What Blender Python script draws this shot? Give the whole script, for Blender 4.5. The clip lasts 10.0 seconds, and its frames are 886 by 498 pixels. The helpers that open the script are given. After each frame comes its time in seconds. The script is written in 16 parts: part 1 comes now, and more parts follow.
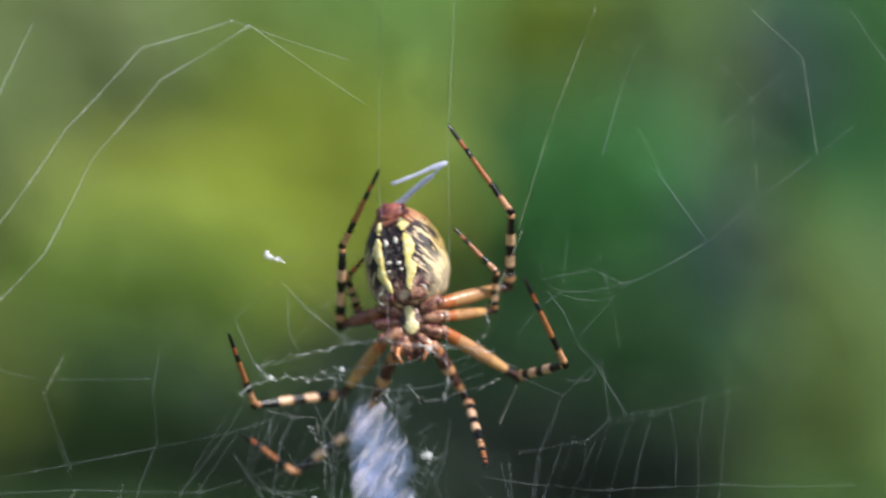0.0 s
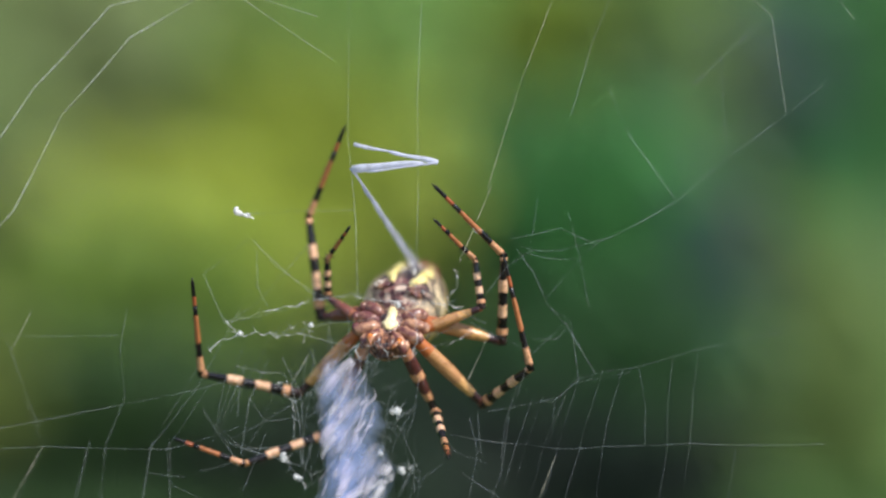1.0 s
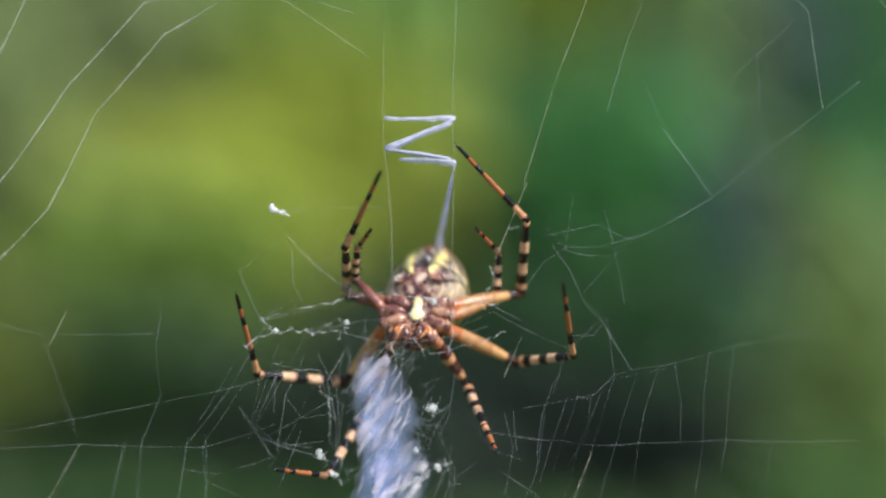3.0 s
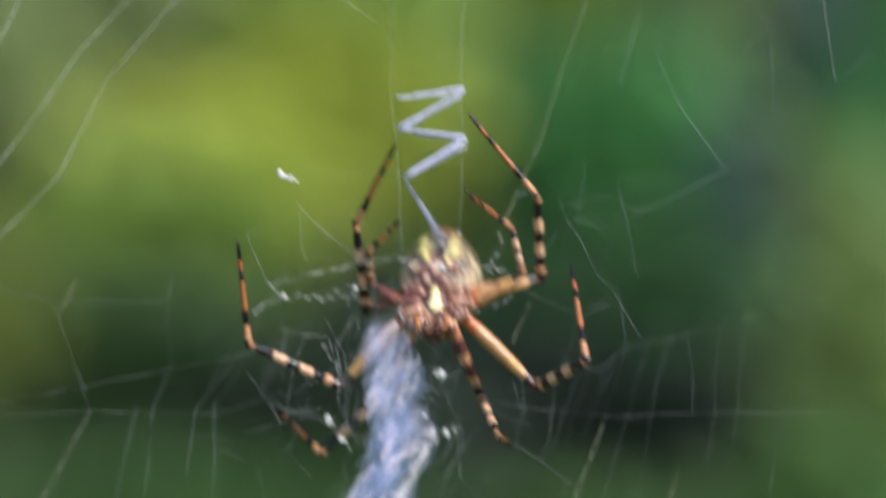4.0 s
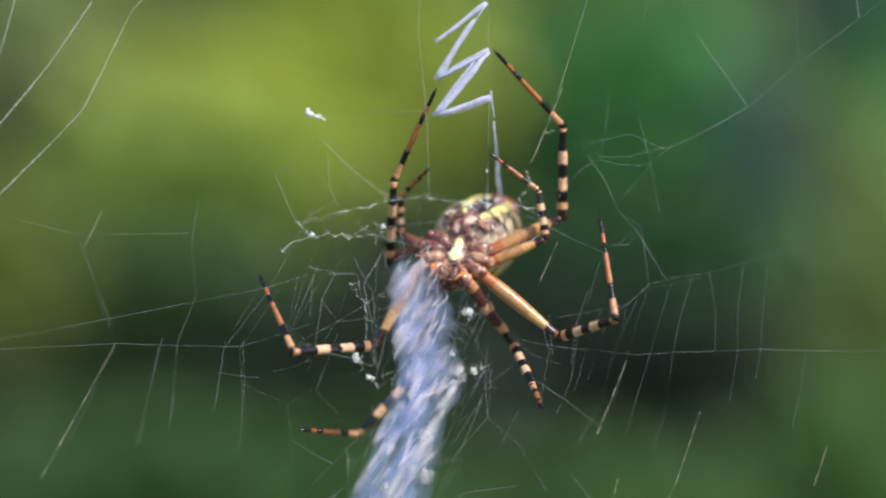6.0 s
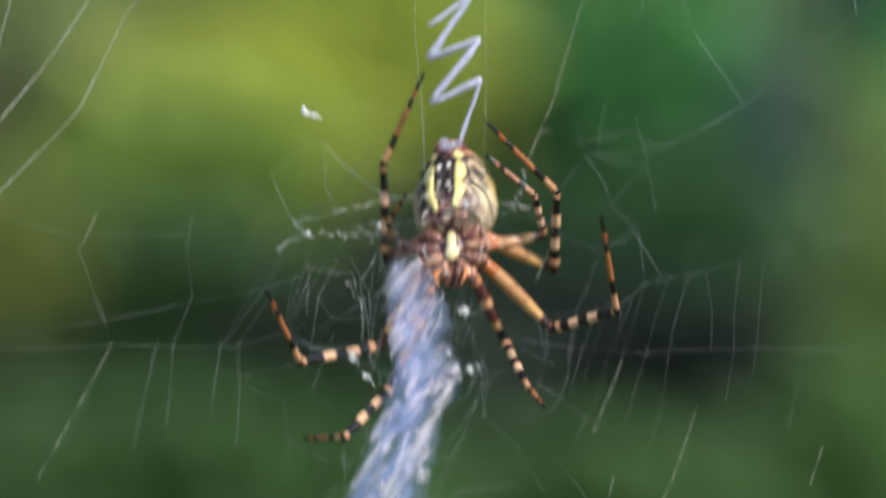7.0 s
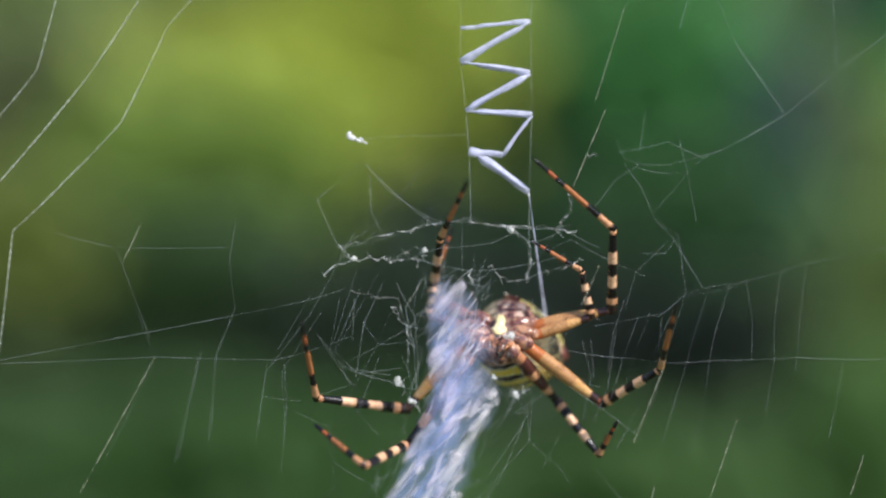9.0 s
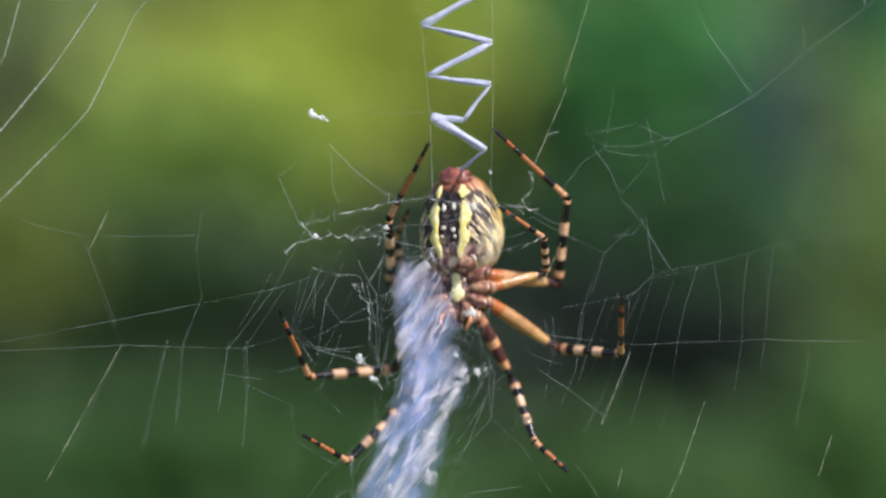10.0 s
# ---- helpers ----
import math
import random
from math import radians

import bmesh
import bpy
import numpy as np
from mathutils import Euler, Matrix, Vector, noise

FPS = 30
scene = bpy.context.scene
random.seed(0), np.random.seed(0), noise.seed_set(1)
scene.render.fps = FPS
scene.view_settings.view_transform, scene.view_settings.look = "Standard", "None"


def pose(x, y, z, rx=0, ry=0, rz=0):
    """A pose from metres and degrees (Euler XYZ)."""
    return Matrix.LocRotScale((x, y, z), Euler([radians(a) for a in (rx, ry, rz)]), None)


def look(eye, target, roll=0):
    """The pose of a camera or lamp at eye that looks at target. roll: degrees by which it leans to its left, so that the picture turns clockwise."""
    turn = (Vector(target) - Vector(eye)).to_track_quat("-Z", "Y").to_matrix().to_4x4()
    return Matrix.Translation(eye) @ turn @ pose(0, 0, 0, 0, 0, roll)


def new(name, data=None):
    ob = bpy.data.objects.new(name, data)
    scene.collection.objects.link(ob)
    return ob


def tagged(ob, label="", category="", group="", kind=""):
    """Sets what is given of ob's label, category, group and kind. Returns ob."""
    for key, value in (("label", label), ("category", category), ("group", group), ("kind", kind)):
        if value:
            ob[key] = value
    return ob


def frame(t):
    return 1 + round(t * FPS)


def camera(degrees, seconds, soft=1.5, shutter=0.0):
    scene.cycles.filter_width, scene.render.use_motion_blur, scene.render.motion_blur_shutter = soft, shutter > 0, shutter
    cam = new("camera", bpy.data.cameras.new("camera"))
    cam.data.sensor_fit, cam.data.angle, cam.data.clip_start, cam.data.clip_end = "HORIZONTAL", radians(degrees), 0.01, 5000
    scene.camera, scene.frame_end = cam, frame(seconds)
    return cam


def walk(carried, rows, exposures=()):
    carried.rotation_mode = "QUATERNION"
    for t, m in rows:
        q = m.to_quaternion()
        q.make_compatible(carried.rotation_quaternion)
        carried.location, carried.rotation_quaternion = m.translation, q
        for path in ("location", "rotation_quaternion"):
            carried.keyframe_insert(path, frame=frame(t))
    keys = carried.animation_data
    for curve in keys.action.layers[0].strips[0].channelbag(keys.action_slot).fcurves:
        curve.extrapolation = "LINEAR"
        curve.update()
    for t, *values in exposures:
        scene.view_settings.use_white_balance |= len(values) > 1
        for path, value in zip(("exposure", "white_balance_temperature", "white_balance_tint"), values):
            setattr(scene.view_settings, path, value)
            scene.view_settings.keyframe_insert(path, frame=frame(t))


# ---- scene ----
import functools

MM = 0.001
HUB = Vector((0.0, 0.0, 0.6))

# ---- camera: a macro lens, held by hand ----
cam = camera(24, 10.0, soft=2.2, shutter=0.65)
cam.data.dof.use_dof = True
cam.data.dof.focus_distance = 0.202
cam.data.dof.aperture_fstop = 6.3
walk(cam, [
    (0, pose(0.00196, -0.20000, 0.59817, 93.800, 0, -1.705)),
    (0.2, pose(0.00506, -0.20000, 0.59517, 93.912, 0, -1.577)),
    (0.3, pose(0.00677, -0.20000, 0.59300, 93.992, 0, -1.507)),
    (0.5, pose(0.00418, -0.20000, 0.59494, 93.902, 0, -1.614)),
    (0.6, pose(0.00286, -0.20000, 0.59586, 93.873, 0, -1.665)),
    (0.7, pose(0.00175, -0.20000, 0.59698, 93.845, 0, -1.703)),
    (0.8, pose(0.00204, -0.20000, 0.59644, 93.890, 0, -1.682)),
    (0.9, pose(0.00359, -0.20000, 0.59390, 94.015, 0, -1.610)),
    (1, pose(0.00557, -0.20000, 0.59304, 94.057, 0, -1.525)),
    (1.2, pose(0.00481, -0.20000, 0.59428, 93.998, 0, -1.557)),
    (1.3, pose(0.00177, -0.20000, 0.59654, 93.895, 0, -1.682)),
    (1.5, pose(0.00304, -0.20000, 0.59469, 93.944, 0, -1.630)),
    (1.7, pose(0.00673, -0.20000, 0.59301, 93.958, 0, -1.425)),
    (1.8, pose(0.00484, -0.20000, 0.59419, 93.867, 0, -1.455)),
    (2, pose(0.00101, -0.20000, 0.59753, 93.625, 0, -1.527)),
    (2.2, pose(0.00449, -0.20000, 0.59633, 93.504, 0, -1.337)),
    (3.3, pose(0.00221, -0.20000, 0.59709, 92.542, 0, -1.276)),
    (3.5, pose(0.00190, -0.20000, 0.59892, 92.311, 0, -1.227)),
    (3.7, pose(0.00602, -0.20000, 0.59363, 92.383, 0, -1.024)),
    (3.8, pose(0.00575, -0.20000, 0.59289, 92.346, 0, -1.022)),
    (4, pose(0.00278, -0.20000, 0.59627, 92.110, 0, -1.113)),
    (4.1, pose(0.00118, -0.20000, 0.59904, 91.969, 0, -1.152)),
    (4.2, pose(0.00044, -0.20000, 0.59824, 91.981, 0, -1.148)),
    (4.3, pose(0.00147, -0.20000, 0.59590, 92.058, 0, -1.069)),
    (4.5, pose(0.00595, -0.20000, 0.59323, 92.124, 0, -0.828)),
    (4.7, pose(0.00289, -0.20000, 0.59449, 92.013, 0, -0.928)),
    (4.8, pose(0.00040, -0.20000, 0.59571, 91.927, 0, -1.021)),
    (5, pose(0.00354, -0.20000, 0.59595, 91.827, 0, -0.864)),
    (5.2, pose(0.00434, -0.20000, 0.59373, 91.779, 0, -0.761)),
    (5.3, pose(0.00403, -0.20000, 0.59409, 91.676, 0, -0.723)),
    (5.5, pose(0.00310, -0.20000, 0.59639, 91.390, 0, -0.665)),
    (5.6, pose(0.00238, -0.20000, 0.59457, 91.354, 0, -0.654)),
    (5.7, pose(0.00259, -0.20000, 0.59336, 91.296, 0, -0.608)),
    (6.8, pose(0.00038, -0.20000, 0.59817, 90.355, 0, -0.388)),
    (6.9, pose(0.00215, -0.20000, 0.59843, 90.295, 0, -0.286)),
    (7, pose(0.00373, -0.20000, 0.59646, 90.331, 0, -0.189)),
    (7.1, pose(0.00391, -0.20000, 0.59424, 90.375, 0, -0.139)),
    (7.2, pose(0.00399, -0.20000, 0.59419, 90.328, 0, -0.084)),
    (7.3, pose(0.00389, -0.20000, 0.59520, 90.242, 0, -0.036)),
    (7.4, pose(0.00305, -0.20000, 0.59818, 90.087, 0, -0.026)),
    (7.5, pose(0.00095, -0.20000, 0.60013, 89.995, 0, -0.085)),
    (7.7, pose(0.00093, -0.20000, 0.59700, 90.128, 0, -0.059)),
    (7.8, pose(0.00433, -0.20000, 0.59528, 90.203, 0, 0.090)),
    (8, pose(0.00462, -0.20000, 0.59367, 90.274, 0, 0.111)),
    (8.2, pose(0.00089, -0.20000, 0.59741, 90.105, 0, -0.041)),
    (8.3, pose(0.00202, -0.20000, 0.59867, 90.040, 0, 0.005)),
    (8.5, pose(0.00259, -0.20000, 0.59551, 90.153, 0, 0.028)),
    (8.7, pose(0.00346, -0.20000, 0.59466, 90.193, 0, 0.091)),
    (8.8, pose(0.00330, -0.20000, 0.59621, 90.137, 0, 0.108)),
    (8.9, pose(0.00142, -0.20000, 0.59852, 90.051, 0, 0.050)),
    (9, pose(0.00000, -0.20000, 0.60000, 90.000, 0, 0.000)),
    (9.1, pose(0.00009, -0.20000, 0.59916, 90.054, 0, -0.004)),
    (9.2, pose(0.00197, -0.20000, 0.59777, 90.142, 0, 0.052)),
    (9.3, pose(0.00419, -0.20000, 0.59655, 90.226, 0, 0.113)),
    (9.4, pose(0.00488, -0.20000, 0.59619, 90.269, 0, 0.108)),
    (9.5, pose(0.00361, -0.20000, 0.59696, 90.248, 0, 0.023)),
    (9.7, pose(0.00183, -0.20000, 0.59850, 90.180, 0, -0.142)),
    (9.8, pose(0.00232, -0.20000, 0.59852, 90.175, 0, -0.175)),
    (9.9, pose(0.00279, -0.20000, 0.59765, 90.206, 0, -0.196)),
    (10, pose(0.00297, -0.20000, 0.59703, 90.230, 0, -0.205)),
])

# ---- sky and sun ----
SUN = Vector((0.62, -0.62, 0.80)).normalized()
world = bpy.data.worlds.new("sky")
scene.world = world
world.use_nodes = True
wn = world.node_tree.nodes
sky = wn.new("ShaderNodeTexSky")
sky.sky_type = "NISHITA"
sky.sun_disc = False
sky.sun_elevation = math.asin(SUN.z)
sky.sun_rotation = math.atan2(SUN.x, SUN.y)
world.node_tree.links.new(sky.outputs[0], wn["Background"].inputs[0])
wn["Background"].inputs[1].default_value = 0.14
sun_data = bpy.data.lights.new("sun", "SUN")
sun_data.energy = 4.0
sun_data.angle = radians(0.6)
sun_data.color = (1.0, 0.95, 0.92)
sun = new("sun", sun_data)
sun.matrix_world = look(SUN * 30, (0, 0, 0))
scene.view_settings.exposure = 0.32
scene.cycles.transparent_max_bounces = 48


# ---- materials ----
def shader(name):
    m = bpy.data.materials.new(name)
    m.use_nodes = True
    nt = m.node_tree
    return m, nt, nt.nodes["Principled BSDF"]


def node(nt, kind, **values):
    n = nt.nodes.new(kind)
    for key, value in values.items():
        n.inputs[key].default_value = value
    return n


def math_node(nt, op, a, b=None):
    n = nt.nodes.new("ShaderNodeMath")
    n.operation = op
    for i, v in enumerate((a, b)):
        if v is None:
            continue
        if isinstance(v, (int, float)):
            n.inputs[i].default_value = v
        else:
            nt.links.new(v, n.inputs[i])
    return n.outputs[0]


def ramp(nt, fac, stops, steps=False):
    r = nt.nodes.new("ShaderNodeValToRGB")
    r.color_ramp.interpolation = "CONSTANT" if steps else "LINEAR"
    while len(r.color_ramp.elements) < len(stops):
        r.color_ramp.elements.new(0.5)
    for e, (p, c) in zip(r.color_ramp.elements, stops):
        e.position, e.color = p, (*c, 1)
    nt.links.new(fac, r.inputs[0])
    return r.outputs[0]


def mixed(nt, fac, a, b, blend="MIX"):
    m = nt.nodes.new("ShaderNodeMix")
    m.data_type, m.blend_type = "RGBA", blend
    for i, v in ((0, fac), (6, a), (7, b)):
        if isinstance(v, (int, float)):
            m.inputs[i].default_value = v
        elif isinstance(v, tuple):
            m.inputs[i].default_value = (*v, 1)
        else:
            nt.links.new(v, m.inputs[i])
    return m.outputs[2]


def noise_tex(nt, coord, scale, detail=3.0):
    n = node(nt, "ShaderNodeTexNoise", Scale=scale, Detail=detail)
    nt.links.new(coord, n.inputs["Vector"])
    return n.outputs["Fac"]


def relief(nt, bsdf, height, strength, distance):
    b = node(nt, "ShaderNodeBump", Strength=strength, Distance=distance)
    nt.links.new(height, b.inputs["Height"])
    nt.links.new(b.outputs[0], bsdf.inputs["Normal"])


def chitin(name, base, dark, rough=0.35, scale=2500.0):
    """Plain mottled cuticle."""
    m, nt, p = shader(name)
    co = nt.nodes.new("ShaderNodeTexCoord").outputs["Object"]
    n1 = noise_tex(nt, co, scale, 4)
    n2 = noise_tex(nt, co, scale * 0.3, 2)
    f = math_node(nt, "ADD", math_node(nt, "MULTIPLY", n1, 0.5), math_node(nt, "MULTIPLY", n2, 0.5))
    nt.links.new(ramp(nt, f, [(0.46, dark), (0.62, base)]), p.inputs["Base Color"])
    p.inputs["Roughness"].default_value = rough
    relief(nt, p, n1, 0.7, 0.00012)
    return m


def banded(name, stops, rough=0.24):
    """Leg cuticle, ringed along its length."""
    m, nt, p = shader(name)
    tc = nt.nodes.new("ShaderNodeTexCoord")
    n = noise_tex(nt, tc.outputs["Object"], 1600, 3)
    sep = nt.nodes.new("ShaderNodeSeparateXYZ")
    nt.links.new(tc.outputs["Generated"], sep.inputs[0])
    f = math_node(nt, "ADD", sep.outputs[2], math_node(nt, "MULTIPLY", math_node(nt, "SUBTRACT", n, 0.5), 0.10))
    soft = []
    for i, (pos, c) in enumerate(stops):
        if i:
            soft.append((max(pos - 0.012, 0.0), stops[i - 1][1]))
        soft.append((pos + (0.012 if i else 0.0), c))
    col = ramp(nt, f, soft)
    fine = noise_tex(nt, tc.outputs["Object"], 6000, 3)
    big = noise_tex(nt, tc.outputs["Object"], 900, 4)
    spot = math_node(nt, "MULTIPLY", math_node(nt, "GREATER_THAN", fine, 0.57), 0.5)
    col = mixed(nt, spot, col, (0.45, 0.30, 0.22), "MULTIPLY")
    col = mixed(nt, math_node(nt, "MULTIPLY", big, 0.9), col, (0.70, 0.50, 0.36), "MULTIPLY")
    nt.links.new(col, p.inputs["Base Color"])
    p.inputs["Roughness"].default_value = rough
    p.inputs["Subsurface Weight"].default_value = 0.12
    p.inputs["Subsurface Radius"].default_value = (0.0006, 0.0003, 0.0001)
    relief(nt, p, math_node(nt, "ADD", fine, big), 0.32, 0.00008)
    return m


ORANGE, AMBER, BLACK, PLUM, CREAM = (0.72, 0.41, 0.23), (0.55, 0.32, 0.15), (0.010, 0.009, 0.013), (0.10, 0.035, 0.035), (0.90, 0.62, 0.42)
mat_femur = banded("amber_femur", [(0.0, (0.52, 0.18, 0.06)), (0.20, AMBER), (0.62, (0.74, 0.47, 0.20)), (0.82, (0.05, 0.025, 0.03)), (0.95, (0.30, 0.12, 0.07))])
# for the left hind legs: their shade is put into a darker plum-brown
mat_femur_shaded = banded("shaded_plum_femur", [(0.0, (0.40, 0.16, 0.09)), (0.25, (0.26, 0.10, 0.08)), (0.70, (0.14, 0.05, 0.05)), (0.88, BLACK)])
mat_femur_dark = banded("plum_femur", [(0.0, (0.55, 0.26, 0.14)), (0.16, PLUM), (0.38, ORANGE), (0.48, PLUM), (0.70, ORANGE), (0.82, BLACK)])
mat_patella = banded("black_patella", [(0.0, (0.03, 0.018, 0.02)), (0.45, ORANGE), (0.72, BLACK)])
mat_tibia = banded("ringed_tibia", [(0.0, BLACK), (0.12, CREAM), (0.30, BLACK), (0.48, CREAM), (0.66, BLACK), (0.93, ORANGE)])
mat_metatarsus = banded("ringed_metatarsus", [(0.0, BLACK), (0.08, ORANGE), (0.28, BLACK), (0.48, (0.50, 0.21, 0.09)), (0.86, BLACK)])
mat_tarsus = banded("dark_tarsus", [(0.0, (0.40, 0.12, 0.05)), (0.35, BLACK)])
mat_hair = chitin("dark_bristle", (0.10, 0.06, 0.05), (0.02, 0.015, 0.015), 0.4)
mat_carapace = chitin("brown_carapace", (0.50, 0.24, 0.13), (0.06, 0.022, 0.02), 0.28, 2600)
mat_coxa = chitin("plum_coxa", (0.57, 0.31, 0.18), (0.15, 0.055, 0.052), 0.24, 1300)
mat_sternum = chitin("dark_sternum", (0.48, 0.28, 0.22), (0.025, 0.012, 0.014), 0.30, 3600)
mat_yellow = chitin("yellow_marking", (0.84, 0.76, 0.42), (0.72, 0.58, 0.17), 0.40, 2600)
mat_cream = chitin("cream_stripe", (0.88, 0.81, 0.55), (0.78, 0.66, 0.32), 0.40, 2600)
mat_white = chitin("white_spot", (0.9, 0.86, 0.78), (0.7, 0.62, 0.5), 0.5)
mat_red = chitin("red_spinneret", (0.56, 0.19, 0.14), (0.16, 0.045, 0.04), 0.32, 1700)
mat_palp = banded("orange_palp", [(0.0, (0.40, 0.18, 0.08)), (0.4, (0.65, 0.24, 0.06)), (0.8, BLACK)])


def abdomen_skin():
    """Black belly panel, flanks hatched in cream on black, gold edges, plum and cream near the waist."""
    m, nt, p = shader("abdomen_skin")
    co = nt.nodes.new("ShaderNodeTexCoord").outputs["Object"]
    sep = nt.nodes.new("ShaderNodeSeparateXYZ")
    nt.links.new(co, sep.inputs[0])
    x, y, z = sep.outputs
    add, sub, mul = (functools.partial(math_node, nt, op) for op in ("ADD", "SUBTRACT", "MULTIPLY"))

    def between(value, a, b, low=0.0, high=1.0):
        n = nt.nodes.new("ShaderNodeMapRange")
        nt.links.new(value, n.inputs[0])
        for i, v in enumerate((a, b, low, high)):
            n.inputs[i + 1].default_value = v
        return n.outputs[0]

    warp = sub(noise_tex(nt, co, 700, 3), 0.5)
    patch = sub(noise_tex(nt, co, 420, 2), 0.5)
    round_ = math_node(nt, "ARCTAN2", math_node(nt, "ABSOLUTE", x), mul(y, -1.0))
    turn = add(round_, mul(warp, 0.35))
    # oblique strokes: none on the black middle, thick and pale towards the back
    arc = mul(round_, 0.0038)
    lie = nt.nodes.new("ShaderNodeCombineXYZ")
    nt.links.new(add(mul(z, 0.66), mul(arc, 0.75)), lie.inputs[0])
    nt.links.new(mul(sub(mul(arc, 0.66), mul(z, 0.75)), 0.2), lie.inputs[1])
    nt.links.new(mul(math_node(nt, "SIGN", x), 0.01), lie.inputs[2])
    hatch = between(noise_tex(nt, lie.outputs[0], 2300, 2), 0.30, 0.70, -1.0, 1.0)
    level = add(ramp(nt, mul(turn, 0.4), [(0.22, (1.0,) * 3), (0.28, (0.80,) * 3), (0.36, (0.62,) * 3), (0.50, (0.56,) * 3), (0.62, (0.50,) * 3), (0.75, (0.40,) * 3)]), mul(patch, 0.6))
    stroke = between(sub(add(mul(hatch, 0.5), 0.5), level), -0.05, 0.05)
    pale = ramp(nt, add(mul(turn, 0.4), mul(patch, 0.4)), [(0.25, (0.66, 0.50, 0.33)), (0.45, (0.78, 0.60, 0.32)), (0.62, (0.76, 0.52, 0.16))])
    dark = ramp(nt, noise_tex(nt, co, 1500, 3), [(0.40, (0.009, 0.007, 0.010)), (0.62, (0.028, 0.015, 0.019))])
    col = mixed(nt, stroke, dark, pale)
    # grey bloom in the black middle
    bloom = mul(between(noise_tex(nt, co, 1900, 3), 0.58, 0.68), between(turn, 0.50, 0.30, 0.0, 0.30))
    col = mixed(nt, bloom, col, (0.36, 0.30, 0.30))
    # pale patches low on the flanks, plum and cream mottling at the waist
    side_low = mul(between(add(z, mul(patch, 0.004)), 0.0050, 0.0030), between(turn, 0.85, 1.15))
    col = mixed(nt, mul(side_low, 0.6), col, (0.76, 0.64, 0.42))
    mottle = ramp(nt, noise_tex(nt, co, 1300, 4), [(0.40, (0.07, 0.03, 0.035)), (0.50, (0.30, 0.14, 0.12)), (0.62, (0.72, 0.55, 0.42))])
    waist = between(add(z, mul(warp, 0.003)), 0.0028, 0.0017)
    col = mixed(nt, mul(waist, between(turn, 1.1, 0.7, 0.2, 0.95)), col, mottle)
    # cross bands on the back
    back = between(add(turn, mul(patch, 0.3)), 1.95, 2.10)
    bands = ramp(nt, add(mul(math_node(nt, "SINE", add(mul(z, 3600.0), mul(warp, 4.0))), 0.5), 0.5),
                 [(0.0, (0.03, 0.02, 0.02)), (0.22, (0.03, 0.02, 0.02)), (0.3, (0.85, 0.80, 0.62)), (0.6, (0.82, 0.62, 0.10))])
    col = mixed(nt, back, col, bands)
    # reddish skin round the spinnerets
    tip = between(add(z, mul(warp, 0.002)), 0.0073, 0.0083, 0.0, 0.75)
    col = mixed(nt, tip, col, (0.38, 0.12, 0.06))
    fine = noise_tex(nt, co, 5200, 3)
    col = mixed(nt, mul(between(fine, 0.58, 0.64), 0.25), col, (0.50, 0.40, 0.34))
    nt.links.new(col, p.inputs["Base Color"])
    p.inputs["Roughness"].default_value = 0.42
    p.inputs["Specular IOR Level"].default_value = 0.25
    relief(nt, p, add(fine, mul(stroke, 0.5)), 0.45, 0.00012)
    return m


def silk_shader(name, colour, hole_scale, cover, glow=0.35, low=0.2, weave=False):
    """White silk: scatters and lets light through; woven cloth leaves gaps between its fibres."""
    m, nt, p = shader(name)
    co = nt.nodes.new("ShaderNodeTexCoord").outputs["Object"]
    out = nt.nodes["Material Output"]
    p.inputs["Base Color"].default_value = (*colour, 1)
    p.inputs["Roughness"].default_value = 0.55
    tr = node(nt, "ShaderNodeBsdfTranslucent", Color=(*colour, 1))
    mix = node(nt, "ShaderNodeMixShader", Fac=glow)
    nt.links.new(p.outputs[0], mix.inputs[1])
    nt.links.new(tr.outputs[0], mix.inputs[2])
    last = mix.outputs[0]
    if hole_scale:
        if weave:
            grain = nt.nodes.new("ShaderNodeMapping")
            grain.vector_type = "TEXTURE"
            grain.inputs["Scale"].default_value = (1.0, 1.0, 4.0)
            grain.inputs["Rotation"].default_value = (0, radians(34), 0)
            nt.links.new(co, grain.inputs[0])
            co = grain.outputs[0]
        n = noise_tex(nt, co, hole_scale, 4)
        f = ramp(nt, n, [(0.36, (cover * low,) * 3), (0.52, (cover,) * 3), (0.68, (min(1, cover * 1.8),) * 3)])
        if weave:
            at = nt.nodes.new("ShaderNodeAttribute")
            at.attribute_name = "weave"
            f = math_node(nt, "MULTIPLY", f, at.outputs["Fac"])
        clear = nt.nodes.new("ShaderNodeBsdfTransparent")
        holes = nt.nodes.new("ShaderNodeMixShader")
        nt.links.new(f, holes.inputs[0])
        nt.links.new(clear.outputs[0], holes.inputs[1])
        nt.links.new(last, holes.inputs[2])
        last = holes.outputs[0]
    nt.links.new(last, out.inputs[0])
    return m


mat_thread = silk_shader("web_silk", (0.80, 0.86, 0.90), 230, 0.15, 0.35, 0.30)
mat_sticky = silk_shader("sticky_silk", (0.82, 0.86, 0.74), 200, 0.12, 0.35, 0.45)
# sticky silk made paler and more opaque to stand for sun glints
mat_glint = silk_shader("glinting_beaded_silk", (0.92, 0.90, 0.74), 700, 0.42, 0.35, 0.08)
mat_zigzag = silk_shader("zigzag_silk", (0.80, 0.82, 0.95), 900, 0.85, 0.5, 0.75)
# white silk with the blue of the sky light put into its colour
mat_sheet = silk_shader("sky_tinted_band_silk", (0.48, 0.60, 0.95), 620, 0.46, 0.5, 0.28, True)
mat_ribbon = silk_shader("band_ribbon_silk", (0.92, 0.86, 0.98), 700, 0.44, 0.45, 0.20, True)
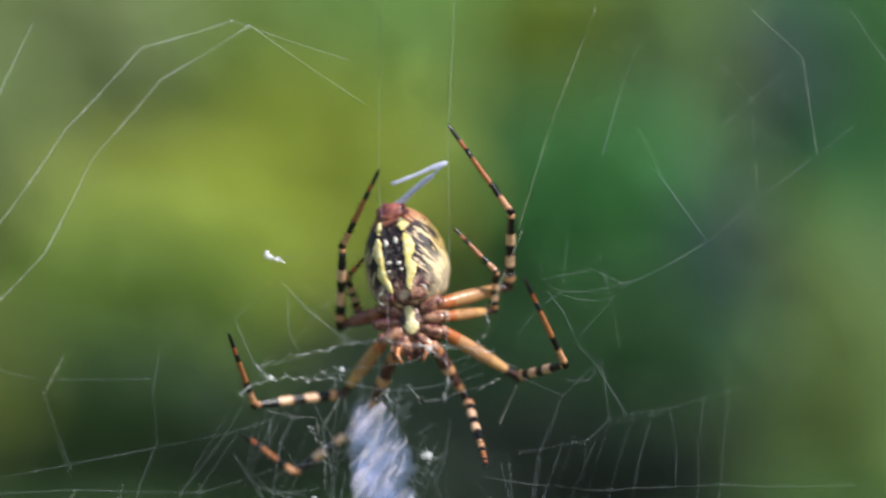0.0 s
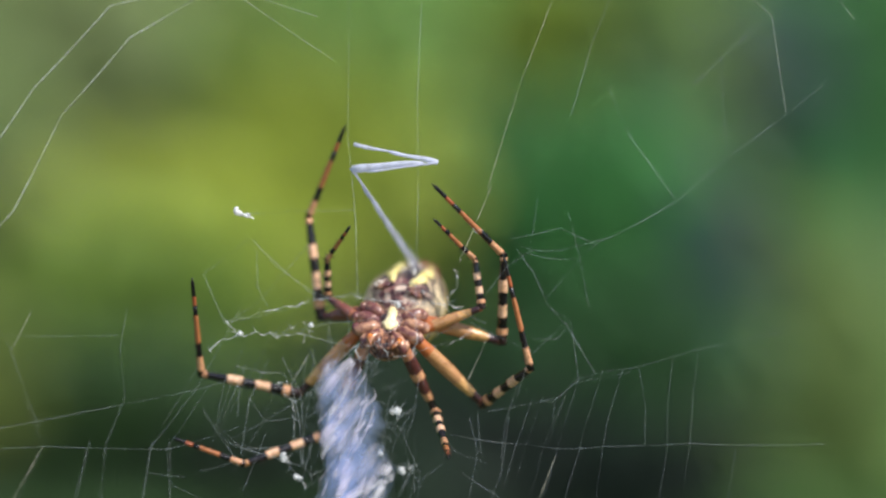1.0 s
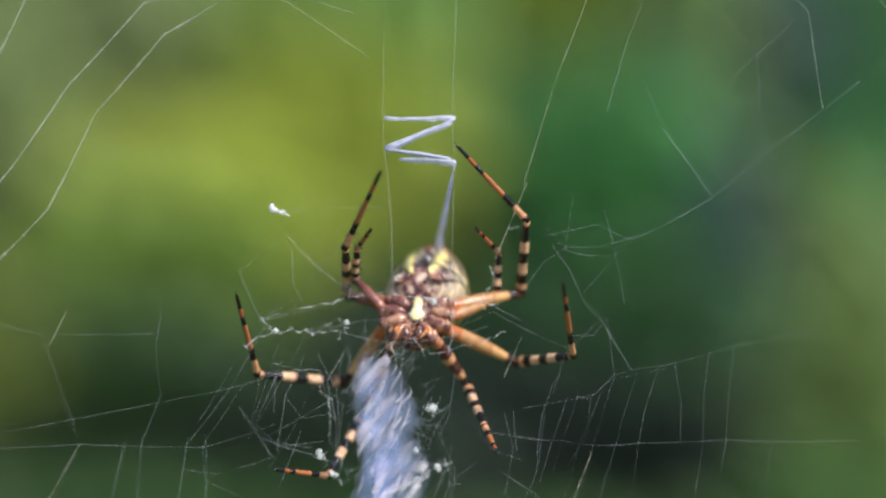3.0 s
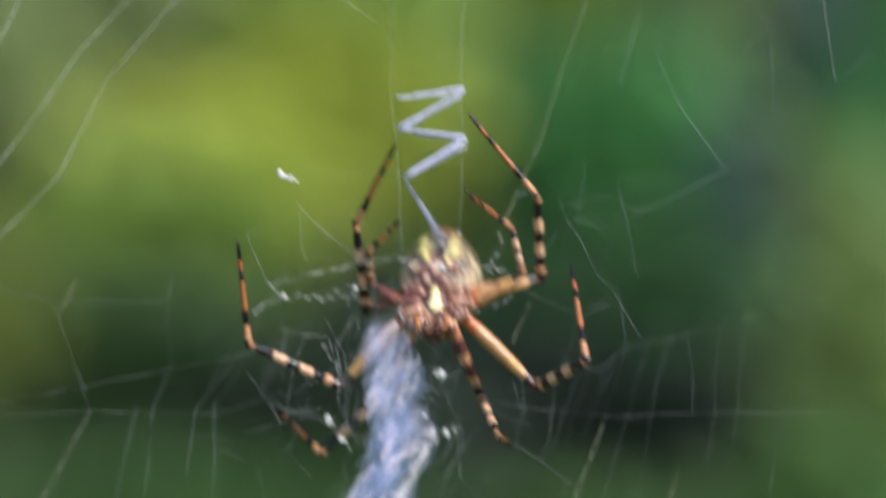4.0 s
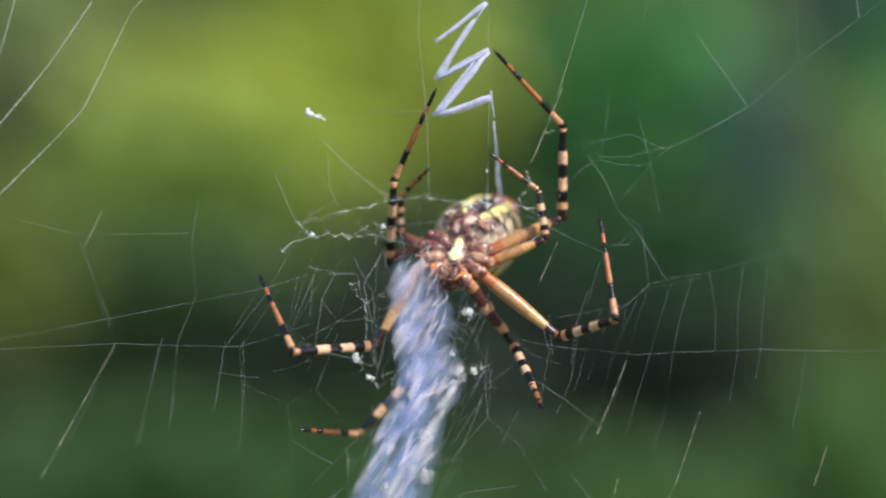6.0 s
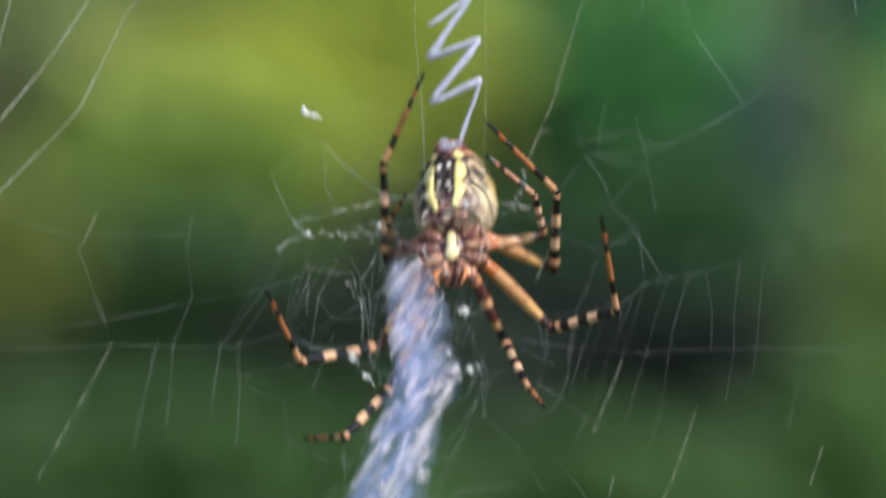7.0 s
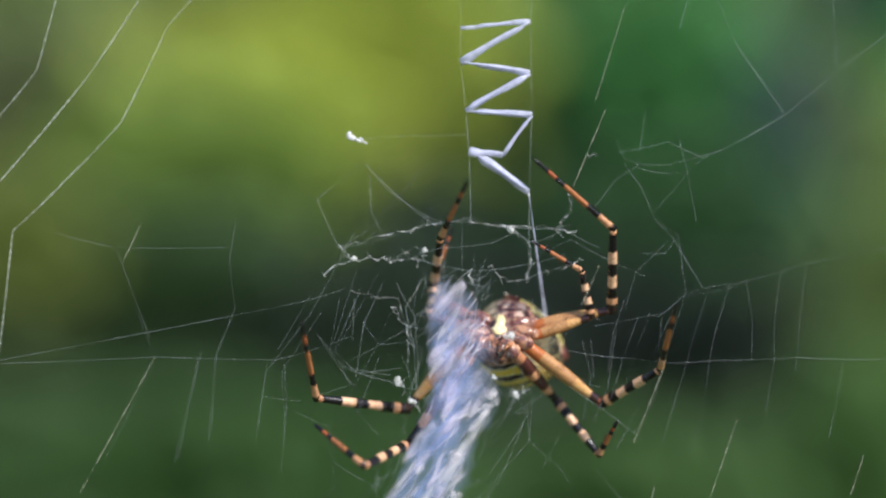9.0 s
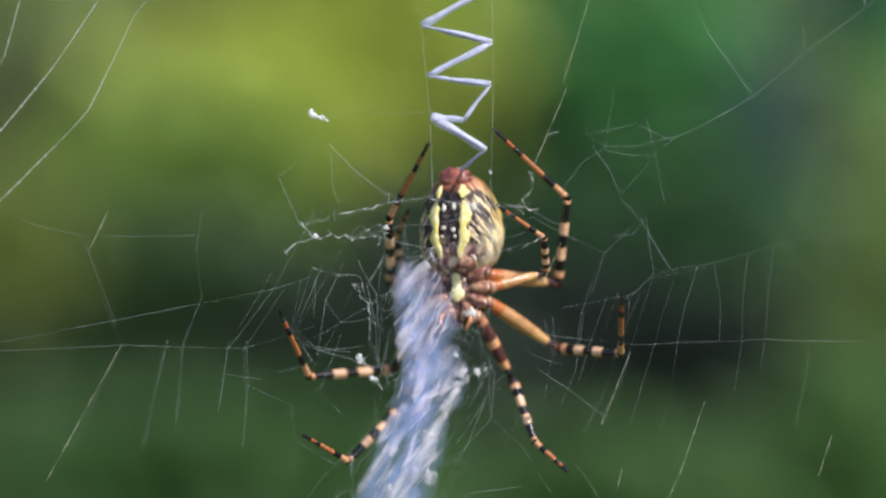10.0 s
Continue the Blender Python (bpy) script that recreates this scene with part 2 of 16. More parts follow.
mat_knot = silk_shader("knotted_silk", (0.95, 0.92, 0.95), 900, 0.50, 0.4, 0.30, True)
mat_flake = silk_shader("flake_silk", (0.93, 0.93, 0.92), 0, 1)
mat_tuft = silk_shader("tuft_silk", (0.92, 0.93, 0.92), 700, 0.42)


def leaf_mat(name, colour, spread=0.35):
    m, nt, p = shader(name)
    geo = nt.nodes.new("ShaderNodeNewGeometry")
    co = nt.nodes.new("ShaderNodeTexCoord").outputs["Object"]
    n = noise_tex(nt, co, 60, 3)
    rnd = math_node(nt, "ADD", math_node(nt, "MULTIPLY", geo.outputs["Random Per Island"], 0.75), math_node(nt, "MULTIPLY", n, 0.25))
    lo = tuple(c * (1 - spread) for c in colour)
    hi = tuple(c * (1 + spread) for c in colour)
    col = ramp(nt, rnd, [(0.0, lo), (1.0, hi)])
    nt.links.new(col, p.inputs["Base Color"])
    p.inputs["Roughness"].default_value = 0.55
    tr = nt.nodes.new("ShaderNodeBsdfTranslucent")
    nt.links.new(col, tr.inputs[0])
    mix = node(nt, "ShaderNodeMixShader", Fac=0.3)
    nt.links.new(p.outputs[0], mix.inputs[1])
    nt.links.new(tr.outputs[0], mix.inputs[2])
    nt.links.new(mix.outputs[0], nt.nodes["Material Output"].inputs[0])
    return m


def earth(name, a, b, scale):
    m, nt, p = shader(name)
    co = nt.nodes.new("ShaderNodeTexCoord").outputs["Object"]
    n = noise_tex(nt, co, scale, 6)
    nt.links.new(ramp(nt, n, [(0.35, a), (0.65, b)]), p.inputs["Base Color"])
    p.inputs["Roughness"].default_value = 0.9
    relief(nt, p, n, 0.6, 0.02)
    return m


# ---- mesh helpers ----
def part(name, bm, material, parent=None, label=""):
    me = bpy.data.meshes.new(name)
    bm.normal_update()
    bm.to_mesh(me)
    bm.free()
    me.materials.append(material)
    ob = new(name, me)
    if parent is not None:
        ob.parent = parent
    if label:
        ob["label"] = label
    return ob


def smooth(bm):
    for f in bm.faces:
        f.smooth = True
    return bm


def thing(name, label, category, at=HUB, group="", kind=""):
    ob = new(name)
    ob.empty_display_size = 0.005
    ob.location = at
    return tagged(ob, label, category, group, kind)


def tube(bm, points, radii, sides=8, flat=1.0, closed=True):
    """A tube through points; flat below 1 squeezes it along y."""
    rings = []
    up = Vector((0.0, 1.0, 0.0))
    for i, p in enumerate(points):
        d = (points[min(i + 1, len(points) - 1)] - points[max(i - 1, 0)]).normalized()
        a = d.cross(up)
        if a.length < 1e-4:
            a = d.cross(Vector((1.0, 0.0, 0.0)))
        a.normalize()
        b = a.cross(d).normalized()
        r = radii[i]
        rings.append([bm.verts.new(p + (a * math.cos(2 * math.pi * k / sides) + b * flat * math.sin(2 * math.pi * k / sides)) * r) for k in range(sides)])
    for r0, r1 in zip(rings, rings[1:]):
        for k in range(sides):
            bm.faces.new((r0[k], r0[(k + 1) % sides], r1[(k + 1) % sides], r1[k]))
    if closed:
        bm.faces.new(rings[0][::-1])
        bm.faces.new(rings[-1])
    return bm


def blob(bm, centre, size, turn=(0, 0, 0), rough=0.0, u=14, v=10):
    """A rounded body with a slightly uneven skin."""
    made = bmesh.ops.create_uvsphere(bm, u_segments=u, v_segments=v, radius=1.0)["verts"]
    m = Matrix.Translation(centre) @ Euler([radians(a) for a in turn]).to_matrix().to_4x4()
    for w in made:
        k = 1 + rough * noise.noise(w.co * 2.3 + Vector(centre) * 900)
        w.co = m @ Vector((w.co.x * size[0] * k, w.co.y * size[1] * k, w.co.z * size[2] * k))
    return bm


def bristles(bm, length, radius, count, size, rng):
    """Short hairs that lean towards the far end of a leg piece."""
    for _ in range(count):
        u, a = rng.uniform(0.06, 0.96), rng.uniform(0, 2 * math.pi)
        r = radius(u)
        base = Vector((math.cos(a) * r * 0.9, math.sin(a) * r * 0.9, u * length))
        tip = base + Vector((math.cos(a), math.sin(a), 1.1)).normalized() * size * rng.uniform(0.6, 1.2)
        tube(bm, [base, tip], [0.00003, 0.000008], 3, closed=False)


# ---- ground and far growth ----
def undulating(name, nx, ny, place, material, label, category):
    bm = bmesh.new()
    grid = [[bm.verts.new(place(i / nx, j / ny)) for j in range(ny + 1)] for i in range(nx + 1)]
    for i in range(nx):
        for j in range(ny):
            bm.faces.new((grid[i][j], grid[i + 1][j], grid[i + 1][j + 1], grid[i][j + 1]))
    return tagged(part(name, smooth(bm), material), label, category, kind="structure")


def ground_point(u, v):
    x, y = (u - 0.5), (v - 0.5)
    px, py = math.copysign(abs(x * 2) ** 3 * 1500 + abs(x) * 6, x), math.copysign(abs(y * 2) ** 3 * 1500 + abs(y) * 6, y)
    return Vector((px, py, 0.04 * noise.noise(Vector((px * 0.9, py * 0.9, 0)))))


undulating("ground", 60, 60, ground_point, earth("meadow_soil", (0.03, 0.05, 0.015), (0.08, 0.10, 0.03), 9), "green meadow ground under the growth", "ground")


def leaf(bm, at, axis, side, length, width, rng):
    """One folded, pointed leaf."""
    up = axis.cross(side)
    tip = at + axis * length + up * length * rng.uniform(-0.25, 0.15)
    mid = at + axis * length * 0.45
    l, r = mid + side * width + up * width * 0.3, mid - side * width + up * width * 0.3
    a, b, c, d, e = (bm.verts.new(p) for p in (at, l, tip, r, mid))
    for f in ((a, e, b), (b, e, c), (c, e, d), (d, e, a)):
        bm.faces.new(f)


def foliage(rng, centre, size, count, length):
    """A loose crown of leaves with an uneven outline."""
    bm = bmesh.new()
    for _ in range(count):
        q = Vector([max(-1.6, min(1.6, rng.gauss(0, 0.55))) for _ in range(3)])
        q *= 1 + 0.3 * noise.noise(q * 2.2 + Vector(centre) * 7)
        at = Vector(centre) + Vector((q.x * size[0], q.y * size[1], q.z * size[2]))
        face = (SUN + Vector([rng.uniform(-1, 1) for _ in range(3)]) * 0.45).normalized()
        axis = face.cross(Vector([rng.uniform(-1, 1) for _ in range(3)])).normalized()
        side = face.cross(axis)
        k = length * rng.uniform(0.6, 1.4)
        leaf(bm, at, axis, side, k, k * rng.uniform(0.22, 0.4), rng)
    return bm


mat_bark = earth("green_stem", (0.03, 0.05, 0.015), (0.06, 0.09, 0.03), 40)


def shrub(name, label, category, spot, depth, size, count, length, material, seed, group="growth behind the web"):
    """A leafy plant behind the web: stems from the ground into a crown. spot: across and up, seen from the front, at the web."""
    rng = random.Random(seed)
    k = (0.2 + depth) / 0.2 * MM
    c = Vector((spot[0] * k, depth, HUB.z + spot[1] * k))
    s = (size[0] * k, 0.5 * (size[0] + size[1]) * k * 0.32, size[1] * k)
    root = thing(name, label, category, (c.x, c.y, 0.0), group)
    o = c - root.location
    for _ in range(3):
        bm = bmesh.new()
        a = Vector((rng.uniform(-0.03, 0.03), rng.uniform(0.0, 0.06), -0.05))
        e = o + Vector((rng.uniform(-0.5, 0.5) * s[0], rng.uniform(0, 0.5) * s[1], rng.uniform(-0.2, 0.5) * s[2]))
        pts = [a.lerp(e, i / 6) + Vector((0.012 * math.sin(i * 1.7 + seed), 0.01 * math.cos(i * 1.3), 0)) for i in range(7)]
        tube(bm, pts, [0.004 * (1 - 0.1 * i) for i in range(7)], 6)
        part("stem", smooth(bm), mat_bark, root)
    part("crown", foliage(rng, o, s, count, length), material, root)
    return root


def hedge_point(u, v):
    x, z = (u - 0.5) * 14, v * 3.4 - 0.1
    return Vector((x, 2.9 + 0.5 * noise.noise(Vector((x * 0.8, z * 0.8, 3))) + 0.35 * v, z))


undulating("backdrop", 60, 20, hedge_point, earth("hedge_depth", (0.03, 0.07, 0.02), (0.06, 0.13, 0.04), 2.5), "dark green hedge far behind the web", "hedge")
bm = bmesh.new()
hr = random.Random(3)
for _ in range(9000):
    u, v = hr.uniform(0.25, 0.75), hr.uniform(0.0, 0.6)
    p = hedge_point(u, v) + Vector((0, -hr.uniform(0.0, 0.25), 0))
    face = (SUN + Vector((hr.uniform(-1, 1), hr.uniform(-1, 1), hr.uniform(-1, 1))) * 0.6).normalized()
    axis = face.cross(Vector((hr.uniform(-1, 1), hr.uniform(-1, 1), hr.uniform(-1, 1)))).normalized()
    side = face.cross(axis)
    leaf(bm, p, axis, side, hr.uniform(0.03, 0.08), hr.uniform(0.01, 0.025), hr)
tagged(part("hedge_leaves", bm, leaf_mat("hedge_leaf", (0.075, 0.20, 0.055))), "dense small dark green hedge leaves", "foliage", kind="stuff")

plants = []


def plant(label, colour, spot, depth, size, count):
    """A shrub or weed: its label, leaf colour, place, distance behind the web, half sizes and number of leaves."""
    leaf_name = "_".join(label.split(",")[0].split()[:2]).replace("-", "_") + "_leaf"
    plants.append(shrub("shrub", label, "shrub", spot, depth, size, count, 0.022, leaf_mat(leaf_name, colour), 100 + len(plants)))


plant("sunlit yellow-green shrub, far out of focus", (0.405, 0.490, 0.060), (-18.6, 13.7), 1.02, (8.5, 5), 2000)
plant("sunlit yellow-green shrub, far out of focus", (0.350, 0.440, 0.055), (-6.5, 20.5), 1.15, (9, 6.5), 2600)
plant("pale yellow-green tall weed, far out of focus", (0.326, 0.530, 0.152), (0.6, 35.1), 1.18, (4, 6), 1260)
plant("fresh green tall weed, far out of focus", (0.131, 0.354, 0.075), (-4.3, 35.9), 1.24, (3, 5), 900)
plant("fresh green tall weed, far out of focus", (0.135, 0.356, 0.060), (8.7, 34.5), 1.29, (4, 5), 1100)
plant("olive yellow weed, far out of focus", (0.308, 0.420, 0.061), (17.4, 33.7), 1.27, (5, 5), 1300)
plant("pale grey-green tall weed, far out of focus", (0.257, 0.397, 0.109), (27.7, 33.2), 1.26, (4, 9), 1740)
# bluish shade is given by the slate leaf colour
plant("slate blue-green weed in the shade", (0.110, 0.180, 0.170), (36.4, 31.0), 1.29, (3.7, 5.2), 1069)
plant("green leafy shrub, far out of focus", (0.099, 0.303, 0.094), (46.1, 31.0), 1.43, (7, 9), 2820)
plant("dull olive shrub, far out of focus", (0.185, 0.300, 0.060), (-17.8, 29.7), 1.17, (10, 5.5), 2500)
plant("pale grassy shrub, far out of focus", (0.240, 0.315, 0.118), (-34.1, 33.7), 1.11, (9, 7), 2820)
plant("pale grassy shrub, far out of focus", (0.232, 0.320, 0.115), (-42.1, 24.0), 1.05, (6, 8), 2220)
# half shade is part of this olive leaf colour
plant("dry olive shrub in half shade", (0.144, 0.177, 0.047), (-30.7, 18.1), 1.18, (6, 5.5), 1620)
plant("yellow-green weed, far out of focus", (0.127, 0.177, 0.029), (-41.4, 1.1), 0.89, (4.5, 4), 1020)
plant("fresh green leafy shrub, far out of focus", (0.180, 0.290, 0.042), (-25.0, 9.0), 0.97, (9.5, 4), 1900)
# olive leaves darkened to stand for half shade
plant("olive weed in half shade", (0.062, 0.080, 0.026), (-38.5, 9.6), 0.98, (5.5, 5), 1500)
# background shade is put into this near-black leaf colour
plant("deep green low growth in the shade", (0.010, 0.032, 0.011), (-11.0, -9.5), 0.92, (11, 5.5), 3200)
plant("moss green low growth, far out of focus", (0.038, 0.108, 0.019), (-28.0, -22.5), 0.88, (18, 5.5), 5900)
plant("brownish low growth, far out of focus", (0.070, 0.092, 0.036), (-40.0, -18.0), 0.96, (5, 6), 1500)
# half shade set by dark green leaves
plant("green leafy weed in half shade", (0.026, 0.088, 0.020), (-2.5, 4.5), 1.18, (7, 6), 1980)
# again the shade low down is in the leaf colour
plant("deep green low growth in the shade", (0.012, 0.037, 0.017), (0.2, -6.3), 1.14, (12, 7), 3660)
# blue-green leaves toned down in colour for half shade
plant("blue-green leafy weed in half shade", (0.062, 0.195, 0.062), (11.5, 14.0), 1.24, (6.5, 8), 2380)
plant("bright green weed with broad leaves", (0.080, 0.300, 0.080), (21.1, 17.8), 1.17, (6, 6), 1740)
plant("blue-green leafy weed in half shade", (0.068, 0.215, 0.080), (19.2, 7.2), 1.25, (8, 5), 1900)
# second bluish dark spot, its shade painted as slate leaves
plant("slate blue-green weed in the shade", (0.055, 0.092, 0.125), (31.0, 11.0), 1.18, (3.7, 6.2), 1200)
plant("grey-green tall weed, far out of focus", (0.135, 0.240, 0.105), (27.9, 21.7), 1.23, (3.5, 8), 1420)
plant("deep green shrub, far out of focus", (0.042, 0.202, 0.052), (38.7, 17.0), 1.36, (6, 7), 1980)
plant("pale olive-green leafy weed, far out of focus", (0.225, 0.340, 0.100), (43.4, 0.6), 1.23, (7, 10), 3100)
plant("fresh green weed, far out of focus", (0.104, 0.302, 0.051), (45.8, -11.2), 1.31, (7, 9), 2820)
# darkest stretch of shade, painted as almost black leaves
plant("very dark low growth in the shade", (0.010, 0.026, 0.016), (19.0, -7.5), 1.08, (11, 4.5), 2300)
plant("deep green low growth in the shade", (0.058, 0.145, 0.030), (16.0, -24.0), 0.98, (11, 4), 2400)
plant("green low growth, far out of focus", (0.058, 0.148, 0.027), (28.5, -18.0), 1.12, (13, 6), 3600)
plant("green low growth, far out of focus", (0.046, 0.105, 0.028), (1.3, -21.0), 1.1, (12, 7), 3660)
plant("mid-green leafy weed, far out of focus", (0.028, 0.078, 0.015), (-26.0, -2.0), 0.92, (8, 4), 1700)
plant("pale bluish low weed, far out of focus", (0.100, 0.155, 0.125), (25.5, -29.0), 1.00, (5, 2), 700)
# half shade of the low weed is in its leaf colour
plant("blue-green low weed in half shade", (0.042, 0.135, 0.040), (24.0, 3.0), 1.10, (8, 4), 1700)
plant("mid-green low growth, far out of focus", (0.060, 0.155, 0.028), (38.0, -19.0), 1.22, (9, 8), 2800)
plant("olive leafy shrub, far out of focus", (0.240, 0.280, 0.065), (-19.7, 26.1), 1.6, (26, 13), 5408)
# far low layer, its shade part of the dark leaf colour
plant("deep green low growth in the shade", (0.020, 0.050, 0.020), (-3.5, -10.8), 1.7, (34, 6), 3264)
plant("grey-green tall shrub in half shade", (0.090, 0.200, 0.068), (37.7, 15.8), 1.75, (14, 22), 4928)


# ---- the web ----
def flat(points, y=0.0, lift=0.25, rng=None):
    """Across and up in mm on the web, as places under the web's own origin."""
    k = (200 + y) / 200 * MM
    return [Vector((x * k, (y + (rng.uniform(-lift, lift) if rng else 0)) * MM, z * k)) for x, z in points]


def thread(name, points, radius, material, parent, beads=0.0, seed=0, knots=0):
    """A silk line; beads: droplets of glue along a sticky one."""
    bm = bmesh.new()
    tube(bm, points, [radius * MM * (0.55 if beads and radius < 0.04 else 1.0)] * len(points), 5, closed=False)
    for p in points[knots:-1:knots] if knots else ():
        d = Vector((radius * MM * 2.2, 0, radius * MM * 1.2))
        tube(bm, [p - d, p, p + d], [radius * MM * 0.4, radius * MM * 2.3, radius * MM * 0.4], 5, closed=False)
    if beads:
        rng = random.Random(seed)
        for a, b in zip(points, points[1:]):
            n = int((b - a).length / (beads * MM))
            for i in range(n):
                p = a.lerp(b, (i + rng.uniform(0.2, 0.8)) / n)
                d = (b - a).normalized() * radius * MM * 2.0
                tube(bm, [p - d, p, p + d], [radius * MM * 0.3, radius * MM * rng.uniform(1.2, 2.2), radius * MM * 0.3], 4, closed=False)
    ob = part(name, bm, material, parent)
    middle = sum(p.x for p in points) / len(points) / MM
    if middle < -19:
        outer_left.append(ob)
    elif middle > 15:
        outer_right.append(ob)
    return ob


outer_left, outer_right = [], []
web = thing("spider_web", "fine pale orb web with torn and sagging threads", "spider web")
rng = random.Random(5)


def sag(points, amount, n=6):
    """Hangs a line of straight pieces a little, as slack silk does."""
    out = []
    for a, b in zip(points, points[1:]):
        for i in range(n):
            u = i / n
            p = (a[0] + (b[0] - a[0]) * u, a[1] + (b[1] - a[1]) * u - amount * 4 * u * (1 - u))
            out.append(p)
    return out + [points[-1]]


# outer sticky lines, hanging back from the rest
for pts in ([(-10.9, 33.2), (-19.5, 27.8), (-25.9, 20.3), (-30.4, 11.0), (-35.6, 5.6), (-40.8, 0.6), (-41.8, -8.6), (-42.8, -15.0)],
            [(-12.6, 33.6), (-21.4, 30.9), (-28.6, 22.9), (-33.9, 15.0), (-42.0, 5.4), (-47.0, 0.2)],
            [(-31.8, 33.4), (-36.6, 23.0), (-38.5, 16.0), (-42.3, 11.4), (-46.4, 6.8)]):
    thread("sticky_thread", flat(sag(pts, 0.12), 3.0), 0.10, mat_sticky, web, 0.7, len(web.children))
for pts in ([(-10.9, 33.2), (0.2, 25.6)], [(-12.6, 33.6), (-1.3, 29.8)], [(38.0, 34.6), (42.9, 30.1), (44.2, 20.6)], [(47.7, 34.6), (51.0, 29.7)]):
    thread("sticky_thread", flat(sag(pts, 0.1), 0.5), 0.045, mat_sticky, web, 0.45, len(web.children))
# the two lines that carry the zigzag
for pts in ([(1.8, 35.8), (1.7, 17.9), (2.2, 13.2), (2.5, 9.4), (2.7, 2.2)], [(9.0, 35.8), (8.4, 21.7), (8.5, 12.8), (8.3, 5.2), (8.2, -3.2)]):
    thread("radius_thread", flat(pts, 0.0), 0.03, mat_thread, web)
# radii
def spoke_line(*pts):
    thread("radius_thread", flat(sag(pts, 0.05), rng.uniform(-0.5, 2.5)), rng.uniform(0.012, 0.020), mat_thread, web, knots=6)


spoke_line((-48.9, -13.1), (-40.8, -11.6), (-12.9, -6.2), (-8.8, -4.9))
spoke_line((-48.9, -12.5), (-40.8, -12.1), (-27.1, -11.5), (-15.5, -11.8), (-11.7, -10.7), (-8.6, -9.6))
spoke_line((8.0, -14.6), (8.3, -18.4), (5.3, -21.7), (2.6, -27.7))
spoke_line((8.3, -18.4), (11.3, -21.1), (14.0, -25.5))
spoke_line((6.9, -10.3), (8.6, -14.1), (8.3, -18.4))
spoke_line((-0.7, -15.7), (-3.4, -19.5), (-8.2, -24.4), (-11.5, -28.7))
spoke_line((-3.4, -7.0), (-3.4, -11.4), (-1.7, -14.6))
# turns between the radii
def mesh_line(*pts):
    thread("web_thread", flat(sag(pts, 0.06, 4), rng.uniform(-0.8, 3.0)), rng.uniform(0.010, 0.018), mat_thread, web, knots=4)


mesh_line((-19.4, 1.6), (-20.0, -2.2), (-19.5, -7.0), (-21.4, -11.8), (-22.0, -19.5))
mesh_line((-23.0, -11.8), (-25.3, -21.6))
mesh_line((-8.5, 1.6), (-12.7, -6.2), (-17.0, -11.8), (-17.9, -17.8))
mesh_line((-8.3, -2.1), (-11.0, -10.4))
mesh_line((-11.7, -6.1), (-15.5, -11.8), (-15.2, -15.8), (-15.3, -18.1))
mesh_line((-11.0, -17.8), (-10.3, -22.8), (-12.0, -24.5))
mesh_line((-29.1, -6.7), (-27.2, -11.3))
mesh_line((-5.0, -6.0), (-6.6, -9.8), (-9.1, -14.1))
mesh_line((-6.1, -10.3), (-8.2, -15.7), (-6.1, -17.9))
mesh_line((8.6, -4.9), (8.0, -9.2), (6.9, -11.4))
mesh_line((2.6, -27.7), (6.4, -25.5), (11.3, -24.9))
mesh_line((-13.7, -14.6), (-17.5, -14.1))
mesh_line((-10.4, -9.8), (-8.2, -11.9), (-3.9, -11.4))
mesh_line((-7.7, -7.0), (-6.1, -9.2), (-2.8, -8.7))
mesh_line((-6.1, -2.2), (-11.2, -11.4))
mesh_line((-0.4, 4.6), (-6.1, -1.9))
mesh_line((-26.9, -10.9), (-30.1, -17.9), (-31.9, -21.2))
mesh_line((-22.7, -11.0), (-23.9, -16.3), (-24.9, -21.2))
mesh_line((-19.3, -6.3), (-21.2, -11.0), (-21.7, -18.5))
mesh_line((-16.9, -11.0), (-17.7, -16.9))
mesh_line((-15.2, -11.0), (-15.0, -15.2), (-15.5, -21.2))
mesh_line((-9.9, -4.7), (-10.9, -9.8))
mesh_line((-15.0, -15.2), (-10.9, -17.1), (-7.7, -15.0))
mesh_line((-10.9, -17.1), (-10.4, -20.6), (-6.6, -22.8))
mesh_line((-8.5, -4.7), (-8.7, -8.8))
def slack_line(*pts):
    thread("web_thread", flat(sag(pts, 0.08), 0.1), 0.018, mat_thread, web)


slack_line((-27.6, -9.7), (-30.9, -1.0), (-36.8, 0.4))
slack_line((-20.2, -1.0), (-30.9, -1.0))
slack_line((-7.8, 8.2), (-12.1, 4.8), (-10.0, 0.1))
slack_line((-8.4, 10.6), (-3.5, 10.9), (2.4, 11.0))
slack_line((-7.5, 8.2), (-5.1, 5.5), (-1.3, 3.0), (0.9, 2.2))
slack_line((-12.1, -8.1), (-9.4, -11.3), (-5.1, -12.1))
slack_line((12.3, 4.9), (12.0, 3.4), (10.1, 0.6), (8.2, -2.1))
slack_line((-12.7, -4.4), (-15.9, -9.7))
slack_line((-10.0, 0.1), (-6.7, 2.2), (-2.1, 7.6))
slack_line((28.5, 18.8), (32.0, 14.2))
# the wide meshes beside the spider: three sagging radii and the turns that hang between them
def wide_radius(*pts):
    thread("radius_thread", flat(sag(pts, 0.05), rng.uniform(-0.3, 1.0)), rng.uniform(0.014, 0.022), mat_thread, web, knots=6)


wide_radius((11.3, -10.5), (15.9, -11.3), (18.9, -11.5), (21.8, -11.9), (24.0, -11.9), (26.2, -11.7), (30.2, -11.6), (34.6, -11.4), (39.0, -11.6), (47.6, -11.5))
wide_radius((15.1, -8.4), (21.9, -7.1), (23.9, -5.2), (26.2, -4.6), (29.7, -4.1), (35.5, -2.4), (43.4, -0.8))
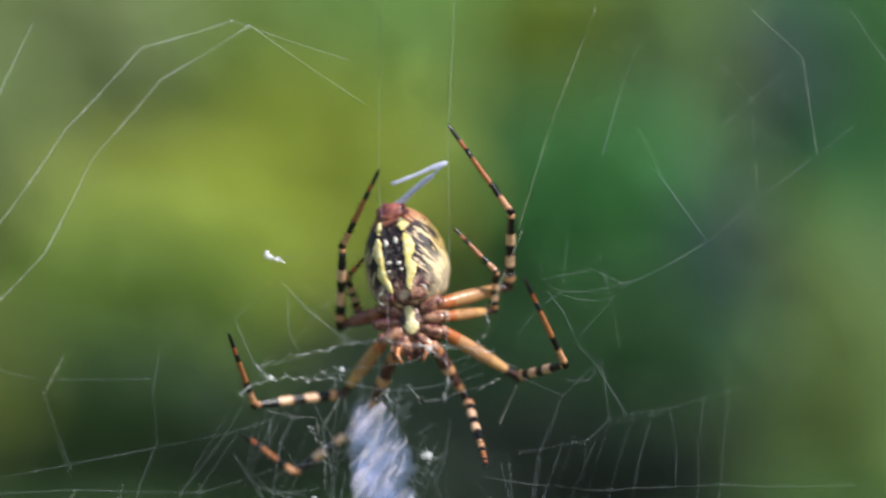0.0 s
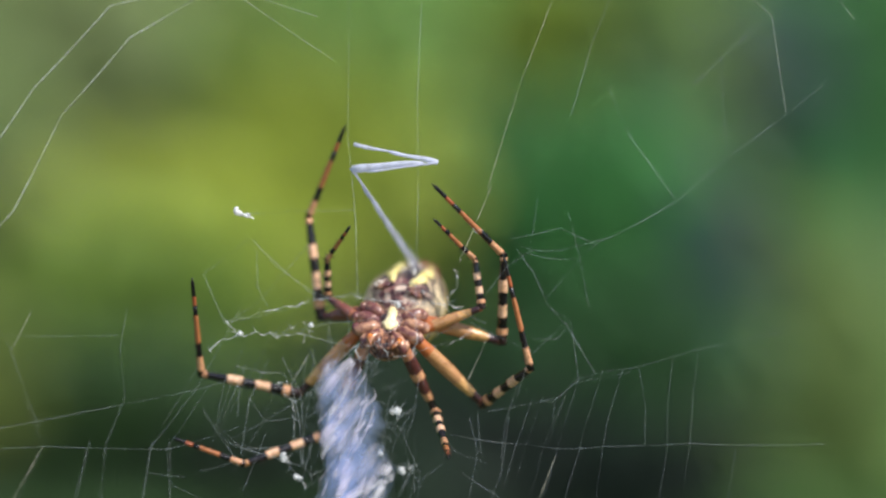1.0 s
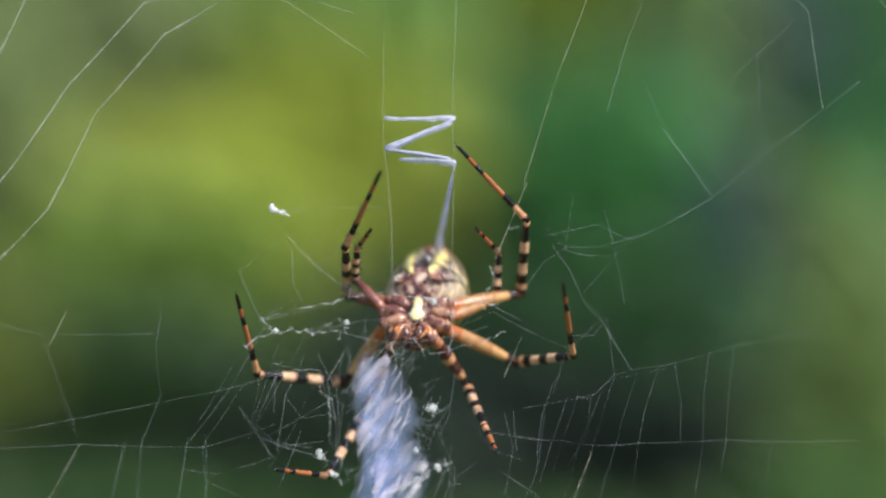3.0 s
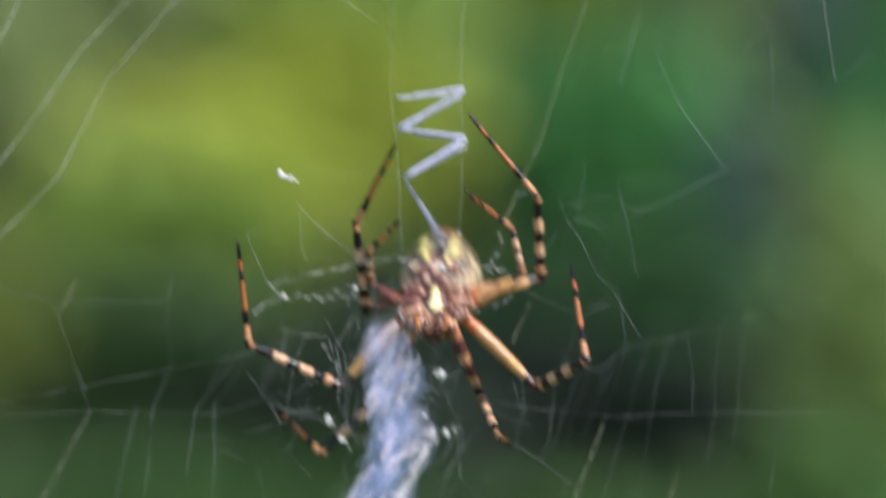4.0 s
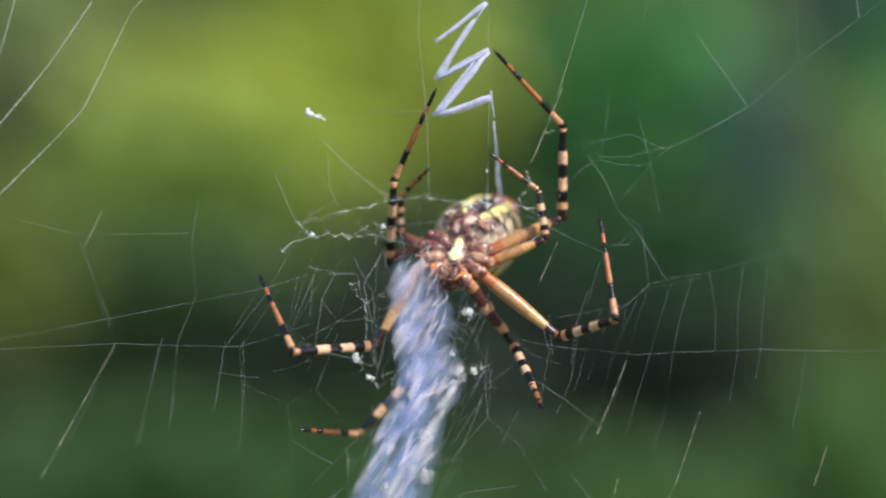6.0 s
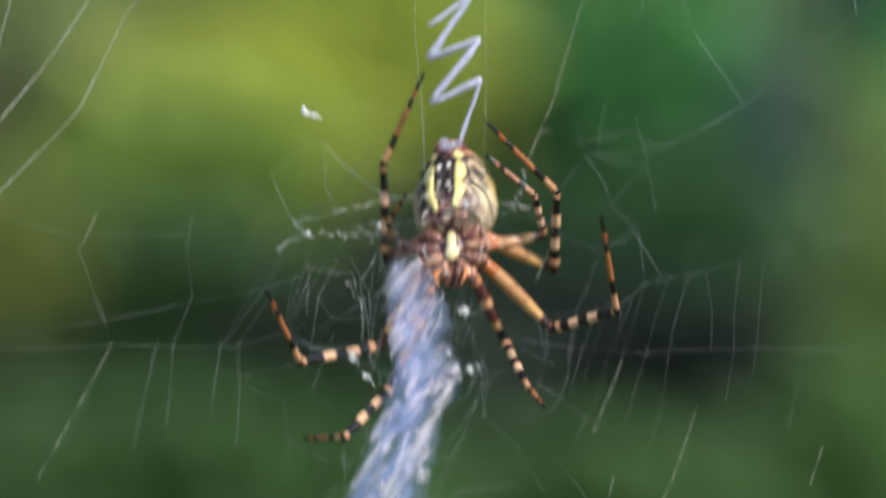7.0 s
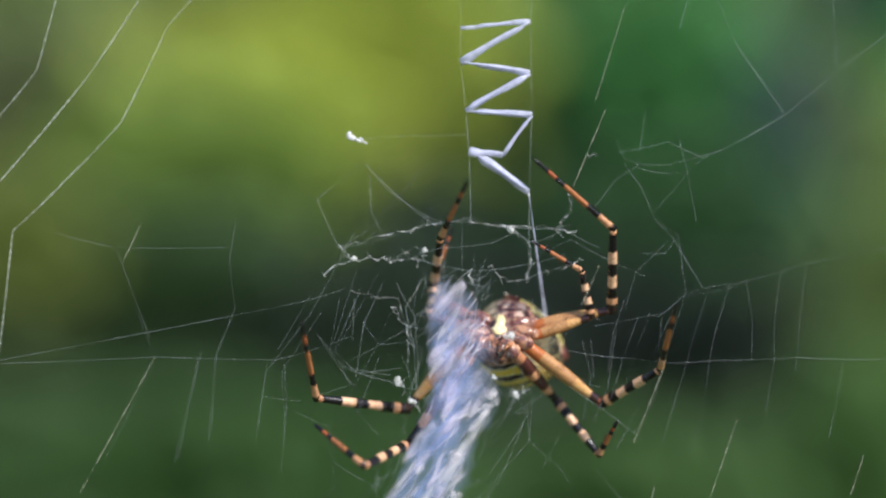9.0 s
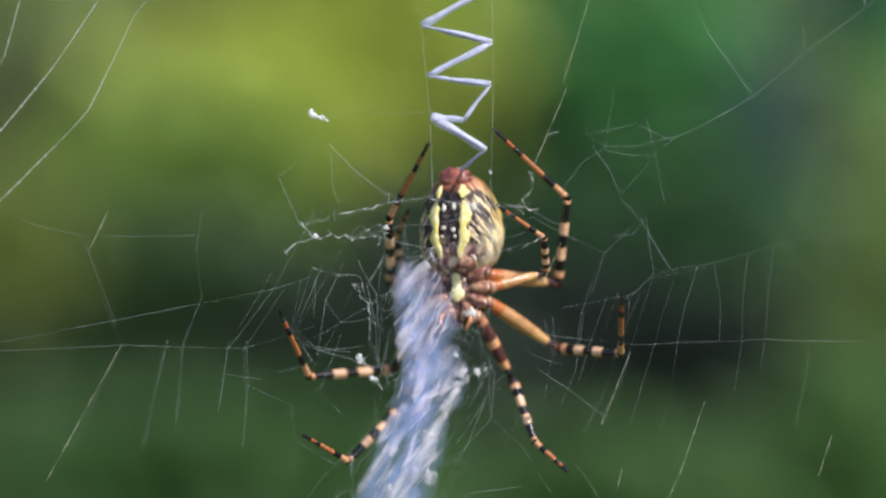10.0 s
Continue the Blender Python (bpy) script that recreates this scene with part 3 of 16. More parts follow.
wide_radius((19.4, 7.1), (22.2, 7.1), (27.1, 8.4), (33.1, 11.6), (39.1, 16.6), (44.1, 20.3), (47.8, 23.2))
wide_radius((19.4, 7.1), (17.2, 5.7), (15.1, 3.0))
wide_radius((26.9, 23.0), (29.1, 18.1), (33.4, 12.0))
wide_radius((33.6, 31.0), (37.9, 25.8), (38.4, 16.4))
wide_radius((35.2, 23.3), (37.9, 25.8), (42.1, 29.7))
wide_radius((27.3, 32.1), (25.3, 27.1), (23.3, 20.2))
wide_radius((23.0, 10.7), (24.1, 6.3), (24.9, 1.7))
wide_radius((18.0, 7.2), (19.6, 5.0), (21.0, 1.8), (22.7, 0.0), (25.5, -4.7))
wide_radius((9.3, -0.4), (12.3, 0.9), (15.6, -0.9), (19.4, -2.6))
wide_radius((12.7, -14.2), (15.9, -16.3), (19.7, -19.2))
wide_radius((15.4, -22.2), (17.6, -24.9), (18.6, -26.6))
def wide_mesh(*pts):
    thread("web_thread", flat(sag(pts, 0.05), rng.uniform(-0.3, 1.0)), rng.uniform(0.011, 0.017), mat_thread, web, knots=6)


wide_mesh((23.9, -5.2), (22.7, -9.0), (21.8, -11.9), (20.8, -15.7), (18.8, -18.7))
wide_mesh((26.2, -4.6), (24.6, -9.5), (24.0, -11.9), (22.9, -15.4), (21.6, -19.8))
wide_mesh((26.2, -11.7), (25.4, -17.6), (24.3, -20.8))
wide_mesh((17.2, -8.9), (16.4, -14.4), (15.0, -17.6))
wide_mesh((20.5, -6.8), (18.9, -11.5), (18.0, -14.4))
wide_mesh((29.7, -4.1), (30.3, -7.9), (30.2, -11.6))
wide_mesh((35.5, -2.4), (34.9, -6.8), (34.6, -11.4), (34.0, -14.9))
wide_mesh((28.1, -4.4), (26.7, -9.0), (26.2, -11.7))
wide_mesh((39.0, -11.6), (38.4, -15.5), (37.6, -19.2))
wide_mesh((20.0, 2.4), (23.2, 0.3), (21.9, -1.4), (19.4, -1.4))
wide_mesh((23.2, 0.3), (23.9, -5.2))
wide_mesh((19.4, 7.1), (17.8, 7.9), (17.3, 9.5))
wide_mesh((19.4, -7.3), (17.8, -11.7), (16.7, -15.4))
wide_mesh((33.0, -3.2), (32.4, -7.9), (32.4, -11.6), (31.6, -16.5))
wide_mesh((22.7, -6.8), (20.5, -11.7), (19.4, -16.0), (17.2, -20.3))
wide_mesh((13.4, -8.9), (14.2, -12.2), (13.4, -16.5))
wide_mesh((10.2, -9.5), (12.1, -12.2), (15.1, -13.3))
wide_mesh((17.3, 8.2), (22.2, 9.3), (25.7, 7.7))
wide_mesh((19.2, 6.8), (21.4, 6.3), (23.8, 6.3), (25.7, 7.8))
wide_mesh((25.7, 7.8), (29.6, 9.6), (33.4, 12.0))
wide_mesh((20.0, 12.0), (19.2, 6.8))
wide_mesh((22.7, 0.3), (19.1, -3.2), (18.0, -7.0))
wide_mesh((20.8, 2.5), (24.1, 6.3))
wide_mesh((23.5, -5.6), (21.3, -7.5), (20.2, -7.2))
wide_mesh((23.5, -5.6), (28.9, -4.6))
wide_mesh((21.6, -7.5), (21.3, -10.8), (19.6, -13.4))
wide_mesh((18.0, -5.9), (16.9, -9.1), (16.4, -12.9))
wide_mesh((14.2, -8.6), (14.5, -12.4))
# the torn meshes close round the hub
def hub_mesh(*pts):
    thread("web_thread", flat(sag(pts, 0.12), rng.uniform(-0.5, 0.4)), rng.uniform(0.016, 0.026), mat_thread, web, knots=3)


hub_mesh((2.5, 3.0), (6.6, 1.9), (8.7, 0.6), (11.7, 1.9), (15.0, 0.1))
hub_mesh((4.9, 2.5), (8.5, 1.9), (12.2, 2.3))
hub_mesh((-10.2, 0.1), (-6.2, 0.9), (-0.8, 2.5), (2.5, 3.0))
hub_mesh((-4.5, -0.8), (-0.2, 0.1), (4.7, 0.6), (6.6, 1.6))
hub_mesh((-2.4, -1.0), (2.5, -2.1), (7.4, -1.6), (11.7, -0.5))
hub_mesh((-11.9, -8.5), (-9.7, -11.3), (-5.1, -12.7), (-2.7, -13.5))
hub_mesh((-9.7, -11.1), (-5.1, -8.6), (-2.7, -7.0))
hub_mesh((-4.5, -3.2), (-2.7, -6.5), (-2.4, -10.8), (-2.5, -13.5))
hub_mesh((-12.2, -14.0), (-8.9, -13.0), (-9.7, -11.3))
hub_mesh((-7.0, 7.1), (-6.9, 3.6), (-5.9, 1.7))
hub_mesh((-7.4, 8.1), (-3.2, 4.1), (-0.5, 2.2))
hub_mesh((7.9, -16.2), (6.3, -18.9), (4.7, -21.1))
hub_mesh((7.7, -16.8), (5.2, -22.7))
hub_mesh((11.2, -17.8), (9.5, -21.1))
hub_mesh((-2.0, -2.8), (-3.6, -5.7), (-2.8, -9.2), (-2.6, -13.5))
hub_mesh((-5.8, -3.3), (-7.6, -7.1), (-8.4, -12.4))
hub_mesh((-7.9, -3.8), (-10.7, -10.2), (-8.7, -13.0))
# beaded pieces; their sun glint is put in as paler, denser silk
for pts in ([(21.7, -12.6), (18.9, -19.6)], [(28.8, -17.4), (26.4, -24.4), (25.1, -27.1)], [(41.0, -20.7), (39.7, -24.6)], [(-28.3, 1.6), (-30.3, -2.5)], [(-27.2, -11.6), (-34.3, -24.5)], [(-3.7, -5.6), (-1.8, -2.8)],
            [(15.6, 13.4), (12.5, 6.0)], [(20.9, -23.8), (19.8, -28.1)], [(15.0, -1.6), (13.3, -5.4)]):
    thread("sticky_thread", flat(sag(pts, 0.05), -0.4), 0.03, mat_glint, web, 0.26, len(web.children))

# a long beaded line with the same painted glint
thread("sticky_thread", flat(sag([(22.8, 34.8), (18.2, 22.8), (15.2, 13.1)], 0.05), -0.4), 0.026, mat_glint, web, 0.4, 77)

# crumpled white silk round the hub
for k, pts in enumerate(([(-10.0, 0.1), (-9.0, -0.4), (-8.4, -1.3), (-7.0, -0.8), (-5.0, -1.3), (-2.4, -0.8)], [(-9.3, 0.3), (-5.1, 1.4), (-2.1, 2.1), (-0.5, 2.5), (2.6, 2.6)], [(5.2, 2.3), (6.6, 1.8), (8.5, 0.1), (8.2, -2.2), (7.9, -3.5)],
                         [(12.0, 5.2), (12.3, 3.7), (11.2, 2.4)], [(-11.3, -2.2), (-8.5, -0.9)], [(-8.9, -4.0), (-4.3, -4.8), (-3.4, -7.8), (-3.3, -10.8)], [(-5.1, -1.3), (-2.7, 0.1), (-1.7, -0.2), (-2.4, -1.6)],
                         [(2.5, 2.5), (5.2, 2.2), (9.5, 2.0), (12.8, 1.7)], [(-0.2, -4.3), (2.5, -2.1), (3.0, -4.3)], [(-5.1, -5.9), (-3.5, -7.3)], [(-4.3, -12.1), (-2.9, -14.6), (-2.1, -15.4)],
                         [(6.3, -8.4), (5.9, -7.8), (6.6, -9.2)], [(7.1, -14.0), (7.9, -13.5), (6.6, -14.3)], [(-4.6, -12.7), (-3.9, -13.5)], [(13.7, 8.9), (14.9, 9.1)], [(13.3, -1.0), (10.9, -2.1), (6.3, -3.2), (4.7, -1.6)])):
    p = []
    for a, b in zip(pts, pts[1:]):
        for i in range(5):
            p.append((a[0] + (b[0] - a[0]) * i / 5 + rng.gauss(0, 0.13), a[1] + (b[1] - a[1]) * i / 5 + rng.gauss(0, 0.13)))
    p.append(pts[-1])
    bm = bmesh.new()
    tube(bm, flat(p, -0.1, 0.3, rng), [MM * rng.choice((0.008, 0.012, 0.02, 0.06)) for _ in p], 5, closed=False)
    for q in flat(p, -0.1, 0.4, rng)[::3]:
        for _ in range(2):
            e = q + Vector([rng.gauss(0, 0.35) * MM for _ in range(3)])
            tube(bm, [q, e], [0.00003, 0.00001], 3, closed=False)
    part("silk_tuft", bm, mat_tuft, web)
bm = bmesh.new()
flake = [(-8.8, 10.7), (-8.1, 10.4), (-9.0, 11.0), (-7.5, 10.2)]
for (x, z), size in zip(flake, ((0.50, 0.14, 0.27), (0.40, 0.12, 0.15), (0.22, 0.12, 0.28), (0.30, 0.06, 0.07))):
    blob(bm, (x * MM, -0.1 * MM, z * MM), [v * MM for v in size], (0, 28, 0), 0.5, 10, 8)
part("silk_tuft", smooth(bm), mat_flake, web, "bright white flake caught on a thread")
for (x, z), r in zip([(-7.8, 10.5), (6.4, -8.4), (-4.4, -13.0), (-3.0, -14.5), (6.9, -14.0), (4.9, -12.3), (-8.5, -0.9), (-1.8, -0.1), (8.2, 5.2), (6.6, 1.8)], (0.25, 0.55, 0.5, 0.42, 0.42, 0.35, 0.35, 0.35, 0.16, 0.35)):
    bm = bmesh.new()
    for _ in range(3):
        blob(bm, (x * MM + rng.gauss(0, 0.25) * r * MM, rng.uniform(-0.3, 0.1) * MM, z * MM + rng.gauss(0, 0.3) * r * MM), [r * MM * rng.uniform(0.3, 0.8) for _ in range(3)],
             [rng.uniform(0, 180) for _ in range(3)], 0.5, 8, 6)
    for _ in range(7):
        s = Vector((x * MM, -0.1 * MM, z * MM))
        tube(bm, [s, s + Vector([rng.gauss(0, r * 0.9) * MM for _ in range(3)])], [0.00003, 0.00001], 3, closed=False)
    part("silk_tuft", smooth(bm), mat_tuft, web)

# ---- the woven band below the hub ----
band = thing("silk_band", "dense white woven silk band hanging in the web, blue sky light put into its colour", "silk band")
# centre and half width, going down
BAND = [(-3.2, 0.8, 1.2), (-5.2, 1.4, 2.5), (-8.6, 2.0, 3.1), (-12.0, 2.4, 3.0), (-14.0, 3.0, 3.6), (-16.2, 2.4, 3.5), (-18.4, 1.4, 3.3),
        (-21.0, 0.7, 3.5), (-23.8, -0.1, 3.9), (-26.0, -1.0, 4.2), (-30.0, -2.3, 4.5), (-34.5, -3.8, 4.6)]


def band_at(u):
    z = BAND[0][0] + min(1, max(0, u)) * (BAND[-1][0] - BAND[0][0])
    for (z0, c0, h0), (z1, c1, h1) in zip(BAND, BAND[1:]):
        if z >= z1:
            break
    f = (z - z0) / (z1 - z0)
    return Vector((c0 + (c1 - c0) * f, 0, z)), h0 + (h1 - h0) * f


for layer in range(3):
    bm = bmesh.new()
    dens = bm.verts.layers.float.new("weave")
    nu, nv = 80, 14
    rows = []
    for i in range(nu + 1):
        u = i / nu
        c, w = band_at(u)
        row = []
        for j in range(nv + 1):
            v = j / nv * 2 - 1
            edge = 1 + 0.30 * noise.noise(Vector((u * 22, layer * 5.1 + (3 if v > 0 else 0), 0)))
            x = c.x + v * w * edge * (1.0 - 0.16 * layer) - 0.5 * layer
            y = -0.15 - 0.25 * layer + 0.45 * noise.noise(Vector((u * 16 + v, v * 1.6, layer * 3.0))) + 0.25 * v * v
            z = c.z + (1.6 * noise.noise(Vector((v * 3.5, layer * 2.0, 1.0))) if i == 0 else 0) + 0.3 * noise.noise(Vector((u * 9, v * 3, 7.0 + layer)))
            row.append(bm.verts.new(Vector((x, y, z)) * MM))
            row[-1][dens] = (1 - abs(v) ** 2.5) * min(1, u * 14) * (0.7 + 0.6 * noise.noise(Vector((u * 12, v * 2, layer * 4.0 + 1))))
        rows.append(row)
    for i in range(nu):
        for j in range(nv):
            bm.faces.new((rows[i][j], rows[i][j + 1], rows[i + 1][j + 1], rows[i + 1][j]))
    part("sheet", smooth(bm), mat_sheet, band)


def ribbon(a, slope, length, r, material):
    """A flat strip of silk, thinning out to its edges and ends."""
    bm = bmesh.new()
    dens = bm.verts.layers.float.new("weave")
    side = Vector((slope.z, 0, -slope.x))
    tilt = rng.uniform(-0.5, 0.5)
    last = None
    for i in range(11):
        u = i / 10
        p = a + slope * length * (u - 0.5) + Vector((0.06 * math.sin(i * 0.8 + a.z * 3), 0.12 * math.sin(i * 0.6 + a.z), 0))
        c, w = band_at((BAND[0][0] - p.z) / (BAND[0][0] - BAND[-1][0]))
        p.x = c.x + max(-w, min(w, p.x - c.x))
        row = []
        for j in range(7):
            v = j / 3 - 1
            q = p + side * v * r * (0.5 + 0.5 * math.sin(math.pi * u)) + Vector((0, tilt * v * r - 0.1 * r * (1 - v * v), 0))
            row.append(bm.verts.new(q * MM))
            row[-1][dens] = max(0.0, 1 - v * v) * min(1, 4 * u, 4 * (1 - u))
        if last:
            for j in range(6):
                bm.faces.new((last[j], last[j + 1], row[j + 1], row[j]))
        last = row
    part("ribbon", smooth(bm), material, band)


for k in range(190):
    c, w = band_at(0.02 + 0.98 * k / 190)
    a = Vector((c.x + rng.uniform(-0.9, 0.7) * w, rng.uniform(-0.9, -0.2), c.z))
    slope = Vector((rng.gauss(0.68, 0.2), 0, 1)).normalized()
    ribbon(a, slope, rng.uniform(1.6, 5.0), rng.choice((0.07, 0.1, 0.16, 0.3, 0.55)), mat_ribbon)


def clot(x, z, r, turn, seed):
    """A lump of matted white silk: folded flat lobes and curled ends."""
    pick = random.Random(seed)
    bm = bmesh.new()
    dens = bm.verts.layers.float.new("weave")
    for _ in range(3):
        at = Vector((x + pick.gauss(0, 0.35) * r, -0.9 + pick.gauss(0, 0.15), z + pick.gauss(0, 0.5) * r)) * MM
        k = r * pick.uniform(0.5, 1.0)
        blob(bm, at, (k * 0.7 * MM, k * 0.15 * MM, k * pick.uniform(0.9, 1.6) * MM), (pick.uniform(-25, 25), math.degrees(turn) + pick.gauss(0, 22), pick.uniform(-25, 25)), 0.8, 14, 10)
    for _ in range(3):
        q = Vector((x + pick.gauss(0, 0.6) * r, -1.0 + pick.gauss(0, 0.3), z + pick.gauss(0, 0.7) * r))
        d = Vector((pick.gauss(math.sin(turn), 0.6), pick.gauss(0, 0.3), pick.gauss(math.cos(turn), 0.6))) * r * 0.7
        bend = Vector((pick.gauss(0, 0.25), pick.gauss(0, 0.2), pick.gauss(0, 0.25))) * r
        tube(bm, [q * MM, (q + d * 0.5 + bend) * MM, (q + d) * MM], [0.00003, 0.00005, 0.00001], 4, closed=False)
    for w in bm.verts:
        w[dens] = 0.34 + 0.40 * noise.noise(w.co * 1700)
    part("clot", smooth(bm), mat_knot, band)


# thick knots where the band folds, the brightest at its shoulder
for spot, r, lean in (((5.6, -14.2), 0.55, 0.5), ((4.8, -15.6), 0.5, 0.5), ((3.9, -17.4), 0.5, 0.6), ((0.9, -16.4), 0.35, -0.8), ((2.4, -20.4), 0.5, 0.4), ((-0.9, -21.4), 0.45, 0.6),
                      ((2.4, -24.0), 0.6, 0.2), ((-1.6, -25.4), 0.55, 0.5), ((0.6, -27.4), 0.6, 0.4), ((-3.2, -29.2), 0.6, 0.4)):
    clot(*spot, r, lean, int(spot[0] * 10 - spot[1] * 100))
# folded edges of thick white silk
for spot, slope, length, r in (((3.3, -15.9), (1.0, 0.5), 4.2, 0.22), ((3.6, -18.4), (0.75, 1.0), 6.0, 0.5), ((4.6, -16.2), (0.6, 1.0), 4.0, 0.4), ((0.3, -10.8), (0.6, 1.0), 5.0, 0.35),
                               ((1.0, -7.3), (0.6, 1.0), 4.5, 0.35), ((1.8, -21.4), (0.6, 1.0), 5.0, 0.6), ((-0.5, -24.6), (0.5, 1.0), 5.0, 0.5), ((-0.6, -26.5), (0.5, 1.0), 5.0, 0.6), ((-2.4, -22.2), (0.6, 1.0), 4.0, 0.3)):
    ribbon(Vector((spot[0], -0.9, spot[1])), Vector((slope[0], 0, slope[1])).normalized(), length, r, mat_knot)
bm = bmesh.new()
for k in range(420):
    c, w = band_at(rng.random())
    s = Vector((c.x + rng.uniform(-1.5, 1.5) * w, rng.uniform(-1.0, 0.2), c.z))
    e = s + Vector((rng.gauss(0.8, 0.9), rng.gauss(0, 0.3), rng.gauss(1.6, 1.8)))
    m = (s + e) / 2 + Vector((rng.gauss(0, 0.2), 0, 0))
    tube(bm, [s * MM, m * MM, e * MM], [0.00001, 0.000022, 0.000008], 3, closed=False)
tagged(part("stray_fibre", bm, mat_thread, band), kind="stuff")

# ---- the zigzag ribbon that the spider lays ----
zigzag = thing("zigzag_ribbon", "white zigzag silk ribbon being laid above the spider", "silk ribbon")
ROD = [5.02, 6.95, 5.23, 6.70, 5.18, 3.84, 2.58, 5.87, 4.50]
silk = []
for i, length in enumerate(ROD):
    pieces = []
    count = 5 if i in (2, 3, 4, 5, 7, 8) else 2 if i < 2 else 3
    for which in range(count):
        bm = bmesh.new()
        n = 9
        if which == 0:
            prof = [0.16 + 0.05 * math.sin(j * 0.9 + i) for j in range(n)]
            prof[0], prof[-1] = 0.20, 0.06
        elif which == count - 1:
            prof = [0.30 - 0.018 * j + 0.03 * math.sin(j * 1.1 + i) for j in range(n)]
            prof[0], prof[-1] = 0.26, 0.08
        else:
            prof = [0.15 + 0.025 * which + 0.03 * math.sin(j + i + which) for j in range(n)]
            prof[0], prof[-1] = 0.10, 0.10
        k = 0.9 if i in (5, 8) else 1.32 + 0.05 * i if i > 0 else 0.9
        if i == 7:
            prof = [r * (0.65 + 0.11 * j) for j, r in enumerate(prof)]
        pts = [Vector((0.05 * MM * math.sin(j * 0.8 + i), 0, length * MM * j / (n - 1))) for j in range(n)]
        tube(bm, pts, [r * k * MM for r in prof], 8, 0.4 if which == 0 else 0.55)
        pieces.append(part("ribbon_piece", smooth(bm), mat_zigzag, zigzag))
    silk.append(pieces)

# ---- the spider ----
spider = thing("spider", "orange and black banded orb-weaver spider with yellow striped belly", "spider")
rng = random.Random(11)

bm = bmesh.new()
blob(bm, (0, 0.0014, -0.0003), (0.0029, 0.0015, 0.0031), rough=0.06, u=24, v=16)
blob(bm, (0, 0.0010, -0.0026), (0.0015, 0.0012, 0.0012), rough=0.06)
cephalothorax = part("cephalothorax", smooth(bm), mat_carapace, spider, "dark brown head and chest seen from below")
bm = bmesh.new()
for i in range(60):
    a, z = rng.uniform(0, 2 * math.pi), rng.uniform(-0.0030, 0.0018)
    b = Vector((0.0023 * math.cos(a), 0.0011 + 0.0013 * math.sin(a), z))
    tube(bm, [b, b + Vector((math.cos(a), math.sin(a), rng.uniform(-0.8, 0.4))).normalized() * 0.0006], [0.00003, 0.00001], 3, closed=False)
tagged(part("bristles", bm, mat_hair, cephalothorax), kind="stuff")
bm = bmesh.new()
blob(bm, (0, 0.0001, 0.0001), (0.00125, 0.0005, 0.0017), rough=0.1)
part("sternum", smooth(bm), mat_sternum, cephalothorax)
bm = bmesh.new()
blob(bm, (0, -0.00025, 0.0007), (0.00055, 0.00028, 0.0010), rough=0.35)
blob(bm, (0.00005, -0.0003, -0.0004), (0.00072, 0.00028, 0.0008), rough=0.35)
part("sternum_stripe", smooth(bm), mat_cream, cephalothorax, "pale yellow stripe on the chest")
for s in (-1, 1):
    bm = bmesh.new()
    blob(bm, (s * 0.00065, 0.0001, -0.0027), (0.0006, 0.0007, 0.0010), (20, 0, s * 8), 0.06)
    tube(bm, [Vector((s * 0.0006, -0.0002, -0.0034)), Vector((s * 0.0004, -0.0005, -0.0037)), Vector((s * 0.00015, -0.0006, -0.0037))], [0.00018, 0.00012, 0.00003], 6)
    part("chelicera", smooth(bm), mat_carapace, cephalothorax)
    bm = bmesh.new()
    pts = [Vector((s * 0.0010, -0.0001, -0.0020)), Vector((s * 0.0015, -0.0006, -0.0025)), Vector((s * 0.0015, -0.0010, -0.0031)), Vector((s * 0.0012, -0.0011, -0.0037)), Vector((s * 0.0010, -0.0010, -0.0041))]
    tube(bm, pts, [0.00024, 0.00024, 0.00022, 0.00018, 0.00005], 8)
    part("pedipalp", smooth(bm), mat_palp, cephalothorax, "short orange feeler with a dark tip")
    for hx, hy, hz in ((0.0018, 0.0006, -0.0023), (0.0028, 0.0006, -0.0011), (0.0031, 0.0007, 0.0002), (0.0027, 0.0007, 0.0015)):
        bm = bmesh.new()
        blob(bm, (s * hx * 0.74, hy - 0.0003, hz * 0.95), (0.0015, 0.0009, 0.00072), (0, s * math.degrees(math.atan2(hz, hx)) * -1, 0), 0.2)
        blob(bm, (s * hx * 1.12, hy - 0.0004, hz * 1.1), (0.0005, 0.0006, 0.00056), rough=0.25)
        part("coxa", smooth(bm), mat_coxa, cephalothorax)

ALEN = 0.0094
WIDTH = [(-0.09, 0.9), (-0.06, 1.9), (0, 2.9), (0.05, 3.4), (0.14, 3.85), (0.28, 4.05), (0.42, 4.05), (0.56, 3.88), (0.7, 3.52), (0.82, 3.02), (0.91, 2.4), (0.97, 1.7), (1.0, 0.9)]


def half_width(u):
    for (u0, w0), (u1, w1) in zip(WIDTH, WIDTH[1:]):
        if u <= u1:
            f = (u - u0) / (u1 - u0)
            return (w0 + (w1 - w0) * f) * MM
    return 0.5 * MM


def belly(x, z):
    """How far the belly lies to the front at a place on it."""
    w = half_width(min(1, max(-0.09, z / ALEN)))
    return -0.80 * math.sqrt(max(0.0, w * w - x * x)) - 0.0002


bm = bmesh.new()
rings = []
NU, NV = 46, 40
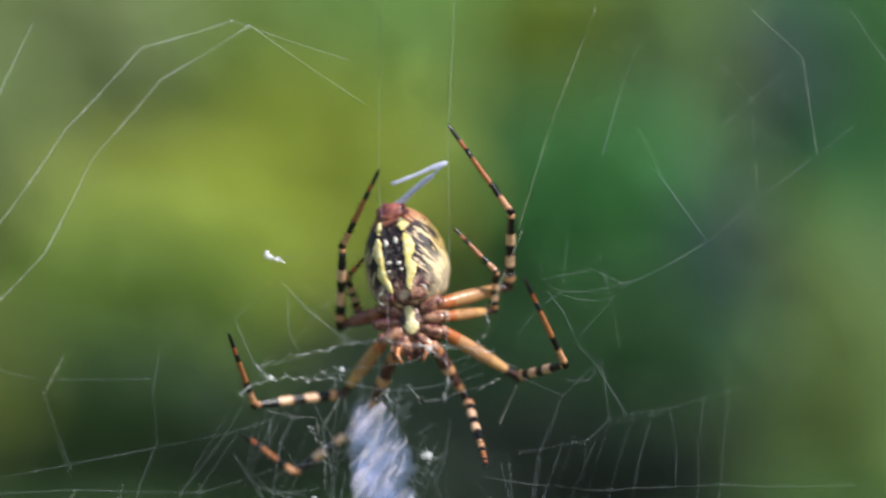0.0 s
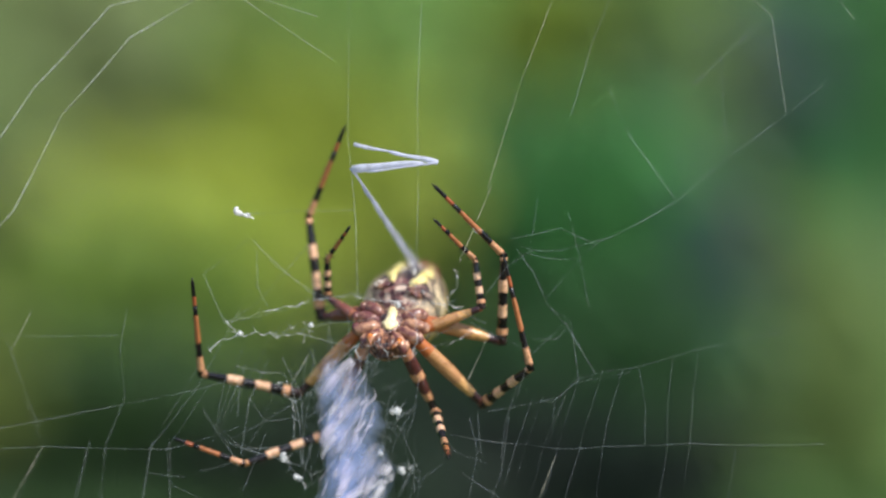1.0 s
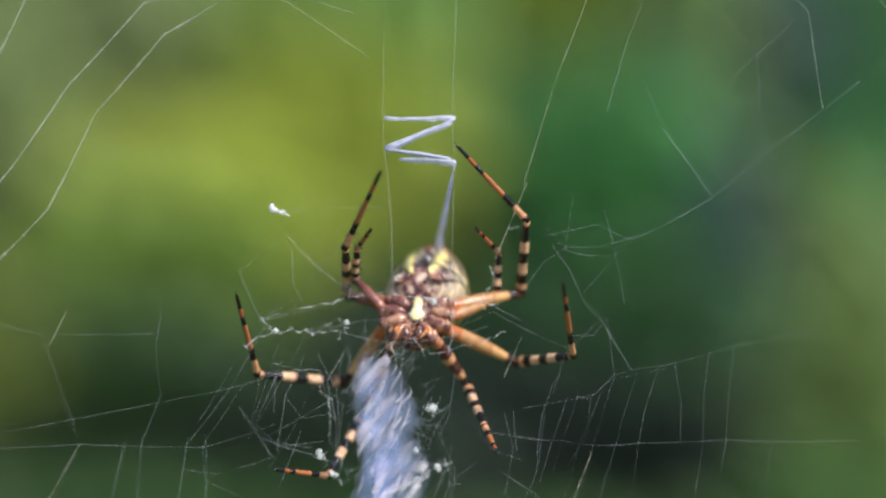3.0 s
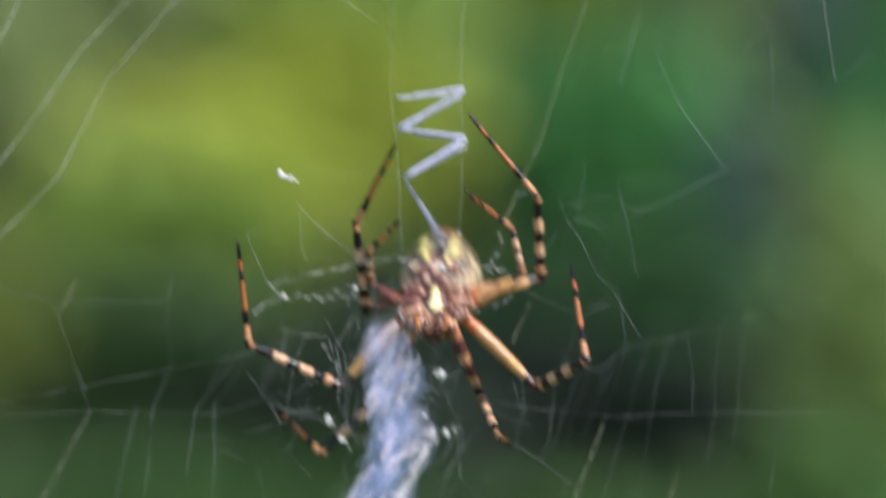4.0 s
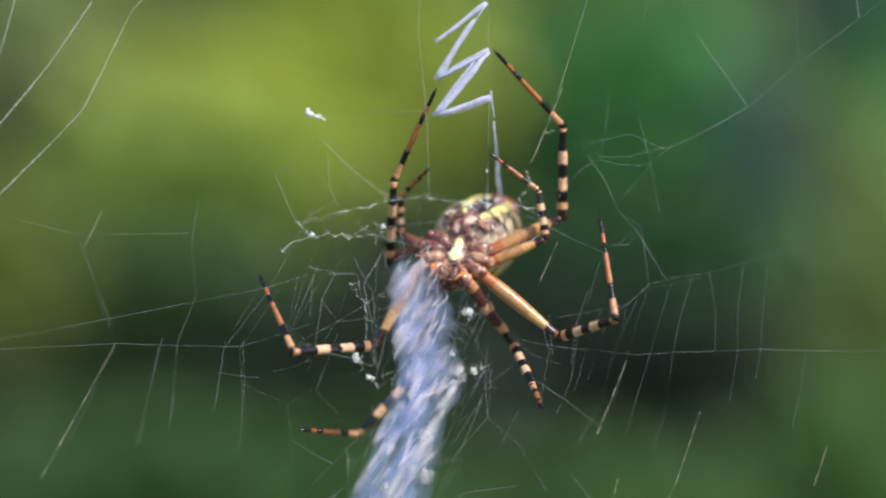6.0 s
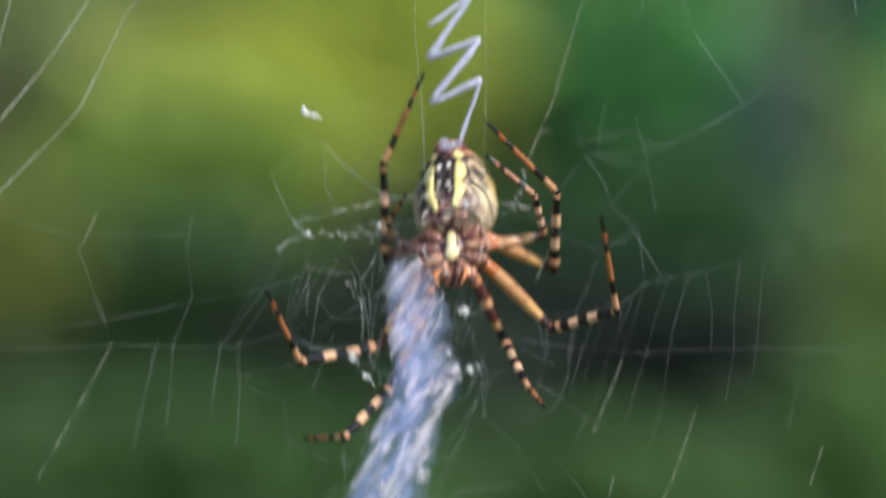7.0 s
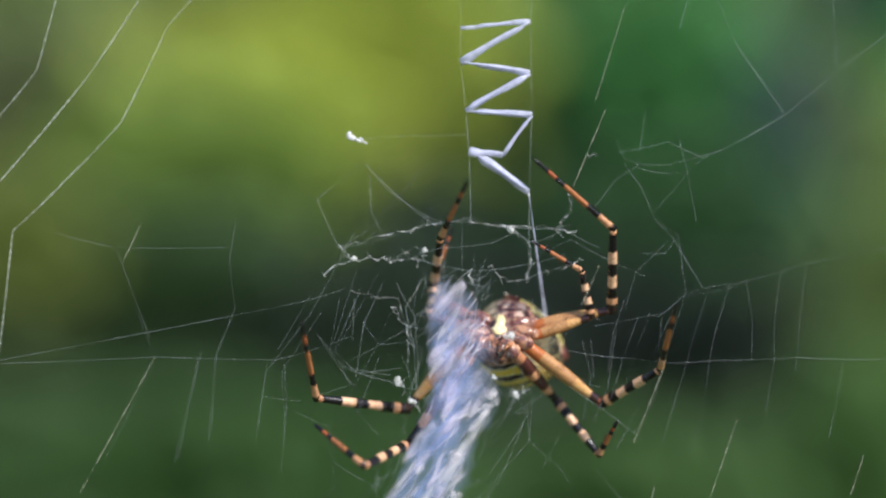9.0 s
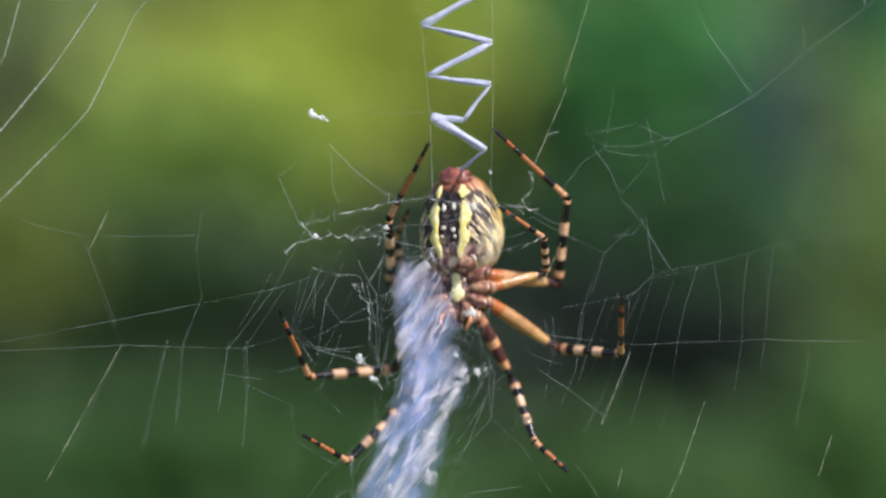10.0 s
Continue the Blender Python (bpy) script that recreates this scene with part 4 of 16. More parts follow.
for i in range(NU + 1):
    u = (0.5 - 0.5 * math.cos(math.pi * i / NU)) * 1.09 - 0.09
    w = half_width(u)
    ring = []
    for j in range(NV):
        a = 2 * math.pi * j / NV
        x, y = math.cos(a) * w, math.sin(a) * w * (0.98 if math.sin(a) > 0 else 0.80)
        k = 1 + 0.035 * noise.noise(Vector((x * 700, y * 700, u * 7)))
        ring.append(bm.verts.new((x * k, y * k + 0.0010 * math.sin(math.pi * u) * (1 if math.sin(a) > 0 else 0), u * ALEN)))
    rings.append(ring)
for r0, r1 in zip(rings, rings[1:]):
    for j in range(NV):
        bm.faces.new((r0[j], r0[(j + 1) % NV], r1[(j + 1) % NV], r1[j]))
bm.faces.new(rings[0][::-1])
bm.faces.new(rings[-1])
abdomen = part("abdomen", smooth(bm), abdomen_skin(), spider, "egg-shaped belly, black middle, cream veined sides")


def marking(bm, path, widths, proud=0.00010):
    """A raised patch on the belly along a path of (across, along) in mm."""
    nx, last = 6, None
    n = (len(path) - 1) * 6
    for i in range(n + 1):
        f = i / n * (len(path) - 1)
        k = min(int(f), len(path) - 2)
        f -= k
        f = f * f * (3 - 2 * f)
        cx = path[k][0] + (path[k + 1][0] - path[k][0]) * f
        cz = path[k][1] + (path[k + 1][1] - path[k][1]) * f
        w = widths[k] + (widths[k + 1] - widths[k]) * f
        w *= 1 + 0.25 * noise.noise(Vector((cx * 3, cz * 2.1, 4)))
        row = []
        for j in range(nx + 1):
            v = j / nx * 2 - 1
            x, z = (cx + v * w) * MM, cz * MM
            row.append(bm.verts.new((x, belly(x, z) - proud * (1 - v ** 4) + 0.00012 * (v ** 4), z)))
        if last:
            for j in range(nx):
                bm.faces.new((last[j], last[j + 1], row[j + 1], row[j]))
        last = row
    return bm


for s in (-1, 1):
    bm = marking(bmesh.new(), [(s * 0.95, 0.9), (s * 1.1, 1.7), (s * 1.45, 2.4), (s * 1.6, 3.1), (s * 1.4, 3.8), (s * 1.55, 4.5), (s * 1.68, 5.2), (s * 1.55, 5.8), (s * 1.4, 6.5)],
                 [0.14, 0.40, 0.46, 0.56, 0.32, 0.52, 0.58, 0.50, 0.12])
    part("belly_stripe", smooth(bm), mat_yellow, abdomen, "wavy yellow stripe on the belly")
    bm = marking(bmesh.new(), [(s * 1.25, 6.8), (s * 1.3, 7.4), (s * 1.1, 8.1)], [0.15, 0.48 + s * 0.14, 0.15])
    part("belly_spot", smooth(bm), mat_yellow, abdomen)
    for z, r in ((5.85 + s * 0.08, 0.25), (3.75 - s * 0.1, 0.2), (3.0, 0.15)):
        bm = bmesh.new()
        dx = s * (0.5 if z > 3.2 else 0.65) * MM
        blob(bm, (dx, belly(dx, z * MM), z * MM), (r * MM * (0.9 if z > 5 else 1.3), 0.00006, r * MM * (1.4 if z > 5 else 0.9)), rough=0.6, u=10, v=8)
        part("belly_dot", smooth(bm), mat_white, abdomen)
    # breathing plates beside the waist: plum discs in a cream rim
    bm = bmesh.new()
    lx, lz = s * 1.7 * MM, 0.6 * MM
    blob(bm, (lx, belly(lx, lz) + 0.0001, lz), (0.0009, 0.0002, 0.00075), (0, s * -25, s * 30), 0.5)
    plate = part("lung_plate", smooth(bm), mat_coxa, abdomen, "plum breathing plate with a cream rim")
    bm = bmesh.new()
    ring = [Vector((lx + 0.00085 * math.cos(a * 0.5236), belly(lx, lz) + 0.00012 - 0.00012 * abs(math.sin(a)), lz + 0.00066 * math.sin(a * 0.5236))) for a in range(9)]
    tube(bm, ring, [0.00007 + 0.00005 * math.sin(k * 1.9) for k in range(9)], 6)
    part("rim", smooth(bm), mat_white, plate)
bm = bmesh.new()
blob(bm, (0, -0.0012, 0.0087), (0.0016, 0.0012, 0.0011), rough=0.55)
part("spinneret_mound", smooth(bm), mat_red, abdomen, "reddish skin at the belly's tip")
for a in range(6):
    bm = bmesh.new()
    c = Vector((0.00055 * math.cos(a * 1.047), -0.0009 + 0.0005 * math.sin(a * 1.047), 0.0094))
    tube(bm, [c, c + Vector((c.x * 0.3, -0.0001, 0.0005))], [0.0003, 0.00012], 7)
    part("spinneret", smooth(bm), mat_red, abdomen, "reddish silk spinneret")
bm = bmesh.new()
blob(bm, (0, -0.0006, 0.0010), (0.0011, 0.0006, 0.0007), rough=0.3)
part("genital_plate", smooth(bm), mat_coxa, abdomen)
bm = bmesh.new()
for i in range(160):
    u, a = rng.uniform(0.05, 0.97), rng.uniform(0, 2 * math.pi)
    w = half_width(u)
    b = Vector((math.cos(a) * w, math.sin(a) * w * (0.98 if math.sin(a) > 0 else 0.80), u * ALEN))
    tube(bm, [b, b + Vector((math.cos(a), math.sin(a), 0.9)).normalized() * 0.0004], [0.00002, 0.000006], 3, closed=False)
tagged(part("bristles", bm, mat_hair, abdomen), kind="stuff")

LEG = {"L1": (11.58, 9.01, 7.52), "L2": (9.78, 9.92, 10.50), "L3": (5.09, 4.23, 4.97), "L4": (6.29, 10.16, 10.37), "R1": (8.45, 6.96, 4.70), "R2": (10.00, 7.52, 11.53), "R3": (6.33, 4.78, 6.24), "R4": (8.46, 9.10, 10.69)}
THICK = {"1": 0.70, "2": 0.74, "3": 0.58, "4": 0.72}
leg = {}
for which, (lf, lt, lm) in LEG.items():
    t = THICK[which[1]] * MM
    pieces = {}

    def piece(name, length, start, end, profile, material, parent, hairs, label=""):
        bm = bmesh.new()
        n = 12
        pts = [Vector((0, 0, length * MM * (start + (end - start) * i / n))) for i in range(n + 1)]
        tube(bm, pts, [max(t * profile(start + (end - start) * i / n), 0.00002) for i in range(n + 1)], 12)
        smooth(bm)
        ob = part(name, bm, material, parent, label)
        if hairs:
            hb = bmesh.new()
            bristles(hb, length * MM * end, lambda u: t * profile(u), hairs, 0.0007, rng)
            tagged(part("bristles", hb, mat_hair, ob), kind="stuff")
        return ob

    thigh = lambda u: 0.70 + 0.35 * math.sin(math.pi * min(1, u * 1.15 + 0.05)) - 0.12 * u
    shin = lambda u: 0.74 - 0.22 * u + 0.05 * math.sin(u * 12)
    knee = lambda u: 0.70 + 0.08 * math.sin(math.pi * min(1, u * 4)) - 0.2 * u
    slim = lambda u: 0.46 - 0.22 * u + (0.06 if u < 0.06 else 0)
    # left third and fourth femurs carry painted shade, the right ones don't
    pieces["femur"] = piece("femur", lf, 0.0, 1.0, thigh, mat_femur_dark if which[1] == "1" else mat_femur_shaded if which in ("L3", "L4") else mat_femur, spider, 26)
    pieces["tibia"] = piece("tibia", lt, 0.20, 1.0, shin, mat_tibia, spider, 26)
    piece("patella", lt, -0.03, 0.24, knee, mat_patella, pieces["tibia"], 0)
    pieces["metatarsus"] = piece("metatarsus", lm, -0.02, 0.72, slim, mat_metatarsus, spider, 30)
    piece("tarsus", lm, 0.71, 1.0, lambda u: slim(u) * (1 if u < 0.97 else 0.4), mat_tarsus, pieces["metatarsus"], 0)
    leg[which] = pieces


def motions():
    at = lambda x, y, z, a, b, c: pose(x * MM, y * MM, z * MM, a, b, c)
    # the outer web lags behind the hub as the spider tugs at it
    for ob in outer_left:
        walk(ob, [(t, at(x, 0, z, 0, 0, 0)) for t, x, z in (
            (0, 0.2, 0), (1, 0, -0.1), (2, -0.2, -0.2), (3.5, 0.1, -0.25), (4.5, 0.2, -0.4), (5.5, -0.1, 0.3), (7, -0.2, 0), (8.5, -0.5, 0.1), (8.75, -0.5, 0.6), (9, -0.5, 1.15), (9.5, -0.05, 0.35), (10, 0, 0.15))])
    for ob in outer_right:
        walk(ob, [(t, at(x, 0, z, 0, 0, 0)) for t, x, z in (
            (0, 0, 0.3), (2, 0, -0.1), (3.5, 0.1, 0.1), (4.5, 0.6, -1.1), (5.5, -0.1, -0.6), (7, -0.1, -0.4), (8.5, -0.2, -1), (8.75, -0.4, 0), (9, -0.6, 1), (9.5, 0, 0.4), (10, 0, 0.6))])
    walk(band, [(t, pose(HUB.x + x * MM, HUB.y, HUB.z + z * MM, 0, turn, 0)) for t, x, z, turn in (
        (0, 0, 0, 0), (7.7, 0, 0, 0), (8, -0.3, -0.6, 0.8), (8.3, 0, 0, 0), (8.7, 0, 0, 0.5), (9, 0, 0.3, 3.2), (9.3, 0, 0, 0.8), (9.6, 0, 0, 0), (10, 0, 0, 0))])
    walk(cephalothorax, [
        (0, at(4.94, 4.8, 4.55, -0.3, -6.4, -16)), (0.1, at(4.91, 4.8, 3.99, -0.7, -5.6, -14.8)), (0.2, at(4.89, 4.8, 2.89, -1.1, -4.4, -12.8)),
        (0.3, at(5.16, 4.8, 1.5, -1.3, -3.8, -11.2)), (0.4, at(5.41, 4.8, 0.99, -2.2, -3.2, -11.1)), (0.5, at(5.66, 4.8, 0.78, -17.9, -4.5, -10.5)),
        (0.6, at(5.94, 4.8, 0.78, -38.5, 3, -7.4)), (0.7, at(5.72, 4.8, 0.33, -50.7, 6.9, -8)), (0.8, at(5.83, 4.8, 1.44, -50.7, 6.9, -8)),
        (0.9, at(5.55, 4.8, 1.72, -50.6, 6, -7.6)), (1, at(5.83, 4.8, 0.33, -38.1, 9.2, -8)), (1.2, at(6.39, 4.8, 1.11, -9.7, 8.7, -3.1)),
        (1.3, at(7.27, 4.8, 1.94, -2.4, 6.9, -2.5)), (1.5, at(6.94, 4.8, 1.5, -2.7, 13.3, -2.7)), (1.7, at(6.27, 4.8, 1.39, -2.5, 9.1, -2.6)),
        (1.8, at(6.66, 4.8, 0.56, -2.6, 11.6, -2.7)), (2, at(5.44, 4.8, 1.22, -12.6, 15.9, -4.2)), (2.2, at(5.39, 4.8, 2.17, -20.9, 12, -5.4)),
        (2.3, at(5.45, 4.8, 1.83, -28.8, 13, -6.6)), (2.4, at(5.59, 4.8, 1.05, -40.6, 16.1, -9.2)), (2.5, at(5.76, 4.8, 0.19, -50.5, 6.5, -6.3)),
        (2.65, at(5.89, 4.8, -0.5, -50.5, 7.2, -6.6)), (2.8, at(5.67, 4.8, -0.16, -50.5, 4.4, -7)), (2.9, at(5.35, 4.8, 0.32, -47.4, 8.8, -11.2)),
        (3.1, at(4.64, 4.8, 1.43, -24.2, -3.9, -12.5)), (3.3, at(4.28, 4.8, 2, -1.1, -3.4, -17.6)), (3.5, at(4.33, 4.8, 1, -1.4, -2.1, -19.2)),
        (3.7, at(5.05, 4.8, 0.33, -14, -6.2, -10.4)), (3.8, at(5.33, 4.8, -0.78, -18.9, -6, -8.6)), (4, at(5.94, 4.8, -1.5, -35.3, 0.8, -6.6)),
        (4.1, at(5.83, 4.8, -2.72, -50.6, 8.8, -7.4)), (4.2, at(6.39, 4.8, -2.44, -50.6, 9.6, -7.7)), (4.3, at(7.11, 4.8, -2.5, -36.1, 8.8, -7.7)),
        (4.5, at(7.55, 4.8, -1.22, -12.4, 1.6, -6.6)), (4.7, at(8.72, 4.8, 0.11, -2.1, 2.6, 0)), (4.8, at(8.44, 4.8, -1.11, -2.1, 7.3, -0.1)),
        (5, at(7.61, 4.8, -0.61, -2.1, 6.1, -0.1)), (5.2, at(6.83, 4.8, -2.89, -2.5, 7.8, -3.4)), (5.3, at(7.44, 4.8, -2.89, -2.4, 5.7, -3.3)),
        (5.5, at(6.27, 4.8, -2.28, -21.4, 7, -5.3)), (5.6, at(6.66, 4.8, -2.61, -26, 8.5, -5.2)), (5.7, at(5.89, 4.8, -2.67, -43.8, 18.3, -10.6)),
        (6.05, at(5.25, 4.8, -2.63, -37, 12.6, -10.9)), (6.4, at(4.9, 4.8, -2.55, -20.1, 5.1, -14.2)), (6.6, at(4.8, 4.8, -2.51, -3.5, 4.5, -16.5)),
        (6.8, at(4.78, 4.8, -2.5, -2.3, 0.6, -17.6)), (6.9, at(4.78, 4.8, -2.89, -1.5, -2.4, -16)), (7, at(5.27, 4.8, -2.39, -15.9, -4.6, -13.8)),
        (7.1, at(5.83, 4.8, -3.44, -21.1, -1.7, -7.7)), (7.2, at(6.05, 4.8, -5.39, -17.6, 1.8, -8.3)), (7.3, at(6, 4.8, -5.39, -31, 4.3, -7.6)),
        (7.4, at(6.5, 4.8, -6.72, -50.5, 6.1, -6.9)), (7.5, at(6.44, 4.8, -6.11, -50.5, 6.7, -6.4)), (7.7, at(7.66, 4.8, -4.55, -22, 7.8, -5.5)),
        (7.8, at(7.5, 4.8, -4.11, -14.1, 9.5, -5.2)), (8, at(7.88, 4.8, -4.33, -2.4, 3.6, -4.9)), (8.2, at(6.89, 4.8, -4.61, -2.7, 5.5, -6.5)),
        (8.3, at(6.27, 4.8, -4.11, -14.3, 5.4, -8.7)), (8.5, at(6.22, 4.8, -4.28, -12.1, 7, -10.3)), (8.7, at(6.27, 4.8, -4.22, -25, 5.9, -9.3)),
        (8.8, at(6.66, 4.8, -5.72, -27.8, 5.3, -7.7)), (8.9, at(6.05, 4.8, -7.11, -44.4, 8.4, -7.4)), (9, at(5.5, 4.8, -7.88, -50.5, 7, -6.5)),
        (9.1, at(5.61, 4.8, -6.44, -45.9, 12.5, -9.3)), (9.2, at(5.11, 4.8, -5.83, -37.7, 5.1, -6.5)), (9.3, at(5, 4.8, -6.16, -25.6, -0.3, -7.9)),
        (9.4, at(5.16, 4.8, -5.83, -15.2, -1.8, -11)), (9.5, at(5.05, 4.8, -5.77, -2.2, 0.4, -12.8)), (9.7, at(5.33, 4.8, -5.5, -0.7, -5.1, -16)),
        (9.8, at(4.94, 4.8, -4.94, -0.9, -4.4, -16)), (9.9, at(5, 4.8, -5.11, -4.4, -3.3, -15.9)), (10, at(5.11, 4.8, -6.16, -1.8, -1.1, -16)),
    ])
    walk(abdomen, [
        (0, at(5.05, 6.03, 6.63, 0.2, -11.3, -20)), (0.1, at(5.03, 6.04, 6.06, -0.5, -9.9, -18.5)), (0.2, at(5.01, 6.04, 4.96, -1.6, -7.8, -15.9)),
        (0.3, at(5.27, 6.05, 3.57, -2.1, -6.8, -13.9)), (0.4, at(5.55, 6.08, 3.03, -3.6, -5.9, -13.8)), (0.5, at(5.86, 6.58, 2.4, -31.3, -9.1, -11.4)),
        (0.6, at(6.28, 7.02, 1.67, -67.3, 2.9, -9.9)), (0.7, at(6.1, 7.15, 0.73, -125.1, 30.8, -61.8)),
        (0.8, at(6.21, 7.15, 1.84, -125.1, 30.8, -61.8)), (0.9, at(5.91, 7.16, 2.12, -117.9, 27.1, -49.6)), (1, at(6.28, 7, 1.23, -67.5, 12.5, -14.3)),
        (1.2, at(6.75, 6.32, 2.96, -17.7, 15, -5.3)), (1.3, at(7.58, 6.07, 3.98, -4.4, 12.1, -3.5)), (1.5, at(7.47, 6.07, 3.48, -5.3, 23.5, -4.1)),
        (1.7, at(6.65, 6.07, 3.41, -4.6, 15.9, -3.6)), (1.8, at(7.13, 6.07, 2.56, -5, 20.5, -3.9)), (2, at(6.05, 6.39, 2.94, -23.8, 27.2, -8.8)),
        (2.2, at(5.88, 6.63, 3.67, -38, 19.6, -10.8)), (2.3, at(5.97, 6.82, 3.06, -52.4, 20.1, -14)), (2.4, at(6.18, 7.01, 1.84, -73.6, 22.3, -20.8)),
        (2.5, at(6.06, 7.16, 0.6, -94.4, 25.6, -31.5)), (2.65, at(6.21, 7.16, -0.09, -111.9, 28.6, -45.4)),
        (2.8, at(5.99, 7.16, 0.25, -98.8, 20.7, -30.1)), (2.9, at(5.89, 7.1, 0.86, -82.8, 10, -18)), (3.1, at(4.97, 6.73, 2.86, -42.3, -8.6, -13.3)),
        (3.3, at(4.53, 6.02, 4.07, -1.4, -6.2, -21.9)), (3.5, at(4.67, 6.01, 3.07, -2.2, -3.9, -23.9)),
        (3.7, at(5.17, 6.48, 2.07, -24.5, -11.8, -11.4)), (3.8, at(5.44, 6.62, 0.81, -33.2, -11.5, -8.6)),
        (4, at(6.21, 6.98, -0.48, -61.6, -0.2, -7.9)), (4.1, at(6.2, 7.16, -2.32, -120.6, 35.2, -62.2)),
        (4.2, at(6.77, 7.15, -2.04, -127.5, 38.6, -74.7)), (4.3, at(7.55, 6.97, -1.52, -64.1, 12.3, -13.7)),
        (4.5, at(7.79, 6.41, 0.57, -22, 2.1, -8.4)), (4.7, at(8.81, 6.07, 2.16, -3.6, 4.6, -0.1)), (4.8, at(8.7, 6.07, 0.93, -3.7, 12.9, -0.4)),
        (5, at(7.83, 6.07, 1.43, -3.7, 10.7, -0.3)), (5.2, at(7.18, 6.07, -0.86, -4.7, 13.6, -4.6)), (5.3, at(7.72, 6.07, -0.85, -4.4, 10, -4.4)),
        (5.5, at(6.63, 6.66, -0.77, -38.1, 11, -8.8)), (5.6, at(7.04, 6.77, -1.26, -46.4, 13.3, -9.7)),
        (5.7, at(6.52, 7.04, -2.01, -79.9, 24.4, -24.6)), (5.9, at(6.12, 7.01, -1.9, -75, 21.8, -22.4)),
        (6.2, at(5.68, 6.83, -1.42, -55.2, 12, -18.1)), (6.4, at(5.48, 6.56, -0.99, -35.9, 6.6, -18.7)), (6.6, at(5.33, 6.03, -0.5, -6.7, 7.5, -20.9)),
        (6.8, at(5.18, 6.02, -0.45, -4.2, 0.7, -22)), (6.9, at(5.04, 6.03, -0.82, -2.3, -4.4, -19.9)), (7, at(5.55, 6.51, -0.7, -27.7, -9.6, -15.6)),
        (7.1, at(6.04, 6.66, -1.92, -37.1, -4, -8.7)), (7.2, at(6.36, 6.55, -3.75, -31.2, 2, -10.6)), (7.3, at(6.36, 6.88, -4.21, -54.6, 5.5, -10.8)),
        (7.4, at(6.83, 7.16, -6.31, -115.4, 25.8, -44.9)), (7.5, at(6.75, 7.16, -5.7, -115.7, 26.7, -45.4)),
        (7.7, at(8.05, 6.67, -3.07, -39.5, 12.4, -9.4)), (7.8, at(7.93, 6.44, -2.39, -25.6, 15.9, -8.6)), (8, at(8.12, 6.07, -2.29, -4.3, 6.2, -6.2)),
        (8.2, at(7.23, 6.07, -2.58, -5.1, 9.6, -8.4)), (8.3, at(6.69, 6.44, -2.38, -25.8, 8.5, -11.9)),
        (8.5, at(6.72, 6.35, -2.49, -22.1, 11.2, -14.2)), (8.7, at(6.73, 6.73, -2.83, -44.4, 8.2, -13.4)),
        (8.8, at(7.06, 6.81, -4.43, -49.3, 7.4, -11.4)), (8.9, at(6.45, 7.1, -6.45, -77.8, 10.6, -13.6)),
        (9, at(5.82, 7.16, -7.48, -120.4, 28.1, -51.2)), (9.1, at(6.11, 7.09, -5.85, -81.1, 15.9, -18.7)),
        (9.2, at(5.45, 7.01, -4.9, -66, 6.5, -10.2)), (9.3, at(5.26, 6.77, -4.79, -45, -2, -9.2)), (9.4, at(5.44, 6.49, -4.12, -26.7, -4.3, -13)),
        (9.5, at(5.35, 6.04, -3.72, -3.9, 0.5, -16)), (9.7, at(5.49, 6.03, -3.42, -0.6, -9.1, -20)), (9.8, at(5.13, 6.03, -2.87, -1, -7.8, -19.9)),
        (9.9, at(5.26, 6.14, -3.11, -7.3, -6.3, -19.6)), (10, at(5.42, 6.03, -4.1, -3.1, -2.1, -19.9)),
    ])
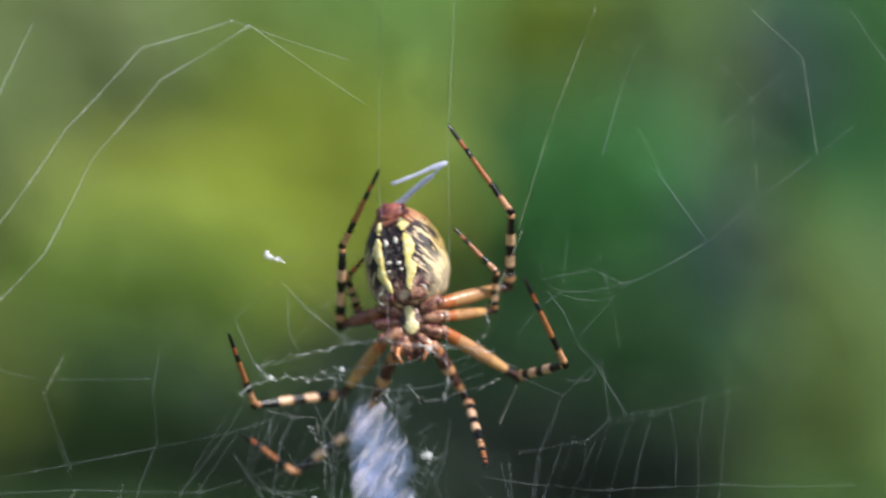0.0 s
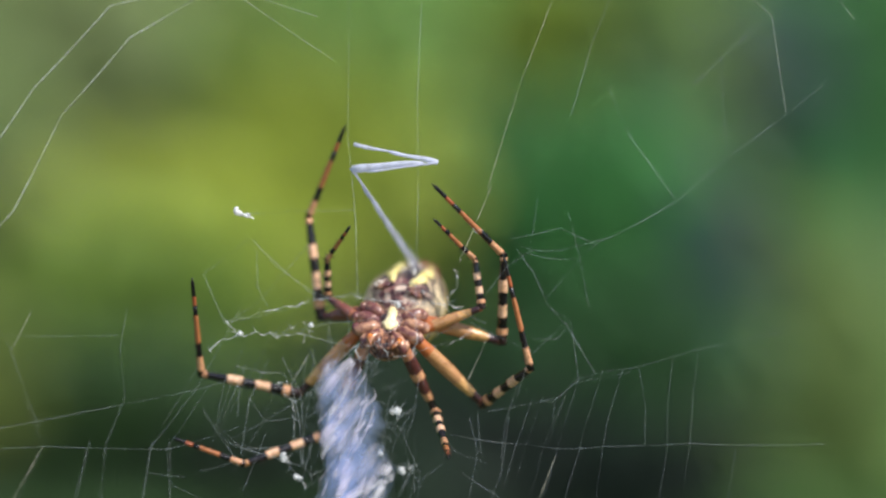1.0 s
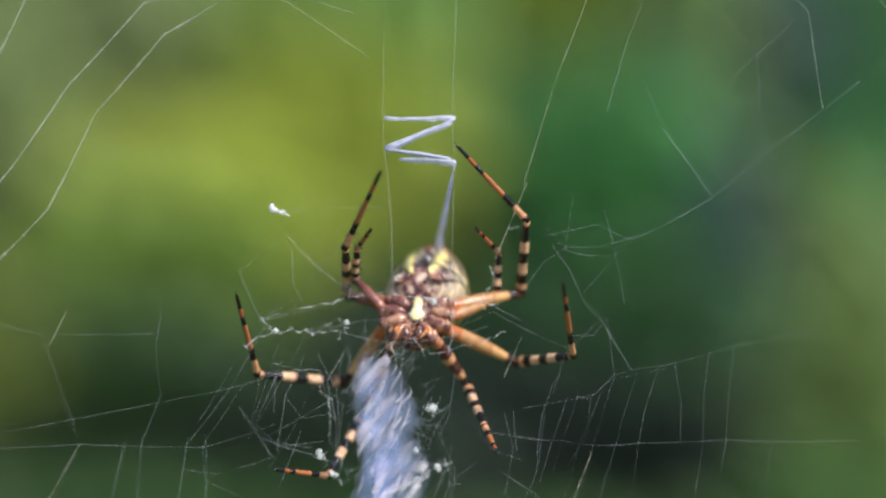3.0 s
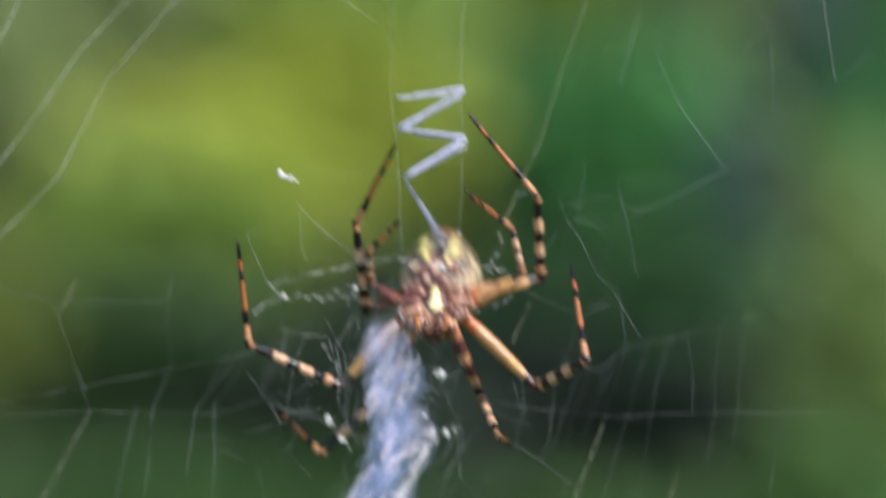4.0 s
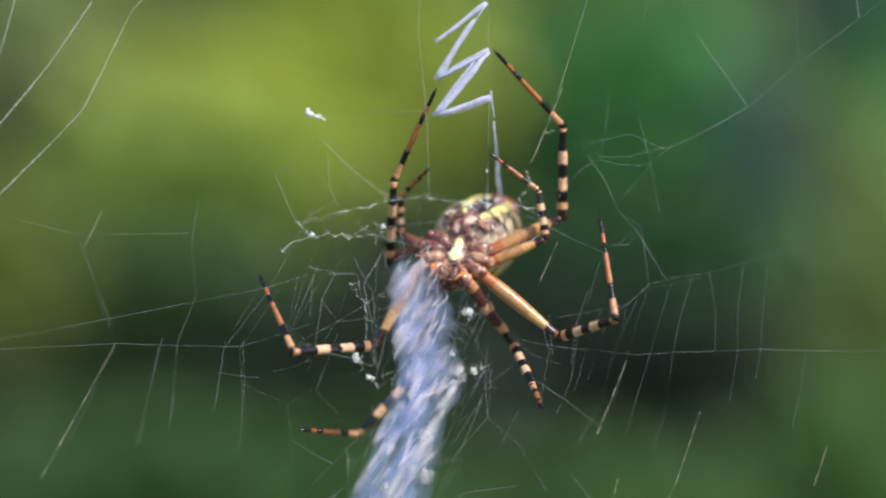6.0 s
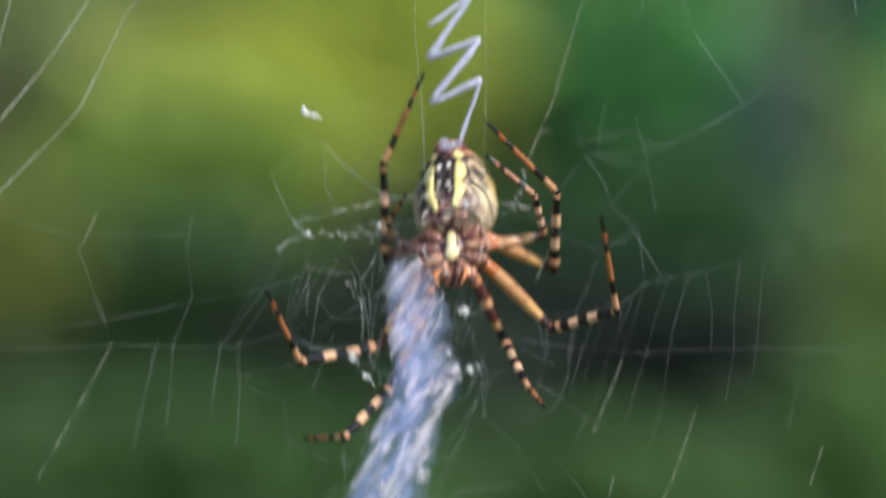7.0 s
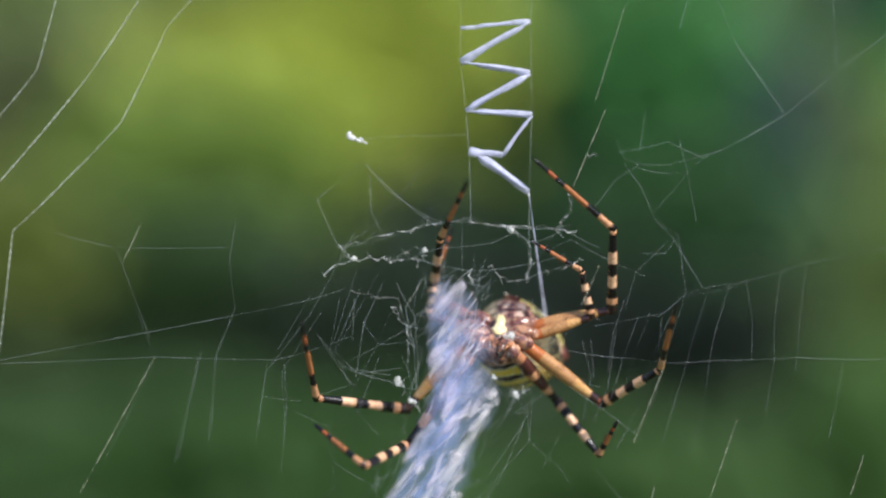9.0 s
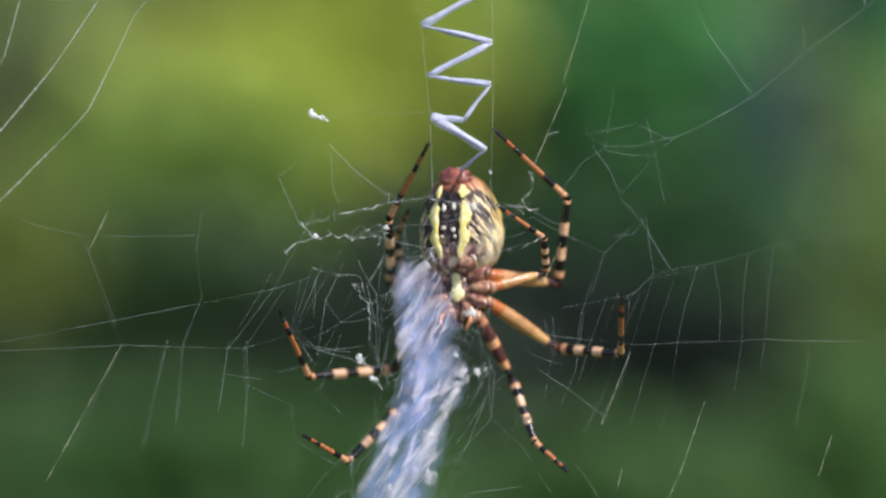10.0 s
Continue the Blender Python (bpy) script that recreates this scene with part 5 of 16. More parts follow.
    walk(leg["L1"]["femur"], [
        (0, at(3.63, 5.79, 2.06, -130.2, -16.2, 34)), (0.1, at(3.54, 5.75, 1.52, -128.3, -17, 32.9)), (0.2, at(3.43, 5.7, 0.45, -125.5, -18.1, 31.4)),
        (0.3, at(3.66, 5.65, -0.93, -122.2, -18, 31.5)), (0.4, at(3.88, 5.62, -1.43, -124.7, -16.2, 34.4)),
        (0.5, at(4.06, 4.96, -1.73, -128.4, -13.7, 37.9)), (0.6, at(3.92, 4.09, -1.3, -140.3, -6.6, 45.3)),
        (0.7, at(3.53, 3.7, -1.36, -147.4, -1.8, 48.7)), (0.8, at(3.64, 3.7, -0.25, -157.9, 8.9, 54.3)), (0.9, at(3.39, 3.68, 0, -157.5, 4.9, 52.6)),
        (1, at(3.59, 4.16, -1.53, -142.3, -8.4, 44.9)), (1.2, at(4.26, 5.12, -0.96, -135.6, -13.7, 40.3)),
        (1.3, at(5.23, 5.4, -0.15, -133.2, -13.4, 40.6)), (1.5, at(4.68, 5.4, -0.35, -125.2, -21, 30.9)),
        (1.7, at(4.16, 5.4, -0.62, -126.8, -22.1, 29.2)), (1.8, at(4.46, 5.4, -1.36, -124.6, -22, 29.4)),
        (2, at(3.07, 5.06, -0.57, -133.4, -23.2, 27.8)), (2.2, at(3.12, 4.76, 0.23, -135.9, -20.3, 31)),
        (2.4, at(3.13, 4.15, -0.5, -131.9, -20.2, 31)), (2.5, at(3.61, 3.64, -1.52, -126.2, -19.9, 31.4)),
        (2.65, at(3.71, 3.65, -2.18, -124.4, -19.1, 32.7)), (2.8, at(3.57, 3.65, -1.94, -128.2, -17.1, 35.5)),
        (2.9, at(3.06, 3.94, -1.37, -133.6, -16, 36.8)), (3.1, at(2.95, 4.77, -1.02, -138.7, -12.7, 40.1)),
        (3.3, at(2.86, 5.83, -0.42, -144.3, -9.2, 42.9)), (3.5, at(2.89, 5.87, -1.38, -132.6, -20.4, 32.7)),
        (3.7, at(3.55, 5.1, -2.22, -129.5, -20.5, 32.6)), (3.8, at(3.78, 4.85, -3.32, -125.4, -21.6, 31.1)),
        (4, at(4.03, 4.18, -3.7, -128.7, -19.9, 33.5)), (4.1, at(3.59, 3.68, -4.35, -129.1, -19.2, 34.4)),
        (4.2, at(4.12, 3.7, -4.04, -132.7, -13.5, 41.3)), (4.3, at(4.89, 4.22, -4.41, -129.7, -12.8, 42.1)),
        (4.5, at(5.71, 5.1, -3.55, -133.4, -11.6, 43.4)), (4.7, at(6.81, 5.32, -2.12, -142.7, -3, 51.2)),
        (4.8, at(6.36, 5.32, -3.18, -137.2, -10.4, 44.9)), (5, at(5.57, 5.32, -2.73, -143.3, -11.7, 43.9)),
        (5.2, at(4.77, 5.42, -4.95, -134.8, -19.9, 36.4)), (5.3, at(5.45, 5.42, -5.02, -136.2, -16.4, 40.1)),
        (5.5, at(4.18, 4.71, -4.4, -145.4, -16.7, 39.9)), (5.6, at(4.5, 4.53, -4.65, -143.9, -17, 39.6)),
        (5.7, at(3.35, 4.1, -4.07, -150.5, -19.3, 38.1)), (6.05, at(2.88, 4.33, -4.38, -153, -15.7, 40.1)),
        (6.4, at(2.9, 5.07, -4.75, -157.2, -3, 46)), (6.6, at(3.04, 5.8, -4.7, -168.3, 15, 51.7)), (6.8, at(3.19, 5.83, -4.8, -167.1, 16.1, 51.9)),
        (6.9, at(3.29, 5.79, -5.27, -166.6, 16.5, 52)), (7, at(3.71, 5.13, -4.9, -166.1, 16.9, 52.1)),
        (7.1, at(4.08, 4.77, -5.86, -163.2, 19.1, 52.7)), (7.2, at(4.18, 4.95, -7.7, -143.4, 2.6, 44.3)),
        (7.3, at(3.96, 4.39, -7.52, -145.7, 3.9, 45.3)), (7.4, at(4.35, 3.65, -8.44, -139.6, 4.4, 45.6)),
        (7.5, at(4.29, 3.64, -7.81, -145.3, 9.4, 49.5)), (7.7, at(5.54, 4.7, -6.64, -154.3, 23.4, 57.9)),
        (7.8, at(5.34, 5.02, -6.16, -157, 21.7, 57.1)), (8, at(5.99, 5.47, -6.54, -155, 22.9, 57.7)), (8.2, at(4.94, 5.52, -6.75, -158.9, 20.6, 56.7)),
        (8.3, at(4.28, 5.12, -6.31, -162.4, 18.5, 55.9)), (8.5, at(4.2, 5.27, -6.41, -162.8, 18.4, 55.9)),
        (8.7, at(4.2, 4.71, -6.36, -160.7, 20, 56.4)), (8.8, at(4.6, 4.53, -7.86, -155.1, 23.7, 58)), (8.9, at(3.84, 3.9, -8.89, -153.9, 24.5, 58.4)),
        (9, at(3.33, 3.65, -9.58, -153.3, 24.8, 58.6)), (9.1, at(3.24, 3.94, -8.04, -157.5, 22.2, 57.3)),
        (9.2, at(3.03, 4.1, -7.85, -152.1, 9.8, 51.3)), (9.3, at(3.17, 4.6, -8.51, -137.5, -5.7, 40.4)),
        (9.4, at(3.46, 5.1, -8.26, -132.8, -10.4, 35.6)), (9.5, at(3.4, 5.7, -8.08, -131.7, -12.6, 33.2)),
        (9.7, at(3.96, 5.79, -7.95, -138, -6.6, 39.3)), (9.8, at(3.54, 5.79, -7.38, -148, -1.9, 42.9)), (9.9, at(3.51, 5.66, -7.55, -152.3, 2, 45.1)),
        (10, at(3.57, 5.79, -8.51, -146.8, -1.2, 43.3)),
    ])
    walk(leg["L1"]["tibia"], [
        (0, at(0.41, 14.29, -5.11, 174.8, -52.7, -169.4)), (0.1, at(0.38, 14.53, -5.34, 174.6, -53.3, -169.3)),
        (0.2, at(0.3, 14.84, -5.94, -178.1, -56, -169.2)), (0.3, at(0.17, 15.01, -6.8, -172, -59.1, -169.7)),
        (0.4, at(0.01, 14.52, -7.77, -166.6, -62.4, -171)), (0.5, at(-0.17, 13.16, -8.73, -161.6, -65.6, -173)),
        (0.6, at(-0.62, 10.03, -10.15, -156.3, -69.7, -177.2)), (0.7, at(-0.96, 8.05, -11.11, -153.2, -72.3, 179.1)),
        (0.8, at(-0.87, 4.89, -10.85, -152.2, -72.3, 179.1)), (0.9, at(-0.68, 5.64, -10.67, -156, -71.7, -180)),
        (1, at(-0.46, 10.12, -10.6, -166.2, -70.1, -178.3)), (1.2, at(0.51, 12.56, -9.01, 179.4, -56.5, -174.8)),
        (1.3, at(1.14, 13.01, -7.85, -179.9, -47.2, -174.9)), (1.5, at(1.86, 14.75, -6.58, -179.1, -34.4, -174.8)),
        (1.7, at(1.9, 14.76, -7.05, -160.6, -33.3, -174.5)), (1.8, at(1.91, 14.91, -7.45, -148, -34.3, -175.1)),
        (2, at(1.91, 13.96, -7.89, -137.3, -35.5, -176.2)), (2.2, at(1.44, 13.15, -7.57, -166.6, -33.2, -174.7)),
        (2.4, at(0.98, 12.91, -7.75, -164.8, -32.3, -174.5)), (2.65, at(0.35, 12.85, -8.36, -153.1, -32.5, -174.6)),
        (2.9, at(-0.21, 11.97, -9.06, -142.8, -33.1, -175)), (3.1, at(-0.51, 11.84, -9.52, -138.2, -33.6, -175.5)),
        (3.3, at(-0.63, 11.8, -9.7, -138.2, -34, -176)), (3.5, at(0.58, 14.53, -8.72, -177.8, -35, -176.4)),
        (3.7, at(0.91, 14.02, -9.12, -177.8, -38.6, -176.6)), (3.8, at(1.01, 14.21, -9.56, -177.8, -40.9, -176.7)),
        (4, at(1.1, 13.07, -10.51, -177.8, -46.5, -177)), (4.1, at(0.49, 12.46, -11.24, -177.8, -50, -177.2)),
        (4.2, at(-0.11, 11.3, -11.69, -163.3, -52.8, -178)), (4.3, at(0.14, 11.94, -11.62, -165.4, -51.5, -177.4)),
        (4.5, at(1.09, 12.32, -11.34, -171.3, -48.5, -176.4)), (4.7, at(1.64, 10.09, -11.33, -172.4, -50.9, -177)),
        (4.8, at(1.9, 11.98, -11.54, -178.3, -52.2, -177.1)), (5, at(2.12, 11.61, -11.82, -166.2, -55.4, -177.9)),
        (5.2, at(2.12, 13.69, -12.62, -168.6, -49.7, -175.8)), (5.3, at(2.1, 13.08, -13.04, -179, -43.6, -174.8)),
        (5.5, at(2.06, 11.52, -13.53, -178.2, -38.1, -174.6)), (5.6, at(2.27, 11.53, -13.59, -178.3, -39.8, -174.7)),
        (5.7, at(2.46, 10.63, -13.59, -178.5, -42, -174.8)), (5.9, at(2.15, 10.41, -13.91, -178.6, -43.4, -174.8)),
        (6.05, at(1.63, 10.15, -14.31, -178.6, -44, -174.8)), (6.2, at(0.97, 9.71, -14.79, -159.7, -46.4, -175.5)),
        (6.4, at(0.06, 8.6, -15.41, -144.5, -48, -176.7)), (6.6, at(-0.63, 4.95, -15.65, -135.1, -48.7, -177.6)),
        (6.8, at(-0.78, 4.96, -15.65, -135.2, -48.3, -177.1)), (6.9, at(-0.79, 4.92, -16.08, -132.5, -48.8, -177.7)),
        (7, at(-0.5, 4.26, -15.66, -139, -47.1, -175.4)), (7.1, at(-0.78, 3.91, -16.34, -130.1, -50, -179.7)),
        (7.2, at(-0.95, 9.6, -16.99, -128.1, -52, 176.3)), (7.3, at(-1.13, 8.52, -17.07, -123.7, -53.4, 173.1)),
        (7.4, at(-1.49, 8.42, -17.24, -119.1, -53.7, 172.3)), (7.5, at(-1.74, 6.73, -17.21, -116, -53.7, 172.2)),
        (7.7, at(-0.91, 3.85, -16.23, -126, -53.1, 174)), (7.8, at(-0.6, 4.16, -16.06, -129.8, -52.8, 174.5)),
        (8, at(-0.32, 4.63, -16.21, -131.2, -52.9, 174.4)), (8.2, at(-0.63, 4.63, -16.87, -125.6, -52.1, 176)),
        (8.3, at(-0.58, 4.18, -16.77, -127.9, -50.8, 178.9)), (8.5, at(-0.6, 4.3, -16.91, -128.3, -49.6, -178.8)),
        (8.7, at(-1.05, 3.7, -16.64, -132.1, -50.1, -179.7)), (8.8, at(-1.77, 3.54, -17.48, -123.3, -53, 174.3)),
        (8.9, at(-2.76, 2.9, -18.35, -112.3, -54.6, 169.1)), (9, at(-3.37, 2.64, -18.97, -104.6, -55.3, 165.7)),
        (9.1, at(-2.67, 2.93, -17.94, -118.2, -53.9, 171.7)), (9.2, at(-2.3, 6.13, -17.93, -124.7, -52.7, 175.1)),
        (9.3, at(-1.25, 11.11, -17.01, -147.7, -48.3, -178.3)), (9.4, at(-0.33, 12.84, -16, -177.3, -41.8, -175.4)),
        (9.5, at(0.06, 13.86, -15.6, -177.1, -39.7, -175.3)), (9.6, at(-0.01, 13.47, -15.87, -177.1, -39.3, -175.2)),
        (9.7, at(-0.19, 12.41, -16.5, -177.1, -40, -175.3)), (9.8, at(-0.39, 10.51, -17.2, -153.6, -43.9, -176.6)),
        (9.9, at(-0.55, 9.2, -17.8, -143.4, -45.9, -178.4)), (10, at(-0.63, 10.54, -18.21, -140.5, -46.7, -179.2)),
    ])
    walk(leg["L1"]["metatarsus"], [
        (0, at(-6.76, 13.79, -10.55, 35.3, -46, -15.4)), (0.1, at(-6.85, 14.03, -10.7, 31.8, -45.1, -14.5)),
        (0.3, at(-7.14, 12.4, -11.37, 9.7, -41.8, -12.7)), (0.4, at(-7.34, 11.24, -11.82, 8.4, -37.9, -11.9)),
        (0.5, at(-7.55, 9.39, -12.26, 7.5, -35, -11.4)), (0.6, at(-8.17, 6.04, -13.01, 12.6, -48.1, -14.5)),
        (0.7, at(-8.69, 4.12, -13.56, 24, -63.1, -23.2)), (0.8, at(-8.52, 0.8, -13.28, 25.9, -64.5, -24.8)),
        (0.9, at(-8.49, 1.97, -13.25, 27.6, -65.8, -26.3)), (1, at(-8.62, 7.74, -13.57, 29.2, -66.8, -27.6)),
        (1.2, at(-6.98, 11.97, -13.97, 41.1, -72.6, -39.3)), (1.3, at(-5.44, 12.41, -13.98, 71.6, -72.3, -38.1)),
        (1.5, at(-3.2, 14.15, -14.01, 112, -72.1, -63.1)), (1.7, at(-2.46, 11.34, -14.15, 110.3, -72.3, -61.5)),
        (1.8, at(-1.98, 9.79, -13.76, 118.5, -70.7, -72.1)), (2, at(-1.52, 7.61, -13.28, 125.9, -68.6, -81.9)),
        (2.2, at(-3.14, 10.64, -14.9, 56.8, -69.2, -16.8)), (2.3, at(-3.3, 10.64, -15.04, 55.1, -68.6, -14.3)),
        (2.5, at(-3.5, 9.36, -15.13, 56, -68.4, -13.6)), (2.65, at(-3.57, 8.4, -15.14, 59, -68.8, -15.5)),
        (2.9, at(-3.64, 6.21, -15.07, 65.7, -69.7, -20.2)), (3.1, at(-3.75, 5.56, -15.11, 69.4, -70, -22.3)),
        (3.3, at(-3.96, 5.55, -15.27, 68.3, -69.6, -19.3)), (3.5, at(-4.55, 13.86, -16.1, 52, -64, 5.2)),
        (3.7, at(-4.68, 13.34, -16.16, 34.4, -59, 15)), (3.8, at(-4.84, 13.53, -16.37, 22.9, -55.1, 18.9)),
        (4, at(-5.41, 12.4, -16.71, 5.8, -46.9, 22.3)), (4.1, at(-6.38, 11.78, -17.02, 7.7, -40.6, 23.3)),
        (4.2, at(-6.9, 8.47, -16.9, 11.6, -37.7, 23.9)), (4.3, at(-6.58, 9.35, -17.04, 13, -39.7, 23.4)),
        (4.5, at(-5.48, 10.55, -17.24, 21.7, -48.2, 19.7)), (4.7, at(-5.22, 8.54, -16.96, 30.3, -53.1, 15.9)),
        (4.8, at(-5.2, 11.36, -17.06, 33.7, -55.4, 13.4)), (5, at(-4.99, 9.19, -16.79, 41.3, -58.7, 8.8)),
        (5.2, at(-4.46, 11.41, -18.33, 28.4, -53.7, 15.1)), (5.3, at(-4.08, 12.36, -19.55, 16.3, -48, 18.8)),
        (5.5, at(-3.44, 10.72, -20.62, 5.8, -44.6, 19.7)), (5.6, at(-3.45, 10.74, -20.51, 22.4, -61.7, 12.6)),
        (5.7, at(-3.52, 9.85, -20.29, 50.1, -76, -15.6)), (5.9, at(-3.99, 9.63, -20.45, 62.3, -77.5, -25.2)),
        (6.05, at(-4.58, 9.36, -20.79, 60.8, -76.7, -19)), (6.2, at(-4.88, 6.11, -20.61, 63.5, -76.6, -18.1)),
        (6.4, at(-5.08, 3.07, -20.32, 69.8, -77, -21.9)), (6.6, at(-5.15, -1.6, -19.87, 111.6, -76.2, -155.9)),
        (6.8, at(-5.22, -1.62, -19.9, 115.8, -75.7, -160.3)), (7, at(-4.99, -2.03, -20.29, 109.3, -75.4, -163.7)),
        (7.1, at(-5.19, -3, -20.07, 99, -76.2, -149.9)), (7.2, at(-5.78, 2.82, -20.41, 64, -63.4, -19.6)),
        (7.3, at(-6.01, 1.56, -20.06, 56, -62.8, -17.7)), (7.4, at(-6.04, 1.09, -19.83, 52, -61.8, -14.7)),
        (7.5, at(-5.99, -0.86, -19.54, 3.3, -78.5, -39.8)), (7.7, at(-5.88, -2.96, -19.41, 5.3, -84.6, -42.9)),
        (7.8, at(-5.84, -2.3, -19.54, 38.4, -89.1, -75.4)), (8, at(-5.7, -1.64, -19.79, 173.5, -85.9, 151.8)),
        (8.3, at(-5, -2.85, -20.27, 10.1, -87.8, -40.5)), (8.5, at(-4.7, -2.86, -20.52, 5.2, -83.6, -33)),
        (8.7, at(-5.66, -3, -20.51, -1.6, -75.3, -31.6)), (8.8, at(-6.45, -3.56, -20.45, -4, -68.9, -32.6)),
        (8.9, at(-7.08, -4.76, -20.33, -5.3, -63.5, -33.7)), (9, at(-7.34, -5.34, -20.27, -5.6, -61.3, -34.2)),
        (9.1, at(-7.23, -4.43, -20.45, -8.1, -63.3, -33.7)), (9.2, at(-7, -0.89, -21.04, -13.9, -67.7, -31.6)),
        (9.3, at(-6.78, 6.12, -22.08, 56.6, -40.5, -13.7)), (9.4, at(-6.28, 11.93, -22.71, 64, -42.6, -18.7)),
        (9.5, at(-5.64, 12.93, -22.52, 70.6, -44.9, -26.1)), (9.6, at(-5.65, 12.54, -22.83, 66.7, -44.2, -23.5)),
        (9.7, at(-5.92, 11.48, -23.39, 59.8, -41.8, -17.1)), (9.8, at(-5.74, 6.18, -23.02, 58, -41.1, -15.6)),
        (9.9, at(-5.6, 3.69, -22.83, 57.1, -40.9, -15.2)), (10, at(-5.61, 4.75, -22.98, 56.4, -41, -15.3)),
    ])
    walk(leg["L2"]["femur"], [
        (0, at(2.55, 6.1, 3.15, -130.2, -27.1, 54.9)), (0.1, at(2.47, 6.05, 2.61, -128.1, -28, 53.6)),
        (0.2, at(2.37, 5.96, 1.57, -124.8, -28.8, 52.3)), (0.3, at(2.61, 5.89, 0.2, -120.3, -28.4, 53)),
        (0.4, at(2.84, 5.88, -0.29, -122.2, -25.3, 58.8)), (0.5, at(3.06, 5.52, -0.67, -124.3, -22.1, 64.2)),
        (0.6, at(3.08, 4.96, -0.31, -131.9, -15, 73.7)), (0.7, at(2.76, 4.74, -0.49, -134.8, -14, 74.8)), (0.8, at(2.87, 4.74, 0.62, -140.4, 2.7, 90)),
        (0.9, at(2.61, 4.72, 0.86, -141.6, -5.3, 83.5)), (1, at(2.87, 5.01, -0.44, -131.7, -19, 70.3)),
        (1.2, at(3.47, 5.37, 0.36, -128.5, -20.8, 68.2)), (1.3, at(4.39, 5.48, 1.16, -127.3, -17.3, 72.8)),
        (1.5, at(3.99, 5.49, 1.05, -121.8, -25.2, 60.6)), (1.7, at(3.36, 5.48, 0.72, -128.3, -24.8, 61.3)),
        (1.8, at(3.72, 5.49, 0.02, -129.5, -22, 65)), (2, at(2.45, 5.36, 0.83, -145, -16.2, 70.7)), (2.2, at(2.42, 5.25, 1.53, -148, -19.1, 68.7)),
        (2.3, at(2.46, 5.14, 1.24, -145.5, -21.8, 66.8)), (2.4, at(2.56, 5.03, 0.66, -141, -25.6, 63.7)),
        (2.5, at(2.81, 4.65, -0.65, -131.3, -31.2, 57.6)), (2.65, at(2.93, 4.67, -1.3, -125.8, -33, 54.9)),
        (2.8, at(2.75, 4.68, -1.1, -126.8, -32.5, 55.8)), (2.9, at(2.38, 4.98, -0.42, -131.7, -30.7, 58.3)),
        (3.1, at(2.01, 5.48, 0, -134.7, -29.6, 59.7)), (3.3, at(1.85, 6.18, 0.72, -139.6, -26, 63.4)),
        (3.5, at(1.91, 6.25, -0.22, -139.5, -26.1, 63.4)), (3.7, at(2.5, 5.59, -1.17, -139.6, -18.5, 70.3)),
        (3.8, at(2.74, 5.41, -2.3, -135.8, -17.8, 71)), (4, at(3.13, 4.98, -2.71, -135.9, -8.2, 80.6)),
        (4.1, at(2.85, 4.71, -3.44, -131.8, -16.5, 71.7)), (4.2, at(3.4, 4.73, -3.12, -131.7, -11.1, 78)),
        (4.3, at(4.15, 5.03, -3.3, -127.7, -11.7, 77.2)), (4.5, at(4.78, 5.47, -2.35, -129.8, -16.4, 71.1)),
        (4.7, at(5.87, 5.36, -0.88, -136.7, 2, 90.6)), (4.8, at(5.52, 5.37, -1.87, -133.7, -15.5, 73.3)),
        (5, at(4.71, 5.37, -1.43, -139.5, -18.7, 70.1)), (5.2, at(3.94, 5.52, -3.62, -130.2, -29.4, 58.4)),
        (5.3, at(4.58, 5.52, -3.73, -131, -23.4, 66.2)), (5.5, at(3.37, 5.23, -3.17, -143.1, -13, 76.3)),
        (5.6, at(3.73, 5.12, -3.43, -143, 4.3, 89.3)), (5.7, at(2.84, 5.04, -2.93, -148.9, 4.4, 89.3)),
        (6.05, at(2.27, 5.19, -3.22, -150.3, 4.3, 89.3)), (6.2, at(2.16, 5.36, -3.4, -150.1, 4.2, 89.3)), (6.4, at(2.13, 5.69, -3.54, -149, -8, 82.1)),
        (6.6, at(2.19, 6.13, -3.42, -148.9, -10.1, 80.8)), (6.8, at(2.26, 6.18, -3.59, -148, -14.4, 78.1)),
        (6.9, at(2.29, 6.11, -4.12, -147, -19.7, 74.6)), (7, at(2.73, 5.71, -3.83, -149.2, -12.4, 79.3)),
        (7.1, at(3.11, 5.33, -4.77, -143.8, -15.6, 77.1)), (7.2, at(3.28, 5.45, -6.53, -134.3, -22.6, 70.7)),
        (7.3, at(3.13, 5.13, -6.42, -136.4, -18.3, 75.3)), (7.4, at(3.55, 4.68, -7.58, -130.4, -17.5, 76.1)),
        (7.5, at(3.49, 4.66, -6.93, -134.9, -7, 87.7)), (7.7, at(4.75, 5.23, -5.41, -135.1, -0.2, 94.6)),
        (7.8, at(4.57, 5.38, -4.85, -137.8, -0.2, 94.6)), (8, at(5.08, 5.6, -5.28, -133.8, -16.4, 78.8)),
        (8.2, at(4.07, 5.67, -5.46, -139.4, -20.6, 74.6)), (8.3, at(3.45, 5.54, -5.05, -146.7, -16.2, 78.1)),
        (8.5, at(3.4, 5.67, -5.13, -151.5, 4, 90.1)), (8.7, at(3.41, 5.35, -5.18, -150.2, 4.3, 90.3)), (8.8, at(3.79, 5.21, -6.71, -142.6, 4.5, 90.5)),
        (8.9, at(3.09, 4.84, -7.89, -140.3, 4.7, 90.6)), (9, at(2.54, 4.67, -8.7, -138.6, -8.9, 79)), (9.1, at(2.59, 4.92, -7, -144.8, 5, 90)),
        (9.2, at(2.21, 4.93, -6.81, -146.7, -7, 81.8)), (9.3, at(2.24, 5.25, -7.43, -140.6, -23.8, 69.1)),
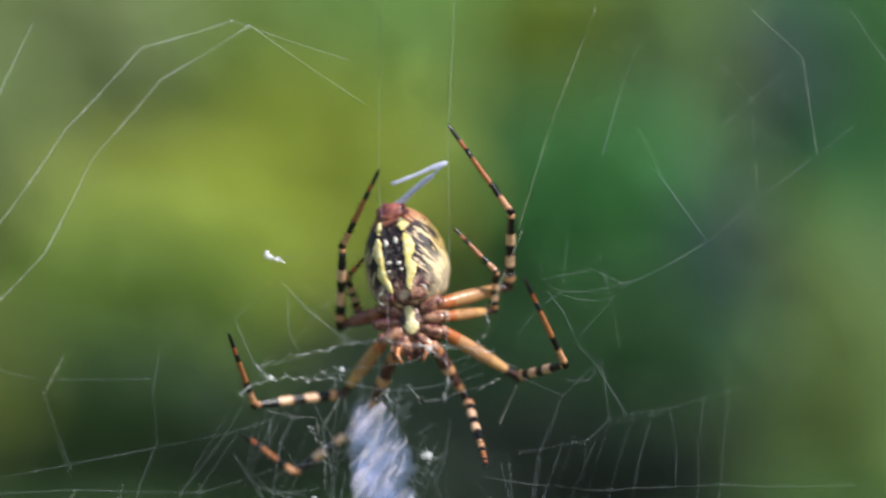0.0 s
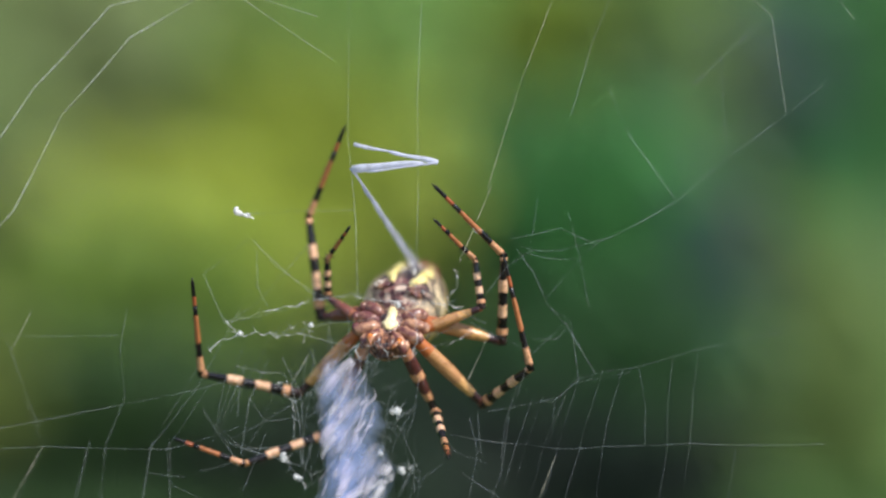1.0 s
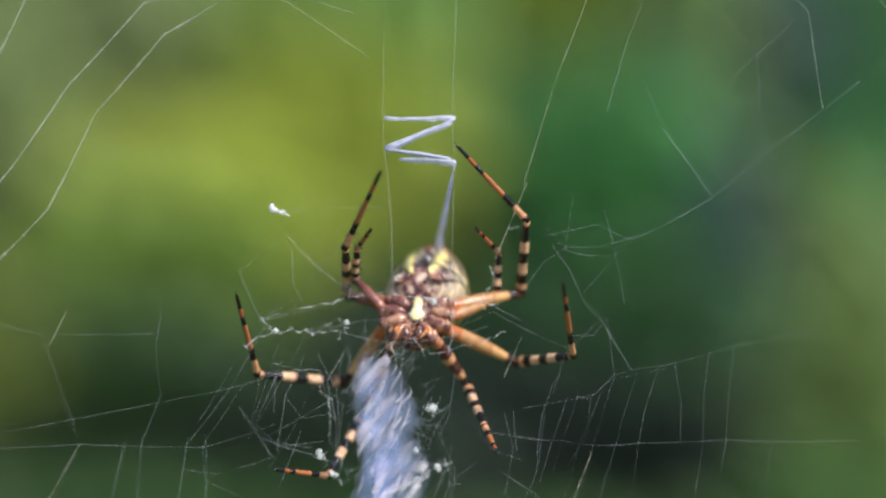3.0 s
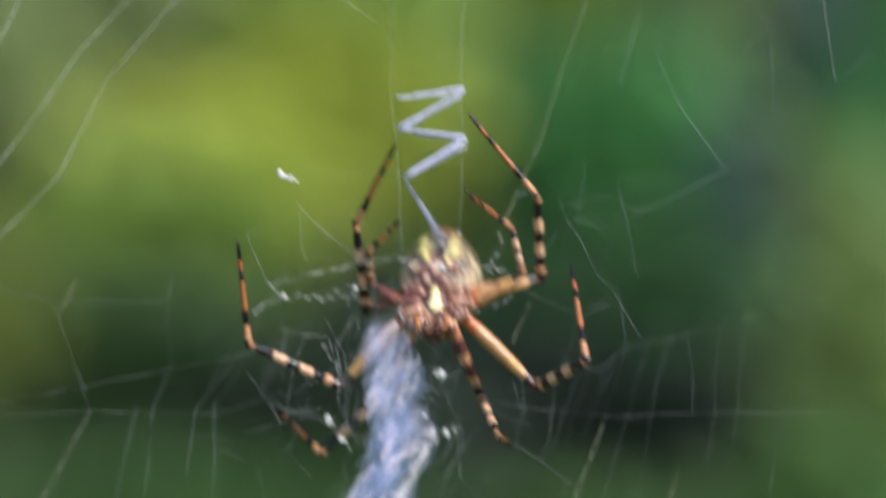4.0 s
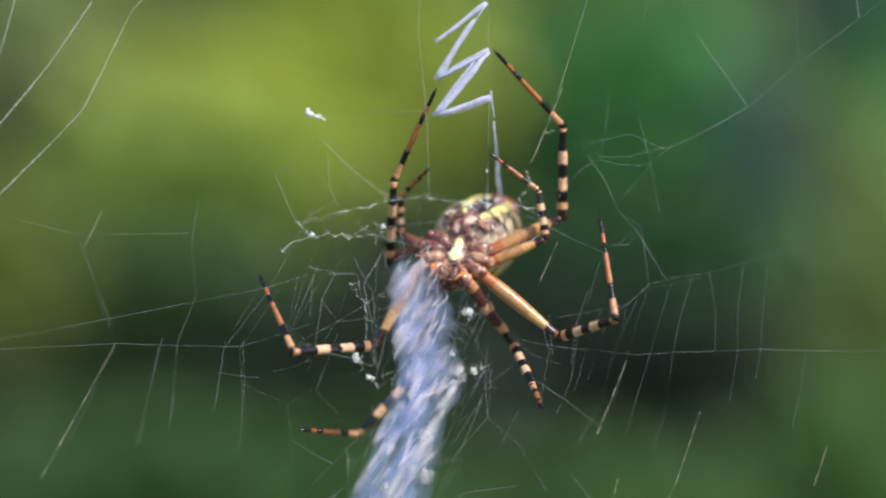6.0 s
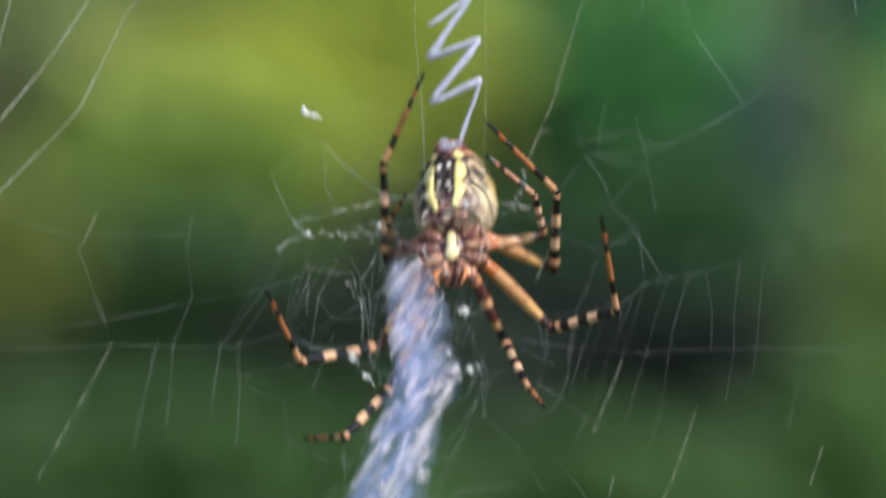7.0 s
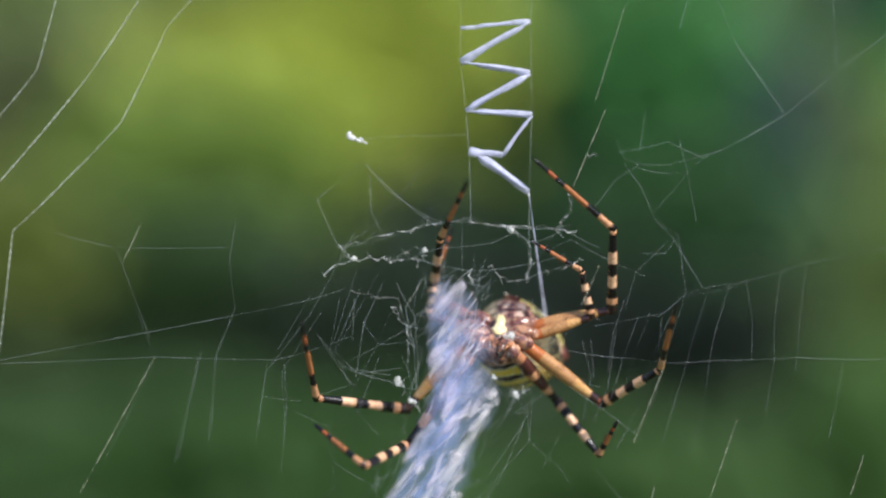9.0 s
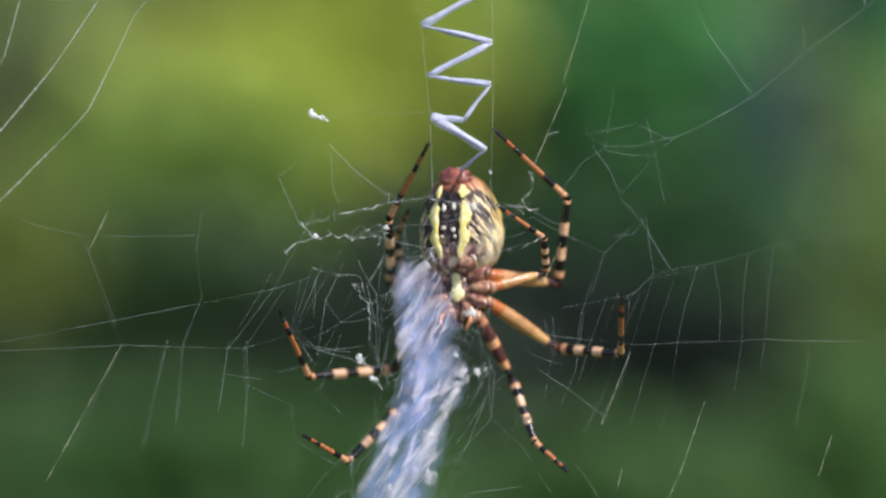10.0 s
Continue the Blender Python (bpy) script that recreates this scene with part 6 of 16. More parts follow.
        (9.4, at(2.51, 5.61, -7.13, -139, -27.2, 65.9)), (9.5, at(2.44, 5.97, -6.88, -140, -28.8, 64.4)), (9.7, at(2.9, 6.1, -6.85, -141.5, -26, 67)),
        (9.8, at(2.5, 6.11, -6.26, -148, -22.3, 69.9)), (9.9, at(2.51, 6.04, -6.41, -148.5, -22, 70)),
        (10, at(2.59, 6.11, -7.33, -143.6, -27.7, 65.8)),
    ])
    walk(leg["L2"]["tibia"], [
        (0, at(-1.9, 12.75, -2.48, 103, -61.3, -73.4)), (0.1, at(-2.03, 12.9, -2.72, 101.3, -61.4, -72.6)),
        (0.2, at(-2.34, 13, -3.32, 96.9, -61.6, -70.2)), (0.3, at(-2.73, 12.84, -4.14, 90.8, -61.7, -67)),
        (0.4, at(-3.09, 12.06, -5.01, 84.3, -61.6, -63.2)), (0.5, at(-3.32, 10.9, -5.78, 78.6, -61.3, -59)),
        (0.6, at(-3.43, 8.62, -6.62, 72.5, -60.5, -52.4)), (0.7, at(-3.5, 8.17, -7.17, 68.8, -60.1, -50.2)),
        (0.8, at(-3.36, 4.38, -6.9, 68.9, -60.2, -50.9)), (0.9, at(-3.35, 6.11, -6.77, 66.2, -61.2, -55.6)),
        (1, at(-3.29, 9.46, -6.59, 64.3, -62.9, -63.4)), (1.2, at(-2.84, 10.22, -5.33, 70.1, -63.9, -68.7)),
        (1.3, at(-2.52, 9.47, -4.49, 75.4, -64.2, -71.1)), (1.5, at(-2.18, 11.48, -3.61, 82, -64, -68.9)),
        (1.7, at(-2.15, 11.4, -4.78, 76.7, -63.4, -61.6)), (1.8, at(-2.14, 10.78, -5.75, 72.8, -62.9, -57.3)),
        (2, at(-2.1, 9.33, -6.87, 71, -62.1, -52.4)), (2.2, at(-1.42, 9.66, -6.31, 81.6, -63.7, -66.5)),
        (2.4, at(-1.51, 10.69, -6.2, 82.5, -63.6, -64.6)), (2.5, at(-1.6, 11.42, -6.16, 82.3, -63.5, -62.7)),
        (2.65, at(-1.77, 11.78, -6.1, 81.5, -63.2, -58.7)), (2.9, at(-2.08, 11.64, -6.02, 79.6, -62.7, -51.9)),
        (3.1, at(-2.28, 11.91, -5.99, 78.2, -62.4, -48.2)), (3.3, at(-2.36, 11.93, -5.98, 77.6, -62.2, -46.7)),
        (3.5, at(-2.3, 12.01, -6.9, 73.9, -62.3, -47.4)), (3.7, at(-2.68, 9.95, -8.24, 56.4, -60.7, -40)),
        (3.8, at(-3.01, 9.64, -8.98, 44.7, -60.8, -40.3)), (4, at(-3.42, 7.08, -9.66, 36, -59.1, -37.4)),
        (4.1, at(-3.49, 8.77, -9.68, 36.9, -59.7, -38.2)), (4.2, at(-3.49, 7.48, -9.51, 45.6, -57.5, -34.7)),
        (4.3, at(-3.12, 7.94, -9.15, 50.2, -60.4, -40.8)), (4.5, at(-1.76, 9.57, -8.35, 65.5, -67, -64.2)),
        (4.7, at(-0.83, 5.05, -8, 88.8, -68.9, -85.8)), (4.8, at(-0.73, 9.13, -8.38, 99.6, -69, -83.2)),
        (5, at(-0.45, 9.77, -8.47, 120.1, -67.4, -94.5)), (5.2, at(-0.8, 12.07, -9.13, 119.7, -67.9, -92.2)),
        (5.5, at(-1.92, 8.33, -10.79, 99.5, -71.8, -61.9)), (5.6, at(-2.16, 4.61, -11.22, 97.1, -71.9, -59.3)),
        (5.7, at(-2.23, 4.46, -11.28, 103.6, -71.4, -68.1)), (6.2, at(-2.72, 4.8, -11.86, 95.8, -72.2, -53.5)),
        (6.4, at(-2.7, 7.53, -11.84, 99.8, -72, -57.1)), (6.8, at(-2.38, 9.26, -11.63, 108.5, -71.4, -65.7)),
        (6.9, at(-2.11, 10.19, -11.84, 112.4, -70.7, -71.2)), (7, at(-1.86, 8.41, -12.04, 112.9, -70.5, -72.4)),
        (7.1, at(-2.05, 8.69, -12.36, 106.8, -70.9, -69.4)), (7.2, at(-2.46, 10.24, -12.83, 98.9, -71, -68.5)),
        (7.3, at(-2.83, 8.99, -13.15, 89.8, -71.1, -62.4)), (7.4, at(-3.21, 8.33, -13.62, 78, -70.6, -48.9)),
        (7.5, at(-3.4, 5.78, -13.78, 70.2, -69.7, -39.2)), (7.7, at(-2.13, 4.7, -12.34, 89, -71.5, -68.3)),
        (7.8, at(-1.97, 4.87, -12.09, 89.6, -71.5, -65.7)), (8, at(-1.47, 8.84, -11.78, 96.1, -71.4, -73.1)),
        (8.2, at(-1.37, 9.88, -12.41, 97.6, -71.5, -69)), (8.3, at(-1.33, 8.89, -12.9, 98.1, -71.6, -66.3)),
        (8.5, at(-1.26, 5.07, -13.7, 93.5, -71.9, -57.9)), (8.7, at(-1.45, 4.69, -13.64, 100, -71.3, -73.8)),
        (8.8, at(-2.15, 4.55, -14.45, 86.9, -71.5, -62.8)), (8.9, at(-3.15, 4.17, -15.39, 70.3, -70.2, -43)),
        (9, at(-3.59, 7.02, -15.94, 65.2, -69.7, -39.1)), (9.1, at(-3.04, 4.22, -14.97, 77.1, -71.2, -52.6)),
        (9.2, at(-2.97, 6.68, -14.93, 78.2, -71.1, -51)), (9.3, at(-2.46, 10.32, -14.35, 90.8, -71.5, -65.5)),
        (9.4, at(-1.97, 11.31, -13.7, 101.3, -71.2, -76.5)), (9.5, at(-1.67, 11.94, -13.45, 105.5, -70.9, -80)),
        (9.6, at(-1.52, 11.89, -13.53, 104.7, -71.1, -77.2)), (9.7, at(-1.39, 11.57, -13.73, 103, -71.4, -73.3)),
        (9.8, at(-1.29, 10.84, -13.93, 101, -71.7, -69.3)), (9.9, at(-1.22, 10.73, -14.14, 99.5, -71.9, -66.6)),
        (10, at(-1.21, 11.83, -14.3, 99, -71.9, -66.2)),
    ])
    walk(leg["L2"]["metatarsus"], [
        (0, at(-10.61, 8.11, -3.55, 47.7, -11.3, -5)), (0.1, at(-10.8, 8.36, -3.65, 46.3, -10.8, -4.4)),
        (0.3, at(-11.81, 8.86, -4.2, 37.2, -7.7, -1.7)), (0.4, at(-12.29, 8.39, -4.54, 31.1, -6.1, -0.5)), (0.5, at(-12.54, 7.36, -4.83, 25.3, -5, 0)),
        (0.6, at(-12.51, 4.9, -5.15, 19.2, -4.6, 0.2)), (0.7, at(-12.59, 4.63, -5.38, 12.8, -4.5, 0.2)),
        (0.8, at(-12.5, 0.94, -5.12, 21.1, -3.5, 0.5)), (0.9, at(-12.82, 3.87, -4.84, 25.7, -2.8, 0.8)), (1, at(-13, 8.89, -4.63, 27.8, -3.6, 0.4)),
        (1.2, at(-12.63, 9.65, -3.85, 36.2, -5.8, -1)), (1.3, at(-12.33, 8.49, -3.4, 40.4, -6.9, -1.8)), (1.5, at(-11.79, 9.1, -3, 43.6, -9.5, -4.2)),
        (1.7, at(-11.62, 8.6, -3.76, 40.1, -9.2, -3.9)), (1.8, at(-11.53, 7.85, -4.41, 36.5, -8.6, -3.5)),
        (2, at(-11.27, 5.87, -5.36, 29.9, -8.4, -3.3)), (2.2, at(-10.94, 6.94, -5.67, 23.1, -11.5, -4.9)),
        (2.5, at(-10.88, 7.96, -5.57, 27.4, -11.2, -4.7)), (2.65, at(-10.83, 7.79, -5.44, 31.8, -10.6, -4.4)),
        (2.9, at(-10.74, 6.87, -5.19, 38.8, -9.5, -3.6)), (3.3, at(-10.7, 6.66, -4.99, 43.9, -8.8, -2.9)),
        (3.5, at(-10.96, 7.35, -5.62, 36.6, -8.2, -2.4)), (3.7, at(-11.65, 6.69, -5.54, 30.3, -6, -1)), (3.8, at(-12.22, 8.31, -5.54, 24, -4.6, -0.3)),
        (4, at(-12.44, 6.64, -5.54, 14.6, -4.9, -0.4)), (4.1, at(-12.56, 8.32, -5.68, 9.9, -5.8, -0.5)),
        (4.2, at(-12.34, 4.98, -5.78, 11.1, -6.5, -0.7)), (4.3, at(-12.29, 5.79, -6.01, 21.9, -10.3, -1.8)),
        (4.5, at(-11.54, 9.05, -6.75, 44.3, -23.3, -10.6)), (4.7, at(-10.74, 4.52, -7.92, 58.5, -22.6, -9.7)),
        (4.8, at(-10.26, 6.43, -8.97, 61.6, -22.3, -9.1)), (5, at(-9.38, 5.87, -10.38, 62.1, -21.9, -8.4)),
        (5.2, at(-9.59, 7.86, -10.98, 54.8, -21.2, -7.1)), (5.5, at(-9.82, 2.35, -11.3, 42.8, -19.2, -4.7)),
        (5.6, at(-10.03, -1.42, -11.61, -34, -30.6, -5.6)), (5.7, at(-10.35, -1.19, -12.02, -29.9, -28.9, -6.9)),
        (6.2, at(-10.08, -1.84, -12.17, -37.5, -31.6, -4.8)), (6.4, at(-10.03, 0.88, -12.36, 45.2, -19.1, -3.9)),
        (6.8, at(-9.73, 2.66, -12.64, 48.5, -19.5, -4.3)), (6.9, at(-9.65, 3.86, -13.09, 45.2, -19.1, -3.8)),
        (7, at(-9.48, 2.18, -13.32, 42.5, -18.5, -3.2)), (7.1, at(-9.98, 2.81, -13.3, 38.9, -17.2, -2.1)),
        (7.2, at(-11.04, 5.29, -13.33, 31.5, -14.6, -0.1)), (7.3, at(-11.64, 4.42, -13.14, 27.1, -12.3, 1.2)),
        (7.4, at(-11.81, 3.42, -12.94, 26.7, -10.9, 1.9)), (7.5, at(-11.74, 0.54, -12.61, 28.8, -10, 2.4)),
        (7.7, at(-11.41, 1.19, -12.28, 39.8, -12, 1)), (7.8, at(-11.04, 0.86, -12.07, 46.7, -13.8, -0.7)),
        (8, at(-10.62, 5, -12.12, 52.8, -16.6, -4.1)), (8.2, at(-10.11, 5.19, -12.83, 46.5, -17.8, -5.6)),
        (8.3, at(-9.79, 3.72, -13.34, 41.1, -18.3, -6.1)), (8.5, at(-9.35, -0.67, -13.89, -27.6, -31.4, -7.8)),
        (8.7, at(-10.37, 0.39, -14.19, 36.4, -13.1, -6.3)), (8.8, at(-11.2, 0.48, -14.28, 39, -10, -3.9)),
        (8.9, at(-11.83, -0.51, -14.26, -42.5, -19.9, -3.6)), (9, at(-12.3, 2.49, -14.49, 43, -4.2, -3.5)),
        (9.1, at(-11.99, 0.01, -14.26, 45.6, -4.1, -3.3)), (9.2, at(-11.72, 2.06, -14.27, 47.6, -4.1, -3.4)),
        (9.3, at(-11.44, 6.09, -14.39, 49.2, -4.4, -3.7)), (9.4, at(-11, 7.25, -14.33, 50.8, -4.8, -4.2)),
        (9.5, at(-10.65, 7.81, -14.31, 51.4, -5.6, -5.1)), (9.6, at(-10.35, 7.44, -14.34, 51, -6.6, -6.4)),
        (9.7, at(-10.05, 6.77, -14.44, 50.1, -7.6, -7.7)), (9.8, at(-9.76, 5.72, -14.53, 49.1, -8.6, -8.8)),
        (9.9, at(-9.59, 5.41, -14.64, 48.1, -9.3, -9.6)), (10, at(-9.57, 6.52, -14.78, 47.4, -9.6, -10)),
    ])
    walk(leg["L3"]["femur"], [
        (0, at(2.15, 6.33, 4.4, -69.8, -29.3, 20.7)), (0.1, at(2.09, 6.27, 3.88, -67.6, -28.8, 19)), (0.2, at(2.01, 6.17, 2.84, -65.2, -27.9, 16.8)),
        (0.3, at(2.25, 6.09, 1.48, -60.2, -28.3, 17.7)), (0.4, at(2.5, 6.09, 0.98, -64.8, -30, 21.4)), (0.5, at(2.76, 6.08, 0.51, -62.8, -31, 23.9)),
        (0.6, at(2.94, 5.87, 0.66, -58.4, -33.3, 28.7)), (0.7, at(2.71, 5.83, 0.29, -46, -32.6, 27.5)), (0.8, at(2.82, 5.83, 1.4, -64.1, -34.8, 31.3)),
        (0.9, at(2.53, 5.81, 1.63, -69.4, -33.5, 27.8)), (1, at(2.85, 5.9, 0.56, -54.1, -33, 26.6)), (1.2, at(3.38, 5.69, 1.66, -61, -33.4, 27.3)),
        (1.3, at(4.25, 5.64, 2.49, -64.1, -36.8, 35.3)), (1.5, at(4, 5.65, 2.38, -54.3, -30.8, 23.3)), (1.7, at(3.27, 5.64, 2.04, -55.9, -27.5, 17.9)),
        (1.8, at(3.7, 5.65, 1.34, -47.5, -32.2, 24.7)), (2, at(2.53, 5.74, 2.11, -65.7, -30.1, 21)), (2.2, at(2.42, 5.81, 2.75, -65.9, -33.3, 29.4)),
        (2.3, at(2.49, 5.85, 2.37, -60.3, -33.5, 29.8)), (2.4, at(2.68, 5.94, 1.62, -47.6, -34.7, 31.9)),
        (2.5, at(2.71, 5.74, 0.13, -20.3, -36.7, 33.5)), (2.65, at(2.85, 5.76, -0.52, -18.8, -34.7, 32.6)),
        (2.8, at(2.64, 5.77, -0.33, -18.9, -34.9, 32.7)), (2.9, at(2.41, 6.02, 0.43, -21.5, -38, 34.2)),
        (3.1, at(1.78, 6.17, 1.12, -47.7, -26.4, 24.8)), (3.3, at(1.53, 6.41, 2, -63.5, -25.7, 23.5)), (3.5, at(1.63, 6.49, 1.07, -67, -26.3, 24.9)),
        (3.7, at(2.15, 6.07, 0.02, -69.3, -27.7, 29)), (3.8, at(2.39, 5.98, -1.14, -61.3, -27.3, 28)), (4, at(2.94, 5.84, -1.7, -61.2, -28.6, 30.6)),
        (4.1, at(2.81, 5.8, -2.65, -43.3, -26, 26.9)), (4.2, at(3.37, 5.81, -2.34, -42, -31.3, 32.3)),
        (4.3, at(4.12, 5.89, -2.27, -33.5, -43.4, 44.1)), (4.5, at(4.56, 5.88, -1.09, -60.4, -43.5, 44.3)),
        (4.7, at(5.63, 5.51, 0.43, -74.1, -53, 77.2)), (4.8, at(5.39, 5.51, -0.54, -52, -47.4, 60.3)), (5, at(4.54, 5.51, -0.11, -45.4, -44.6, 55.6)),
        (5.2, at(3.83, 5.69, -2.3, -26, -31.6, 43.8)), (5.3, at(4.42, 5.68, -2.41, -30.6, -35.3, 46.2)),
        (5.5, at(3.27, 5.81, -1.97, -43, -26.9, 38.9)), (5.6, at(3.66, 5.79, -2.27, -52.7, -31.4, 44.5)),
        (5.7, at(3.01, 5.99, -2.01, -69.9, -26.9, 35.2)), (6.2, at(2.19, 6.12, -2.3, -67.8, -21.4, 19.2)),
        (6.4, at(2.08, 6.26, -2.33, -67.8, -19.9, 15.3)), (6.6, at(2.05, 6.35, -2.11, -70.8, -19.3, 13.6)),
        (6.8, at(2.04, 6.41, -2.3, -69, -18.8, 12.2)), (6.9, at(1.98, 6.33, -2.83, -65, -20.7, 16.9)), (7, at(2.45, 6.24, -2.64, -73.1, -26.3, 32.7)),
        (7.1, at(2.86, 5.93, -3.6, -71.7, -28.9, 41.8)), (7.2, at(3.09, 5.97, -5.31, -63.4, -31.1, 47.9)),
        (7.3, at(3.01, 5.91, -5.34, -73.1, -31.2, 48.2)), (7.4, at(3.46, 5.77, -6.8, -51, -37.8, 63.2)),
        (7.5, at(3.4, 5.74, -6.15, -65.2, -31.6, 51.1)), (7.7, at(4.66, 5.82, -4.21, -85.4, -33.8, 61)),
        (7.8, at(4.52, 5.8, -3.58, -88.8, -33.1, 45.8)), (8, at(4.87, 5.77, -3.97, -77.2, -31.8, 33.3)),
        (8.2, at(3.92, 5.85, -4.14, -79.3, -30.8, 27.9)), (8.3, at(3.34, 5.98, -3.8, -88.2, -31.1, 30.5)),
        (8.7, at(3.34, 6.01, -4.02, -108.2, -26.7, 66.1)), (8.8, at(3.69, 5.92, -5.58, -95.7, -25.6, 72.2)),
        (8.9, at(3.04, 5.84, -7, -84.2, -25.5, 56)), (9, at(2.46, 5.75, -7.91, -75.4, -23.6, 44.4)), (9.1, at(2.65, 5.92, -6.13, -91.8, -24.5, 52.4)),
        (9.2, at(2.09, 5.83, -5.82, -81.8, -23.8, 39)), (9.3, at(2.03, 5.94, -6.3, -58, -22.1, 34.2)), (9.4, at(2.26, 6.1, -5.92, -45.3, -24.9, 38)),
        (9.5, at(2.19, 6.18, -5.58, -43.7, -23.4, 36.3)), (9.6, at(2.37, 6.27, -5.62, -48.3, -22.8, 35.6)),
        (9.7, at(2.54, 6.33, -5.58, -60.1, -21.2, 33.3)), (9.8, at(2.15, 6.33, -4.99, -79.1, -18.9, 26.7)),
        (9.9, at(2.21, 6.33, -5.14, -85.9, -18.9, 26.3)), (10, at(2.32, 6.33, -6.04, -78.5, -18.6, 24.7)),
    ])
    walk(leg["L3"]["tibia"], [
        (0, at(-0.34, 10.49, 5.94, 38.3, -15.4, -5.4)), (0.1, at(-0.32, 10.42, 5.58, 35.1, -14.5, -4.7)),
        (0.2, at(-0.28, 10.31, 4.73, 26.6, -12.5, -3.4)), (0.3, at(-0.23, 9.94, 3.71, 13, -10.1, -2.6)), (0.4, at(-0.19, 9.99, 2.86, 2.3, -8.3, -2.3)),
        (0.5, at(-0.17, 9.73, 2.5, 10, -7.4, -2.2)), (0.6, at(-0.42, 8.97, 2.89, 37.6, -7, -2)), (0.7, at(-0.68, 8.19, 3.27, 49.5, -6.8, -1.9)),
        (0.8, at(-0.65, 9.08, 3.23, 46.1, -5.8, -0.8)), (0.9, at(-0.56, 9.56, 3.13, 38.6, -3.6, 1.3)), (1, at(-0.45, 8.86, 3.06, 31.3, -1.6, 2.7)),
        (1.2, at(0.13, 9.02, 3.72, 35.2, -3.4, 1.5)), (1.3, at(0.52, 8.61, 4.26, 42.1, -5.7, -0.4)), (1.5, at(0.96, 8.84, 4.93, 49.6, -8.4, -3.1)),
        (1.7, at(0.72, 9.25, 4.58, 49.2, -9.5, -4.5)), (1.8, at(0.47, 8.3, 4.25, 49.3, -10, -5.1)), (2, at(-0.11, 9.7, 3.92, 49.1, -8.2, -2.9)),
        (2.2, at(-0.85, 9.3, 4.48, 31.5, 1.4, 5.2)), (2.3, at(-0.92, 9, 4.47, 31.9, 2.1, 5.6)), (2.4, at(-0.97, 8.1, 4.45, 33.2, 2.4, 5.8)),
        (2.5, at(-0.64, 5.64, 3.96, 23.3, -1.3, 3.9)), (2.65, at(-0.34, 5.66, 3.45, 1.9, -4.5, 3.1)), (2.8, at(-0.57, 5.67, 3.62, 22.3, -3.9, 3.3)),
        (2.9, at(-1.05, 5.92, 4.16, 41, -0.1, 5.6)), (3.1, at(-1.18, 8.95, 4.19, 46.1, 0.1, 5.8)), (3.3, at(-1.2, 10.19, 4.05, 49.5, -0.2, 5.5)),
        (3.5, at(-1.14, 10.37, 2.85, 37.7, 0.4, 6)), (3.7, at(-0.89, 9.84, 1.61, 34.1, -1.3, 4.8)), (3.8, at(-0.69, 9.4, 1.04, 35.4, -3.1, 3.5)),
        (4, at(-0.34, 9.09, 0.45, 43.1, -6.1, 1.1)), (4.1, at(-0.22, 8.18, 0.68, 52.4, -6.9, 0.3)), (4.2, at(-0.11, 7.64, 0.9, 58.4, -7.1, 0)),
        (4.3, at(0.07, 5.88, 0.81, 55.4, -7, 0.1)), (4.5, at(0.23, 7.83, 0.73, 43.7, -5.2, 2.1)), (4.7, at(0.61, 5.51, 1.26, 43.2, -9.7, -2.1)),
        (4.8, at(0.76, 5.5, 1.58, 43.2, -11.9, -4.2)), (5, at(0.14, 5.48, 2.44, 54.4, -7.8, 0.6)), (5.2, at(0.55, 5.64, 1.6, 48.6, -10.2, -2.6)),
        (5.3, at(0.79, 5.65, 1.16, 49, -11.8, -4.4)), (5.5, at(-0.22, 7.45, 1.35, 63.1, -4.5, 6.5)), (5.6, at(-0.33, 7.56, 0.36, 47.7, -3.2, 8.4)),
        (5.7, at(-0.4, 9.45, -0.45, 30, -1.3, 10)), (6.4, at(0.2, 10.63, -0.52, 28.2, -8.2, 6.1)), (6.8, at(0.46, 10.93, -0.57, 27.2, -11.1, 4.5)),
        (6.9, at(-0.09, 10.53, -0.82, 51.6, -13.6, 2.5)), (7, at(-0.74, 9.98, -1.31, 65.5, -13.7, 2.2)), (7.1, at(-0.94, 9.02, -2.2, 48.8, -9.2, 9.4)),
        (7.2, at(-1.08, 8.15, -3.36, 2.2, 6.4, 16.8)), (7.3, at(-1.13, 8.58, -4.07, 2.6, 7.8, 16.9)), (7.4, at(-0.95, 5.8, -4.27, 2.2, 7, 16.9)),
        (7.5, at(-0.9, 7.77, -4.34, 20.9, 2.3, 15.9)), (7.7, at(0.11, 8.07, -3.87, 29.4, -7.5, 11.3)), (7.8, at(0.83, 9.31, -3.49, 33.7, -13.3, 7.7)),
        (8, at(1.65, 9.59, -3.01, 38.4, -19.6, 2.9)), (8.2, at(1.15, 10.05, -3.33, 38.8, -18.4, 3.9)), (8.3, at(0.68, 10.33, -3.66, 38.6, -16.9, 5.2)),
        (8.5, at(-0.17, 9.73, -4.38, 34.4, -11.3, 9.5)), (8.7, at(-0.79, 8.63, -5.44, 0.7, 4.2, 14.4)), (8.8, at(-1.07, 7.68, -6.03, 1.4, 6.9, 14.4)),
        (8.9, at(-1.28, 8.49, -6.53, 1.8, 8.4, 14.5)), (9, at(-1.36, 8.91, -6.74, 1.9, 8.8, 14.5)), (9.1, at(-1.35, 9.08, -6.27, 1.7, 8.1, 14.4)),
        (9.2, at(-1.31, 9.56, -5.16, 1.3, 6.2, 14.4)), (9.3, at(-1.24, 8.94, -3.8, 36.9, -4.9, 10.6)), (9.4, at(-1.16, 8.03, -2.67, 51.8, -9.6, 5.9)),
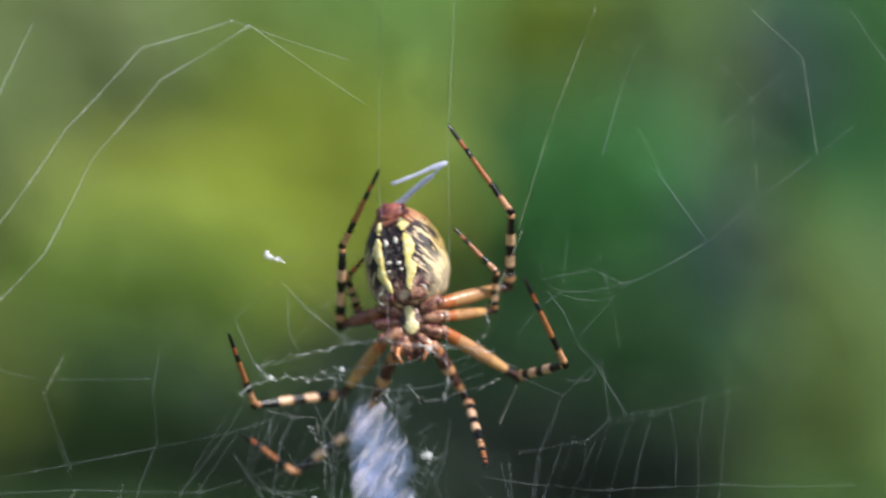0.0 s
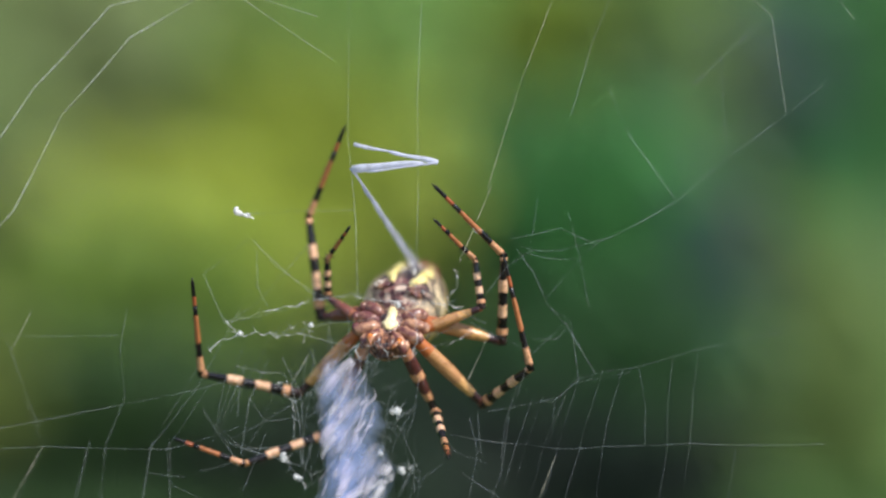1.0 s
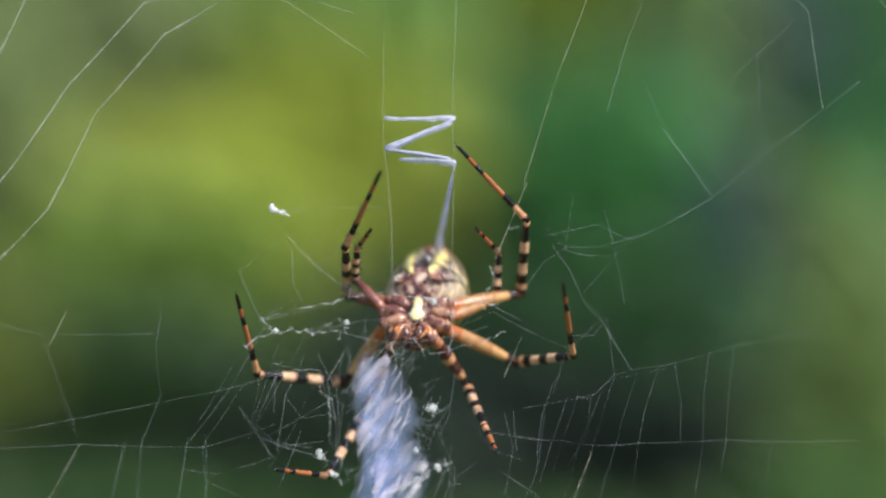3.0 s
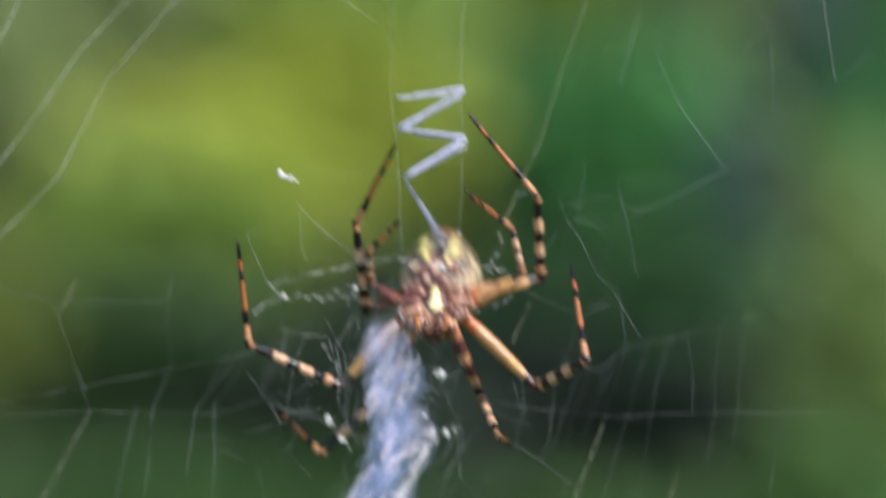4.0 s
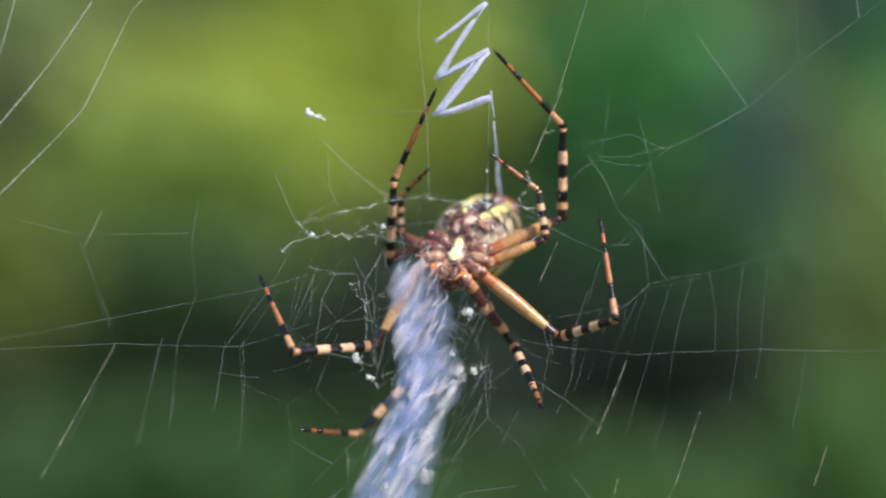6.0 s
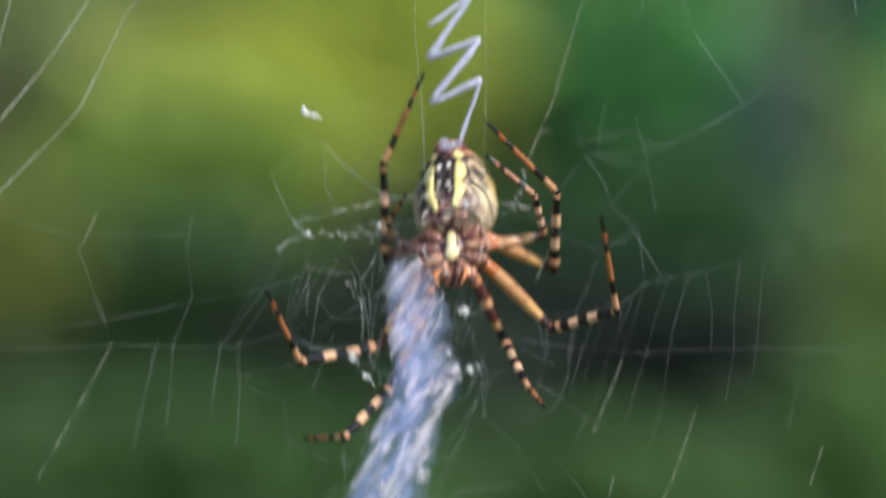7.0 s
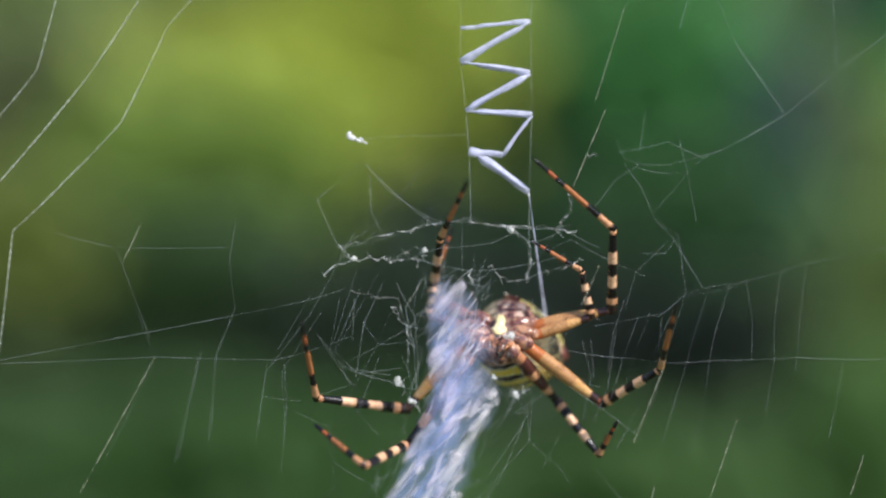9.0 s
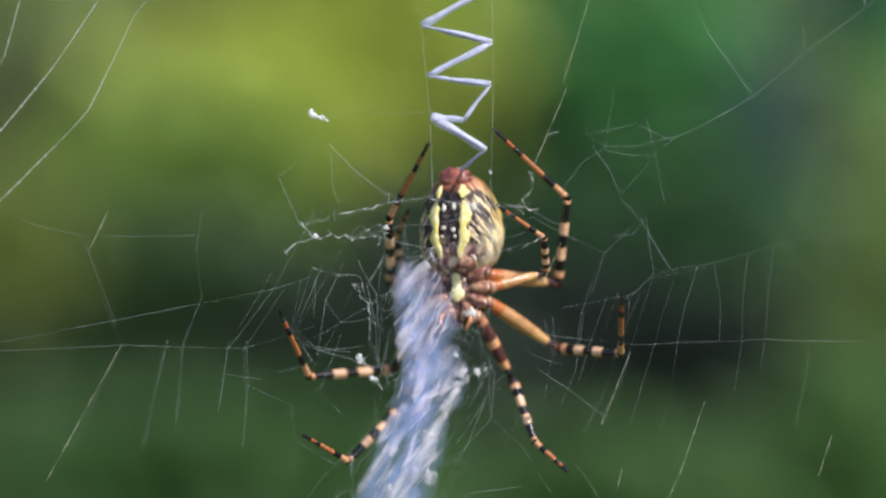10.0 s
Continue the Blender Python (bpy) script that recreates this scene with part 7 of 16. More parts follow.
        (9.5, at(-1.07, 8.14, -2.2, 57, -11.5, 3.2)), (9.6, at(-0.91, 8.6, -2.5, 53.8, -12.1, 2.3)), (9.7, at(-0.66, 9.51, -3.22, 45.8, -12.7, 1.5)),
        (9.8, at(-0.38, 10.66, -4.08, 34.2, -13.3, 1.1)), (9.9, at(-0.15, 10.83, -4.79, 21.2, -13.6, 0.9)),
        (10, at(-0.06, 10.73, -5.08, 12.8, -13.8, 0.8)),
    ])
    walk(leg["L3"]["metatarsus"], [
        (0, at(-1.47, 7.97, 9.13, 67.7, 21.9, 14.8)), (0.1, at(-1.39, 8.07, 8.93, 67.3, 22.4, 16)), (0.3, at(-1, 9.02, 7.76, 63.4, 25.1, 22.6)),
        (0.4, at(-0.8, 9.84, 7.04, 58.4, 26.4, 25.2)), (0.5, at(-0.74, 9.02, 6.63, 55.1, 27.1, 26.4)), (0.6, at(-0.92, 6.41, 6.22, 47, 27.4, 26.8)),
        (0.7, at(-1.11, 4.99, 6, 38.5, 28.6, 28)), (0.8, at(-0.99, 6.04, 6.15, 39.4, 26.8, 26.4)), (0.9, at(-0.71, 6.92, 6.43, 44.3, 23.4, 23)),
        (1, at(-0.45, 6.66, 6.67, 48.1, 20.8, 20.2)), (1.2, at(-0.01, 6.58, 7.17, 50.3, 18.2, 17)), (1.3, at(0.19, 5.78, 7.39, 50.8, 17.5, 16)),
        (1.5, at(0.39, 5.65, 7.64, 50.9, 17, 15.5)), (1.7, at(0.02, 6.09, 7.3, 45, 20.5, 19.5)), (1.8, at(-0.3, 5.15, 6.97, 39.2, 23.9, 22.8)),
        (2, at(-0.67, 6.53, 6.66, 19.9, 33.4, 28.9)), (2.2, at(-0.56, 7.11, 8.09, 50.8, 21.7, 19.6)), (2.3, at(-0.57, 6.78, 8.06, 52.2, 20.3, 17.6)),
        (2.4, at(-0.59, 5.81, 7.98, 54.5, 19.2, 16.1)), (2.5, at(-0.61, 3.96, 7.84, 57.5, 18.4, 14.9)), (2.65, at(-0.67, 5.5, 7.66, 60.2, 17.7, 13.6)),
        (2.9, at(-0.78, 3.16, 7.35, 68.3, 17.2, 12.5)), (3.1, at(-0.86, 5.92, 7.12, 70.3, 16.7, 11.1)), (3.3, at(-0.9, 6.99, 6.79, 68.2, 15.5, 7.9)),
        (3.5, at(-0.85, 7.8, 6.2, 44.2, 11, 0.9)), (3.7, at(-0.77, 7.47, 5.12, 38.2, 18.1, 7.4)), (3.8, at(-0.73, 6.94, 4.48, 37.9, 25.4, 13.5)),
        (4, at(-0.61, 6.19, 3.52, 38.9, 34.8, 22.1)), (4.1, at(-0.51, 4.82, 3.24, 42.3, 34.1, 21.3)), (4.2, at(-0.39, 4.04, 3.1, 44.6, 33, 20.1)),
        (4.3, at(-0.22, 2.4, 3.19, 43.3, 30.4, 17.2)), (4.5, at(0.06, 4.91, 3.78, 35.6, 25.8, 12.9)), (4.7, at(-0.02, 2.64, 4.3, 40.9, 28.3, 15)),
        (4.8, at(-0.09, 2.66, 4.59, 43.2, 30.4, 17.2)), (5, at(-0.16, 2.04, 4.88, 45.9, 32.7, 20)), (5.2, at(-0.09, 2.5, 4.35, 42.4, 31.5, 18.6)),
        (5.3, at(-0.02, 2.51, 3.88, 40.2, 30.6, 17.6)), (5.5, at(0.06, 3.69, 3.26, 41.5, 29.8, 16.9)), (5.6, at(-0.03, 4.44, 3.2, 46.8, 31.2, 18.4)),
        (5.7, at(-0.11, 7.35, 3.2, 49.4, 32.6, 20.2)), (6.6, at(-0.11, 8.89, 3.15, 50.2, 30.5, 17.4)), (6.8, at(-0.11, 8.95, 3.12, 50.8, 29.2, 15.6)),
        (6.9, at(-0.56, 7.19, 1.73, 51.9, 27, 12.4)), (7, at(-1.01, 6.12, 0.39, 52.5, 25.2, 9.8)), (7.1, at(-0.86, 5.81, 0.55, 52.3, 25.9, 10.8)),
        (7.2, at(-0.58, 8.13, 0.84, 51, 27.4, 12.9)), (7.3, at(-0.53, 8.56, 0.11, 33.1, 27.5, 13)), (7.4, at(-0.41, 5.79, -0.08, 53.3, 24.4, 9.8)),
        (7.5, at(-0.34, 6.37, -0.39, 65.1, 23, 7.2)), (7.7, at(0.05, 5.95, -0.21, 61.9, 24.5, 10.6)), (7.8, at(0.34, 6.87, -0.07, 58.3, 26.2, 13.9)),
        (8, at(0.67, 6.91, 0.11, 50.8, 28.5, 17.5)), (8.2, at(0.29, 7.33, -0.21, 37.7, 29.1, 18.1)), (8.3, at(-0.04, 7.61, -0.5, 24, 31, 19.4)),
        (8.5, at(-0.45, 7.26, -0.96, 11.1, 30.2, 19.1)), (8.7, at(-0.48, 8.65, -1.22, 8.9, 24.9, 18.1)), (8.8, at(-0.55, 7.7, -1.84, 7.4, 20.9, 17.4)),
        (8.9, at(-0.65, 8.52, -2.35, 6.6, 18.6, 17.1)), (9, at(-0.7, 8.94, -2.56, 6.3, 18.1, 17.1)), (9.1, at(-0.74, 9.11, -2.09, 7.2, 20.8, 17.4)),
        (9.2, at(-0.84, 9.58, -0.96, 40.2, 19.2, 16.7)), (9.3, at(-1.06, 6.39, -0.44, 51, 21.9, 19.6)), (9.4, at(-1.25, 4.68, -0.09, 57.7, 24.1, 23)),
        (9.5, at(-1.33, 4.58, 0.06, 61, 25.1, 24.8)), (9.6, at(-1.3, 5.17, -0.06, 61, 24.2, 23)), (9.7, at(-1.23, 6.47, -0.34, 59.1, 21.9, 18.7)),
        (9.8, at(-1.14, 8.27, -0.68, 56.2, 19, 13.8)), (9.9, at(-1.06, 9.29, -0.96, 53.6, 16.4, 9.9)), (10, at(-1.02, 9.78, -1.08, 52.4, 15.3, 8.3)),
    ])
    walk(leg["L4"]["femur"], [
        (0, at(2.4, 6.27, 5.74, -108.1, -46.5, 61.4)), (0.1, at(2.36, 6.22, 5.21, -106, -47.1, 58.8)),
        (0.2, at(2.31, 6.13, 4.16, -103.8, -47.6, 55.8)), (0.3, at(2.57, 6.06, 2.8, -99.6, -47.7, 54.8)),
        (0.4, at(2.83, 6.08, 2.3, -104.8, -46.7, 61.9)), (0.5, at(3.13, 6.42, 1.77, -103, -46.5, 63.2)),
        (0.6, at(3.5, 6.61, 1.65, -101.9, -46.5, 62.9)), (0.7, at(3.34, 6.76, 1.06, -94.3, -47.8, 50.2)),
        (0.8, at(3.45, 6.76, 2.17, -108.3, -46, 63.1)), (0.9, at(3.15, 6.74, 2.41, -110.1, -46.6, 60.5)), (1, at(3.51, 6.62, 1.5, -95.7, -47.8, 52.9)),
        (1.2, at(3.98, 5.88, 2.86, -106.4, -47, 58.7)), (1.3, at(4.81, 5.67, 3.73, -112.7, -44.6, 68.4)),
        (1.5, at(4.69, 5.68, 3.55, -106, -48.5, 52.5)), (1.7, at(3.88, 5.67, 3.26, -108.7, -48.9, 50.7)),
        (1.8, at(4.35, 5.68, 2.54, -103.6, -47.6, 57.2)), (2, at(3.28, 5.97, 3.22, -118.7, -45, 67.1)), (2.2, at(3.11, 6.21, 3.85, -118.8, -43.4, 71)),
        (2.3, at(3.21, 6.4, 3.39, -110.5, -45.1, 65.8)), (2.4, at(3.46, 6.67, 2.46, -96, -46.3, 58.5)),
        (2.5, at(3.31, 6.68, 0.91, -73.5, -45.3, 42.6)), (2.65, at(3.46, 6.69, 0.25, -61.3, -45.1, 41.8)),
        (2.8, at(3.22, 6.71, 0.46, -61.9, -44.2, 39.6)), (2.9, at(3.12, 6.85, 1.23, -70.8, -45.1, 42.3)),
        (3.1, at(2.21, 6.62, 2.33, -83.2, -44.3, 37.9)), (3.3, at(1.84, 6.33, 3.32, -95.1, -44.4, 42)), (3.5, at(1.97, 6.4, 2.38, -98.5, -44.4, 42.1)),
        (3.7, at(2.47, 6.34, 1.32, -106.3, -43.1, 50)), (3.8, at(2.72, 6.36, 0.13, -102.7, -43.5, 48.1)),
        (4, at(3.44, 6.54, -0.64, -108.2, -41.5, 57.7)), (4.1, at(3.45, 6.72, -1.9, -96.2, -43.2, 47.1)),
        (4.3, at(4.78, 6.58, -1.29, -102.5, -41.2, 62.8)), (4.5, at(5.02, 6.1, 0.17, -111.3, -41.6, 61)),
        (4.7, at(6.09, 5.56, 1.71, -119.1, -31.3, 87.8)), (4.8, at(5.95, 5.56, 0.69, -105.4, -37.7, 68.7)),
        (5, at(5.08, 5.56, 1.14, -108, -40.3, 57.8)), (5.2, at(4.4, 5.71, -1.07, -89.8, -42.4, 39.7)),
        (5.3, at(4.95, 5.71, -1.16, -96.8, -41.8, 55.6)), (5.5, at(3.85, 6.23, -0.82, -115.6, -39.8, 64.5)),
        (5.6, at(4.27, 6.31, -1.18, -115.2, -36.2, 74)), (5.7, at(3.84, 6.75, -1.25, -117.7, -36.7, 72.8)),
        (6.2, at(2.88, 6.66, -1.26, -111.3, -40.9, 61.2)), (6.4, at(2.68, 6.57, -1.15, -108.1, -41.8, 57.9)),
        (6.6, at(2.56, 6.29, -0.85, -108, -41.9, 57.5)), (6.8, at(2.45, 6.34, -1, -104.7, -42.7, 53.8)),
        (6.9, at(2.33, 6.27, -1.52, -105.6, -43.4, 50.3)), (7, at(2.82, 6.52, -1.36, -114.2, -40.8, 60.2)),
        (7.1, at(3.28, 6.35, -2.37, -96.9, -42.7, 50.9)), (7.2, at(3.58, 6.29, -4.08, -66.6, -41.2, 36.8)),
        (7.3, at(3.58, 6.51, -4.26, -59.6, -40, 33.8)), (7.4, at(4.07, 6.71, -6.02, -31.8, -45.2, 41)), (7.5, at(4, 6.68, -5.38, -55.2, -40.9, 35.5)),
        (7.7, at(5.27, 6.25, -3.07, -73, -46.1, 50.1)), (7.8, at(5.15, 6.06, -2.4, -72.9, -44, 40.4)), (8, at(5.36, 5.78, -2.7, -58.1, -40.6, 30.3)),
        (8.2, at(4.44, 5.85, -2.89, -57.4, -35.6, 20.3)), (8.3, at(3.89, 6.23, -2.58, -61.9, -33.9, 16.8)),
        (8.5, at(3.92, 6.24, -2.64, -60.9, -34.5, 18)), (8.7, at(3.94, 6.47, -2.89, -76.3, -38.5, 30.8)),
        (8.8, at(4.27, 6.46, -4.47, -73, -40.2, 38.7)), (8.9, at(3.69, 6.67, -6.14, -67.2, -38.8, 33.9)), (9, at(3.07, 6.69, -7.14, -62.4, -36.6, 28)),
        (9.1, at(3.37, 6.75, -5.33, -84.8, -40.4, 44.2)), (9.2, at(2.67, 6.56, -4.83, -91.5, -40.3, 41.5)),
        (9.3, at(2.49, 6.44, -5.13, -88.4, -40.3, 38.9)), (9.4, at(2.68, 6.37, -4.65, -94.6, -40.2, 46.2)),
        (9.5, at(2.6, 6.13, -4.28, -99.5, -39.9, 49.1)), (9.7, at(2.82, 6.27, -4.25, -102.4, -39.2, 53.7)),
        (9.8, at(2.44, 6.27, -3.66, -110.9, -38.8, 55.7)), (9.9, at(2.55, 6.34, -3.82, -110.1, -38.7, 56.1)),
        (10, at(2.69, 6.27, -4.74, -99.6, -40, 49.7)),
    ])
    walk(leg["L4"]["tibia"], [
        (0, at(-2.17, 10.38, 4.39, 41.7, 1.9, 0.7)), (0.1, at(-2.16, 10.43, 4.03, 39.4, 1.4, 0.3)), (0.2, at(-2.12, 10.48, 3.15, 33.5, 0, -0.7)),
        (0.4, at(-1.98, 9.98, 1.2, 12.7, -4, -2.5)), (0.5, at(-1.88, 10.09, 0.8, 3.3, -5.5, -2.7)), (0.6, at(-1.55, 10.26, 0.76, 3.3, -5.9, -2.8)),
        (0.7, at(-1.26, 11.04, 0.74, 3.4, -6.2, -2.8)), (0.8, at(-1.23, 10.73, 0.8, 3.4, -6.4, -2.8)), (0.9, at(-1.22, 11.02, 0.93, 3.4, -6.6, -2.8)),
        (1, at(-1.2, 10.76, 1.09, 3.5, -6.8, -2.8)), (1.2, at(-0.51, 10.12, 1.65, 8.9, -7.7, -2.9)), (1.3, at(0.04, 9.39, 2, 15.6, -8.2, -3)),
        (1.5, at(0.68, 10.39, 2.4, 18.5, -9, -3.3)), (1.7, at(0.23, 10.62, 1.94, 32.2, -6.9, -2.2)), (1.8, at(-0.2, 9.9, 1.54, 40.6, -5.2, -1)),
        (2, at(-0.97, 10.09, 1.08, 49.9, -2.6, 1.6)), (2.2, at(-1.42, 9.98, 1.65, 56, -3.8, 0)), (2.4, at(-1.62, 10.35, 2.01, 58.8, -3.5, 0.5)),
        (2.5, at(-1.71, 10.26, 2.17, 60, -3.4, 0.7)), (2.65, at(-1.81, 9.38, 2.39, 61.9, -3.2, 1.1)), (2.8, at(-1.91, 9.67, 2.58, 63.2, -3, 1.4)),
        (3.1, at(-2.04, 11.23, 2.86, 64.8, -2.8, 1.8)), (3.3, at(-2.06, 11.25, 2.92, 65.2, -2.8, 1.8)), (3.5, at(-1.72, 11.45, 1.72, 53.8, -1.7, 3.6)),
        (3.8, at(-1.21, 11.16, -0.87, 39.4, -4.1, 1.2)), (4, at(-0.91, 10.84, -2.11, 33.8, -6.1, -0.3)),
        (4.1, at(-0.81, 11.32, -2.39, 33.2, -6.7, -0.7)), (4.2, at(-0.69, 10.8, -2.51, 33.4, -7.4, -1.2)),
        (4.3, at(-0.27, 10.18, -2.32, 33.9, -8.8, -2.1)), (4.5, at(0.63, 10.27, -1.54, 35.9, -11, -3.7)), (4.7, at(0.66, 7.35, -0.9, 40, -10.4, -3.2)),
        (4.8, at(0.67, 8.71, -0.63, 40.9, -10.3, -3.1)), (5, at(0.68, 9.81, -0.34, 41.9, -10.1, -2.9)),
        (5.2, at(0.37, 10.54, -1.05, 39.7, -9.3, -2.3)), (5.3, at(0.08, 9.65, -1.71, 38.3, -8.5, -1.6)), (5.5, at(-0.51, 10.24, -2.91, 36.6, -6.5, 0)),
        (5.6, at(-0.76, 9.4, -3.34, 38.5, -4.4, 1.6)), (5.7, at(-0.97, 10.07, -3.59, 39.5, -2.4, 3.2)),
        (6.05, at(-1.39, 10.63, -3.26, 39.6, 0.1, 5.3)), (6.4, at(-1.69, 10.85, -2.6, 39.5, 1.8, 6.7)), (6.6, at(-1.79, 10.6, -2.29, 39.1, 2.4, 7.1)),
        (6.8, at(-1.83, 10.8, -2.17, 38, 2.6, 7.3)), (6.9, at(-1.6, 11.03, -2.75, 31.6, 0.1, 5.6)), (7, at(-1.31, 10.83, -3.32, 23.4, -3.2, 3.8)),
        (7.1, at(-1.24, 10.68, -2.93, 26.9, -4.8, 3.1)), (7.2, at(-1.2, 9.93, -2.2, 33.1, -6.2, 2.3)), (7.3, at(-1.14, 9.88, -1.82, 34.2, -6.8, 1.9)),
        (7.4, at(-0.97, 6.72, -2.26, 22.1, -5.7, 2.5)), (7.5, at(-0.91, 9.53, -2.67, 2, -3.2, 3)), (7.7, at(-0.19, 9.1, -1.8, 22.5, -4.7, 2.7)),
        (7.8, at(0.27, 9.81, -1.07, 32.8, -6, 2)), (8, at(0.79, 9.3, -0.17, 42.6, -7.4, 0.9)), (8.2, at(0.76, 10.14, -0.13, 40.9, -7, 1.3)),
        (8.3, at(0.71, 11.06, -0.12, 39, -6.6, 1.7)), (8.5, at(0.57, 10.93, -0.11, 37.2, -5.8, 2.3)), (8.7, at(0.01, 11.24, -1.72, 44.3, -4.1, 3.7)),
        (8.8, at(-0.42, 10.41, -3.07, 49.6, -3, 5)), (8.9, at(-0.82, 10.63, -4.24, 53.2, -2, 6.2)), (9, at(-1.09, 10.79, -4.8, 54.1, -1.4, 7)),
        (9.2, at(-1.41, 11.34, -4.96, 53, -2, 6.1)), (9.4, at(-1.63, 10.94, -5.03, 52.4, -3.7, 4)), (9.6, at(-1.65, 10.66, -5.18, 51.6, -4, 3.6)),
        (10, at(-1.6, 10.8, -5.54, 50.7, -3.9, 3.6)),
    ])
    walk(leg["L4"]["metatarsus"], [
        (0, at(-1.82, 3.63, 11.98, 44.6, 20.5, 8.5)), (0.1, at(-1.93, 3.98, 11.88, 43.7, 20.8, 8.7)), (0.2, at(-2.18, 4.87, 11.62, 41.4, 21.3, 9.3)),
        (0.3, at(-2.49, 6.02, 11.32, 38.3, 22, 9.9)), (0.5, at(-2.88, 9.55, 10.9, 31, 22.4, 10.2)), (0.6, at(-2.63, 9.72, 10.85, 29.1, 20.1, 8.8)),
        (0.7, at(-2.38, 10.5, 10.83, 24.8, 18.2, 7.8)), (0.8, at(-2.39, 10.18, 10.88, 23.5, 18.4, 7.9)), (0.9, at(-2.41, 10.46, 11.01, 22.7, 19, 8.2)),
        (1, at(-2.43, 10.2, 11.16, 23.6, 19.7, 8.4)), (1.2, at(-1.93, 8.62, 11.61, 29.7, 19.6, 8.4)), (1.3, at(-1.5, 6.73, 11.69, 32.4, 19.1, 8.1)),
        (1.5, at(-1.01, 7.25, 11.91, 33.7, 18.5, 7.7)), (1.7, at(-1.01, 5.25, 10.47, 40, 14.9, 4.9)), (1.8, at(-1.01, 3.31, 9.23, 43.7, 12.2, 2.4)),
        (2, at(-1.04, 2.31, 7.62, 45, 9.2, -0.6)), (2.2, at(-1.8, 1.55, 7.32, 34.9, 19, 7.9)), (2.4, at(-1.87, 1.65, 7.27, 35.1, 19.3, 8.1)),
        (2.5, at(-1.89, 1.45, 7.24, 36.2, 19.4, 8.2)), (2.65, at(-1.91, 0.41, 7.17, -23.2, 27.6, 9.2)), (2.8, at(-1.93, 0.59, 7.15, -25.6, 28.4, 8.8)),
        (2.9, at(-1.95, 1.13, 7.16, 42, 20.7, 7.5)), (3.1, at(-1.97, 2.03, 7.18, 44.6, 21, 7.8)), (3.3, at(-1.97, 2.02, 7.18, 46.8, 21.3, 8.1)),
        (3.5, at(-1.38, 3.25, 7.71, 52.1, 20.7, 7.4)), (3.7, at(-1.52, 4.07, 7.33, 48.8, 21.3, 8.2)), (3.8, at(-1.65, 4.7, 6.96, 45.2, 21.6, 8.5)),
        (4, at(-1.84, 5.19, 6.29, 38.1, 22.2, 9.1)), (4.1, at(-1.88, 5.77, 6.05, 34.5, 22.4, 9.3)), (4.2, at(-1.89, 5.22, 5.9, 32, 22.6, 9.4)),
        (4.3, at(-1.76, 4.56, 6.02, 30.3, 22.2, 9.1)), (4.5, at(-1.33, 4.42, 6.54, 28.4, 20.6, 8.2)), (4.7, at(-1.12, 0.91, 6.75, 34.4, 20.3, 8)),
        (4.8, at(-1.05, 2.14, 6.93, 35.3, 20.4, 8.1)), (5, at(-0.99, 3.09, 7.1, 36.2, 20.5, 8.2)), (5.2, at(-1.15, 4.11, 6.66, 35.1, 21.2, 8.7)),
        (5.3, at(-1.28, 3.38, 6.17, 34.6, 21.7, 9)), (5.5, at(-1.44, 4.19, 5.2, 30.5, 22.3, 9.4)), (5.6, at(-1.2, 3.06, 4.6, 26.4, 22.2, 9.4)),
        (5.7, at(-0.94, 3.6, 4.25, 21.8, 22.4, 9.5)), (6.2, at(-0.74, 4.37, 4.85, 28.5, 21.1, 8.8)), (6.4, at(-0.7, 4.46, 5.24, 31.4, 20.7, 8.6)),
        (6.6, at(-0.67, 4.27, 5.58, 33, 20.2, 8.3)), (6.8, at(-0.67, 4.64, 5.83, 32.4, 19.7, 8)), (7, at(-1.57, 6.77, 6, 19.9, 22, 9.1)),
        (7.1, at(-1.76, 6.05, 6.11, 19.5, 22.2, 9.2)), (7.2, at(-1.88, 4.35, 6.26, 23.1, 22.1, 9.2)), (7.3, at(-1.94, 4.14, 6.53, 27.5, 21.7, 9)),
        (7.4, at(-1.74, 2.87, 7.12, 37.3, 20.2, 7.9)), (7.5, at(-1.46, 9.15, 7.47, 37, 18.5, 6.6)), (7.7, at(-0.78, 5.17, 7.56, 36.2, 16.5, 5)),
        (8, at(-0.05, 2.4, 7.24, 15.7, 14.6, 4)), (8.2, at(-0.02, 3.47, 7.5, 10.8, 13.3, 3.7)), (8.3, at(-0.01, 4.64, 7.72, 12.4, 12.2, 3.4)),
        (8.5, at(0, 4.75, 7.94, 17, 10.8, 3.1)), (8.7, at(-0.04, 4.12, 5.54, 38, 12.3, 3.8)), (8.8, at(-0.09, 2.67, 3.51, 48.7, 13.6, 5.1)),
        (8.9, at(-0.15, 2.52, 1.85, 55.9, 14.6, 6.5)), (9, at(-0.22, 2.6, 1.15, 58.6, 15.2, 7.4)), (9.2, at(-0.76, 3.25, 1.16, 54.2, 16.5, 9.5)),
        (9.4, at(-1.46, 2.88, 1.16, 47, 18.6, 12.2)), (9.6, at(-1.59, 2.69, 1.13, 45.3, 19.1, 12.7)), (10, at(-1.54, 2.92, 0.88, 43.9, 19.2, 12.8)),
    ])
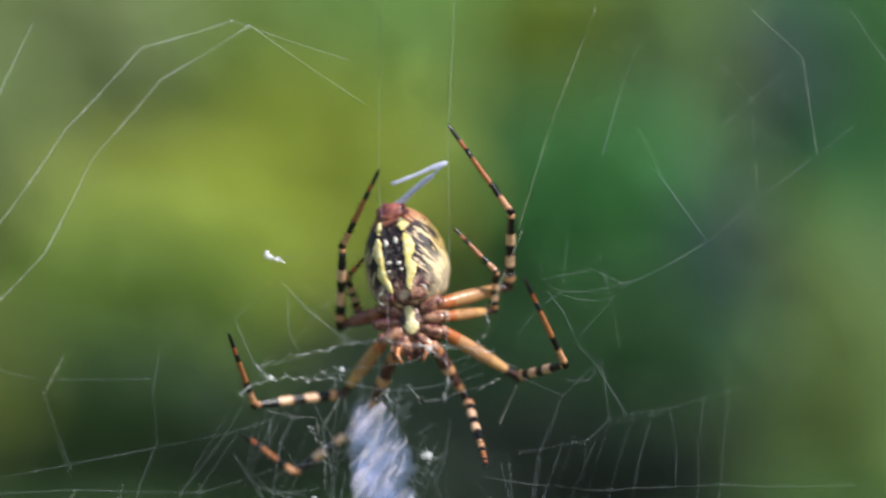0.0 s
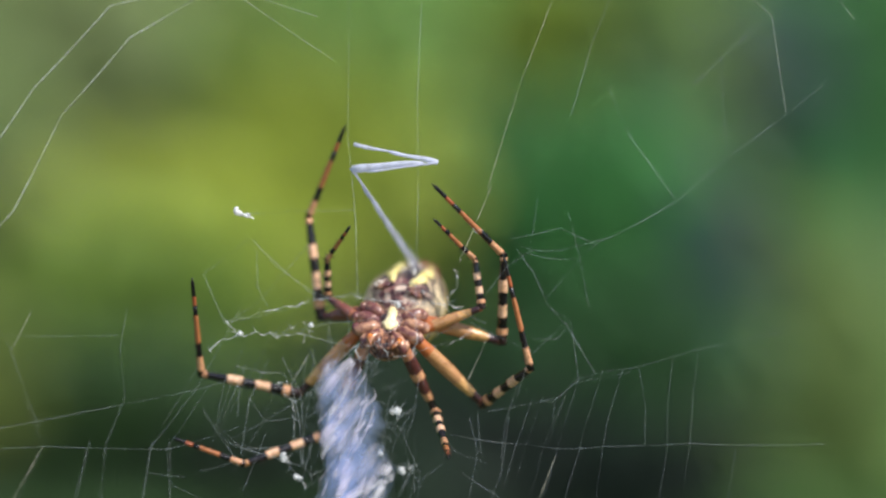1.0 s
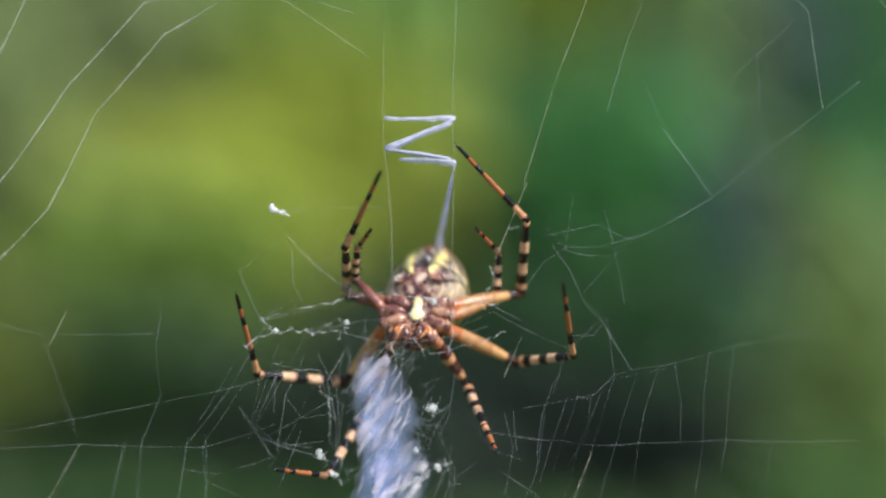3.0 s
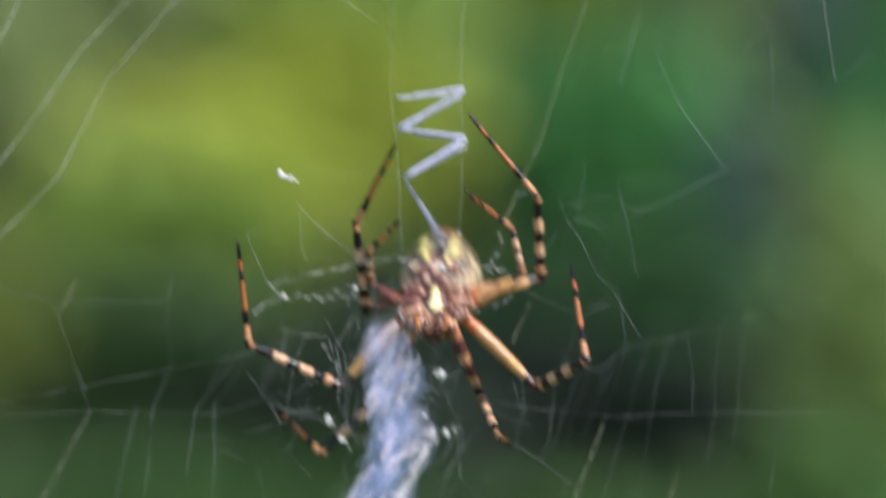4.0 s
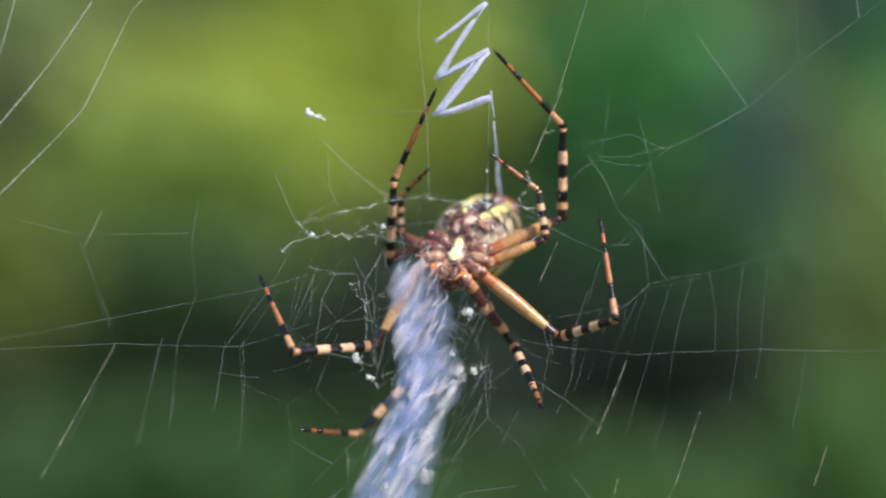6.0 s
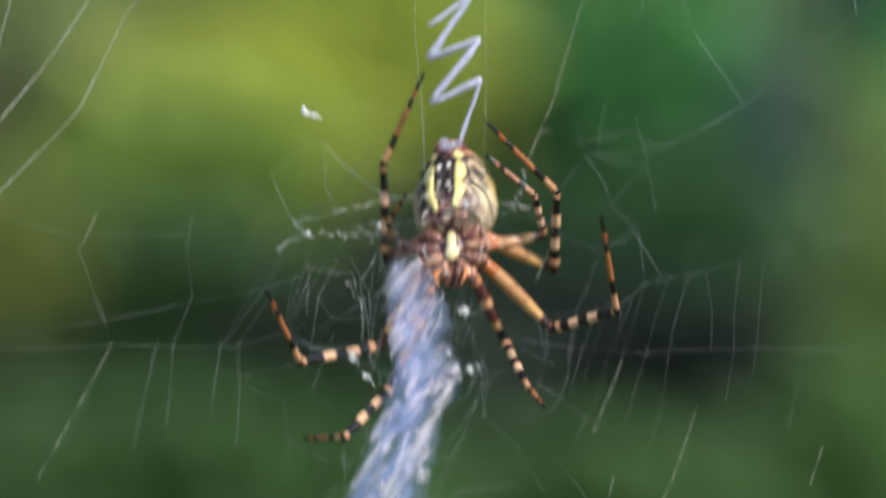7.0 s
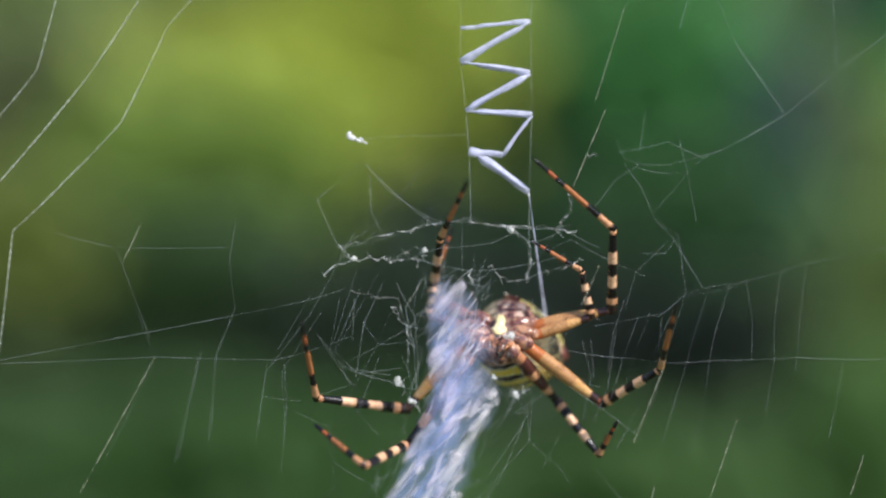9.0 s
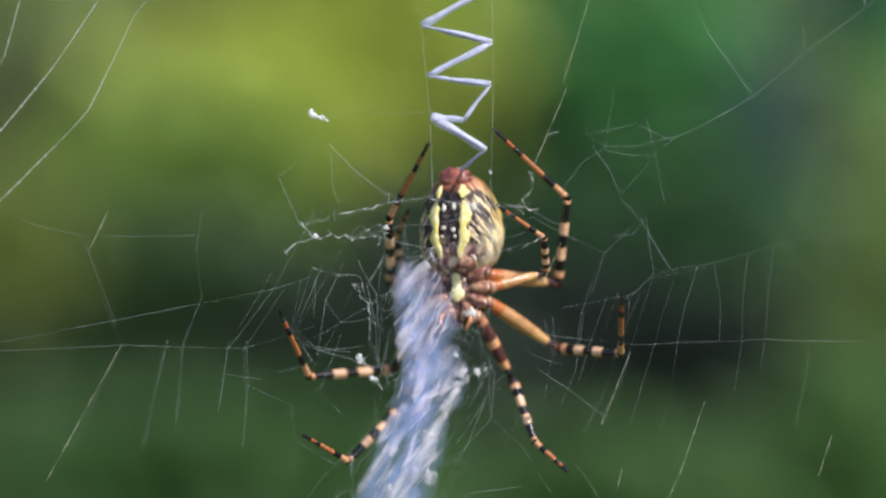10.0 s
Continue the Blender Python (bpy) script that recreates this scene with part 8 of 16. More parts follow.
    walk(leg["R1"]["femur"], [
        (0, at(7.07, 4.8, 2.46, -135.8, 25.1, -57.5)), (0.1, at(7.01, 4.84, 1.87, -133.4, 26.3, -56.1)),
        (0.2, at(6.93, 4.91, 0.72, -130.4, 27.7, -54.4)), (0.3, at(7.18, 4.96, -0.69, -127.7, 30.3, -50.8)),
        (0.4, at(7.4, 4.93, -1.23, -131.9, 29.2, -52.3)), (0.5, at(7.59, 4.31, -1.45, -136.6, 27.5, -54.2)),
        (0.6, at(7.49, 3.63, -1.49, -140.3, 25, -56.7)), (0.7, at(7.07, 3.2, -1.79, -140, 23.3, -58.2)),
        (0.8, at(7.18, 3.2, -0.68, -151.3, 12.7, -65.8)), (0.9, at(6.94, 3.2, -0.38, -155.2, 3.7, -70.4)),
        (1, at(7.11, 3.66, -2.11, -141.8, 22.2, -58.9)), (1.2, at(7.82, 4.92, -1.5, -141.6, 25.9, -55.7)),
        (1.3, at(8.8, 5.24, -0.58, -146, 28.2, -53.7)), (1.5, at(8.18, 5.23, -1.18, -132, 33.2, -48.7)),
        (1.7, at(7.71, 5.24, -1.19, -135.5, 29, -53.8)), (1.8, at(7.98, 5.23, -2.08, -133, 32.4, -49.8)),
        (2, at(6.53, 4.8, -1.56, -138.4, 21.3, -61.9)), (2.2, at(6.63, 4.42, -0.52, -144.4, 22.6, -60.8)),
        (2.3, at(6.61, 4.08, -0.82, -141, 25.4, -58.4)), (2.4, at(6.55, 3.59, -1.5, -134.6, 29.7, -54.1)),
        (2.5, at(7.16, 3.24, -1.93, -131.7, 34.3, -48.2)), (2.65, at(7.26, 3.24, -2.64, -124.8, 37.5, -43.3)),
        (2.8, at(7.13, 3.22, -2.22, -127, 35.7, -46.4)), (2.9, at(6.55, 3.25, -1.93, -127.8, 32.6, -51.3)),
        (3.1, at(6.46, 3.99, -0.78, -135.9, 26.5, -59)), (3.3, at(6.29, 4.75, -0.2, -139.6, 21.6, -63.9)),
        (3.5, at(6.29, 4.69, -1.25, -143.1, 24.7, -61.2)), (3.7, at(7.07, 4.45, -1.84, -150.7, 20.7, -64.1)),
        (3.8, at(7.32, 4.32, -2.95, -147.5, 23.7, -62.1)), (4, at(7.6, 3.76, -3.75, -150.4, 16.4, -66.8)),
        (4.1, at(7.12, 3.23, -4.9, -144.5, 15.1, -67.6)), (4.2, at(7.64, 3.22, -4.64, -150.4, 7.9, -72.4)),
        (4.3, at(8.42, 3.74, -4.96, -143.8, 19.7, -64.5)), (4.5, at(9.28, 4.69, -3.65, -139.5, 24.5, -60.4)),
        (4.7, at(10.41, 5.32, -2.29, -154, 19.7, -63.8)), (4.8, at(9.93, 5.31, -3.64, -142.2, 28.7, -57.7)),
        (5, at(9.15, 5.31, -3.11, -144.3, 22.4, -62.8)), (5.2, at(8.33, 5.21, -5.43, -125.2, 31.2, -53)),
        (5.3, at(9.03, 5.21, -5.38, -128, 33.1, -49.9)), (5.5, at(7.74, 4.38, -4.84, -132.4, 25.2, -60.6)),
        (5.6, at(8.05, 4.21, -5.18, -138.9, 25, -60.8)), (5.7, at(6.71, 3.47, -5.2, -141.9, 13.9, -70.6)),
        (6.05, at(6.33, 3.67, -5.16, -139.7, 13.7, -70.7)), (6.4, at(6.38, 4.19, -5.06, -137.4, 16.7, -67.9)),
        (6.6, at(6.48, 4.78, -4.98, -136.9, 18.1, -66.5)), (6.8, at(6.62, 4.74, -4.84, -137.9, 19.1, -65.6)),
        (6.9, at(6.75, 4.8, -5.12, -138.5, 21, -63.8)), (7, at(7.19, 4.28, -4.61, -147.7, 16.9, -67.1)),
        (7.1, at(7.65, 4.28, -5.75, -144.8, 23, -62.7)), (7.2, at(7.74, 4.43, -7.82, -134.7, 29.8, -56.3)),
        (7.3, at(7.52, 3.92, -7.8, -139.3, 23.1, -63.3)), (7.4, at(7.9, 3.23, -8.82, -139.6, 24.1, -62.3)),
        (7.5, at(7.84, 3.24, -8.23, -147.5, 12.1, -71.6)), (7.7, at(9.09, 4.35, -7.13, -151.2, 11.2, -72.1)),
        (7.8, at(8.88, 4.7, -6.75, -146.5, 10.1, -72.8)), (8, at(9.57, 5.16, -6.76, -140.8, 19.3, -65.9)), (8.2, at(8.5, 5.11, -7.1, -140, 17, -67.8)),
        (8.3, at(7.83, 4.57, -6.64, -145.5, 9.6, -73.6)), (8.5, at(7.71, 4.63, -6.85, -150.9, 9.2, -73.8)),
        (8.7, at(7.74, 4.13, -6.73, -156.2, -3, -79.9)), (8.8, at(8.15, 4.05, -8.19, -148.2, 19.9, -67.8)),
        (8.9, at(7.37, 3.44, -9.41, -137.9, 24.3, -64.3)), (9, at(6.88, 3.24, -10.02, -132.5, 25.2, -63.3)),
        (9.1, at(6.71, 3.37, -8.81, -139.5, 17.9, -70.8)), (9.2, at(6.59, 3.69, -8.17, -140.9, 15.2, -73.2)),
        (9.3, at(6.73, 4.1, -8.49, -135.9, 22.2, -66.7)), (9.4, at(7, 4.42, -8.15, -136.4, 24.2, -64.6)),
        (9.5, at(6.91, 4.9, -8.11, -135.5, 24.5, -64.2)), (9.7, at(7.41, 4.8, -7.64, -145.3, 20.7, -67.5)),
        (9.8, at(6.99, 4.8, -7.11, -151.5, 6.9, -76.2)), (9.9, at(6.97, 4.68, -7.34, -153.1, 4.2, -77.6)),
        (10, at(7.03, 4.8, -8.45, -146.7, 17.1, -70)),
    ])
    walk(leg["R1"]["tibia"], [
        (0, at(10.65, 10.14, -3.02, 129.5, 9.3, 19.4)), (0.1, at(10.67, 10.4, -3.34, 127.7, 9.8, 18.8)),
        (0.2, at(10.68, 10.72, -4.13, 123.7, 10.9, 17.3)), (0.3, at(10.71, 11.2, -5.16, 119.3, 12, 15.3)),
        (0.4, at(10.7, 10.95, -6.16, 115.8, 12.9, 13.5)), (0.5, at(10.65, 10, -6.89, 114.7, 13.5, 12.2)),
        (0.6, at(10.49, 8.89, -7.38, 119.2, 13.5, 12.2)), (0.7, at(10.33, 8.23, -7.73, 122.3, 13.4, 12.4)),
        (0.8, at(10.21, 6.35, -7.91, 119.4, 13.5, 12.2)), (0.9, at(10.12, 4.85, -8.03, 117.1, 13.3, 12.7)),
        (1, at(10.29, 8.51, -8.25, 116.7, 12.8, 13.6)), (1.2, at(10.52, 10.27, -7.46, 122.7, 12, 15.1)),
        (1.3, at(10.66, 10.7, -6.75, 128.3, 11.2, 16.2)), (1.5, at(10.85, 11.7, -5.91, 135.7, 10, 17.6)),
        (1.7, at(10.76, 11.09, -6.46, 130.8, 11, 16.5)), (1.8, at(10.71, 11.58, -6.95, 127.2, 11.6, 15.8)),
        (2, at(10.39, 9.47, -7.44, 122.5, 11.9, 15.3)), (2.2, at(9.64, 9.12, -6.86, 122.4, 10.6, 17.5)),
        (2.5, at(9.76, 9.81, -6.57, 123.7, 9.8, 18.6)), (2.65, at(9.88, 10.3, -6.46, 124.3, 9.2, 19.5)),
        (2.8, at(9.97, 10.02, -6.35, 124.7, 8.6, 20.4)), (2.9, at(10.02, 9.6, -6.29, 124.9, 8.3, 20.9)),
        (3.3, at(10.16, 9.29, -6.18, 125.2, 7.4, 22.2)), (3.5, at(9.38, 9.61, -7.39, 141.5, 6.1, 23.6)), (3.7, at(9.65, 8.6, -8.73, 133.8, 8.1, 21.7)),
        (3.8, at(9.99, 8.97, -9.48, 128.4, 9.1, 20.6)), (4, at(10.62, 7.32, -10.79, 120.9, 10.2, 18.9)),
        (4.1, at(10.97, 6.75, -11.54, 123.1, 9.8, 19.6)), (4.2, at(11.31, 5.44, -11.92, 125.8, 9.4, 20.2)),
        (4.3, at(11.93, 7.96, -11.38, 126.5, 9.5, 20)), (4.5, at(12.74, 9.72, -9.5, 127.6, 9.8, 19.6)), (4.7, at(12.6, 9.25, -9.44, 128.4, 9.2, 20.4)),
        (4.8, at(12.6, 10.79, -9.5, 129.5, 8.5, 21.3)), (5, at(12.35, 9.9, -9.45, 130.6, 7.5, 22.5)), (5.2, at(12.32, 11.38, -9.6, 130.8, 7, 23.1)),
        (5.3, at(12.29, 11.68, -9.73, 130, 7, 23)), (5.5, at(11.99, 9.55, -10, 127.2, 7.4, 22.6)), (5.6, at(11.59, 9.26, -10.95, 126.6, 7.5, 22.5)),
        (5.7, at(11.1, 6.7, -11.66, 126, 7.7, 22.2)), (5.9, at(11, 6.64, -11.57, 126, 7.2, 22.8)), (6.2, at(10.99, 7.33, -11.25, 126.3, 6.8, 23.3)),
        (6.6, at(11.01, 8.84, -10.85, 126.8, 6.3, 24)), (6.8, at(10.93, 8.95, -10.76, 126.8, 5.9, 24.6)),
        (6.9, at(10.77, 9.31, -11.03, 126.9, 5.7, 24.8)), (7, at(10.54, 7.94, -11.44, 126.4, 6, 24.5)),
        (7.1, at(10.73, 8.92, -12.11, 125.1, 6.5, 23.8)), (7.2, at(11.09, 10.22, -12.97, 122.9, 7.4, 22.4)),
        (7.3, at(11.31, 8.64, -13.69, 120.2, 8.6, 20.4)), (7.4, at(11.53, 8.1, -14.7, 118.1, 9.6, 18.7)),
        (7.5, at(11.68, 6.09, -15.2, 116.7, 10.4, 17)), (7.7, at(12.52, 6.97, -14.39, 118, 10.6, 16.6)),
        (7.8, at(12.97, 7.26, -13.68, 119.1, 10.4, 17.1)), (8, at(13.56, 9.32, -12.94, 120.7, 9.9, 18)),
        (8.2, at(12.81, 8.92, -13.28, 127.9, 6.9, 22.4)), (8.3, at(12.09, 7.04, -13.51, 134.2, 3.8, 25.9)),
        (8.5, at(11.33, 6.91, -14.14, 142.9, -1.7, 30.8)), (8.7, at(11.16, 4.32, -14.45, 138.6, -4.3, 32.9)),
        (8.8, at(11.36, 8, -14.94, 139.3, -9.1, 37.1)), (9, at(11.35, 8.21, -15.19, 139.7, -15, 42.4)),
        (9.1, at(11.25, 7.04, -14.92, 139.5, -14.7, 42.1)), (9.2, at(11.19, 6.88, -14.5, 140.7, -15, 42.4)),
        (9.3, at(11.22, 8.53, -14.11, 143.8, -16.7, 43.7)), (9.5, at(11.15, 9.74, -13.59, 145.7, -16.1, 43.3)),
        (9.6, at(11.05, 9.54, -13.76, 144.4, -12.5, 40.7)), (9.7, at(10.91, 8.91, -14.13, 144.4, -8.1, 37.5)),
        (9.8, at(10.69, 6.63, -14.48, 144.5, -3.6, 34.3)), (9.9, at(10.59, 6.04, -14.85, 145.8, -1, 32.5)),
        (10, at(10.68, 8.34, -15.19, 147.9, -1, 32.4)),
    ])
    walk(leg["R1"]["metatarsus"], [
        (0, at(11.77, 4.83, -7.39, 117.9, 5.1, 8.4)), (0.1, at(11.76, 4.96, -7.54, 117, 5.1, 8.3)), (0.3, at(11.63, 5.16, -8.49, 111.5, 5.4, 7.7)),
        (0.4, at(11.5, 4.7, -9.11, 108.5, 5.6, 7.2)), (0.5, at(11.32, 3.67, -9.72, 106.1, 5.7, 6.7)), (0.6, at(10.99, 2.78, -10.69, 107.8, 6.4, 4.4)),
        (0.7, at(10.75, 2.3, -11.35, 110.5, 7.1, 2.4)), (0.8, at(10.71, 0.26, -11.23, 109.2, 6.8, 3.3)),
        (0.9, at(10.77, -1.35, -11.12, -119.1, -31.6, 6.6)), (1, at(11.08, 2.3, -11.3, 106.8, -1.5, 3.3)),
        (1.2, at(11.29, 4.41, -11.14, 113.8, -1.1, 2.3)), (1.5, at(11.49, 6.81, -10.82, 127.1, -1, 2)),
        (1.7, at(11.42, 5.79, -10.93, 122.9, -1.1, 2.2)), (1.8, at(11.41, 6.01, -11.07, 119.8, -1.3, 2.5)),
        (2, at(11.21, 3.61, -11.1, 115.8, -1.7, 3.3)), (2.2, at(10.75, 3.31, -10.53, 123.9, -4.6, 8.3)),
        (2.5, at(10.98, 4.11, -10.38, 125.8, -5.3, 9.3)), (2.65, at(11.21, 4.67, -10.34, 125.7, -5.9, 10.2)),
        (2.8, at(11.41, 4.44, -10.27, 125, -6.6, 11.2)), (2.9, at(11.52, 4.06, -10.23, 124.4, -7, 11.8)),
        (3.3, at(11.83, 3.83, -10.17, 122.9, -8, 13.2)), (3.5, at(10.58, 5.41, -12.81, 134.5, -17.6, 25.5)),
        (3.7, at(10.89, 3.68, -13.5, 117.7, -14.1, 20.4)), (3.8, at(11.27, 3.62, -13.74, 112, -12.5, 17.1)),
        (4, at(11.96, 1.46, -14.31, 97.3, -11.2, 11.8)), (4.1, at(12.32, 1.04, -15.29, 77.4, -11.1, 14.6)),
        (4.2, at(12.63, -0.09, -15.93, 33.4, 65.8, 105.5)), (4.3, at(13.2, 2.47, -15.47, 78, -12.3, 13.6)),
        (4.5, at(13.9, 4.28, -13.68, 129.2, -10.5, 5.7)), (4.7, at(13.85, 3.9, -13.71, 132, -11.4, 6.9)),
        (4.8, at(13.93, 5.55, -13.87, 132.9, -12, 7.6)), (5, at(13.82, 4.78, -13.94, 131.7, -12.7, 8.4)),
        (5.2, at(13.88, 6.31, -14.12, 129.1, -13, 8.7)), (5.3, at(13.87, 6.55, -14.17, 127.1, -12.9, 8.6)),
        (5.5, at(13.62, 4.23, -14.17, 122.3, -12.6, 8.1)), (5.6, at(13.22, 3.89, -15.07, 116.4, -11.2, 5.5)),
        (5.7, at(12.72, 1.29, -15.72, 111.4, -10.1, 3)), (5.9, at(12.71, 1.25, -15.63, 112.1, -10.3, 3.7)),
        (6.2, at(12.76, 1.99, -15.35, 115.1, -11.6, 6.6)), (6.6, at(12.86, 3.56, -14.99, 119.7, -13.7, 10.8)),
        (6.8, at(12.87, 3.7, -14.91, 120.6, -14.1, 11.6)), (6.9, at(12.73, 4.08, -15.19, 119, -15.2, 13.4)),
        (7, at(12.47, 2.66, -15.55, 115.7, -16, 15.1)), (7.1, at(12.61, 3.52, -16.08, 114, -15.3, 13.4)),
        (7.2, at(12.87, 4.63, -16.72, 112.5, -14, 10.3)), (7.3, at(12.92, 2.82, -17.16, 109.4, -13.1, 7.9)),
        (7.4, at(12.98, 2.11, -17.93, 102.3, -13.1, 7.9)), (7.5, at(12.96, -0.02, -18.27, -142.6, -66.4, 32.1)),
        (7.7, at(13.7, 0.91, -17.61, 109.4, 3.2, 9.5)), (7.8, at(14.18, 1.26, -17.01, 118.8, 2.6, 10.9)),
        (8, at(14.84, 3.44, -16.44, 134.1, -1.3, 16.2)), (8.2, at(14.42, 3.64, -17.53, 130.1, -8.6, 24.2)),
        (8.3, at(13.98, 2.42, -18.35, 124.8, -12.5, 29.5)), (8.5, at(13.62, 3.38, -19.69, 117.3, -17.4, 37.8)),
        (8.7, at(13.99, 0.66, -19.65, 88.3, -16, 31.5)), (8.8, at(14.76, 4.87, -20.15, 67.4, -15.5, 34)),
        (8.9, at(15.21, 5.53, -20.27, 48.6, -12.3, 39.2)), (9, at(15.4, 5.81, -20.31, 39.9, -8.9, 42.6)),
        (9.1, at(15.28, 4.58, -20.05, 45.1, -9.7, 41.8)), (9.2, at(15.2, 4.57, -19.7, 56.5, -10.4, 41)),
        (9.3, at(15.23, 6.67, -19.49, 69.8, -9.6, 42.5)), (9.4, at(15.14, 7.54, -19.22, 83, -8.7, 46.5)),
        (9.5, at(15, 7.98, -19.11, 93.6, -8.5, 51.2)), (9.6, at(14.62, 7.27, -19.28, 102.3, -8.8, 52.9)),
        (9.7, at(14.01, 6.17, -19.74, 110.9, -8.6, 52.4)), (9.8, at(13.27, 3.49, -20.13, 118.3, -7.8, 50.7)),
        (9.9, at(12.77, 2.8, -20.61, 124.1, -7.5, 50.2)), (10, at(12.74, 5.27, -21.09, 127.5, -8.6, 51.6)),
    ])
    walk(leg["R2"]["femur"], [
        (0, at(7.9, 4.57, 3.77, -136, 51.2, -99.7)), (0.1, at(7.86, 4.63, 3.16, -133.7, 52.4, -97.7)),
        (0.2, at(7.82, 4.73, 1.99, -130.6, 53.4, -95.9)), (0.3, at(8.09, 4.81, 0.57, -128.9, 54.9, -92.7)),
        (0.4, at(8.33, 4.79, 0.02, -134.2, 51.9, -98.4)), (0.6, at(8.62, 4.23, -0.6, -146.2, 41.6, -111)),
        (0.7, at(8.27, 3.96, -1.15, -147.5, 39.3, -113)), (0.8, at(8.38, 3.96, -0.04, -147, 26.1, -123)),
        (0.9, at(8.13, 3.98, 0.27, -145.2, 22.6, -125.6)), (1, at(8.34, 4.24, -1.33, -150.2, 43.1, -110.4)),
        (1.2, at(8.99, 5.06, -0.48, -155.6, 43.9, -109.8)), (1.3, at(9.94, 5.24, 0.49, -162.6, 42.7, -110.4)),
        (1.5, at(9.43, 5.23, -0.24, -157.8, 52.3, -105.3)), (1.7, at(8.88, 5.23, -0.16, -155, 48, -108.3)),
        (1.8, at(9.2, 5.23, -1.11, -154.8, 53, -104.6)), (2, at(7.82, 4.97, -0.7, -146.6, 42.8, -113.1)),
        (2.2, at(7.87, 4.73, 0.37, -143.5, 35.2, -119.9)), (2.3, at(7.88, 4.52, -0.02, -143.9, 42.7, -112.9)),
        (2.4, at(7.87, 4.17, -0.9, -139.9, 51.2, -103.1)), (2.5, at(8.34, 4.05, -1.28, -138.4, 56.6, -95.2)),
        (2.65, at(8.45, 4.03, -2.01, -129.3, 62.5, -83.2)), (2.8, at(8.29, 4.01, -1.54, -129.4, 62.4, -83.5)),
        (2.9, at(7.81, 3.9, -1.28, -128, 61.7, -85.3)), (3.1, at(7.47, 4.27, 0.38, -137.3, 55.5, -98.1)),
        (3.3, at(7.18, 4.49, 1.06, -139.2, 51.8, -103.7)), (3.5, at(7.2, 4.41, -0.01, -141.2, 41.2, -116.4)),
        (3.7, at(7.98, 4.58, -0.57, -142.6, 28.6, -128.4)), (3.8, at(8.24, 4.57, -1.71, -141.7, 28.9, -128.1)),
        (4, at(8.69, 4.33, -2.78, -141.9, 28.6, -128.4)), (4.1, at(8.34, 4, -4.3, -139.5, 40, -117.2)),
        (4.2, at(8.87, 3.99, -4.05, -142.3, 38.5, -118.7)), (4.3, at(9.64, 4.29, -4.16, -146, 45.4, -112)),
        (4.5, at(10.34, 4.83, -2.5, -148.7, 44.6, -112.8)), (4.7, at(11.46, 5.36, -1.14, -158.9, 42.9, -113.9)),
        (4.8, at(11.08, 5.35, -2.58, -154.5, 55, -106)), (5, at(10.27, 5.35, -2.02, -152, 51.9, -108.7)),
        (5.2, at(9.48, 5.2, -4.38, -137.1, 60.7, -97.3)), (5.3, at(10.14, 5.2, -4.28, -144.3, 58.8, -100.5)),
        (5.5, at(8.91, 4.71, -3.85, -142.5, 43.7, -118.2)), (5.6, at(9.24, 4.62, -4.26, -148.9, 40.4, -121.2)),
        (5.7, at(8.06, 4.06, -4.69, -139.9, 31.5, -129.1)), (6.05, at(7.63, 4.16, -4.45, -137.7, 32.9, -127.6)),
        (6.2, at(7.58, 4.22, -4.26, -136.3, 33.7, -126.7)), (6.4, at(7.54, 4.32, -4.03, -138.5, 40.7, -118.7)),
        (6.6, at(7.55, 4.54, -3.86, -138.7, 44.8, -113.8)), (6.8, at(7.6, 4.49, -3.65, -140.2, 46, -112.3)),
        (6.9, at(7.67, 4.57, -3.88, -142.8, 45.6, -112.8)), (7, at(8.15, 4.38, -3.38, -148.9, 36.9, -120.6)),
        (7.1, at(8.66, 4.58, -4.6, -150.2, 40.9, -117.6)), (7.2, at(8.82, 4.64, -6.7, -143.8, 47.3, -111.8)),
        (7.3, at(8.66, 4.39, -6.85, -138.9, 36.9, -123)), (7.4, at(9.08, 4.02, -8.17, -146.4, 46.2, -113.5)),
        (7.5, at(9.02, 4.04, -7.59, -148.9, 37.9, -120.6)), (7.7, at(10.27, 4.69, -6.17, -155, 38.3, -120.3)),
        (7.8, at(10.08, 4.88, -5.77, -150.1, 41, -118.5)), (8, at(10.65, 5.12, -5.63, -149.1, 49.2, -111.7)),
        (8.2, at(9.61, 5.04, -6, -143.7, 48.5, -112.4)), (8.3, at(8.96, 4.7, -5.58, -142.3, 42.6, -118.7)),
        (8.5, at(8.87, 4.68, -5.81, -146.8, 43.2, -118.1)), (8.7, at(8.91, 4.45, -5.75, -144.6, 27.4, -131.2)),
        (8.8, at(9.31, 4.46, -7.23, -154.8, 38.9, -123.2)), (8.9, at(8.58, 4.13, -8.71, -150.2, 43.2, -120.3)),
        (9, at(8.06, 4.04, -9.38, -146.5, 44.4, -119.2)), (9.1, at(7.99, 4.03, -8.21, -145.6, 37, -125.8)),
        (9.2, at(7.75, 4.3, -7.31, -143.7, 36, -126.7)), (9.3, at(7.79, 4.48, -7.4, -146.3, 48.7, -114.7)),
        (9.4, at(8, 4.55, -6.96, -147, 53.3, -109.9)), (9.5, at(7.9, 4.72, -6.92, -145.1, 55.3, -107.6)),
        (9.7, at(8.27, 4.57, -6.35, -150.8, 51.7, -111.4)), (9.8, at(7.87, 4.57, -5.83, -149.4, 45.6, -116.7)),
        (9.9, at(7.89, 4.51, -6.09, -149.6, 46.7, -115.7)), (10, at(7.98, 4.57, -7.23, -147.3, 54.2, -108.5)),
    ])
